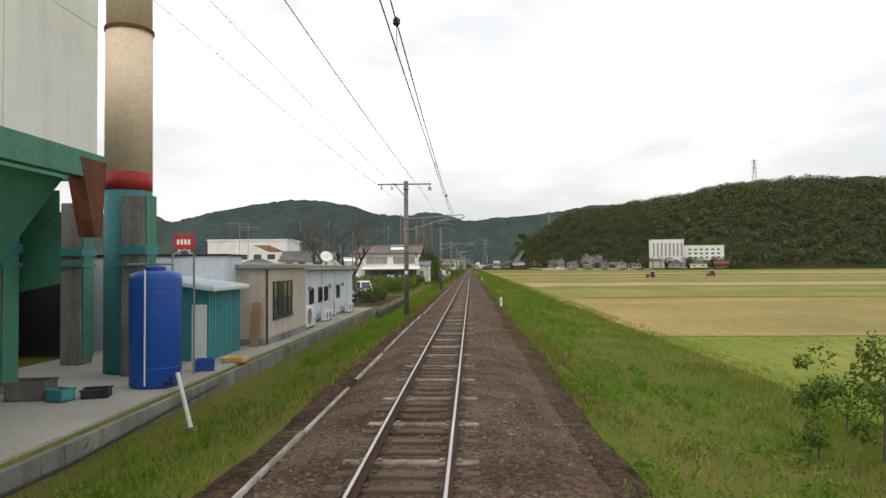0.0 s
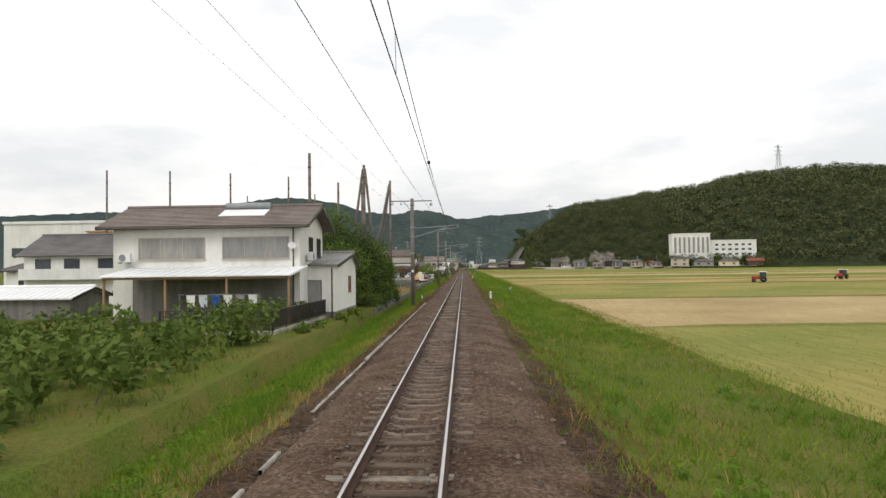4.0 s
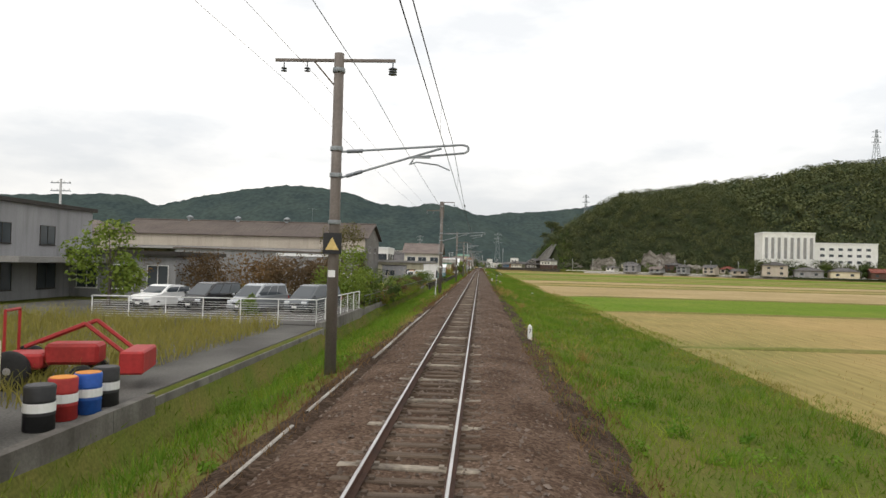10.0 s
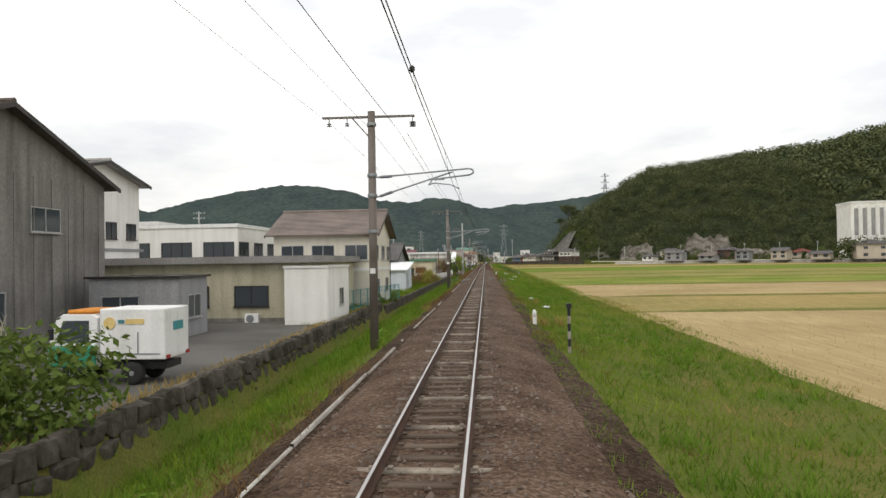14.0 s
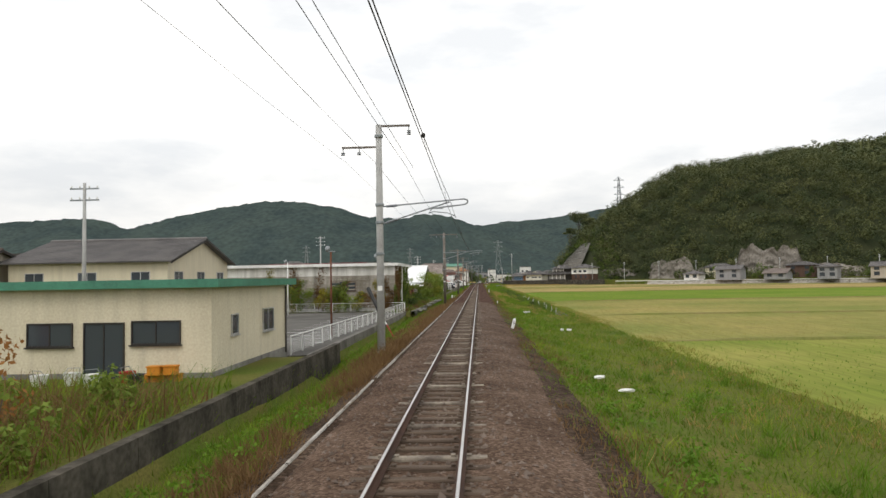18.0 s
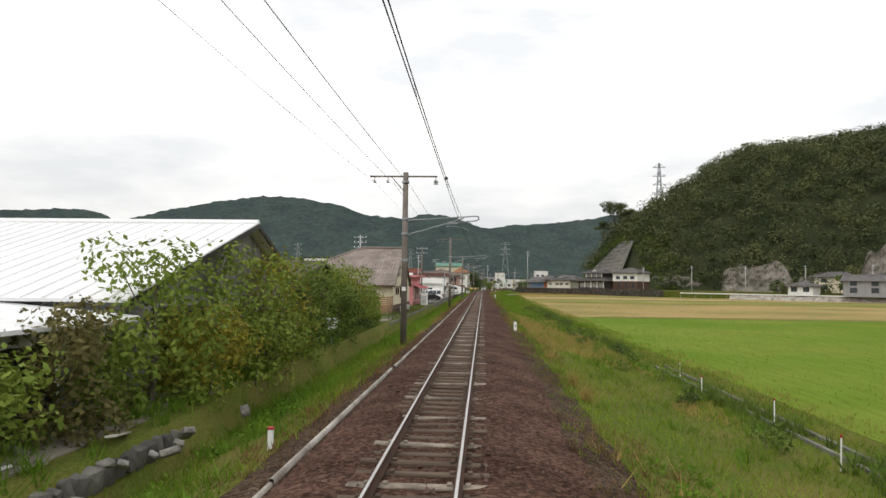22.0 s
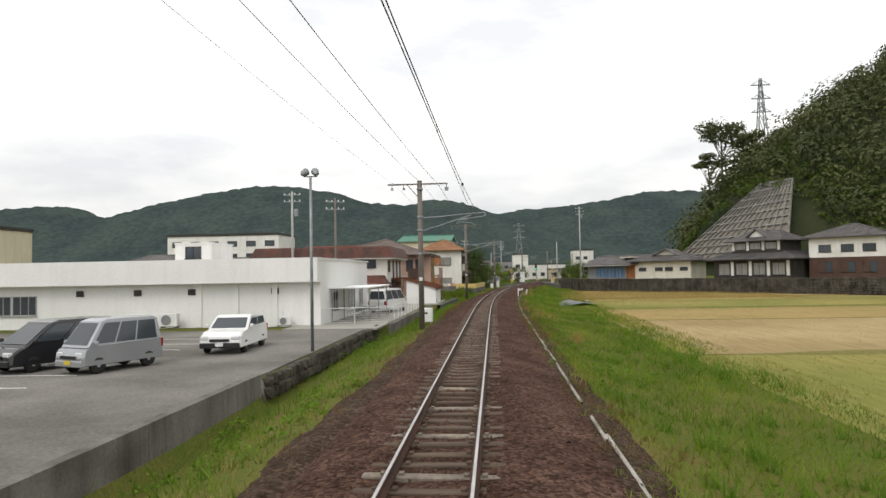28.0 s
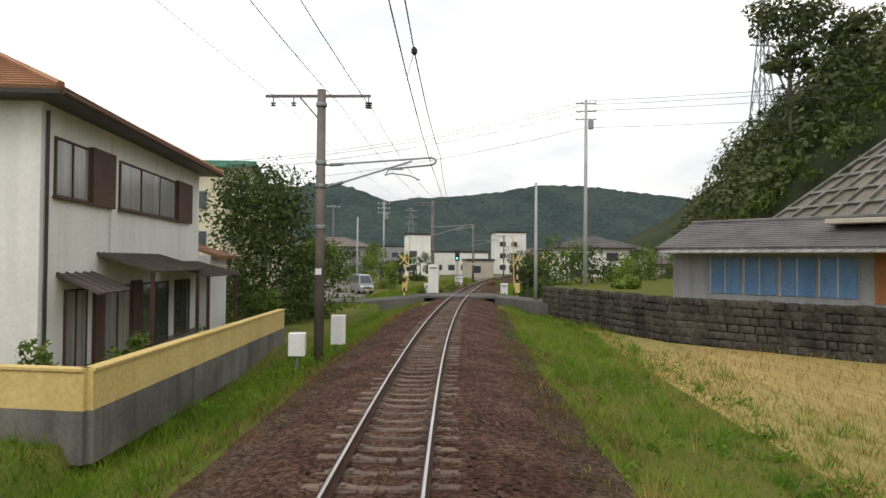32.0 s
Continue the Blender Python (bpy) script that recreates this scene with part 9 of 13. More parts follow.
# ---- fenced car park, lamp posts and the ivy-grown hall ----
slab("car_park", -26, -7.4, 463.4, 506.0, -1.1, M_ASPHALT, "worn dark asphalt of an empty fenced car park", 0.12)
line_wall(463.4, 506.8, -7.5, -1.6, -1.06, 0.3, M_CONCDARK, "grey concrete wall carrying the car park fence", 4.0)
stripes("bay_lines", "worn white parking bay lines", [(-24 + 0.0, 468 + 2.6 * i, -19, 468 + 2.6 * i) for i in range(13)] + [(-13.0, 470 + 2.6 * i, -8.4, 470 + 2.6 * i) for i in range(12)], -1.1)
fence([(-8.5, 463.6, -1.08), (-7.55, 506.2, -1.08)], 0.92, 2.0, "white tubular fence with thin bars along the car park", M_WHITEPAINT, "wires", 8)
fence([(-24, 506.0, -1.0), (-7.6, 506.2, -1.0)], 0.92, 2.0, "white tubular fence across the end of the car park", M_WHITEPAINT, "wires", 6)
hw, w, d = building("cream_house", "cream gabled house with a grey roof beside the car park", "house", -38, -24.5, 484, 497, -0.75, 5.2, M_CREAM, "gx", 2.0, 0.6, M_TILE)
for u in (-4.5, 0, 4.5):
    window(hw, "E", w, d, u, 3.2, 1.6, 1.1, M_ALU)
    window(hw, "S", w, d, u, 3.2, 1.6, 1.1, M_ALU)
    window(hw, "S", w, d, u, 0.8, 1.6, 1.3, M_ALU)
hw2, w, d = building("long_store", "long low store with a brown roof behind the car park", "store", -60, -39, 478, 490, -0.75, 4.4, M_BEIGE, "gx", 1.8, 0.5, M_BROWNROOF, "rib", 0.6)
for x, y, h, rz, M, lb in ((-8.8, 474.1, 5.2, 210, M_RUST, "rust-streaked floodlight post at the car park"), (-7.95, 489.1, 5.2, 210, M_WHITEPAINT, "white floodlight post in the car park"), (-20, 502.8, 5.3, 150, M_WHITEPAINT, "white floodlight post by the back fence")):
    lamp_post(x, y, -1.12, h + 0.38, rz, lb, M, (1,))
gp = thing("guy_cover_post", "black leaning guy cover with a red and white base", "post", pose(-3.7, 466.8, -0.75))
part("cover", Mesh().tube((-0.85, 0.6, 1.4), (-1.65, 1.2, 2.85), 0.11, n=10), M_BLACK, gp)
part("stay", Mesh().tube((0, 0, 0), (-1.68, 1.22, 2.9), 0.02, n=6), M_WIRE, gp)
part("base_band", Mesh().tube((-0.02, 0.02, 0.1), (-0.5, 0.36, 0.85), 0.03, n=8), M_RED, gp)
part("base_band", Mesh().tube((-0.5, 0.36, 0.85), (-0.82, 0.59, 1.38), 0.03, n=8), M_WHITEPAINT, gp)
M_IVYWALL = mat("pale_block_wall", (0.70, 0.69, 0.66), (0.56, 0.55, 0.51), 0.9, 0.5, 12, 0.2, grime=0.4)
iv, w, d = building("ivy_hall", "pale long block-walled hall overgrown with ivy", "hall", -40, -8.8, 507.6, 521.5, -0.8, 4.95, M_IVYWALL, "flat", 0.32, 0.45, M_WHITEROOF, trim=M_WHITEPAINT)
for i in range(9):
    z = 0.5 + i * 0.5
    rect_plate("block_joint", iv, "E", w, d, -d / 2, d / 2, z, z + 0.025, M_CONC, -0.02, 0.006)
for u in (-3.5, 2.5):
    window(iv, "E", w, d, u, 1.4, 2.2, 1.2, M_RUST, panes=3)
for i in range(9):
    z = 0.1 + i * 0.42
    part("siding_board", Mesh().poly([(-w / 2, -d / 2 - 0.03, z), (w / 2 - 0.02, -d / 2 - 0.03, z), (w / 2 - 0.02, -d / 2 - 0.004, z + 0.41), (-w / 2, -d / 2 - 0.004, z + 0.41)], (0, 0.02, 0)), M_SIDING, iv, "stained horizontal siding board")
for u in (-10, -4, 3, 9.6):
    window(iv, "S", w, d, u, 2.1, 2.8, 1.1, M_BROWN, panes=3)


def ivy(n, face, u0, u1, z0, z1, seed, M, strands):
    """Creeper on a wall: leaves gathered along wandering stems."""
    r = np.random.default_rng(seed)
    st = np.sort(r.uniform(u0, u1, strands))
    k = r.integers(0, strands, n)
    t = r.uniform(0, 1, n) ** 1.2
    tall = r.uniform(0.35, 1.0, strands)
    u = st[k] + 0.55 * np.sin(t * 5 + k * 1.7) * t + r.normal(0, 0.28, n)
    z = z0 + (z1 - z0) * t * tall[k] + r.normal(0, 0.12, n)
    o = np.abs(r.normal(0.08, 0.08, n)) + 0.02
    p = np.stack([-8.8 + o, 514.15 + u, z], 1) if face == "E" else np.stack([-24.4 + u, 507.6 - o, z], 1)
    s = 0.1 * r.uniform(0.5, 1.3, n)[:, None]
    a = r.normal(0, 1, (n, 3))
    a /= np.linalg.norm(a, axis=1, keepdims=True)
    b = np.cross(a, r.normal(0, 1, (n, 3)))
    b /= np.linalg.norm(b, axis=1, keepdims=True)
    v = np.stack([p - a * s, p - b * s * 0.6, p + a * s, p + b * s * 0.6], 1).reshape(-1, 3)
    tagged(new("ivy", bulk("ivy", v, np.arange(len(v)).reshape(-1, 4), M)), "green and russet ivy climbing the hall wall", "ivy", kind="stuff")


slab("rubble_ground", -20, -7.1, 522, 549, -0.79, M_BAREYARD, "bare earth strewn with rubble beside the hall", 0.1)
ivy(5200, "E", -7.2, 7.2, -0.7, 4.3, 601, M_LEAF, 9)
ivy(1800, "E", -7.0, -2.0, 1.5, 4.3, 602, M_RUSSET, 4)
ivy(8000, "S", -9, 15.3, -0.9, 3.9, 603, M_YELLOWLEAF, 16)
ivy(7000, "S", -9, 15.3, -0.9, 3.6, 606, M_LEAFLIGHT, 14)
ivy(3500, "S", 4, 15.4, -0.6, 4.3, 604, M_RUSSET, 8)
ivy(3000, "E", -7.3, -3.4, -0.7, 4.4, 605, M_RUSSET, 5)
bushes([(-21, 507.0, 1.5, 3.6), (-23.5, 507.0, 1.5, 3.6), (-15.5, 507.0, 1.4, 3.6), (-11.5, 506.9, 1.0, 2.4), (-14, 506.1, 1.3, 3.2), (-17, 506.0, 1.2, 3.4), (-20, 506.1, 1.3, 2.9), (-9.6, 505.9, 0.7, 1.6), (-18.6, 506.9, 1.2, 3.0), (-12.8, 506.6, 1.0, 2.6)], [M_LEAFLIGHT, M_YELLOWLEAF, M_LEAF, M_RUSSET], "ivy-tangled shrub at the foot of the hall", 750, 0.085, 610, z=-0.8, group="hall shrubs")


M_TARP = mat("turquoise_tarpaulin", (0.16, 0.42, 0.45), (0.22, 0.5, 0.52), 0.5, 1.5, 6, 0.4)

# ---- sheds, rubble and shrubs past the hall ----
os_, w, d = building("orange_shed", "orange-brown panelled shed with a white sheet roof", "shed", -15, -9.5, 526, 537, -0.85, 2.55, M_ORANGEWALL, "sx", 0.45, 0.7, M_WHITEROOF, "rib", 0.5)
for i in range(5):
    rect_plate("panel_joint", os_, "E", w, d, -5 + i * 2.2, -4.94 + i * 2.2, 0, 2.4, M_BROWN)
window(os_, "E", w, d, 2.2, 0.9, 1.4, 0.9, M_BROWN)
os2, w, d = building("low_shed", "patched low shed with a white roof and dark opening", "shed", -14, -9.0, 538, 544.5, -0.85, 2.3, M_IVYWALL, "sx", 0.4, 0.6, M_WHITEROOF, "rib", 0.5)
# opening is a black plate; its inner shade is only colour
rect_plate("opening", os2, "E", w, d, -2.4, 1.2, 0.1, 1.9, M_BLACK, 0, 0.02)
rect_plate("sheet", os2, "E", w, d, 1.4, 3.0, 0.1, 2.0, M_GALV, 0, 0.04, "rusty grey sheet")
gsd, w, d = building("gable_shed", "large shed with a dark grey gable and bright white roof", "shed", -30, -9.2, 545.5, 562, -0.85, 2.9, M_GREYWALL, "gx", 2.75, 0.6, M_WHITEROOF, "rib", 0.6, rc=1.25)
part("gable_panel", Mesh().poly([(w / 2 + 0.002, -d / 2, 2.9), (w / 2 + 0.002, d / 2, 2.9), (w / 2 + 0.002, 1.25, 5.6)], (0.03, 0, 0)), M_DARKCLAD, gsd, "dark grey boarded gable")
# black plate on the solid wall paints the dark of an opening
rect_plate("opening", gsd, "E", w, d, -6.5, -2.5, 0, 2.5, M_BLACK, 0.0, 0.02)
window(gsd, "E", w, d, 2.5, 1.0, 1.6, 1.0, M_ALU)
window(gsd, "E", w, d, 6.0, 1.0, 1.2, 1.0, M_ALU)
rh_, w, d = building("red_roof_house", "house with a faded red ribbed roof behind the sheds", "house", -44, -24, 566, 582, -0.85, 4.6, M_BEIGE, "gx", 2.3, 0.6, M_REDROOF, "rib", 0.6)
window(rh_, "S", w, d, 4, 2.6, 1.8, 1.1)
window(rh_, "E", w, d, 0, 2.6, 1.8, 1.1)
rh2, w, d = building("dark_store", "low dark-roofed store with brown walls", "store", -24, -10.5, 566, 580, -0.85, 3.2, M_BROWN, "gx", 1.3, 0.5, M_BROWNROOF, "rib", 0.6)
window(rh2, "E", w, d, 0, 1.0, 2.0, 1.2)
rr_ = np.random.default_rng(77)
RUBBLE = [stone_mesh(rr_).data("rock", M_CONC) for _ in range(5)]
rub = thing("rubble_heap", "heap of broken concrete and rough stones beside the line", "rubble")
for i in range(120):
    s, u = rr_.uniform(506, 548), rr_.uniform(-8.4, -5.6)
    o = new("rock", RUBBLE[i % 5])
    o.parent = rub
    z = rr_.uniform(0.12, 0.38)
    o.matrix_world = at_line(s, u, -1.12 + 0.1 * (-5 - u)) @ pose(0, 0, 0, rr_.uniform(0, 40), rr_.uniform(0, 40), rr_.uniform(0, 360)) @ Matrix.Diagonal((z * 1.3, z, z * 0.6, 1))
stone_wall(506, 545, -6.35, -1.4, -0.95, "rough stone retaining wall below the littered plot", 0.4, most=90)
tp = thing("tarpaulin_heap", "crumpled turquoise tarpaulin over a heap", "tarpaulin", pose(-8.6, 522.5, -0.85))
rt_ = np.random.default_rng(8)
tv = [(1.5 * (i / 6 - 0.5) * 2, 1.3 * (j / 5 - 0.5), 0.45 * max(0, 1 - abs(i - 3) / 3.2) * max(0, 1 - abs(j - 2.5) / 2.8) + 0.1 * rt_.random()) for i in range(7) for j in range(6)]
part("tarpaulin", Mesh().add(tv, [(i * 6 + j, (i + 1) * 6 + j, (i + 1) * 6 + j + 1, i * 6 + j + 1) for i in range(6) for j in range(5)]), M_TARP, tp)
part("weight", Mesh().box(-0.2, 0.2, -0.15, 0.15, 0.42, 0.6, 0.03), M_CONC, tp)
for i, (x, y) in enumerate(((-7.9, 518.5), (-7.4, 524.8), (-7.6, 527.6), (-7.2, 530.2), (-8.2, 533), (-7.3, 515.6), (-7.6, 538.5))):
    o = thing("scrap_sheet", "pale broken sheet lying among weeds", "scrap", pose(x, y, -0.88, 6, 10 * (i % 3) - 8, 47 * i), "scrap sheets")
    part("sheet", Mesh().poly([(-0.5, -0.25, 0.06), (0.35, -0.35, 0.1), (0.55, 0.2, 0.06), (-0.3, 0.35, 0.12)], (0, 0, 0.05)), (M_WHITEPAINT, M_KERB, M_PALEBLUE)[i % 3], o)
for i, (x, y, h) in enumerate(((-9.0, 524, 3.6), (-8.8, 531, 3.0), (-8.6, 516, 3.2))):
    tree(x, y, -0.9, h, 0.9, M_LEAFLIGHT, "thin young tree before the orange shed", 420, 0.1, 770 + i, 0.05, 0.3, "young trees")
jb = thing("junction_box", "small white junction box on a short post", "junction box", pose(-3.0, 527.5, -0.8))
part("post", Mesh().tube((0, 0, -0.1), (0, 0, 0.5), 0.05, n=8), M_GALV, jb)
part("box", Mesh().box(-0.12, 0.12, -0.12, 0.12, 0.45, 0.95, 0.03), M_WHITEPAINT, jb)
for i in range(6):
    o = thing("plank", "weathered pale plank lying on rubble", "plank", at_line(515 + i * 5.2, -6.9 + 0.3 * (i % 2), -0.68) @ pose(0, 0, 0, 5 * (i % 3), 0, 40 * i), "loose planks")
    part("board", Mesh().box(-0.09, 0.09, -1.1, 1.1, 0, 0.04, 0.008), M_KERB, o)
bushes([(-7.9, 538.6, 1.3, 3.0), (-8.0, 540.9, 1.4, 3.6), (-8.2, 543, 1.5, 3.4), (-7.2, 546.5, 1.6, 3.4), (-6.9, 550, 1.5, 3.5), (-7.8, 553, 1.6, 3.6), (-7.2, 556.5, 1.4, 3.0), (-9.0, 548, 1.5, 3.2)], [M_LEAFLIGHT, M_OLIVELEAF, M_LEAFLIGHT, M_YELLOWLEAF], "big yellow-green leafy shrub before the sheds", 1800, 0.09, 700, z=-1.0, group="leafy shrubs")
bushes([(-8.4, 508.5, 0.9, 1.2), (-7.6, 513, 1.0, 1.4), (-8.0, 518, 1.0, 1.5), (-8.0, 523, 1.1, 1.7), (-8.4, 530, 1.0, 1.6), (-8.2, 536, 1.1, 1.5), (-7.2, 527, 0.8, 1.0), (-8.5, 561, 1.3, 2.4), (-8.2, 566, 1.3, 2.6), (-8.6, 571, 1.4, 2.6), (-8.0, 576, 1.1, 1.9), (-8.4, 581, 1.1, 1.6)], [M_LEAF, M_LEAFDARK, M_LEAFLIGHT], "ragged green shrub at the edge of the sheds", 650, 0.1, 720, z=-1.0, group="ragged shrubs")
for i, (x, y, h, r) in enumerate(((-8.0, 545, 4.6, 2.2), (-7.6, 551, 4.8, 2.3), (-8.4, 556, 4.6, 2.2), (-8.2, 562, 4.4, 2.1), (-8.8, 567, 4.7, 2.3), (-8.0, 571.5, 4.3, 2.1), (-9.2, 576, 4.2, 2.0), (-7.6, 566, 3.2, 1.6), (-8.6, 582, 2.6, 1.3))):
    tree(x, y, -1.0, h, r, (M_LEAFLIGHT, M_LEAFLIGHT, M_YELLOWLEAF, M_LEAF)[i % 4], "spreading leafy tree crowding the sheds", 2700, 0.095, 740 + i, 0.08, 0.06, "leafy trees by the sheds")
sgn = thing("notice_board", "small white notice board on a thin post", "notice", pose(-7.1, 562.5, -1.0))
part("post", Mesh().tube((0, 0, 0), (0, 0, 1.5), 0.03, n=6), M_GALV, sgn)
part("board", Mesh().box(-0.3, 0.3, -0.05, -0.02, 1.0, 1.6), M_WHITEPAINT, sgn)
for q in (1.15, 1.28, 1.41):
    part("text_bar", Mesh().box(-0.2, 0.2, -0.055, -0.05, q, q + 0.05), M_BLACK, sgn, "dark text bar")

# ---- cream clinic with a swept tiled roof ----
cl = thing("clinic", "cream single-storey clinic with a steep brown tiled roof", "clinic", pose(-8.6, 597, -0.8))
EA, RI, NE, RY = 3.04, 7.0, 2.9, 7.4
part("wall", Mesh().poly([(0, 0.4, -0.3), (0, 15.8, -0.3), (0, 15.8, NE), (0, RY, RI), (0, 0.4, EA + 0.2)], (-4.6, 0, 0)).poly([(-4.6, 0.4, -0.3), (-4.6, 15.8, -0.3), (-4.6, 15.8, min(EA, NE) + 0.1), (-4.6, 0.4, min(EA, NE) + 0.1)], (-8.4, 0, 0)), M_CREAM, cl)
part("lower_band", Mesh().box(-13.04, 0.04, 0.36, 15.84, -0.3, 0.86), M_BROWN, cl, "dark brown lower wall band")
RX0, RX1 = 0.25, -4.7
for nm, q in (("south", [(-13.7, -0.2, EA - 0.1), (RX0, -0.2, EA - 0.1), (RX0, RY, RI + 0.15), (RX1, RY, RI + 0.15)]), ("north", [(-13.7, 16.4, NE - 0.1), (RX0, 16.4, NE - 0.1), (RX0, RY, RI + 0.15), (RX1, RY, RI + 0.15)]), ("west", [(-13.7, -0.2, EA - 0.1), (-13.7, 16.4, NE - 0.1), (RX1, RY, RI + 0.15), (RX1, RY, RI + 0.15)])):
    part("roof_deck", slope(Mesh(), *q, mode="slab", thick=0.12), M_PALETILE, cl)
TILE = Mesh()
for tx, ty in ((-0.155, 0), (0.15, 0), (-0.155, 0.335), (0.15, 0.335)):
    TILE.add([(tx + a * 0.5, ty + b * 0.52, c * 0.8) for a, b, c in ((-0.31, 0, 0.035), (-0.1, 0, 0.085), (0.1, 0, 0.035), (0.3, 0, 0.06), (0.3, 0, 0.0), (-0.31, 0, 0.0), (-0.31, 0.72, 0.0), (-0.1, 0.72, 0.03), (0.1, 0.72, 0.0), (0.3, 0.72, 0.012))], [(0, 1, 7, 6), (1, 2, 8, 7), (2, 3, 9, 8), (5, 4, 3, 2, 1, 0)])
TILE = TILE.data("roof_tile", M_PALETILE)
sA, sB = Vector((RX0, -0.2, EA - 0.1)), Vector((RX0, RY, RI + 0.15))
up = (sB - sA).normalized()
nn = Vector((0, -up.z, up.y))
L = (sB - sA).length
made = 0
for j in range(13):
    for i in range(23):
        x = RX0 - 0.3 - i * 0.61
        t = j * 0.665
        if x < RX1 - (RX1 + 13.7) * (1 - t / L) + 0.2 or made >= 300:
            continue
        c = sA + up * t
        o = new("roof_tile", TILE)
        o.parent = cl
        o.matrix_local = Matrix(((1, up.x, nn.x, x), (0, up.y, nn.y, c.y), (0, up.z, nn.z, c.z + 0.01), (0, 0, 0, 1)))
        made += 1
part("ridge_cap", Mesh().tube((RX0, RY, RI + 0.24), (RX1, RY, RI + 0.24), 0.14, n=8), M_BROWNTILE, cl)
part("hip_cap", Mesh().tube((RX1, RY, RI + 0.22), (-13.7, -0.2, EA), 0.12, n=7), M_BROWNTILE, cl)
part("hip_cap", Mesh().tube((RX1, RY, RI + 0.22), (-13.7, 16.4, NE), 0.12, n=7), M_BROWNTILE, cl)
for a, b in (((RX0, -0.2, EA - 0.1), (RX0, RY, RI + 0.15)), ((RX0, 16.4, NE - 0.1), (RX0, RY, RI + 0.15))):
    a, b = Vector(a), Vector(b)
    dn = Vector((0, 0, -0.3))
    part("bargeboard", Mesh().poly([a, b, b + dn, a + dn], (-0.05, 0, 0)), M_BROWN, cl)
part("gutter", Mesh().tube((-13.7, -0.28, EA - 0.16), (RX0, -0.28, EA - 0.16), 0.06, n=8), M_BROWN, cl)
part("soffit", Mesh().box(-13.5, RX0 - 0.05, -0.15, 0.4, EA - 0.16, EA - 0.08), M_WHITEPAINT, cl)
part("gable_window", Mesh().poly([(0.02, 2.6, 3.9), (0.02, 6.2, 3.9), (0.02, 6.2, 5.3)], (0.04, 0, 0)), M_GLASS, cl, "raking triangular gable window")
part("gable_vent", Mesh().box(0, 0.06, 8.3, 9.0, 5.2, 5.7), M_FRAME, cl)
for u, z, ww, hh in ((-5.2, 1.9, 0.9, 0.8), (-3.6, 1.9, 0.9, 0.8), (-1.4, 1.55, 1.1, 1.3), (0.7, 1.35, 0.8, 1.5), (2.6, 1.35, 0.8, 1.5), (4.2, 1.35, 0.8, 1.5)):
    y0 = 8.1 + u
    wf = part("window", Mesh().box(-0.02, 0.06, y0 - ww / 2, y0 + ww / 2, z, z + 0.06).box(-0.02, 0.06, y0 - ww / 2, y0 + ww / 2, z + hh - 0.06, z + hh).box(-0.02, 0.06, y0 - ww / 2, y0 - ww / 2 + 0.06, z, z + hh).box(-0.02, 0.06, y0 + ww / 2 - 0.06, y0 + ww / 2, z, z + hh).box(-0.02, 0.05, y0 - 0.025, y0 + 0.025, z, z + hh), M_BROWN, cl)
    for q in (-1, 1):
        part("pane", Mesh().box(0.005, 0.022, y0 + (0.03 if q > 0 else -ww / 2 + 0.05), y0 + (ww / 2 - 0.05 if q > 0 else -0.03), z + 0.06, z + hh - 0.06), M_GLASS, wf)
    part("hood", Mesh().box(0, 0.35, y0 - ww / 2 - 0.12, y0 + ww / 2 + 0.12, z + hh + 0.1, z + hh + 0.15), M_BROWN, wf)
for x in (-3.0, -6.6, -10):
    wf = part("window", Mesh().box(x - 1.1, x + 1.1, 0.3, 0.42, 0.4, 0.48).box(x - 1.1, x + 1.1, 0.3, 0.42, 2.3, 2.4).box(x - 1.1, x - 1.02, 0.3, 0.42, 0.4, 2.4).box(x + 1.02, x + 1.1, 0.3, 0.42, 0.4, 2.4).box(x - 0.04, x + 0.04, 0.31, 0.42, 0.4, 2.4), M_FRAME, cl)
    for a, b in ((x - 1.02, x - 0.04), (x + 0.04, x + 1.02)):
        part("pane", Mesh().box(a, b, 0.35, 0.38, 0.48, 2.3), M_CURTAIN, wf, "curtained pane")
ac_unit(-8.0, 600.4, -0.8, 90, 1.15)
ac_unit(-8.0, 601.7, -0.8, 90, 1.15)
ac_unit(-8.0, 606.4, -0.8, 90, 1.0)
sf = thing("slat_fence", "golden-brown slatted wooden fence before the clinic", "fence", pose(-13.6, 593.6, -0.8))
for i in range(9):
    z = 0.15 + i * 0.19
    part("slat", Mesh().box(0, 5.1, -0.02, 0.02, z, z + 0.15), M_WOOD, sf)
    part("slat", Mesh().box(5.08, 5.12, 0, 3.2, z, z + 0.15), M_WOOD, sf)
for x, y in ((0.05, 0.06), (1.7, 0.06), (3.4, 0.06), (5.0, 0.06), (5.05, 1.6), (5.05, 3.1)):
    part("post", Mesh().box(x - 0.05, x + 0.05, y - 0.04, y + 0.04, -0.1, 1.85), M_BROWN, sf)
slab("clinic_yard", -26, -7.2, 584, 597, -0.78, M_BAREYARD, "bare tan earth yard in front of the clinic", 0.08)
line_wall(582, 632, -6.9, -1.5, -0.85, 0.26, M_CONCDARK, "dark concrete wall along the clinic yard", 4.0)
fence([(-7.1, 584, -0.85), (-7.15, 620, -0.85)], 1.0, 2.4, "thin dark metal fence on a low wall", M_FRAME, "wires", 3, post=0.02)
cb2, w, d = building("flat_roof_clinic", "cream flat-roofed wing with a dark red base band", "clinic wing", -34, -17, 596, 612, -0.8, 4.6, M_CREAM, "flat", 0.4, 0.4, M_METALROOF, trim=M_BROWN, plinth=(0.8, M_BROWN))
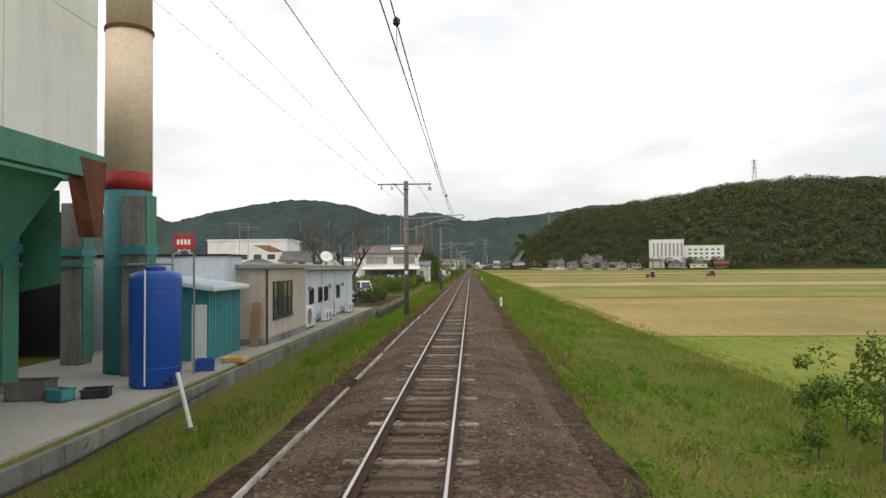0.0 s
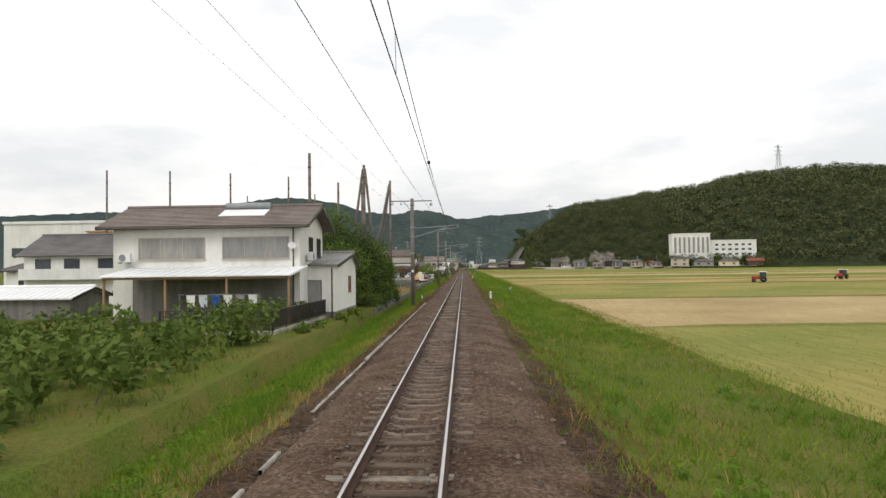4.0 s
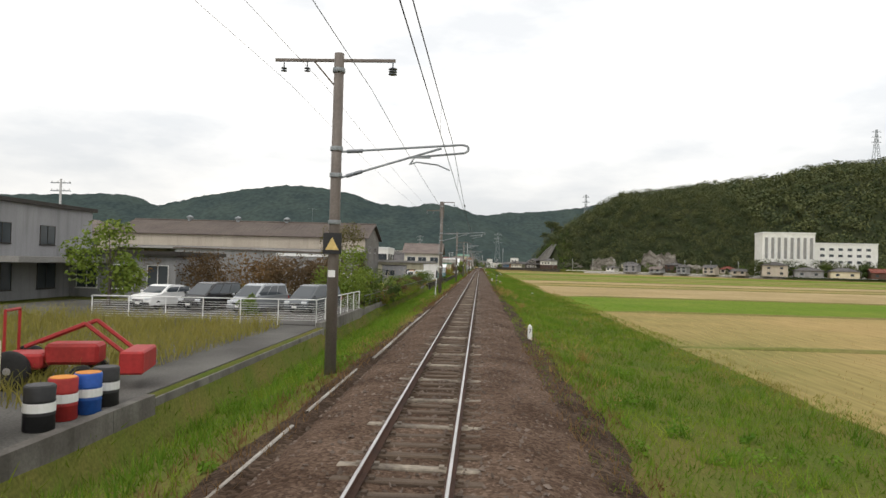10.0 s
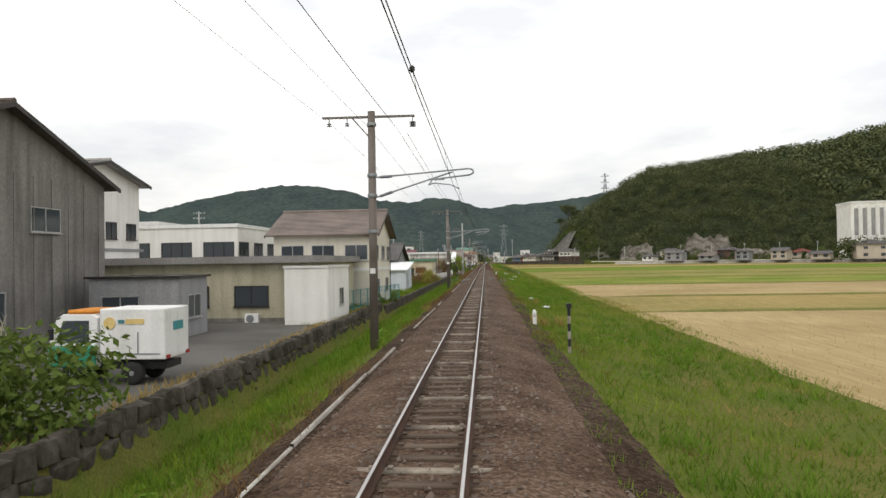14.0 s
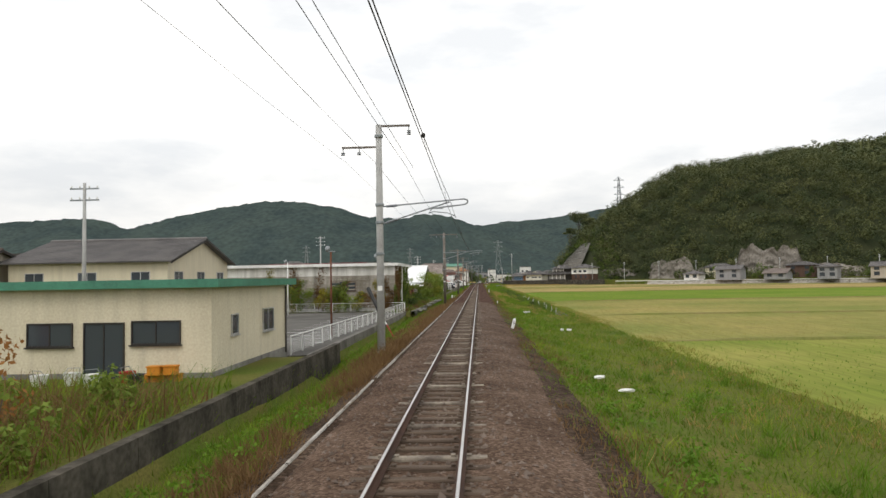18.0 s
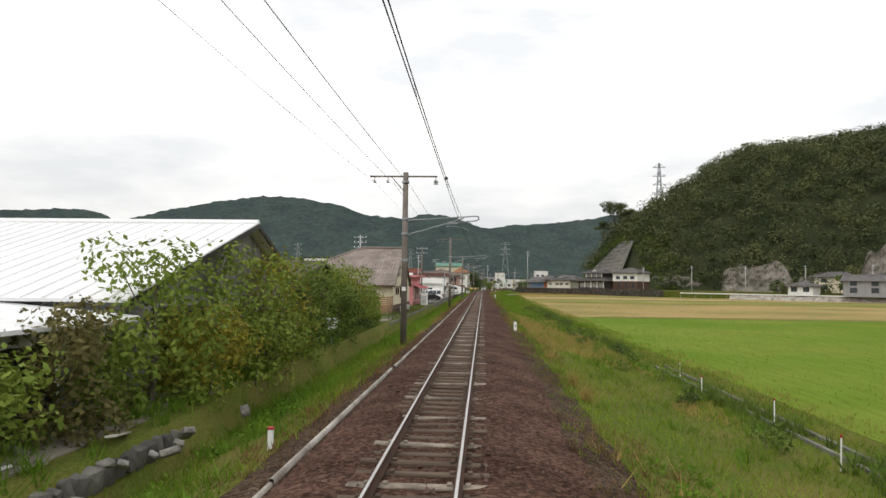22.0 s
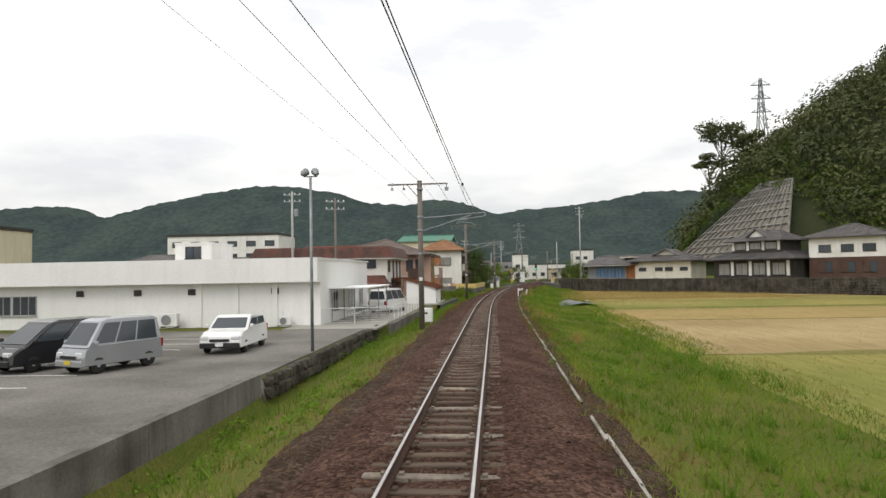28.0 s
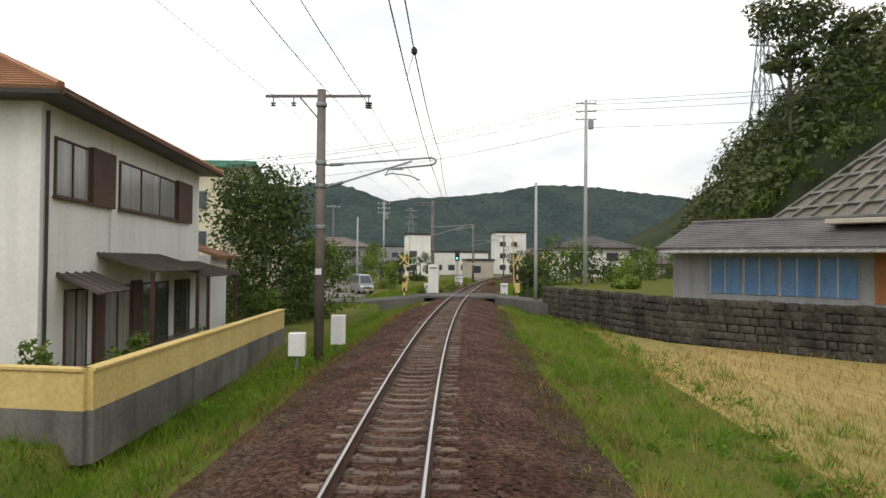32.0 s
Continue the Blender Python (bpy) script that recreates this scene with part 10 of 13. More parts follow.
for u in (-5.5, -1, 4):
    window(cb2, "S", w, d, u, 1.3, 2.4, 1.4, M_FRAME)
cb3, w, d = building("white_hall", "long white hall with a grey roof edge far back", "hall", -80, -42, 618, 636, -0.8, 6.4, M_WHITEWALL, "flat", 0.6, 0.4, M_METALROOF)
for u in (-14, -8, -2, 4, 10):
    window(cb3, "S", w, d, u, 3.6, 3.2, 1.5, M_FRAME, panes=3)

# ---- pink shop, car park, red-roofed hall ----
pk, w, d = building("pink_shop", "pink single-storey shop with a darker flat roof edge", "shop", -22, -9, 621, 632, -0.8, 4.0, M_PINK, "flat", 0.3, 0.7, M_REDROOF, trim=M_PINK)
for u in (-3.5, 0, 3.5):
    window(pk, "E", w, d, u, 0.7, 1.8, 1.9, M_WHITEPAINT)
part("awning", slope(Mesh(), (w / 2 + 1.4, -5, 2.4), (w / 2 + 1.4, 5, 2.4), (w / 2, 5, 2.9), (w / 2, -5, 2.9), "rib", 0.5, 0.05), M_PINK, pk)
ab = thing("equipment_cabinet", "white louvred equipment cabinet beside the wall", "cabinet", pose(-7.55, 623, -0.85))
part("casing", Mesh().box(-0.45, 0.45, -0.7, 0.7, 0.05, 1.85, 0.03), M_WHITEPAINT, ab)
for i in range(6):
    part("louvre", Mesh().box(-0.38, 0.38, -0.72, -0.7, 0.4 + i * 0.18, 0.48 + i * 0.18), M_GALV, ab)
ac_unit(-7.9, 626, -0.8, 90, 1.3)
ac_unit(-7.9, 627.6, -0.8, 90, 1.3)
utility_pole(-9, 634, -0.8, 9.0, "brown steel utility pole with two crossarms", 2, 0.14, 0, M_POLE)
slab("wide_car_park", -40, -6.95, 632, 668.5, -0.75, M_ASPHALT, "wide worn asphalt car park beside the line", 0.12)
slab("hall_yard", -40, -6.95, 668.52, 712.5, -0.75, M_GREYYARD, "stained concrete yard beside the red-roofed hall", 0.12)
line_wall(632, 694, -6.8, -1.6, -0.6, 0.28, M_CONCDARK, "dark stained concrete wall edging the car park", 5.0)
stone_wall(694, 716, -6.55, -1.45, -0.74, "rough dark stone wall below the end of the car park", 0.42, most=110, meshes=DARKSTONES)
stripes("bay_lines", "white parking bay lines on asphalt", [(-11.8, 643.4 + 2.5 * i, -7.4, 643.4 + 2.5 * i) for i in range(10)] + [(-27, 650 + 2.5 * i, -22.5, 650 + 2.5 * i) for i in range(8)] + [(-18, 690 + 2.5 * i, -13.5, 690 + 2.5 * i) for i in range(8)], -0.75)
for k_, c_, x, y, rz, lb in (("hatch", "black", -8.7, 648.4, -90, "black small car parked facing the track"), ("kei_van", "white", -8.35, 651.1, 90, "white boxy van backed up to the track wall"), ("kei_van", "white", -8.55, 653.9, -90, "white small van parked facing the track"), ("hatch", "white", -8.75, 656.5, -90, "white small car parked facing the track"), ("hatch", "black", -8.95, 665.0, -90, "black car at the end of the row"), ("hatch", "white", -15.2, 659.2, 180, "white hatchback parked in the second row"), ("hatch", "grey", -19.5, 663.0, 180, "dark grey car parked near the hall"), ("suv", "black", -18.2, 656.0, 180, "black car parked near the hall"), ("suv", "white", -10.9, 702.6, 184, "white two-tone crossover car in the open car park"), ("kei_van", "silver", -13.2, 696.6, 158, "silver small van beside a dark one"), ("minivan", "black", -15.9, 697.4, 160, "dark minivan parked beside a silver van")):
    car(k_, c_, x, y, -0.75, rz, lb)
for y in (659.3, 662.2):
    truck(-9.15, y, -0.75, -90, "small white pickup lorry parked facing the track", "pickup", "white", 3.4, 1.48, 0.7)
rh3, w, d = building("red_roof_hall", "white low hall with a weathered red hipped roof", "hall", -27.6, -15.3, 671.4, 682.4, -0.75, 2.5, M_CLEANWHITE, "hip", 3.5, 0.6, M_REDSHEET, "rib", 0.45, trim=M_WHITEPAINT, plinth=(0.15, M_CONC))
for u, ww, z, hh in ((-4.0, 1.7, 0.5, 1.4), (-2.0, 1.6, 0.5, 1.4), (0.0, 0.9, 1.2, 0.7), (2.6, 0.7, 1.2, 0.6), (3.6, 0.9, 1.2, 0.6)):
    window(rh3, "S", w, d, u, z, ww, hh, M_ALU)
window(rh3, "E", w, d, -2.8, 1.4, 1.5, 0.6, M_FRAME)
part("lean_to", slope(Mesh(), (w / 2 + 1.4, -2.2, 1.35), (w / 2 + 1.4, 0.8, 1.35), (w / 2, 0.8, 1.7), (w / 2, -2.2, 1.7), "rib", 0.4, 0.05), M_METALROOF, rh3, "grey sheet lean-to")
wg_ = part("wing", Mesh().box(w / 2, w / 2 + 2.6, 0.9, 4.8, -0.3, 2.2), M_CLEANWHITE, rh3, "white side wing")
part("wing_window", Mesh().box(w / 2 + 0.3, w / 2 + 2.0, 0.86, 0.9, 1.15, 1.85), M_GLASS, wg_)
part("wing_door", Mesh().box(w / 2 + 2.6, w / 2 + 2.63, 2.4, 3.3, 0, 1.95), M_ALU, wg_)
part("wing_drainpipe", Mesh().tube((w / 2 + 2.64, 1.0, 0), (w / 2 + 2.64, 1.0, 2.2), 0.04, n=8), M_BLACK, wg_)
part("porch_roof", slope(Mesh(), (w / 2 + 3.1, 0.5, 2.2), (w / 2 + 3.1, 5.2, 2.2), (w / 2 - 0.3, 5.2, 2.75), (w / 2 - 0.3, 0.5, 2.75), "rib", 0.4, 0.06), M_RED, rh3, "bright red sheet roof over the wing")
dm = part("dormer", Mesh().box(-1.1, 1.3, -3.3, -0.6, 3.4, 4.35), M_REDSHEET, rh3, "dormer with a small gabled roof")
for sx in (-1, 1):
    part("dormer_roof", slope(Mesh(), (0.1 + sx * 1.7, -3.8, 4.2), (0.1 + sx * 1.7, -0.4, 4.2), (0.1, -0.4, 4.85), (0.1, -3.8, 4.85), "rib", 0.5, 0.05), M_REDSHEET, dm)
ac_unit(-17.4, 670.9, -0.75, 0)
tk2 = thing("tarpaulin_heap", "crumpled blue tarpaulin over bags beside the hall", "tarpaulin", pose(-12.3, 672.6, -0.75))
part("tarpaulin", Mesh().add([(x * 0.7, y * 0.45, (0.75 - 0.12 * (x * x + y * y)) if abs(x) < 2 and abs(y) < 2 else 0) for x in (-2, -1, 0, 1, 2) for y in (-2, -1, 0, 1, 2)], [(i * 5 + j, (i + 1) * 5 + j, (i + 1) * 5 + j + 1, i * 5 + j + 1) for i in range(4) for j in range(4)]), M_BLUE, tk2)
part("bag", Mesh().box(1.2, 1.8, -0.3, 0.3, 0, 0.45, 0.12), M_WHITEPAINT, tk2)
lamp_post(-6.98, 661.8, -0.75, 7.2, 150, "grey floodlight post beside the car park wall")
lamp_post(-7.05, 701.5, -0.75, 7.6, 180, "tall grey floodlight post in the car park")
lamp_post(-22, 690, -0.75, 7.0, 120, "grey floodlight post near the white building")

# ---- long white building, fence, flats ----
lw, w, d = building("white_workshop", "long white flat-roofed workshop with dark louvred openings", "workshop", -36, -10.4, 715.6, 731.6, -0.75, 4.3, M_CLEANWHITE, "flat", 0.12, 0.12, M_WHITEROOF, trim=M_WHITEPAINT)
for u in (-11.0, -9.2, -7.4):
    window(lw, "S", w, d, u, 0.9, 1.7, 1.3, M_ALU, panes=3)
for x in (-22.4, -20.2):
    ac_unit(x, 714.9, -0.72, 0, 1.5)
ac_unit(-12.6, 715.1, -0.72, 0)
for x in (-18.5, -16.0, -13.4):
    rect_plate("pilaster", lw, "S", w, d, x + 23.2 - 0.18, x + 23.2 + 0.18, 0, 2.85, M_CLEANWHITE, 0, 0.12)
for u in (-3.5, 0.5, 4.2, 9.8):
    rect_plate("dark_louvre", lw, "S", w, d, u - 0.25, u + 0.25, 2.1, 2.5, M_FRAME, 0, 0.08)
part("fascia", Mesh().box(-w / 2, w / 2, -d / 2 - 0.7, -d / 2, 2.85, 4.42), M_CLEANWHITE, lw, "tall overhanging white fascia")
for u in (-4, 1, 5):
    window(lw, "E", w, d, u, 0.8, 1.5, 1.6, M_ALU)
lw2, w, d = building("white_block", "white upper block on the workshop roof", "building", -22.8, -20.0, 721, 725, 3.4, 1.6, M_WHITEWALL, "flat", 0.1, 0.06, M_WHITEROOF, trim=M_WHITEPAINT)
window(lw2, "S", w, d, 0, 0.5, 1.2, 0.9)
ck = thing("bicycle_shelter", "white canopy with racks beside the workshop", "shelter", pose(-9.0, 722, -0.75))
part("roof", Mesh().box(-1.5, 1.5, -4, 4, 2.3, 2.42, 0.03), M_WHITEROOF, ck)
for x in (-1.3, 1.3):
    for y in (-3.7, 0, 3.7):
        part("post", Mesh().tube((x, y, 0), (x, y, 2.3), 0.04, n=8), M_GALV, ck)
for i in range(8):
    part("rack_hoop", Mesh().line([(-0.5, -3.4 + i * 0.95, 0), (-0.5, -3.4 + i * 0.95, 0.7), (0.5, -3.4 + i * 0.95, 0.7), (0.5, -3.4 + i * 0.95, 0)], 0.025, 6), M_GALV, ck)
slab("workshop_yard", -12, -6.2, 712.6, 741, -0.72, M_PALECONC, "pale concrete yard beside the workshop", 0.1)
car("van", "white", -8.2, 729.5, -0.72, -14, "long white van parked behind the white fence")
line_wall(716, 741, -5.9, -1.5, -0.72, 0.3, M_CONCDARK, "dark stained concrete wall under a white fence", 4.0)
fence([(-12.9, 715.6, -0.75), (-6.1, 717, -0.72), (-6.15, 738.4, -0.72)], 1.05, 2.0, "white tubular fence beside the workshop yard", M_WHITEPAINT, "wires", 6)
lc = thing("track_cabinet", "white lineside cabinet on two short legs", "cabinet", pose(-3.4, 714.4, -0.95))
part("casing", Mesh().box(-0.4, 0.4, -0.25, 0.25, 0.45, 1.3, 0.02), M_WHITEPAINT, lc)
part("door", Mesh().box(-0.35, 0.35, -0.27, -0.25, 0.5, 1.25), M_WHITEPAINT, lc)
part("badge", Mesh().box(-0.12, 0.12, -0.28, -0.272, 0.95, 1.05), M_BLACK, lc, "small dark plate")
for q in (-0.3, 0.3):
    part("leg", Mesh().box(q - 0.04, q + 0.04, -0.2, 0.2, -0.1, 0.45), M_GALV, lc)
fl, w, d = building("flats", "white two-storey flats with a brown tiled mansard edge", "flats", -24, -10.3, 742.2, 753, -0.75, 6.05, M_WHITEWALL, "flat", 0.08, 0.3, M_METALROOF)
X, Y = w / 2, d / 2
for q in ([(-X - 0.8, -Y - 0.9, 4.95), (X + 0.85, -Y - 0.9, 4.95), (X + 0.3, -Y - 0.3, 6.15), (-X - 0.3, -Y - 0.3, 6.15)], [(X + 0.85, -Y - 0.9, 4.95), (X + 0.85, Y + 0.9, 4.95), (X + 0.3, Y + 0.3, 6.15), (X + 0.3, -Y - 0.3, 6.15)]):
    part("mansard", slope(Mesh(), *q, "tile", 0.24, 0.1), M_BROWNMANSARD, fl, "weathered brown tiled mansard band")
part("mansard_soffit", Mesh().box(-X, X + 0.8, -Y - 0.85, Y, 4.82, 4.92), M_WHITEPAINT, fl)
window(fl, "S", w, d, 4.4, 3.9, 2.6, 0.85, M_FRAME, panes=3)
window(fl, "S", w, d, 0.6, 3.0, 1.0, 1.7, M_FRAME)
window(fl, "S", w, d, -3.4, 3.2, 1.8, 1.4, M_FRAME)
window(fl, "S", w, d, 4.6, 0.5, 1.5, 1.9, M_FRAME)
window(fl, "E", w, d, -4.2, 3.5, 1.4, 1.2)
window(fl, "E", w, d, -3.6, 0.4, 1.6, 1.9)
part("wing", Mesh().box(-X, X - 0.3, -Y - 2.8, -Y, -0.3, 2.3), M_WHITEWALL, fl, "white single-storey wing")
part("skirt_roof", slope(Mesh(), (-X, -Y - 3.5, 2.05), (X + 0.4, -Y - 3.5, 2.05), (X - 0.3, -Y - 0.02, 3.1), (-X, -Y - 0.02, 3.1), "tile", 0.28), M_BROWNMANSARD, fl, "brown tiled skirt roof")
part("skirt_roof", slope(Mesh(), (X + 0.4, -Y - 3.5, 2.05), (X + 0.4, -Y - 0.02, 2.05), (X - 0.3, -Y - 0.02, 3.1), (X - 0.3, -Y - 0.1, 3.1), "tile", 0.28), M_BROWNMANSARD, fl, "brown tiled skirt roof")
part("gallery_floor", Mesh().box(w / 2, w / 2 + 1.9, -2.6, 7.4, 2.6, 2.78), M_RUST, fl)
for i in range(26):
    q = -2.5 + i * 0.395
    part("gallery_slat", Mesh().box(w / 2 + 1.84, w / 2 + 1.87, q - 0.14, q + 0.14, 2.8, 3.75), M_BROWN, fl)
part("gallery_rail", Mesh().tube((w / 2 + 1.87, -2.6, 3.8), (w / 2 + 1.87, 7.4, 3.8), 0.03, n=6), M_RUST, fl)
st = part("stair", Mesh().poly([(w / 2 + 0.5, -2.4, 2.7), (w / 2 + 0.5, -2.7, 2.7), (w / 2 + 0.5, -5.9, 0.0), (w / 2 + 0.5, -5.4, 0.0)], (0.06, 0, 0)).poly([(w / 2 + 1.4, -2.4, 2.7), (w / 2 + 1.4, -2.7, 2.7), (w / 2 + 1.4, -5.9, 0.0), (w / 2 + 1.4, -5.4, 0.0)], (0.06, 0, 0)), M_RUST, fl, "rust-red steel stair")
for i in range(13):
    part("tread", Mesh().box(w / 2 + 0.5, w / 2 + 1.46, -2.8 - i * 0.235, -2.55 - i * 0.235, 2.45 - i * 0.2, 2.49 - i * 0.2), M_RUST, st)
for i, q in enumerate((-1.2, 1.4, 4.0)):
    door(fl, "E", w, d, q, 2.78, 0.85, 1.95, M_BROWN)
    part("gallery_post", Mesh().tube((w / 2 + 1.3, q + 1.2, 0), (w / 2 + 1.3, q + 1.2, 2.6), 0.05, n=7), M_RUST, fl)
slab("shed_yard", -12, -4.95, 741.02, 753.6, -0.7, M_PALECONC, "pale concrete strip between flats and shed", 0.1)
ws, w, d = building("small_shed", "small white shed with a rusty roof and rusty posts", "shed", -8.4, -5.3, 743.0, 751.0, -0.85, 1.75, M_CLEANWHITE, "sx", 0.85, 0.2, M_RUST, "rib", 0.4)
for u in (2.35, 3.05, 3.9):
    rect_plate("post", ws, "E", w, d, u - 0.05, u + 0.05, 0.0, 1.8, M_RUST, 0, 0.05, "rusty steel post")
rect_plate("panel_window", ws, "E", w, d, 2.42, 3.0, 0.75, 1.45, M_FRAME, 0, 0.03, "dark glazed panel")
# small low opening, its shade painted as a black plate
rect_plate("low_hatch", ws, "E", w, d, -3.2, -2.7, 0.05, 0.55, M_BLACK, 0, 0.02, "black plate painting the shade of a small low opening")
rect_plate("eave_board", ws, "E", w, d, -4.1, 4.1, 1.62, 1.72, M_RUST, 0, 0.22, "rusty eave edge")
part("flue", Mesh().tube((-0.2, -1.2, 1.9), (-0.2, -1.2, 2.7), 0.07, n=10).tube((-0.2, -1.2, 2.7), (-0.2, -1.2, 2.78), 0.11, n=10), M_WHITEPAINT, ws, "white flue pipe")
stone_wall(738.5, 753, -4.7, -1.4, -0.55, "dry stone wall at the foot of the shed", 0.36)
bk, w, d = building("brown_house", "brown-pink tiled two-storey house with a grey-brown hip roof", "house", -20, -8, 757.8, 771.2, -0.75, 5.6, M_BRICKPINK, "hip", 2.2, 0.95, M_BROWNTILE, "tile", 0.3)
for u, ww in ((-3.6, 1.4), (2.9, 2.4), (5.4, 1.4)):
    window(bk, "E", w, d, u, 3.4, ww, 1.5, M_FRAME)
for u, ww in ((-3.4, 1.6), (-0.5, 1.2), (2.4, 1.9), (5.0, 1.9)):
    window(bk, "E", w, d, u, 0.5, ww, 1.9, M_FRAME, name="glazed_door")
window(bk, "S", w, d, 4.1, 3.5, 0.9, 1.5, M_FRAME)
window(bk, "S", w, d, 5.2, 3.5, 0.7, 1.5, M_FRAME)
window(bk, "S", w, d, 4.7, 0.3, 1.9, 2.0, M_FRAME, name="glazed_door")
for u in (-3.5, 0.2):
    window(bk, "S", w, d, u, 3.4, 1.7, 1.4, M_FRAME)
part("pillar", Mesh().box(w / 2 - 0.1, w / 2 + 0.75, -6.6, -5.5, -0.3, 5.55), M_BRICKPINK, bk, "broad tiled pillar")
part("pillar", Mesh().box(w / 2, w / 2 + 0.5, -4.9, -4.6, -0.3, 5.55), M_BRICKPINK, bk, "slim tiled pillar")
for u in (-1.7, 0.5):
    part("pillar", Mesh().box(w / 2, w / 2 + 0.6, u - 0.38, u + 0.38, -0.3, 5.55, 0.02), M_PILLAR, bk, "ochre stone-clad pillar")
bl_ = part("balcony", Mesh().box(w / 2, w / 2 + 1.3, 1.2, 6.7, 2.7, 2.92), M_BRICKPINK, bk)
part("parapet", Mesh().box(w / 2 + 1.18, w / 2 + 1.32, 1.2, 6.7, 2.92, 3.95), M_BRICKPINK, bl_)
for u in (1.35, 6.55):
    part("balcony_post", Mesh().box(w / 2 + 1.0, w / 2 + 1.28, u - 0.13, u + 0.13, -0.2, 2.7), M_BRICKPINK, bl_)
part("storey_band", Mesh().box(-w / 2 - 0.04, w / 2 + 0.04, -d / 2 - 0.04, d / 2 + 0.04, 2.65, 2.95), M_BEIGE, bk)
dish(-6.8, 764, 3.2, -60, 0.3)
bw_ = thing("block_wall", "grey concrete block garden wall before the brown house", "garden wall", kind="structure")
for i in range(5):
    p, q = lerp((-9.0, 760.8, -1.2), (-4.6, 768.6, -1.2), i / 5), lerp((-9.0, 760.8, -1.2), (-4.6, 768.6, -1.2), (i + 0.985) / 5)
    part("wall_run", Mesh().poly([p, q, q + Vector((-0.14, 0.08, 0)), p + Vector((-0.14, 0.08, 0))], (0, 0, 1.75)), M_CONC, bw_)
bushes([(-7.4, 756.5, 1.2, 1.2), (-6.2, 759, 1.3, 1.3), (-5.2, 761.5, 1.2, 1.1), (-6.6, 762, 1.2, 1.3), (-5.0, 765, 1.1, 1.1), (-4.4, 768.5, 1.0, 1.0), (-4.6, 772, 1.1, 1.1), (-6.2, 753.5, 1.0, 1.0)], [M_GRASS], "low spreading green hedge plants by the line", 1300, 0.08, 900, z=-1.05, group="low hedge plants")

# ---- white house with an orange tiled roof, yellow wall ----
wo, w, d = building("white_house", "white two-storey house with an orange tiled hip roof", "house", -11, -4.6, 785.3, 798.1, -0.6, 6.8, M_WHITEWALL, "hip", 1.9, 0.75, M_ORANGETILE, "tile", 0.3, plinth=(0.4, M_CONC))
window(wo, "E", w, d, -4.9, 4.6, 1.8, 1.4, M_BROWN, pane=M_CURTAIN, shutter=(0.8, M_BROWN))
window(wo, "E", w, d, 0.6, 4.6, 5.2, 1.4, M_BROWN, panes=3, pane=M_CURTAIN, shutter=(0.34, M_BROWN))
window(wo, "S", w, d, 0.6, 4.3, 1.8, 1.3, M_FRAME, pane=M_CURTAIN, shutter=(0.6, M_ORANGEWALL), fold=-1)
window(wo, "S", w, d, 0.6, 0.9, 1.9, 1.3, M_FRAME, pane=M_CURTAIN, shutter=(0.6, M_ORANGEWALL), fold=-1)
for u, ww in ((-4.6, 1.2), (-2.0, 1.9), (1.2, 2.6), (4.2, 1.8)):
    window(wo, "E", w, d, u, 0.3, ww, 2.1, M_BROWN, name="glazed_door", pane=M_CURTAIN if u < 0 else None)
rect_plate("storm_door", wo, "E", w, d, -3.6, -3.05, 0.2, 2.5, M_BROWN, 0, 0.1, "brown storm shutter")
rect_plate("storm_door", wo, "E", w, d, -0.95, -0.2, 0.2, 2.5, M_BROWN, 0, 0.1, "brown storm shutter")
for u0, u1, z, o in ((-5.6, -3.7, 2.35, 1.0), (-3.4, 1.4, 2.85, 1.5), (1.6, 6.2, 2.6, 1.7)):
    part("lean_to_roof", slope(Mesh(), (w / 2 + o, u0, z), (w / 2 + o, u1, z), (w / 2, u1, z + 0.45), (w / 2, u0, z + 0.45), "rib", 0.4, 0.05), M_BROWNROOF, wo, "brown lean-to roof")
    if o > 1:
        for q in (u0 + 0.2, u1 - 0.2):
            part("porch_post", Mesh().box(w / 2 + o - 0.15, w / 2 + o - 0.05, q - 0.05, q + 0.05, 0, z), M_BROWN, wo)
part("storey_pipe", Mesh().tube((w / 2 + 0.05, -2.6, 3.2), (w / 2 + 0.05, -2.6, 6.6), 0.025, n=6), M_WHITEPAINT, wo, "thin white pipe")
part("side_roof", slope(Mesh(), (w / 2 + 0.9, 6.4, 3.3), (w / 2 + 0.9, 9.4, 3.3), (w / 2 - 1.6, 9.4, 4.1), (w / 2 - 1.6, 6.4, 4.1), "tile", 0.3), M_ORANGETILE, wo, "low orange tiled side roof")
part("side_wing", Mesh().box(w / 2 - 2.6, w / 2 + 0.5, 6.4, 9.2, -0.3, 3.35), M_WHITEWALL, wo, "white side wing")
gutter(wo, "E", w, d, 0.72, 6.72, M_BROWN)
downpipe(wo, "E", w, d, -6.2, 6.5, M_FRAME)
yw = thing("yellow_wall", "yellow plastered garden wall on a dark block base", "garden wall", kind="structure")
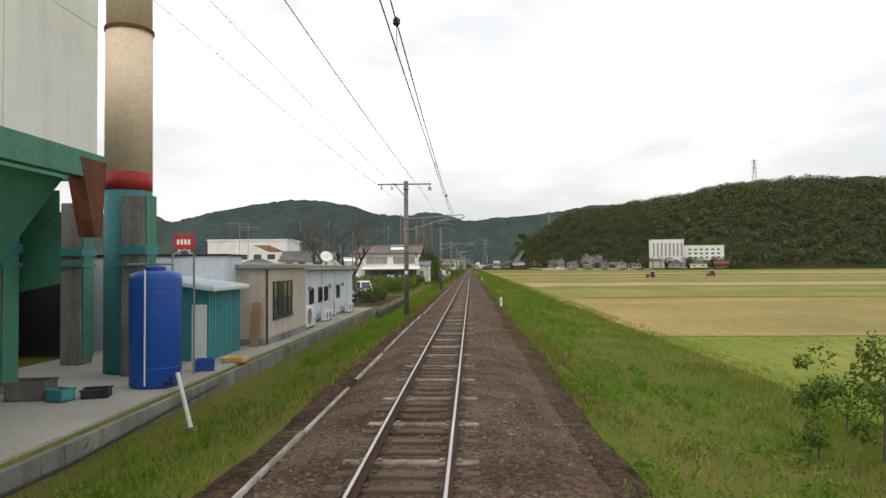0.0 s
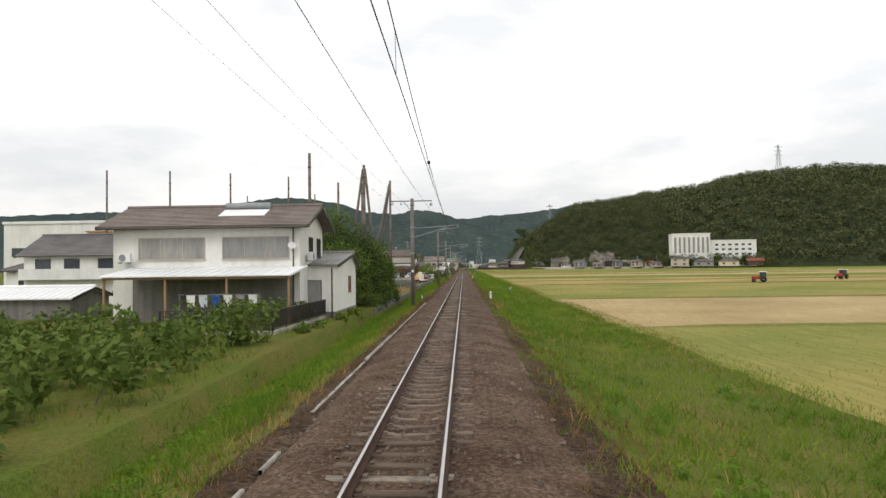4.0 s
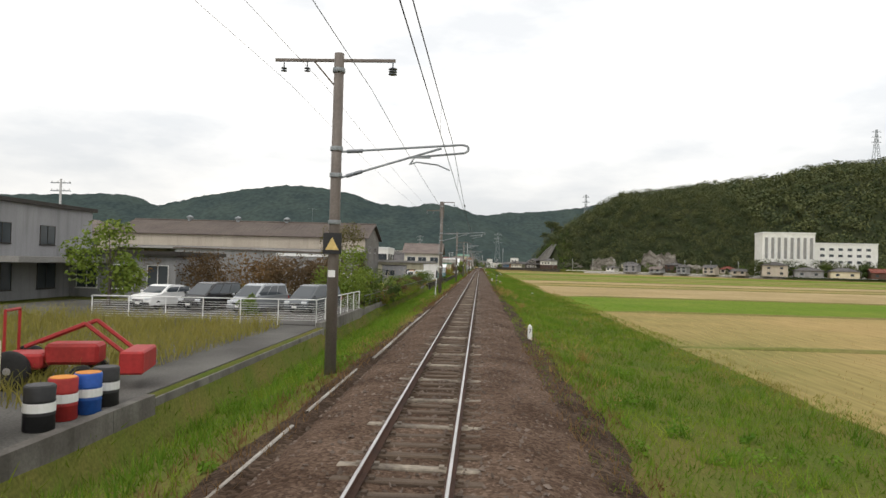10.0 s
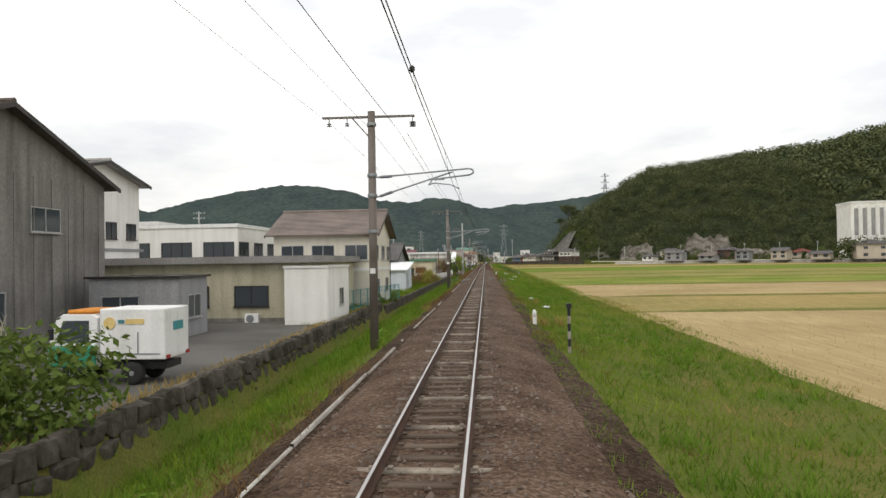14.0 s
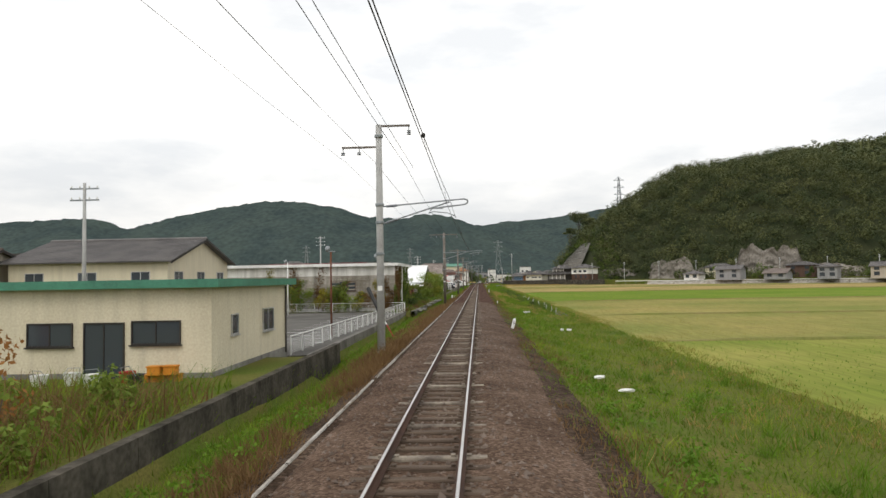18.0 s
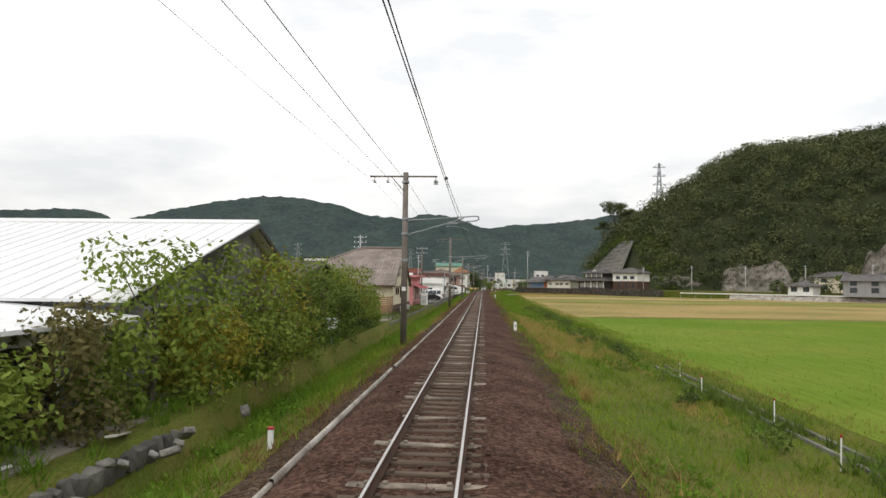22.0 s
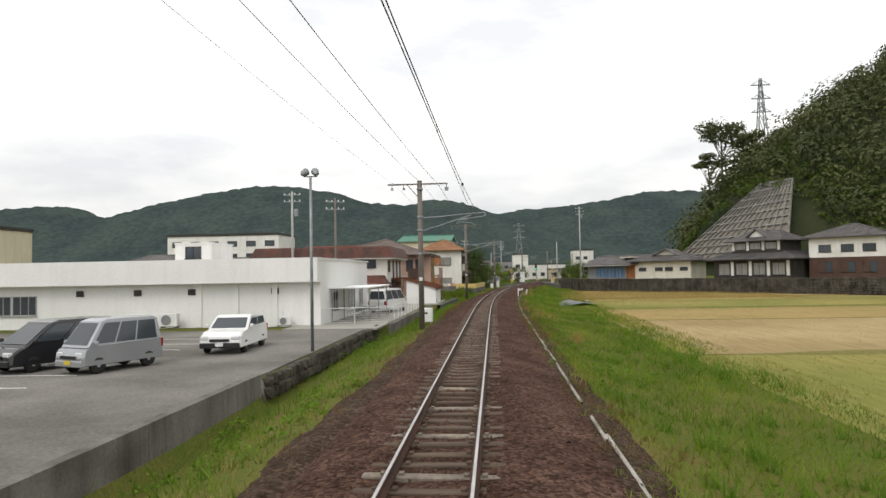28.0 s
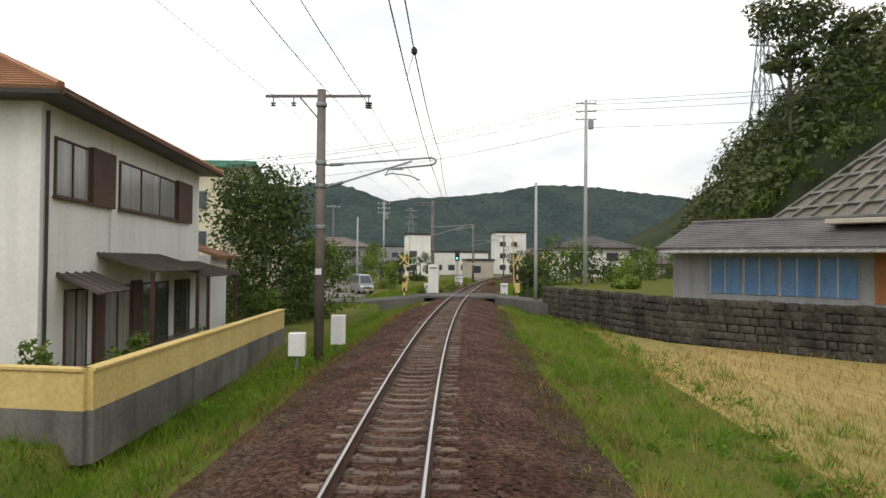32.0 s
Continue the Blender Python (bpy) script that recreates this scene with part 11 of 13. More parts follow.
for a, b in (((-8, 783.6), (-2.2, 782.2)), ((-2.2, 782.2), (-1.0, 797))):
    a, b = Vector((*a, -1.1)), Vector((*b, -1.1))
    n = Vector((b.y - a.y, a.x - b.x, 0)).normalized() * 0.1
    part("base_course", Mesh().poly([a - n * 1.2, b - n * 1.2, b + n * 1.2, a + n * 1.2], (0, 0, 0.95)), M_CONCDARK, yw, "dark concrete block base")
    z = Vector((0, 0, 0.95))
    part("plaster_wall", Mesh().poly([a - n + z, b - n + z, b + n + z, a + n + z], (0, 0, 0.7)), M_YELLOW, yw)
    z = Vector((0, 0, 1.65))
    part("coping", Mesh().poly([a - n * 1.4 + z, b - n * 1.4 + z, b + n * 1.4 + z, a + n * 1.4 + z], (0, 0, 0.05)), M_YELLOW, yw)
bushes([(-3.6, 784.0, 0.7, 1.9), (-3.2, 786.5, 0.6, 1.6), (-2.4, 791, 0.5, 1.4), (-2.1, 794.5, 0.6, 1.5)], M_LEAF, "garden shrub behind the yellow wall", 600, 0.07, 760, z=-0.6, group="wall shrubs")
bushes([(-4.2, 776.6, 1.0, 1.4), (-3.2, 778.4, 0.9, 1.3), (-5.2, 774.5, 0.8, 0.9), (-5.6, 770.5, 0.8, 0.8), (-6.0, 766, 0.7, 0.8), (-6.2, 761, 0.7, 0.7)], M_LEAF, "rounded dark green garden bush by the line", 800, 0.07, 770, z=-1.0, group="garden bushes")
lr = thing("washing_line", "light clothes drying on a garden rack", "washing line", pose(-6.6, 779.6, -0.75))
part("pole", Mesh().tube((-1.2, 0, 1.5), (1.2, 0, 1.5), 0.02, n=6), M_GALV, lr)
for q in (-1.15, 1.15):
    part("stand", Mesh().tube((q, 0, 0), (q, 0, 1.52), 0.025, n=6), M_GALV, lr)
for i, M in enumerate((M_WHITEPAINT, M_PALEBLUE, M_WHITEPAINT, M_PINK)):
    x = -1.05 + i * 0.52
    part("garment", Mesh().poly([(x, 0, 1.5), (x + 0.44, 0, 1.5), (x + 0.4, 0.05, 0.75), (x + 0.06, 0.02, 0.8)], (0, 0.03, 0)), M, lr)
tree(-3.4, 806, -0.9, 8.0, 3.0, M_LEAFDARK, "tall dark conifer beside the line", 10000, 0.13, 780, 0.18, 0.04, flat=1.2)
tree(-0.8, 809, -0.9, 4.6, 2.0, M_LEAF, "leafy dark garden tree beside the line", 4000, 0.12, 786, 0.12, 0.05)
bushes([(-2.4, 800.6, 0.9, 2.6), (-3.0, 803, 1.0, 2.2), (-5.0, 812, 1.4, 3.0), (-2.8, 815, 1.0, 1.6)], [M_LEAF, M_LEAFDARK], "dense garden shrub near the crossing", 1500, 0.09, 790, z=-0.9, group="crossing shrubs")
for x, y, w_, h_ in ((3.95, 790.4, 0.5, 1.0), (5.0, 793.2, 0.5, 1.45)):
    o = thing("track_cabinet", "small white lineside cabinet on a post", "cabinet", pose(x - 3.5, y, -0.95), "lineside cabinets")
    part("casing", Mesh().box(-w_ / 2, w_ / 2, -0.18, 0.18, 0.6, 0.6 + h_ * 0.7, 0.02), M_WHITEPAINT, o)
    part("post", Mesh().tube((0, 0, -0.1), (0, 0, 0.6), 0.05, n=8), M_GALV, o)
gb2, w, d = building("green_roof_flats", "cream apartment block with green roof trim", "apartment block", -20, -9, 821, 840, -0.7, 10.2, M_CREAM, "gx", 1.6, 0.6, M_GREEN, "rib", 0.5, trim=M_GREEN)
for z in (1.0, 4.0, 7.0):
    for u in (-7, -2.5, 2.0, 6.5):
        window(gb2, "E", w, d, u, z, 1.8, 1.4, M_ALU)
    for u in (-3.5, 0, 3.5):
        window(gb2, "S", w, d, u, z, 1.7, 1.4, M_ALU)
    part("balcony", Mesh().box(w / 2, w / 2 + 1.1, -8, 8, z - 0.5, z + 0.5), M_CREAM, gb2)


# ---- lineside posts and small things ----
def lettering(text, size, M, parent, m, name="figure"):
    cu = bpy.data.curves.new(name, "FONT")
    cu.body, cu.size, cu.extrude = text, size, 0.002
    cu.align_x, cu.align_y = "CENTER", "CENTER"
    tmp = bpy.data.objects.new(name, cu)
    me = bpy.data.meshes.new_from_object(tmp)
    bpy.data.objects.remove(tmp)
    me.materials.clear()
    me.materials.append(M)
    ob = new(name, me)
    ob.parent = parent
    ob.matrix_local = m
    return ob


def hundred_post(s, x, digit, z=-0.62, lean=0.0):
    o = thing("distance_post", "short white pointed distance post with a black figure", "distance post", pose(x, float(on_line(s).y), z, 0, lean, 0), "distance posts")
    part("post", Mesh().add([(-0.09, -0.06, -0.2), (0.09, -0.06, -0.2), (0.09, 0.06, -0.2), (-0.09, 0.06, -0.2), (-0.09, -0.06, 0.62), (0.09, -0.06, 0.62), (0.09, 0.06, 0.62), (-0.09, 0.06, 0.62), (0, 0, 0.72)], [(0, 1, 5, 4), (1, 2, 6, 5), (2, 3, 7, 6), (3, 0, 4, 7), (4, 5, 8), (5, 6, 8), (6, 7, 8), (7, 4, 8)]), M_WHITEPAINT, o)
    if digit:
        lettering(digit, 0.24, M_BLACK, o, pose(0, -0.064, 0.42, 90, 0, 0))


for s, x, dg, ln in ((70, 3.3, "9", 0), (170.2, 3.44, "8", 0), (272.1, 3.05, "7", 0), (369.7, 3.2, "6", 0), (472, 2.85, "5", 16), (571, 2.96, "4", 0), (670.2, 3.42, "3", 0), (763.6, 5.1, "2", 14)):
    hundred_post(s, x, dg, lean=ln)
sp = thing("limit_post", "white post with a short arm board reading 09", "distance post", pose(3.72, 754, -0.6))
part("post", Mesh().box(-0.05, 0.05, -0.05, 0.05, -0.2, 1.05, 0.01), M_WHITEPAINT, sp)
ab_ = part("arm_board", Mesh().box(-0.04, 0.58, -0.02, 0.02, -0.11, 0.11, 0.01), M_WHITEPAINT, sp)
ab_.matrix_local = pose(0, -0.07, 0.86, 0, -9, 0)
for x, ch in ((0.27, "0"), (0.45, "9")):
    lettering(ch, 0.19, M_BLACK, ab_, pose(x, -0.024, 0, 90, 0, 0))
bp_ = thing("whistle_post", "black and yellowish striped post beside the ballast", "post", pose(3.8, 361, -0.85))
for i in range(6):
    part("band", Mesh().tube((0, 0, i * 0.27 - 0.1 * (i == 0)), (0, 0, i * 0.27 + 0.27), 0.06, n=8), (M_KERB, M_BLACK)[i % 2], bp_)
part("head", Mesh().box(-0.09, 0.09, -0.08, 0.08, 1.62, 1.8, 0.02), M_BLACK, bp_)
for x, y in ((-3.24, 170.45), (-3.1, 540), (3.1, 512), (3.3, 655)):
    o = thing("marker_stake", "small white marker stake beside the ballast", "stake", pose(x, y, -0.75), "marker stakes")
    part("stake", Mesh().box(-0.05, 0.05, -0.05, 0.05, -0.2, 0.5, 0.015), M_WHITEPAINT, o)
    part("cap", Mesh().box(-0.055, 0.055, -0.055, 0.055, 0.5, 0.55, 0.01), M_RED, o)
rb = random.Random(5)
for i, (s, u) in enumerate(((452, 5.4), (454.5, 5.0), (478, 6.6), (478.8, 7.2), (500, 5.6), (502, 6.1), (341, 8.6), (386, 5.2), (396, 4.8), (226, 7.4))):
    o = thing("litter_bag", "crumpled pale plastic bag lying in the grass", "litter", at_line(s, u, -1.0 - 0.12 * (u - 4.5)) @ pose(0, 0, 0.1, 0, 0, 50 * i), "litter bags")
    m = stone_mesh(np.random.default_rng(i), 0.5)
    m.v = [(a * 0.45, b * 0.22, c * 0.14) for a, b, c in m.v]
    part("bag", m, M_WHITEPAINT, o)

# ---- ditch with pale slabs and stakes beside the fields ----
dt = thing("field_channel", "concrete field channel lined with pale slabs", "channel", kind="structure")
for i in range(26):
    y = 503 + i * 2.3
    part("slab", Mesh().box(9.6, 9.72, y, y + 2.24, -1.75, -1.55), M_CONCDARK, dt)
    part("slab", Mesh().box(10.2, 10.32, y, y + 2.24, -1.75, -1.56), M_CONCDARK, dt)
for i in range(12):
    o = thing("field_stake", "thin white stake at the edge of a field", "stake", pose(9.3 + 0.3 * math.sin(i * 3), 505 + i * 4.8, -1.55, 3 * math.sin(i), 0, 0), "field stakes")
    part("stake", Mesh().tube((0, 0, -0.1), (0, 0, 0.75), 0.02, n=5), M_WHITEPAINT, o)
    part("tip", Mesh().tube((0, 0, 0.7), (0, 0, 0.78), 0.024, n=5), M_RED, o)
cbk = thing("channel_wall", "low concrete channel wall at the foot of the bank", "channel wall", pose(8.35, 214.2, -1.92))
part("wall", Mesh().poly([(0.4, 3.2, -0.2), (-0.4, -3.2, -0.2), (-0.4, -3.2, 0.72), (0.4, 3.2, 0.8)], (0.16, 0, 0)), M_CONCDARK, cbk)
part("cope", Mesh().poly([(0.37, 3.2, 0.78), (-0.43, -3.2, 0.7), (-0.43, -3.2, 0.78), (0.37, 3.2, 0.86)], (0.22, 0, 0)), M_CONC, cbk)
ps = thing("plastic_sheet", "black plastic mulch sheet over a ridge beside a water channel", "plastic sheet", pose(0, 0, -1.55))
C4 = [Vector((9.35, 749.7, 0)), Vector((12.9, 753.2, 0)), Vector((11.2, 762.2, 0)), Vector((9.1, 757.6, 0))]
g = Mesh()
for i in range(13):
    for j in range(9):
        a, b = i / 12, j / 8
        q = lerp(lerp(C4[0], C4[3], a), lerp(C4[1], C4[2], a), b)
        g.v.append((q.x + 0.05 * math.sin(i * 1.9 + j), q.y, 0.04 + 0.24 * math.sin(math.pi * min(1, b * 1.15)) ** 0.7 * (0.8 + 0.2 * math.sin(i * 1.3)) + 0.03 * math.sin(i * 2.7 + j * 1.9) - 0.12 * (i == 7)))
g.f = [(i * 9 + j, (i + 1) * 9 + j, (i + 1) * 9 + j + 1, i * 9 + j + 1) for i in range(12) for j in range(8)]
part("sheet", g, M_SHEET, ps, "wrinkled black plastic", True)
part("weight", Mesh().box(12.1, 12.5, 756.6, 757.5, 0.16, 0.3, 0.03), M_KERB, ps, "pale board weighing it down")
wc = part("water_channel", Mesh().poly([(8.25, 749.0, -1.52), (8.85, 749.3, -1.52), (9.05, 753.5, -1.52), (8.85, 757.8, -1.52), (8.5, 757.9, -1.52), (8.45, 753.5, -1.52)], (0, 0, 0.06)), M_WATER)
tagged(wc, "narrow channel of still grey water beside the sheet", "water", kind="structure")

# shrubs on the first stretch of bank
bushes([(8.2, 30.5, 0.5, 2.9), (9.2, 30.0, 0.6, 3.0), (10.0, 29.2, 1.0, 1.9), (9.8, 32.5, 0.8, 2.5), (11.0, 30.5, 1.1, 2.2), (10.4, 27.5, 1.1, 1.3), (9.2, 27.8, 0.8, 1.1), (11.6, 33, 1.1, 2.6)], [M_LEAF, M_LEAF, M_LEAFLIGHT], "tall weedy shrub on the bank", 800, 0.06, 800, z=-1.4, group="bank shrubs")
rs_ = np.random.default_rng(12)
sp_ = [(float(rs_.uniform(7.6, 8.9)), float(y), float(rs_.uniform(0.45, 0.85)), float(rs_.uniform(0.5, 0.95))) for y in np.concatenate([np.arange(515, 560, 6.0), np.arange(560, 640, 3.2)])]
bushes(sp_, [M_LEAF, M_LEAF, M_LEAFDARK, M_LEAFLIGHT], "low weedy shrub at the foot of the bank", 180, 0.07, 820, z=-1.55, group="bank shrubs")

# tractors far out in the fields
for i, (x, y, M) in enumerate(((62, 245, M_RED), (88, 262, M_RED))):
    o = thing("tractor", "small red tractor far out in a rice field", "tractor", pose(x, y, -1.55, 0, 0, 70 + 50 * i), "field tractors")
    part("bonnet", Mesh().box(-0.45, 0.45, 0.1, 1.6, 0.6, 1.25, 0.1), M, o)
    part("cab", Mesh().box(-0.6, 0.6, -1.1, 0.1, 0.7, 2.1, 0.1), M_GLASS, o)
    part("cab_roof", Mesh().box(-0.7, 0.7, -1.2, 0.2, 2.1, 2.25, 0.05), M_WHITEPAINT, o)
    for q in (-0.75, 0.75):
        wheel_on(o, q, -0.6, 0.6, 0.3)
        wheel_on(o, q, 1.2, 0.38, 0.2)

M_BLUEPANEL = mat("dull_blue_glazing", (0.10, 0.20, 0.36), (0.14, 0.25, 0.40), 0.3, 0.8, 8, 0.03, grime=0.2)

# ---- houses ahead on the right, stone wall and lattice slope ----
rw2 = thing("field_wall", "dark stone retaining wall behind the dry field", "wall", kind="structure")
FOOT = [(15.2, 819.0), (18.4, 804.4), (26.0, 794.0), (35.2, 788.6), (47.0, 774.0), (62, 760)]
for a, b in zip(FOOT, FOOT[1:]):
    a, b = Vector((*a, -1.8)), Vector((*b, -1.8))
    k = max(2, int((b - a).length / 5))
    for i in range(k):
        p, q = lerp(a, b, i / k), lerp(a, b, (i + 0.99) / k)
        n = Vector((q.y - p.y, p.x - q.x, 0)).normalized() * 0.2
        part("wall_block", Mesh().poly([p - n, q - n, q + n, p + n], (0, 0, 2.4 + 0.07 * math.sin(i * 2 + a.x))), M_DARKSTONE, rw2)
rs2 = np.random.default_rng(41)
proto = [stone_mesh(rs2) for _ in range(5)]
fv, ff, k0 = [], [], 0
for a, b in zip(FOOT, FOOT[1:]):
    a, b = Vector((*a, 0)), Vector((*b, 0))
    L = (b - a).length
    t, out = (b - a).normalized(), Vector(((b - a).y, -(b - a).x, 0)).normalized()
    out = out if out.x - out.y < 0 or out.y < 0 else -out
    for row in range(6):
        x = rs2.uniform(0, 0.4)
        while x < L:
            l = rs2.uniform(0.35, 0.75)
            g = proto[int(rs2.integers(5))]
            c = a + t * (x + l / 2) + out * 0.2
            sc = (l * 0.56, 0.2, 0.26)
            for p in g.v:
                q = c + t * (p[0] * sc[0] * 1.7) + out * (p[1] * sc[1] * 1.7)
                fv.append((q.x, q.y, -1.62 + 0.4 * row + 0.2 + p[2] * sc[2] * 1.7))
            ff += [tuple(k0 + v for v in f) for f in g.f]
            k0 += len(g.v)
            x += l
g = Mesh()
g.v, g.f = fv, ff
tagged(part("stone_facing", g, M_DARKSTONE, rw2), kind="stuff")
dg = weeds("dry_field", "dry golden grass standing in the field", 11, 42, 763, 800, -1.6, 20000, 0.2, 0.45, M_STRAWGRASS, 506, 0.011)
fld = part("dry_field", Mesh().poly([(10.5, 770, -1.64), (50, 770, -1.64), (46, 774, -1.64), (35, 788, -1.64), (26, 793.5, -1.64), (18, 803.5, -1.64), (14.5, 816, -1.64)], (0, 0, 0.05)), M_STUBBLE)
tagged(fld, "dry golden grass field below the houses", "field", kind="structure")
tc = thing("terrace", "raised earth terrace carrying the houses", "terrace", kind="structure")
part("fill", Mesh().poly([(15.4, 819.4, -1.8), (18.7, 804.8, -1.8), (26.3, 794.5, -1.8), (35.5, 789.1, -1.8), (47.4, 774.5, -1.8), (90, 742, -1.8), (180, 664, -1.8), (200, 700, -1.8), (110, 770, -1.8), (62, 835, -1.8), (30, 862, -1.8)], (0, 0, 2.35)), M_SOIL, tc)
bh, w, d = building("low_house", "low house with blue panels under a black tiled roof", "house", 19.7, 31.7, 799.8, 806.8, 0.8, 2.75, M_GREYWALL, "gx", 1.3, 0.7, M_TILE, rot=-53.4)
for u in (-3.0, -1.2, 0.6, 2.4):
    rect_plate("blue_panel", bh, "S", w, d, u - 0.8, u + 0.8, 0.2, 2.1, M_BLUEPANEL, 0, 0.05, "dull blue glazed panel")
    for q in (-0.8, 0.0):
        rect_plate("panel_bar", bh, "S", w, d, u + q - 0.03, u + q + 0.03, 0.2, 2.1, M_ALU, 0.05, 0.08)
rect_plate("orange_wall", bh, "S", w, d, 3.9, 6.0, 0.0, 2.7, M_ORANGEWALL, 0, 0.04, "orange-brown wall bay")
part("awning", slope(Mesh(), (-w / 2, -d / 2 - 1.6, 2.35), (w / 2, -d / 2 - 1.6, 2.35), (w / 2, -d / 2 - 0.1, 2.6), (-w / 2, -d / 2 - 0.1, 2.6), "rib", 0.6, 0.05), M_METALROOF, bh, "pale sheet awning")
part("solar_heater", Mesh().box(1.5, 4.2, -2.6, -0.6, 3.75, 4.0, 0.03), M_BEIGE, bh, "beige roof-top water heater")
ch, w, d = building("cream_house", "cream house with a black tiled roof and a gablet", "house", 27.8, 37.8, 792.8, 800.8, 0.8, 3.0, M_PALECREAM, "hip", 1.8, 0.9, M_TILE, rot=-34.7)
for u in (-3.6, -0.6, 1.2, 3.8):
    window(ch, "S", w, d, u, 1.3, 1.4, 0.6, M_FRAME)
gb_ = part("gablet", Mesh().poly([(-2.6, -2.2, 3.7), (2.6, -2.2, 3.7), (0, -2.2, 5.0)], (0, 4.4, 0)), M_PALECREAM, ch, "cream gablet")
for sx in (-1, 1):
    part("gablet_roof", slope(Mesh(), (sx * 3.1, -2.8, 3.6), (sx * 3.1, 2.8, 3.6), (0, 2.8, 5.2), (0, -2.8, 5.2), "tile", 0.3), M_TILE, gb_)
dh, w, d = building("old_house", "dark traditional two-storey house with layered tiled roofs", "house", 38.5, 51.5, 780.5, 789.5, 0.8, 2.9, M_DARKTIMBER, "hip", 2.0, 1.1, M_TILE, rot=-52)
up = part("upper_storey", Mesh().box(-4.1, 4.1, -3.0, 3.0, 3.0, 6.1), M_DARKTIMBER, dh, "dark boarded upper storey")
for a, b, c, e in (((-5.1, -4.0), (5.1, -4.0), (2.2, 0), (-2.2, 0)), ((5.1, 4.0), (-5.1, 4.0), (-2.2, 0), (2.2, 0)), ((5.1, -4.0), (5.1, 4.0), (2.2, 0.02), (2.2, -0.02)), ((-5.1, 4.0), (-5.1, -4.0), (-2.2, -0.02), (-2.2, 0.02))):
    part("upper_roof", slope(Mesh(), (*a, 5.8), (*b, 5.8), (*c, 7.7), (*e, 7.7), "tile", 0.3), M_TILE, dh)
gl_ = part("gablet", Mesh().poly([(-1.6, -2.6, 6.3), (1.6, -2.6, 6.3), (0, -2.6, 7.5)], (0, 2.6, 0)), M_WHITEWALL, dh, "white plastered gablet")
for sx in (-1, 1):
    part("gablet_roof", slope(Mesh(), (sx * 2.1, -3.0, 6.2), (sx * 2.1, 0, 6.2), (0, 0, 7.75), (0, -3.0, 7.75), "tile", 0.3), M_TILE, gl_)
for u in (-2.6, 0, 2.6):
    part("upper_window", Mesh().box(u - 0.85, u + 0.85, -3.06, -2.98, 4.5, 5.5), M_CURTAIN, up, "pale curtained upper window")
for u in (-3.85, -1.3, 1.3, 3.85):
    part("plaster_panel", Mesh().box(u - 0.22, u + 0.22, -3.05, -2.98, 4.3, 5.7), M_WHITEWALL, up, "white plaster panel")
for u in (-4.6, -1.5, 1.5, 4.6):
    window(dh, "S", w, d, u, 0.4, 2.0, 1.9, M_FRAME, pane=M_CURTAIN)
    rect_plate("plaster_panel", dh, "S", w, d, u + 1.2, u + 1.7, 0.3, 2.6, M_WHITEWALL, 0, 0.03, "white plaster panel")
wb3, w, d = building("white_house", "white and brown two-storey house with a dark roof", "house", 50.5, 60.5, 774, 783, 0.8, 5.9, M_WHITEWALL, "hip", 1.9, 0.8, M_TILE, rot=-42, plinth=(2.9, M_BROWN))
for u in (-2.8, 0.2, 3):
    window(wb3, "S", w, d, u, 3.7, 1.7, 1.1, M_FRAME)
    window(wb3, "S", w, d, u, 0.7, 1.9, 1.6, M_FRAME)
# concrete lattice on the cut slope
lat = thing("slope_lattice", "pale weathered concrete lattice frame holding a cut slope", "slope protection", kind="structure")


def on_slope(a, b, lift=0.0):
    """Share a along the foot, share b of the rise."""
    p = lerp(lerp(LA, LB, a), lerp(LD, LC, a), b)
    n = (lerp(LB, LC, b) - lerp(LA, LD, b)).cross(lerp(LD, LC, a) - lerp(LA, LB, a)).normalized()
    return p + (n if n.z > 0 else -n) * lift


g = Mesh()
g.add([on_slope(i / 14, j / 8, -0.05 + 0.05 * math.sin(i * 2.3 + j)) for i in range(15) for j in range(9)], [(i * 9 + j, (i + 1) * 9 + j, (i + 1) * 9 + j + 1, i * 9 + j + 1) for i in range(14) for j in range(8)])
part("shotcrete", g, M_BAREYARD, lat, "grey-brown sprayed concrete face")


def lattice_beam(a0, b0, a1, b1):
    g = Mesh()
    for k in range(6):
        a, b, c, d = (a0 + (a1 - a0) * k / 6, b0 + (b1 - b0) * k / 6, a0 + (a1 - a0) * (k + 1) / 6, b0 + (b1 - b0) * (k + 1) / 6)
        p, q = on_slope(a, b), on_slope(c, d)
        n = (on_slope(a, b, 1) - p).normalized()
        w = (q - p).normalized().cross(n) * 0.17
        g.poly([p - w, q - w, q + w, p + w], n * 0.32)
    part("beam", g, M_CONC, lat)


for i in range(11):
    lattice_beam(0, i / 10, 1, i / 10)
for i in range(15):
    lattice_beam(i / 14, 0, i / 14, 1)
rk = thing("rock_face", "bare grey rock cut at the foot of the hill", "rock face", kind="structure")
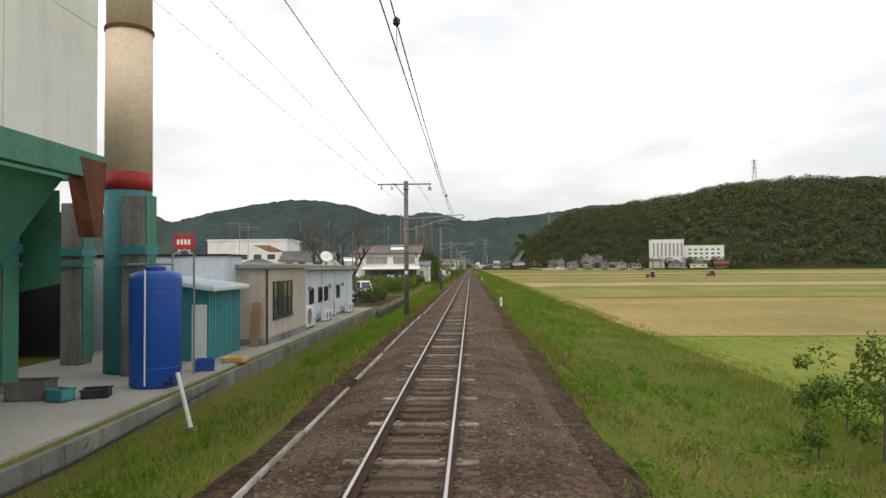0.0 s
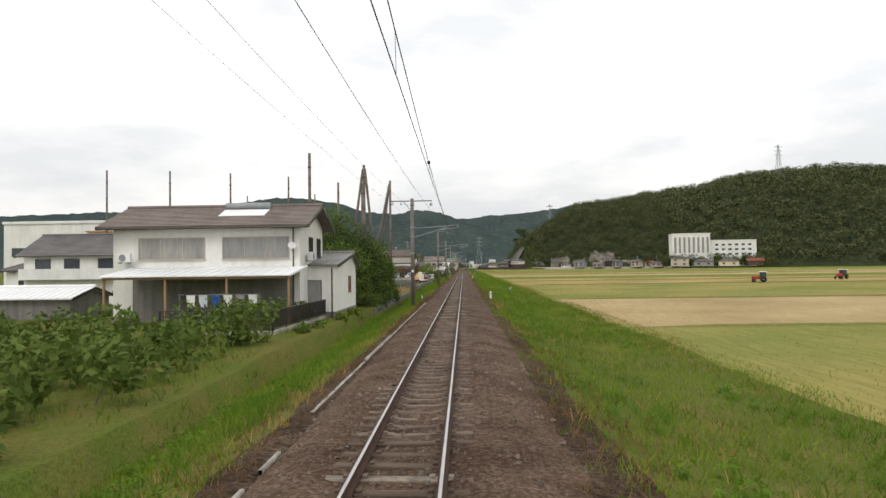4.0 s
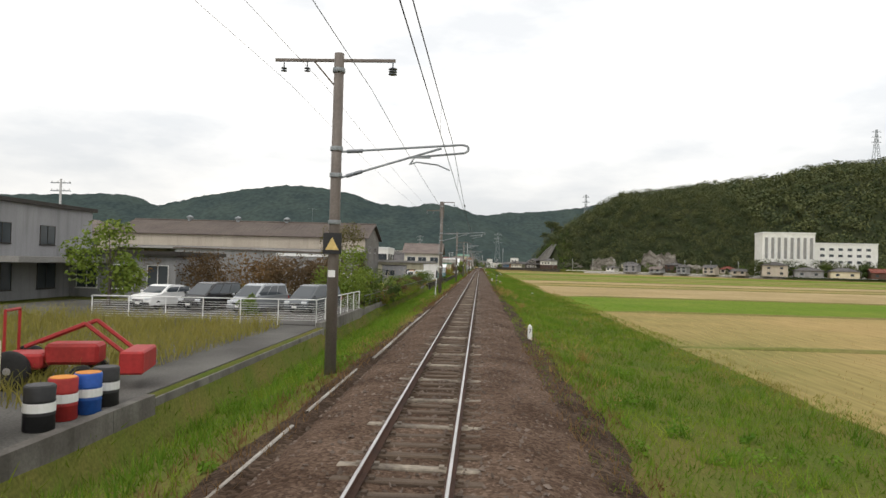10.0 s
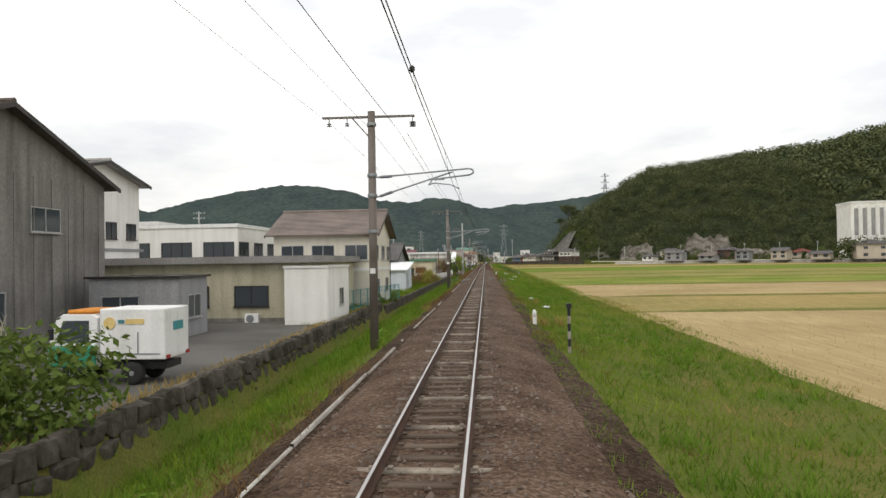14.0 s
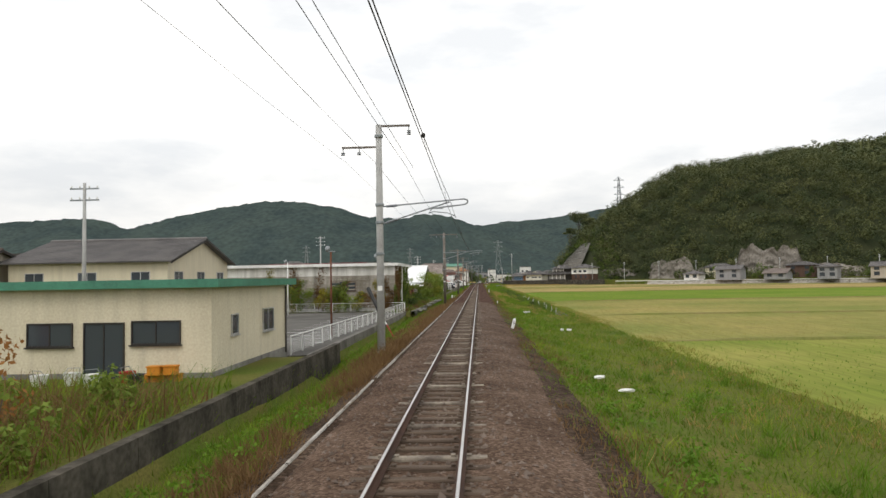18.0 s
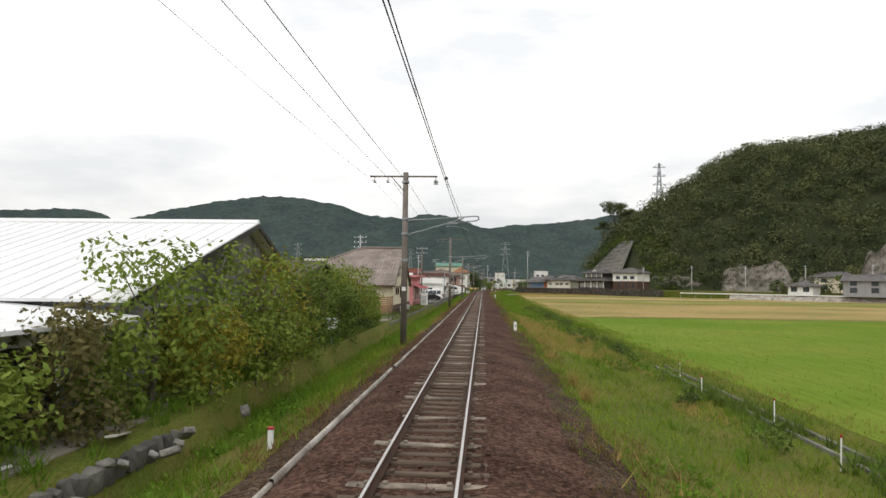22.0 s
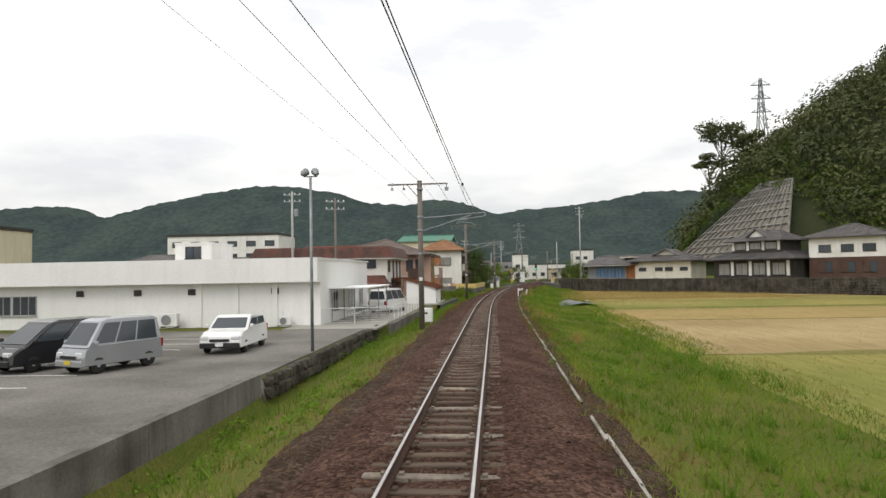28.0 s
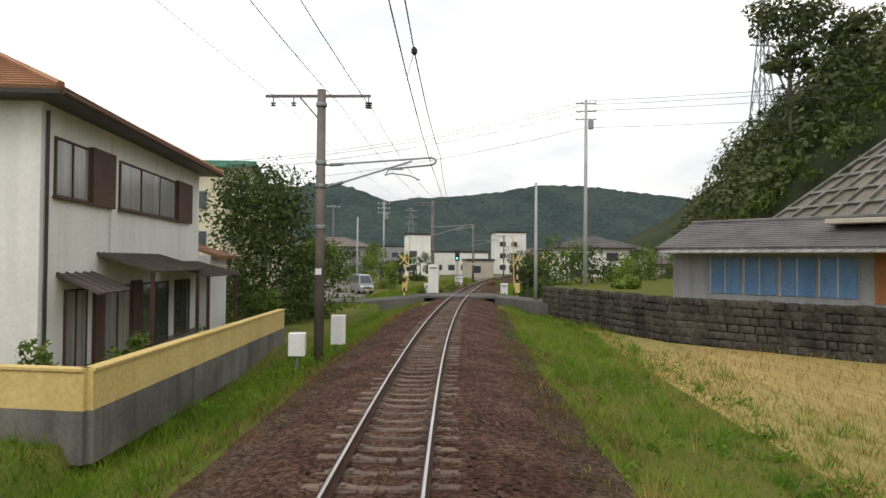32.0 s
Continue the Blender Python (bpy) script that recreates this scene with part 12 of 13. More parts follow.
for k, (x0, y0, x1, y1, hh) in enumerate(((86, 781, 104, 756, 13), (117, 745, 141, 725, 19), (62, 803, 86, 781, 7.5), (103, 758, 118, 744, 8.5), (141, 725, 160, 712, 8))):
    I, J = np.meshgrid(np.linspace(0, 1, 44), np.linspace(0, 1, 18), indexing="ij")
    L = math.hypot(x1 - x0, y1 - y0)
    rise = hh * (0.62 + 0.2 * np.sin(math.pi * I) + 0.16 * smooth_noise(I * L, I * 0, 2.6, 300 + k) + 0.08 * smooth_noise(I * L, I * 0, 0.8, 310 + k)) * np.minimum(1, 6 * np.minimum(I, 1 - I) + 0.25)
    out = 1.5 * smooth_noise(I * L, J * hh * 1.6, 1.7, 320 + k) + 0.8 * smooth_noise(I * L * 1.3, J * hh, 0.55, 330 + k)
    lean = 3.4 * J ** 1.4 - out
    vs = np.stack([x0 + (x1 - x0) * I + lean * 0.62, y0 + (y1 - y0) * I + lean * 0.78, J * rise - 0.4], -1).reshape(-1, 3)
    i = np.arange(44 * 18).reshape(44, 18)
    part("rock", bulk("rock", vs, np.stack([i[:-1, :-1], i[1:, :-1], i[1:, 1:], i[:-1, 1:]], -1).reshape(-1, 4), M_CLIFF), None, rk)
tree(67, 870, 27, 18, 8.0, M_LEAFHILL, "tall umbrella-shaped pine on the hill edge", 2600, 0.4, 981, 0.4, 0.6, flat=0.5)
tree(59.5, 858, 20, 13.5, 4.6, M_LEAFHILL, "spreading pine leaning off the hill edge", 1300, 0.36, 983, 0.3, 0.72, flat=0.4)
tree(72, 862, 27, 13, 5.0, M_LEAFHILL, "tall spreading tree on the hill shoulder", 2200, 0.4, 982, 0.3, 0.4, flat=0.7)
# scrub round the lattice and along the lower edge of the woods
r = np.random.default_rng(77)
gx, gy = r.uniform(44, 78, 2600), r.uniform(790, 895, 2600)
ga, gb = on_cut(gx, gy)
ok = ~((ga > -0.01) & (ga < 1.06) & (gb < 1.04)) & ((gy - hill_foot(gx)) > 0.5) & (gx - 0.36 * np.clip(gy - 850, 0, 220) > 44)
gx, gy = gx[ok][:620], gy[ok][:620]
gr_ = r.uniform(0.7, 1.9, len(gx))
v1, f1 = leaf_cloud(np.stack([gx, gy, hill_h(gx, gy) - 0.6 + gr_ * 0.6], 1), gr_, 70, 0.26, 0.8, 78)
tagged(new("hill_scrub", bulk("hill_scrub", v1, f1, M_LEAF)), "yellow-green scrub on the lower hillside", "scrub", kind="stuff")
# village along the foot of the hill
rv = random.Random(31)
WALLS, ROOFS = (M_WHITEWALL, M_CREAM, M_BEIGE, M_GREYWALL, M_BROWN, M_WHITEWALL), (M_TILE, M_TILE, M_BROWNTILE, M_TILE, M_REDTILE)
NAMES = {id(M_WHITEWALL): "white", id(M_CREAM): "cream", id(M_BEIGE): "beige", id(M_GREYWALL): "grey", id(M_BROWN): "brown"}


def village_house(x, y, z, rot, big=1.0, where="village house below the wooded hill", far=False):
    W, R = rv.choice(WALLS), rv.choice(ROOFS)
    w_, d_ = rv.uniform(8, 13) * big, rv.uniform(7, 9) * big
    two = rv.random() < 0.55
    h_ = (5.4 if two else 3.0) * big
    b, w, d = building("village_house", ("two-storey " if two else "low ") + NAMES[id(W)] + " " + where, "house", x - w_ / 2, x + w_ / 2, y - d_ / 2, y + d_ / 2, z, h_, W, rv.choice(("hip", "gx", "hip")), rv.uniform(1.5, 2.2) * big, 0.7, R, "tile", 0.45, rot, group="village houses")
    for k in range(2):
        u = (k - 0.5) * w * 0.5
        if two:
            window(b, "S", w, d, u, 3.5 * big, 1.7, 1.2, panes=1, sill=False)
        window(b, "S", w, d, u, 0.8, 1.8, 1.4, panes=1, sill=False)
    return b


PTS = [(97, 734), (108, 721), (122, 708), (136, 696), (150, 684), (164, 672)]
for i, (x, y) in enumerate(PTS):
    village_house(x, y, 0.2, -42 + rv.uniform(-6, 6), 0.8)
    if i % 2 == 0:
        village_house(x + 15, y + 11, 1.0, -42, 0.85)
vt = [(x + rv.uniform(-7, 9), y + rv.uniform(4, 10), rv.uniform(1.6, 3.0)) for x, y in PTS for _ in range(2)]
for i, (x, y, r) in enumerate(vt):
    tree(x, y, 0.3, r * 2.1, r, (M_LEAFDARK, M_LEAF)[i % 2], "dark garden tree among village houses", 420, 0.3, 900 + i, 0.12, 0.12, "village trees")
ho, w, d = building("hotel", "white many-windowed block on the hillside", "apartment block", 176, 206, 664, 682, 0, 26.5, M_WHITEWALL, "flat", 0.8, 0.3, M_METALROOF, trim=M_WHITEPAINT, rot=-8)
for i in range(8):
    q = -w / 2 + (i + 0.62) * w / 8.2
    wn_ = rect_plate("window_strip", ho, "S", w, d, q - 0.85, q + 0.85, 11.0, 24.0, M_CURTAIN, 0, 0.05, "tall recessed window strip")
    rect_plate("fin", ho, "S", w, d, q + 0.95, q + 1.5, 10.0, 25.0, M_WHITEPAINT, 0, 0.7)
for i in range(5):
    window(ho, "S", w, d, -w / 2 + 2.5 + i * 5, 2.0, 3.2, 2.2, M_FRAME, panes=1, sill=False)
ho2, w, d = building("hotel", "low white wing beside the hillside block", "apartment block", 208.5, 245, 668, 684, 0, 21.0, M_WHITEWALL, "flat", 0.6, 0.3, M_METALROOF, trim=M_WHITEPAINT, rot=-8)
for i in range(6):
    for j in range(3):
        window(ho2, "S", w, d, -13 + i * 5.2, 9 + j * 3.9, 2.6, 1.6, M_FRAME, panes=1, sill=False)
for x, y in ((176, 652), (193, 646), (212, 644), (232, 642)):
    village_house(x, y, 0.4, -20 + rv.uniform(-8, 8), 1.15)
bushes([(168 + 7.5 * i, 660 - 0.9 * i + 3 * math.sin(i * 2.1), 4.4, 8 + 2 * math.sin(i * 1.7)) for i in range(11)], [M_LEAFDARK, M_LEAF], "tall dark garden shrub among village houses", 900, 0.5, 1900, z=0.2, group="tall village shrubs")
k = 230
q = rng.uniform(0, 1, k)
vx, vy = 92 + 170 * q + rng.uniform(-5, 9, k), 744 - 102 * q + rng.uniform(-3, 9, k)
vr = rng.uniform(1.2, 3.4, k)
v1, f1 = leaf_cloud(np.stack([vx, vy, 0.3 + vr * 0.8], 1), vr, 70, 0.4, 0.9, 31, 0.4, 0.6)
tagged(new("village_greenery", bulk("village_greenery", v1, f1, M_LEAFHILL)), "dark hedges and garden trees between village houses", "trees", kind="stuff")
q = rng.uniform(0, 1, 60)
v1, f1 = leaf_cloud(np.stack([165 + 90 * q, 655 + rng.uniform(-4, 5, 60), rng.uniform(2.5, 8.5, 60)], 1), rng.uniform(2.4, 4.4, 60), 110, 0.5, 0.85, 32, 0.4, 0.6)
tagged(new("village_greenery", bulk("village_greenery", v1, f1, M_LEAFHILL)), "dark trees screening the foot of the white block", "trees", kind="stuff")
bk_ = thing("road_bank", "pale concrete bank carrying the village road", "bank", kind="structure")
for i in range(22):
    a, b = Vector((78 + 4.9 * i, 742.6 - 3.83 * i, -1.7)), Vector((78 + 4.9 * (i + 0.985), 742.6 - 3.83 * (i + 0.985), -1.7))
    o_, up = Vector((0.61, 0.78, 0)) * 1.1, Vector((0, 0, 1.35 + 0.12 * math.sin(i * 1.7)))
    part("bank_panel", Mesh().poly([a, b, b + o_ + up, a + o_ + up], (0.3, 0.4, 0)), M_KERB, bk_)
# road with a guard rail across the end of the fields
gr = thing("guard_rail", "white steel guard rail along the village road", "guard rail")
for i in range(30):
    a, b = Vector((66 - i * 0 + 3.9 * i, 753 - 3.05 * i, -0.2)), Vector((66 + 3.9 * (i + 1), 753 - 3.05 * (i + 1), -0.2))
    part("beam", Mesh().poly([a, b, b + Vector((0, 0, 0.32)), a + Vector((0, 0, 0.32))], (0.05, 0.06, 0)), M_WHITEPAINT, gr)
    part("post", Mesh().tube((a.x + 0.1, a.y + 0.1, -1.6), (a.x + 0.1, a.y + 0.1, 0.1), 0.06, n=6), M_GALV, gr)
for i in range(9):
    utility_pole(58 + i * 13.5, 770 - i * 11.2, -0.5, 9.5, "grey concrete utility pole along the village road", 2, 0.16, 40)
for x, y, h_, w_ in ((110.5, 951, 30, 7), (361, 874, 34, 8)):
    zt = float(hill_h(np.array(x), np.array(y)))
    top = {110.5: 79, 361: 136}[x]
    pylon(x, y, max(0, min(zt - 2, top - 24)), top - max(0, min(zt - 2, top - 24)), w_)
pylon(34, 1545, 0, 65, 14)
pylon(-150, 1900, -1, 73, 13)
pylon(-330, 1700, -1, 71, 13)

# ---- level crossing and what stands beyond it ----
cx0 = at_line(822)
xg = thing("level_crossing", "rubber-panelled level crossing deck over the track", "level crossing", cx0, kind="structure")
for x0, x1 in ((-2.6, -0.63), (-0.5, 0.5), (0.63, 2.6)):
    for i in range(4):
        part("deck_panel", Mesh().box(x0, x1, -2.6 + i * 1.3, -1.34 + i * 1.3, -0.18, -0.015, 0.012), M_ASPHALT, xg)
for q in (-1, 1):
    part("road", Mesh().poly([(q * 2.62, -2.6, -0.04), (q * 2.62, -2.6, -1.9), (q * 22, -2.6, -1.9), (q * 22, -2.6, -0.75), (q * 7, -2.6, -0.5)], (0, 5.2, 0)), M_ASPHALT, xg)


def crossing_signal(s, u, rz):
    o = thing("crossing_signal", "yellow and black striped level-crossing signal", "crossing signal", at_line(s, u, -0.5) @ pose(0, 0, 0, 0, 0, rz), "crossing signals")
    for i in range(9):
        part("band", Mesh().tube((0, 0, i * 0.4), (0, 0, i * 0.4 + 0.4), 0.07, n=10), (M_YELLOW, M_BLACK)[i % 2], o)
    for a in (-1, 1):
        part("crossbuck", Mesh().poly([(-0.45, -0.1, 3.1 - a * 0.4), (-0.4, -0.1, 3.2 - a * 0.4 + 0.05), (0.45, -0.1, 3.1 + a * 0.4 + 0.1), (0.4, -0.1, 3.1 + a * 0.4)], (0, 0.03, 0)), M_YELLOW, o)
    for x in (-0.35, 0.35):
        part("lamp", Mesh().box(x - 0.16, x + 0.16, -0.16, -0.02, 2.2, 2.55, 0.04), M_BLACK, o)
    part("boom_box", Mesh().box(-0.2, 0.2, 0.05, 0.5, 0.5, 1.3, 0.03), M_YELLOW, o)
    part("barrier_arm", Mesh().tube((0.25, 0.25, 0.95), (0.4, 0.3, 5.2), 0.04, n=7), M_YELLOW, o)


crossing_signal(826.5, -5.2, 0)
crossing_signal(826.0, 4.4, 180)
M_GREENLIGHT = bpy.data.materials.new("green_signal_light")
M_GREENLIGHT.use_nodes = True
q = M_GREENLIGHT.node_tree.nodes["Principled BSDF"]
q.inputs["Base Color"].default_value = (0.02, 0.5, 0.3, 1)
q.inputs["Emission Color"].default_value, q.inputs["Emission Strength"].default_value = (0.1, 1.0, 0.6, 1), 4.0
sg2 = thing("railway_signal", "black railway signal head showing one green light", "signal", at_line(850, -2.9, -0.6))
part("post", Mesh().tube((0, 0, 0), (0, 0, 4.6), 0.08, n=10), M_CONCPOLE, sg2)
part("head", Mesh().box(-0.28, 0.28, -0.1, 0.06, 3.2, 4.6, 0.06), M_BLACK, sg2)
part("green_lamp", Mesh().lathe([(0.02, 0), (0.1, 0.0), (0.1, 0.02)], 14), M_GREENLIGHT, sg2, "lit green lamp").matrix_local = pose(0, -0.12, 3.55, 90, 0, 0)
for z in (3.95, 4.3):
    part("dark_lamp", Mesh().lathe([(0.02, 0), (0.1, 0.0), (0.1, 0.02)], 14), M_GLASS, sg2).matrix_local = pose(0, -0.12, z, 90, 0, 0)
part("ladder", Mesh().tube((-0.15, 0.3, 0), (-0.15, 0.12, 4.2), 0.015, n=5).tube((0.15, 0.3, 0), (0.15, 0.12, 4.2), 0.015, n=5), M_GALV, sg2)
for s, u, w_, h_ in ((828.5, -2.9, 0.9, 3.0), (852, -2.9, 0.9, 1.5), (836, 3.2, 0.7, 1.2), (830, -3.6, 0.6, 1.3)):
    o = thing("relay_cabinet", "white steel relay cabinet near the crossing", "cabinet", at_line(s, u, -0.75), "crossing cabinets")
    part("casing", Mesh().box(-w_ / 2, w_ / 2, -0.3, 0.3, 0.1, h_, 0.02), M_WHITEPAINT, o)
    part("plinth", Mesh().box(-w_ / 2 - 0.05, w_ / 2 + 0.05, -0.35, 0.35, -0.3, 0.1), M_CONC, o)
    part("vent", Mesh().box(-w_ / 3, w_ / 3, -0.32, -0.3, h_ - 0.35, h_ - 0.2), M_GALV, o)
utility_pole(20.5, 826.4, -0.7, 17.5, "tall grey concrete utility pole with three crossarms", 3, 0.2, -10, box=True)
utility_pole(3.0, 868, -0.7, 12, "grey concrete utility pole beside the line", 3, 0.17, 0, box=True)
utility_pole(-20, 741, -0.75, 12.0, "grey concrete utility pole with a transformer", 2, 0.17, 0, box=True)
utility_pole(-14, 735, -0.75, 10.5, "brown utility pole behind the workshop", 2, 0.14, 20, M_POLE)
utility_pole(-16.4, 620, -0.8, 9.8, "grey concrete utility pole with wires and crossarms", 3, 0.16, 0)
utility_pole(-30, 560, -0.8, 12, "grey concrete utility pole behind the sheds", 3, 0.16, 0)
utility_pole(-23, 470, -0.75, 9.5, "grey concrete utility pole behind the car park", 2, 0.15, 0)
utility_pole(-40, 430, -0.9, 11, "grey concrete utility pole among houses", 2, 0.15, 0)
utility_pole(-36, 300, -0.9, 10, "grey concrete utility pole behind the farm", 2, 0.15, 0)
utility_pole(-6.2, 836, -0.7, 11, "grey concrete utility pole near the flats", 2, 0.16, 0)
utility_pole(14.6, 819.8, -0.75, 9.4, "short plain concrete pole beside the crossing", 0, 0.15)
utility_pole(0.2, 842, -0.75, 8.0, "short plain concrete pole by the line", 0, 0.14)
utility_pole(-8.5, 832, -0.75, 10.5, "grey concrete utility pole near the crossing", 1, 0.15)
utility_pole(-3.9, 862, -0.75, 11, "dark utility pole beyond the crossing", 1, 0.15, 0, M_POLE)
# wires on the tall pole
tw = thing("power_lines", "thin black power lines between utility poles", "power line", kind="structure")
for dz, du in ((16.5, -0.8), (16.5, 0.8), (15.8, 0.0), (14.4, 0.4)):
    for a, b in (((20.5, 826.4), (62, 800)), ((20.5, 826.4), (-12, 836))):
        pts = [Vector((a[0] + (b[0] - a[0]) * t, a[1] + (b[1] - a[1]) * t + du, dz - (4 * 0.8 * t * (1 - t)) - (4.5 if b[0] < 0 else 0) * t)) for t in [k / 8 for k in range(9)]]
        part("wire", Mesh().line(pts, 0.018, 4), M_WIRE, tw)
# houses ahead round the line
for i, (x, y, bg) in enumerate(((-16, 858, 1.1), (-26, 872, 1.2), (-14, 890, 1.0), (34, 868, 1.0), (50, 905, 1.1), (66, 920, 1.0), (-8, 930, 1.2), (90, 960, 1.2), (-30, 930, 1.3), (-46, 900, 1.4), (-40, 850, 1.2), (-60, 830, 1.5), (-30, 800, 1.2), (-48, 770, 1.4), (60, 1000, 1.3), (44, 962, 1.0), (110, 1010, 1.2))):
    village_house(x, y, -0.7, rv.uniform(-20, 20), bg, "house in the town beyond the crossing")
for x, y, w_, h_, M, lb in ((18.5, 932, 20, 5.4, M_WHITEWALL, "long low white works beyond the crossing"), (37, 946, 8, 11, M_WHITEWALL, "white three-storey block beyond the crossing"), (10.5, 916, 5.5, 9, M_WHITEWALL, "narrow white block beside the line"), (21.5, 896, 5, 3.4, M_BEIGE, "low beige store beside the line"), (2, 950, 14, 7, M_GREYWALL, "grey works hall beyond the crossing"), (50, 935, 16, 6, M_CREAM, "cream low block beyond the crossing")):
    b, w, d = building("town_block", lb, "building", x - w_ / 2, x + w_ / 2, y, y + 9, -0.7, h_, M, "flat", 0.4, 0.15, M_METALROOF)
    for j in range(max(1, int(h_ // 3.2))):
        for k in range(max(1, int(w_ // 3.2))):
            window(b, "S", w, d, -w_ / 2 + 1.7 + k * 3.1, 1.1 + j * 3.1, 1.6, 1.3, panes=1, sill=False)
slab("town_yard", -34, 1.5, 829, 905, -0.66, M_GREYYARD, "worn grey yards and lanes beyond the crossing", 0.1)
slab("town_yard", 19, 70, 866, 930, -0.62, M_GREYYARD, "worn grey yards and lanes beyond the crossing", 0.1)
car("kei_van", "silver", 0.9, 836, -0.66, 200, "silver small van parked beside the crossing")
for i, (x, y, h_, r_) in enumerate(((19.5, 829, 5.8, 2.6), (23.5, 834, 4.6, 2.4), (17.5, 836, 3.6, 1.9), (28, 838, 4.4, 2.4), (33, 846, 5.0, 2.8), (22, 846, 4.2, 2.4), (40, 846, 5.0, 2.6), (2.6, 850, 4.6, 2.2), (0.4, 856, 5.4, 2.6), (5.5, 866, 4.4, 2.0), (-18, 846, 4.5, 2.2), (-6, 852, 5.5, 2.6), (-12, 836, 4.0, 2.0), (9, 880, 4.6, 2.2), (-3, 876, 5, 2.5), (22, 820, 2.2, 1.3), (38, 809, 3.4, 1.6), (35, 812, 3.0, 1.6), (47, 862, 6.5, 3.6), (55, 868, 6.5, 3.4), (40, 856, 5.5, 3.2), (26, 880, 5.0, 2.6), (32, 900, 5.5, 2.8))):
    tree(x, y, -0.8, h_, r_, (M_LEAF, M_LEAFDARK, M_LEAFDARK, M_LEAFLIGHT)[i % 4], "leafy garden tree beyond the crossing", 1700, 0.16, 960 + i, 0.12, 0.05, "town trees")
for i in range(9):
    bush(6.3 + i * 1.25 + 0.3 * math.sin(i), 829.5 + 2.6 * i, -0.75, 0.9, 1.1 + 0.4 * math.sin(i * 1.9), (M_LEAF, M_RUSSET, M_LEAFLIGHT)[i % 3], "weedy brush along the line past the crossing", 420, 0.1, 640 + i, group="lineside brush")
# town left of the line
for i, (x, y, bg) in enumerate(((-62, 262, 1.3), (-74, 300, 1.4), (-70, 330, 1.2), (-82, 380, 1.5), (-58, 420, 1.4), (-72, 450, 1.6), (-90, 480, 1.6), (-56, 520, 1.3), (-70, 560, 1.5), (-90, 600, 1.6), (-62, 650, 1.3), (-56, 690, 1.4), (-80, 720, 1.6), (-62, 740, 1.4), (-100, 660, 1.8), (-110, 540, 1.8), (-120, 430, 1.8), (-60, 205, 1.2), (-70, 160, 1.2), (-64, 120, 1.2))):
    village_house(x, y, -0.9, rv.uniform(-12, 12), bg, "town house behind the railway yards")
for i, (x, y, w_, h_) in enumerate(((-130, 640, 40, 13), (-100, 780, 36, 12), (-70, 850, 30, 14), (-160, 520, 50, 15))):
    b, w, d = building("town_block", "pale flat-roofed town block in the distance", "apartment block", x - w_ / 2, x + w_ / 2, y - 7, y + 7, -0.9, h_, (M_WHITEWALL, M_CREAM)[i % 2], "flat", 0.6, 0.2, M_METALROOF)
    for j in range(int(h_ // 3.4)):
        for k in range(int(w_ // 5)):
            window(b, "S", w, d, -w_ / 2 + 2.6 + k * 5, 1.2 + j * 3.3, 2.6, 1.5, panes=1, sill=False)


# ---- grass, weeds and stubble ----
def ground_z(s, u):
    """Height of the ground sheet at s along and u across the line."""
    k = ditch(s)
    u = np.where((u < -2.9) & (u > -2.9 - 4.06 * k), -2.9 + (u + 2.9) / k, np.where(u < -2.9, np.minimum(u, -7.0), u))
    i = np.clip(np.searchsorted(rows_s, s) - 1, 0, len(rows_s) - 2)
    j = np.clip(np.searchsorted(gu, u) - 1, 0, len(gu) - 2)
    a = (s - rows_s[i]) / (rows_s[i + 1] - rows_s[i])
    b = (u - gu[j]) / (gu[j + 1] - gu[j])
    z = GROUND_Z
    return (z[i, j] * (1 - b) + z[i, j + 1] * b) * (1 - a) + (z[i + 1, j] * (1 - b) + z[i + 1, j + 1] * b) * a


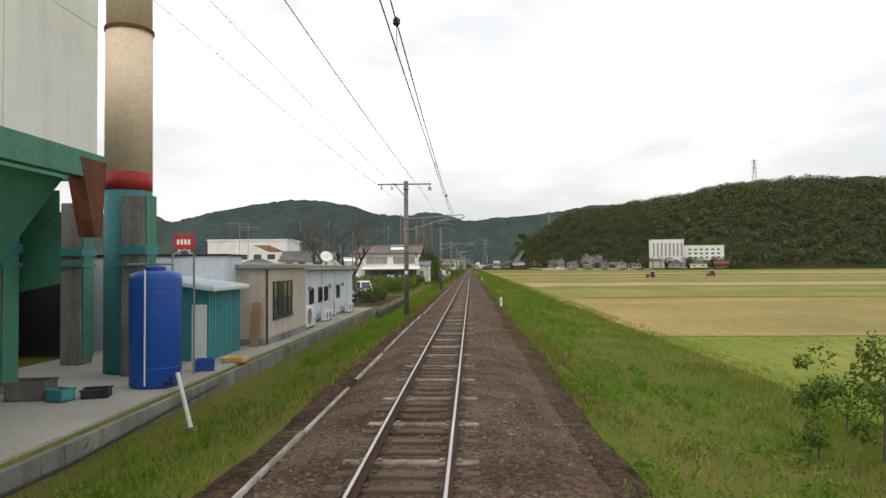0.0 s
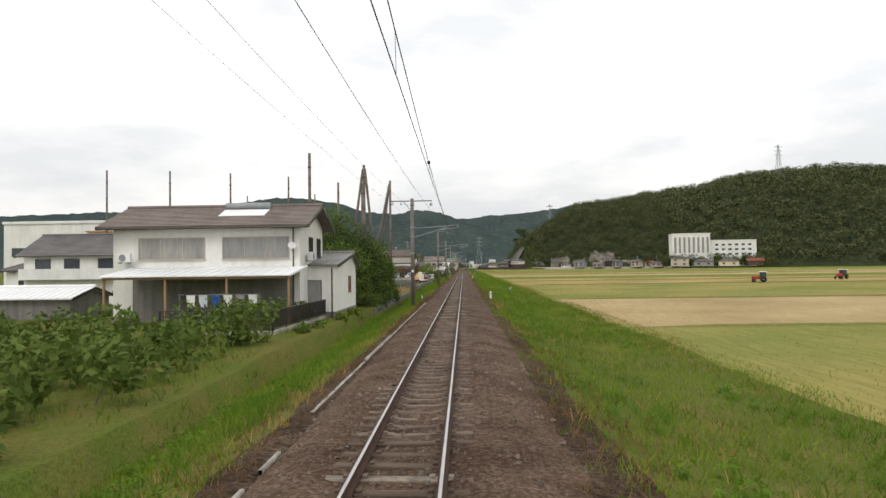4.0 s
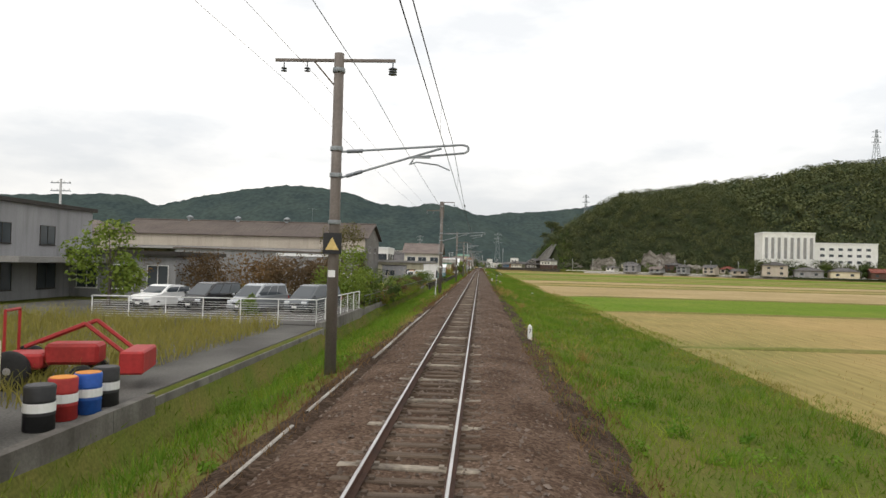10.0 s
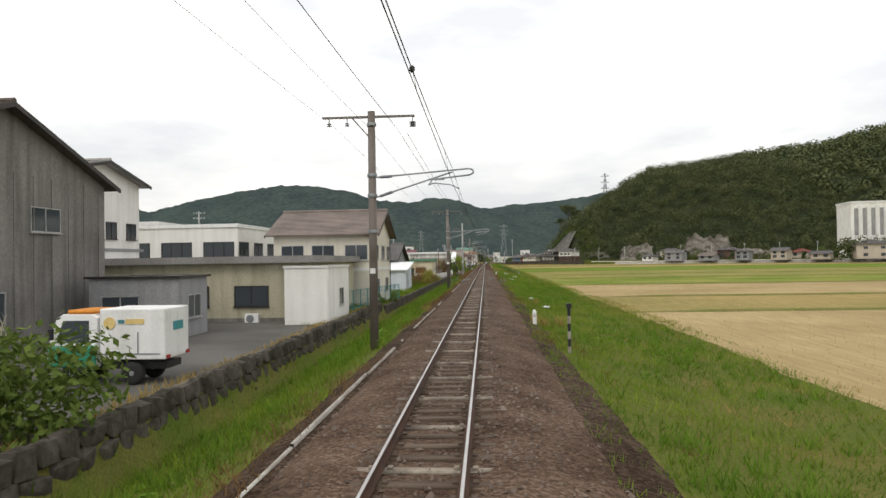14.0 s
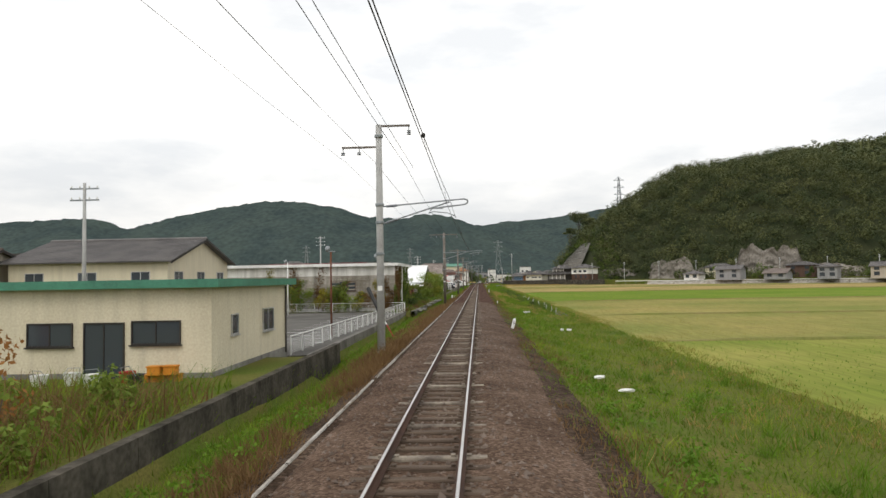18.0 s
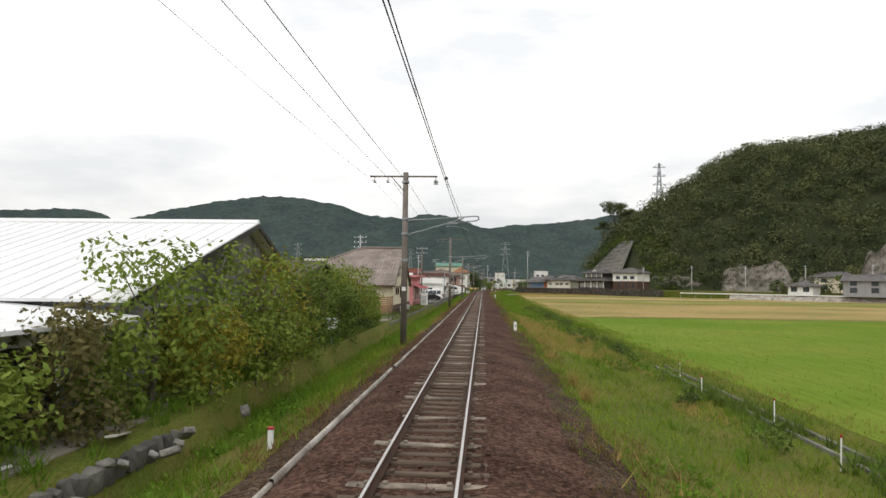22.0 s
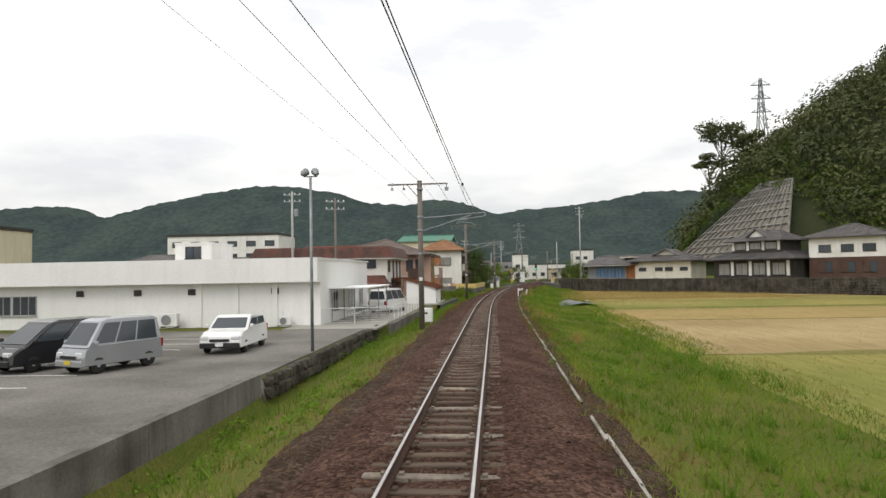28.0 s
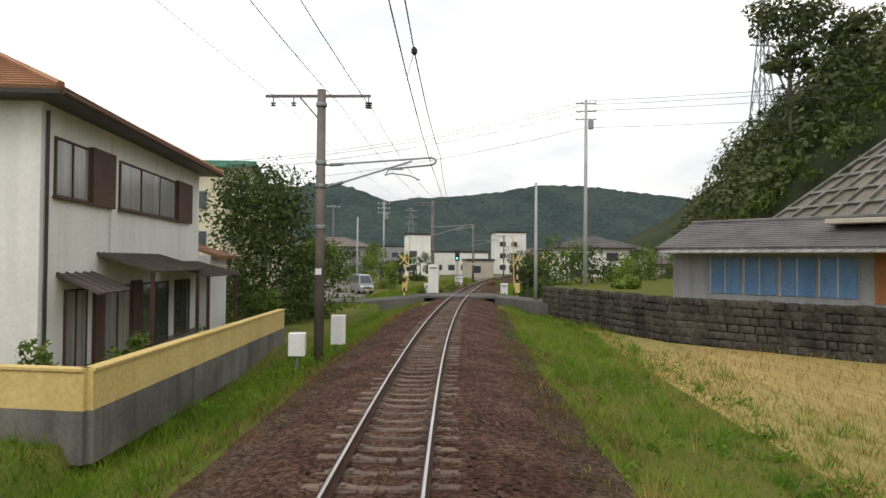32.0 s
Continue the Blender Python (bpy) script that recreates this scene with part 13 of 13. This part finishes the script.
def blades(name, label, n, s0, s1, u0, u1, h0, h1, width, M, seed, patch=0.0, scale=2.0, lean=0.35, clump=0, ragged=0.0):
    r = np.random.default_rng(seed)
    if clump:
        k = n // clump
        cs, cu = r.uniform(s0, s1, k), r.uniform(u0, u1, k)
        s = (cs[:, None] + r.normal(0, 0.09, (k, clump))).ravel()
        u = (cu[:, None] + r.normal(0, 0.09, (k, clump))).ravel()
    else:
        s, u = r.uniform(s0, s1, n), r.uniform(u0, u1, n)
    u = np.clip(u, min(u0, u1), max(u0, u1))
    if u0 > -7 and u1 < -2:
        u = np.where(u < -2.9, -2.9 + (u + 2.9) * ditch(s), u)
    n = len(s)
    f = smooth_noise(s, u * 1.5, scale, seed + 1)
    keep = f > patch - 1.0 if patch == 0 else f > patch
    if u1 < 0 and u0 > -7:
        keep &= r.uniform(0, 1, n) > np.interp(s, [14, 20, 56, 66, 128, 140, 205, 590, 632, 714, 724, 800], [0.3, 0.5, 0.5, 0.2, 0.2, 0.05, 0.1, 0.15, 0.72, 0.72, 0.05, 0.05])
    if ragged:
        near_ = min(u0, u1, key=abs)
        rim = abs(near_) + ragged * np.clip(0.5 + 0.6 * smooth_noise(s, s * 0, 1.6, 61) + 0.45 * smooth_noise(s, s * 0, 0.5, 62) + 0.3 * smooth_noise(s, s * 0, 6.0, 63), 0, 1.6)
        keep &= np.abs(u) > rim + r.normal(0, 0.1, n)
    s, u, f = s[keep], u[keep], f[keep]
    n = len(s)
    p = along(s, u, ground_z(s, u) - 0.02)
    h = r.uniform(h0, h1, n)[:, None] * np.clip(1 + 0.45 * f[:, None], 0.35, 1.8)
    a = r.uniform(0, 2 * np.pi, n)
    w = np.stack([np.cos(a), np.sin(a), np.zeros(n)], 1) * (width * r.uniform(0.6, 1.5, n))[:, None]
    d = np.concatenate([r.normal(0, lean, (n, 2)), np.ones((n, 1))], 1)
    v = np.stack([p - w, p + w, p + d * h], 1).reshape(-1, 3)
    return tagged(new(name, bulk(name, v, np.arange(len(v)).reshape(-1, 3), M)), label, "grass", kind="stuff")


# bare earth shoulders between ballast and grass
for side, us in ((1, (2.45, 2.85, 3.3, 3.75)), (-1, (-2.1, -2.4, -2.75, -3.1))):
    ss = np.arange(-20, 815, 0.7)
    SS, K = np.meshgrid(ss, np.arange(4), indexing="ij")
    ua = np.array(us)[K] + np.where(K == 3, 0.5 * smooth_noise(SS, SS * 0, 2.2, 60 + side) + 0.35 * smooth_noise(SS, SS * 0, 0.7, 70 + side), 0)
    zz = ground_z(SS, ua) + np.where(K == 3, -0.03, 0.03)
    i = np.arange(len(ss) * 4).reshape(-1, 4)
    fcs = np.stack([i[:-1, :-1], i[:-1, 1:], i[1:, 1:], i[1:, :-1]], -1).reshape(-1, 4)
    tagged(new("earth_shoulder", bulk("earth_shoulder", along(SS, ua, zz).reshape(-1, 3), fcs if side > 0 else fcs[:, ::-1], M_EARTH)), "bare brown earth strip along the ballast", "earth", kind="structure")
S0, S1 = 14, 815
blades("bank_grass", "lush green grass on the railway bank", 345000, S0, S1, 3.05, 11.6, 0.12, 0.3, 0.014, M_GRASS, 1001, 0, 2.5, 0.5, ragged=0.8)
blades("bank_grass", "taller green grass tufts on the railway bank", 80000, S0, S1, 3.5, 11.0, 0.22, 0.5, 0.013, M_LUSH, 1002, -0.05, 3.0, 0.45, 20, 0.6)
blades("dry_bank_grass", "dry straw-coloured grass among the green bank", 45000, S0, S1, 3.0, 12.4, 0.15, 0.4, 0.011, M_DRYGRASS, 1003, 0.2, 5.0, 0.45, 6)
blades("dry_bank_grass", "bleached straw tufts at the top of the bank", 14000, S0, S1, 3.1, 5.2, 0.25, 0.6, 0.012, M_STRAWGRASS, 1034, 0.3, 6.0, 0.5, 90)
blades("russet_bank_weeds", "low russet weeds beside the ballast shoulder", 75000, S0, S1, 2.4, 4.6, 0.06, 0.26, 0.012, M_RUSSET, 1004, -0.1, 3.0, 0.6, 5)
blades("shoulder_grass", "short dry and green grass at the ballast shoulder", 60000, S0, S1, 2.6, 4.1, 0.06, 0.2, 0.011, M_GRASS, 1005, 0.0, 3.0, 0.5, 6)
blades("ditch_grass", "green grass between the ballast and the boundary wall", 235000, S0, S1, -6.65, -2.6, 0.14, 0.32, 0.014, M_GRASS, 1006, 0, 3.0, 0.5, ragged=0.8)
blades("ditch_tufts", "taller grass tufts along the boundary wall", 55000, S0, S1, -6.2, -3.2, 0.25, 0.55, 0.013, M_LUSH, 1007, 0.0, 3.0, 0.45, 20, 0.6)
blades("russet_ditch_weeds", "russet and brown weeds beside the ballast edging", 85000, S0, S1, -3.75, -2.3, 0.06, 0.26, 0.012, M_RUSSET, 1008, -0.35, 5.0, 0.5, 6)
blades("russet_ditch_weeds", "tall russet weeds between the ballast and the hall plot", 46000, 440, 528, -4.2, -2.45, 0.14, 0.42, 0.014, M_RUSSET, 1031, -0.35, 4.0, 0.5, 6)
blades("russet_ditch_weeds", "tangled brown and green weeds over rubble and low walls", 6000, 504, 530, -8.6, -5.2, 0.2, 0.6, 0.018, M_RUSSET, 1032, -0.2, 3.0, 0.5, 12)
blades("ditch_tufts", "green weeds over rubble and low walls", 9000, 503, 552, -8.8, -5.4, 0.2, 0.6, 0.016, M_LUSH, 1033, -0.2, 2.4, 0.5, 14)
blades("dry_ditch_grass", "dry golden grass along the ditch", 40000, S0, S1, -4.6, -2.5, 0.12, 0.3, 0.011, M_DRYGRASS, 1009, 0.15, 6.0, 0.45, 6)
for i, (a, b, u0, u1) in enumerate(((96, 140, -24, -7.2), (155, 214, -26, -7.2), (331, 345, -26, -7.7), (372, 429, -10.5, -7), (507, 566, -9, -7), (566, 597, -11, -7), (612, 622, -12, -7), (750, 785, -8, -5))):
    blades("yard_grass", "rough grass on waste ground beside the line", int((b - a) * 330), a, b, u0, u1, 0.1, 0.35, 0.014, (M_GRASS, M_GRASS, M_LEAF)[i % 3], 1020 + i, -0.2, 4.0, 0.5)
blades("dry_bank_grass", "straw-coloured trodden strip below the bank", 34000, 505, 600, 4.0, 8.7, 0.14, 0.36, 0.013, M_DRYGRASS, 1016, -0.15, 6.0, 0.5, 5)
blades("field_edge_weeds", "row of low dark green weeds beside the field channel", 16000, 510, 640, 8.9, 10.1, 0.25, 0.6, 0.02, M_LEAF, 1017, -0.1, 3.0, 0.5, 30)
blades("field_edge_grass", "short green grass running into the fields", 60000, S0, 790, 10.4, 12.7, 0.08, 0.2, 0.016, M_GRASS, 1018, -0.1, 4.0, 0.5)
blades("field_edge_grass", "ragged green and yellow grass along the field edge", 60000, S0, 790, 10.2, 12.9, 0.1, 0.26, 0.015, M_YELLOWGRASS, 1015, -0.15, 5.0, 0.5, 6)
# broad-leaved weed clumps scattered over both banks
for nm, u0, u1, k, sd in (("bank_weeds", 3.6, 9.5, 1500, 71), ("ditch_weeds", -6.2, -2.9, 1100, 72)):
    r = np.random.default_rng(sd)
    ss, uu = r.uniform(S0, S1, k * 3), u0 + (u1 - u0) * r.uniform(0, 1, k * 3)
    on = smooth_noise(ss, uu * 2, 3.2, sd + 1) > 0.12
    ss, uu = ss[on][:k], uu[on][:k]
    uu = np.where(uu < -2.9, -2.9 + (uu + 2.9) * ditch(ss), uu)
    rr_ = r.uniform(0.12, 0.36, len(ss))
    v1, f1 = leaf_cloud(along(ss, uu, ground_z(ss, uu) + rr_ * 0.55), rr_, 34, 0.055, 0.8, sd + 2)
    tagged(new(nm, bulk(nm, v1, f1, M_LUSH)), "clumps of bright broad-leaved weeds on the railway bank", "weeds", kind="stuff")
blades("far_bank_grass", "grass along the line beyond the crossing", 9000, 815, 930, -9, -2.8, 0.2, 0.5, 0.035, M_GRASS, 1010)
blades("far_bank_grass", "grass along the line beyond the crossing", 9000, 815, 930, 3.2, 9, 0.2, 0.5, 0.035, M_GRASS, 1011)
# field edges: stubble tufts in rows
r = np.random.default_rng(44)
for y0, y1, M, what in FIELDS:
    k = int((y1 - max(y0, 14)) * 45)
    if k < 10:
        continue
    x = np.round((11.7 + 26 * r.uniform(0, 1, k) ** 1.6) / 0.3) * 0.3 + r.normal(0, 0.03, k)
    y = r.uniform(max(y0, 14) + 0.4, y1 - 0.4, k)
    x = x + np.interp(y, _cy, _cx) - (1.7 if y0 > 600 else 0)
    gm = M_STUBBLETUFT if M in (M_STUBBLE, M_PALESTRAW) else M_YELLOWGRASS if M is M_OLIVEFIELD else M_LUSH
    n3 = 3
    p = np.repeat(np.stack([x, y, np.full(k, -1.67)], 1), n3, 0)
    N = len(p)
    d = np.concatenate([r.normal(0, 0.35, (N, 2)), np.ones((N, 1))], 1)
    hh = r.uniform(0.06, 0.13, (N, 1))
    a = r.uniform(0, 6.28, N)
    w_ = np.stack([np.cos(a), np.sin(a), np.zeros(N)], 1) * 0.012
    v = np.stack([p - w_, p + w_, p + d * hh], 1).reshape(-1, 3)
    tagged(new("stubble", bulk("stubble", v, np.arange(len(v)).reshape(-1, 3), gm)), "cut rice stubble tufts in rows" if gm is M_STUBBLETUFT else "green rice regrowth tufts in rows", "stubble", kind="stuff")
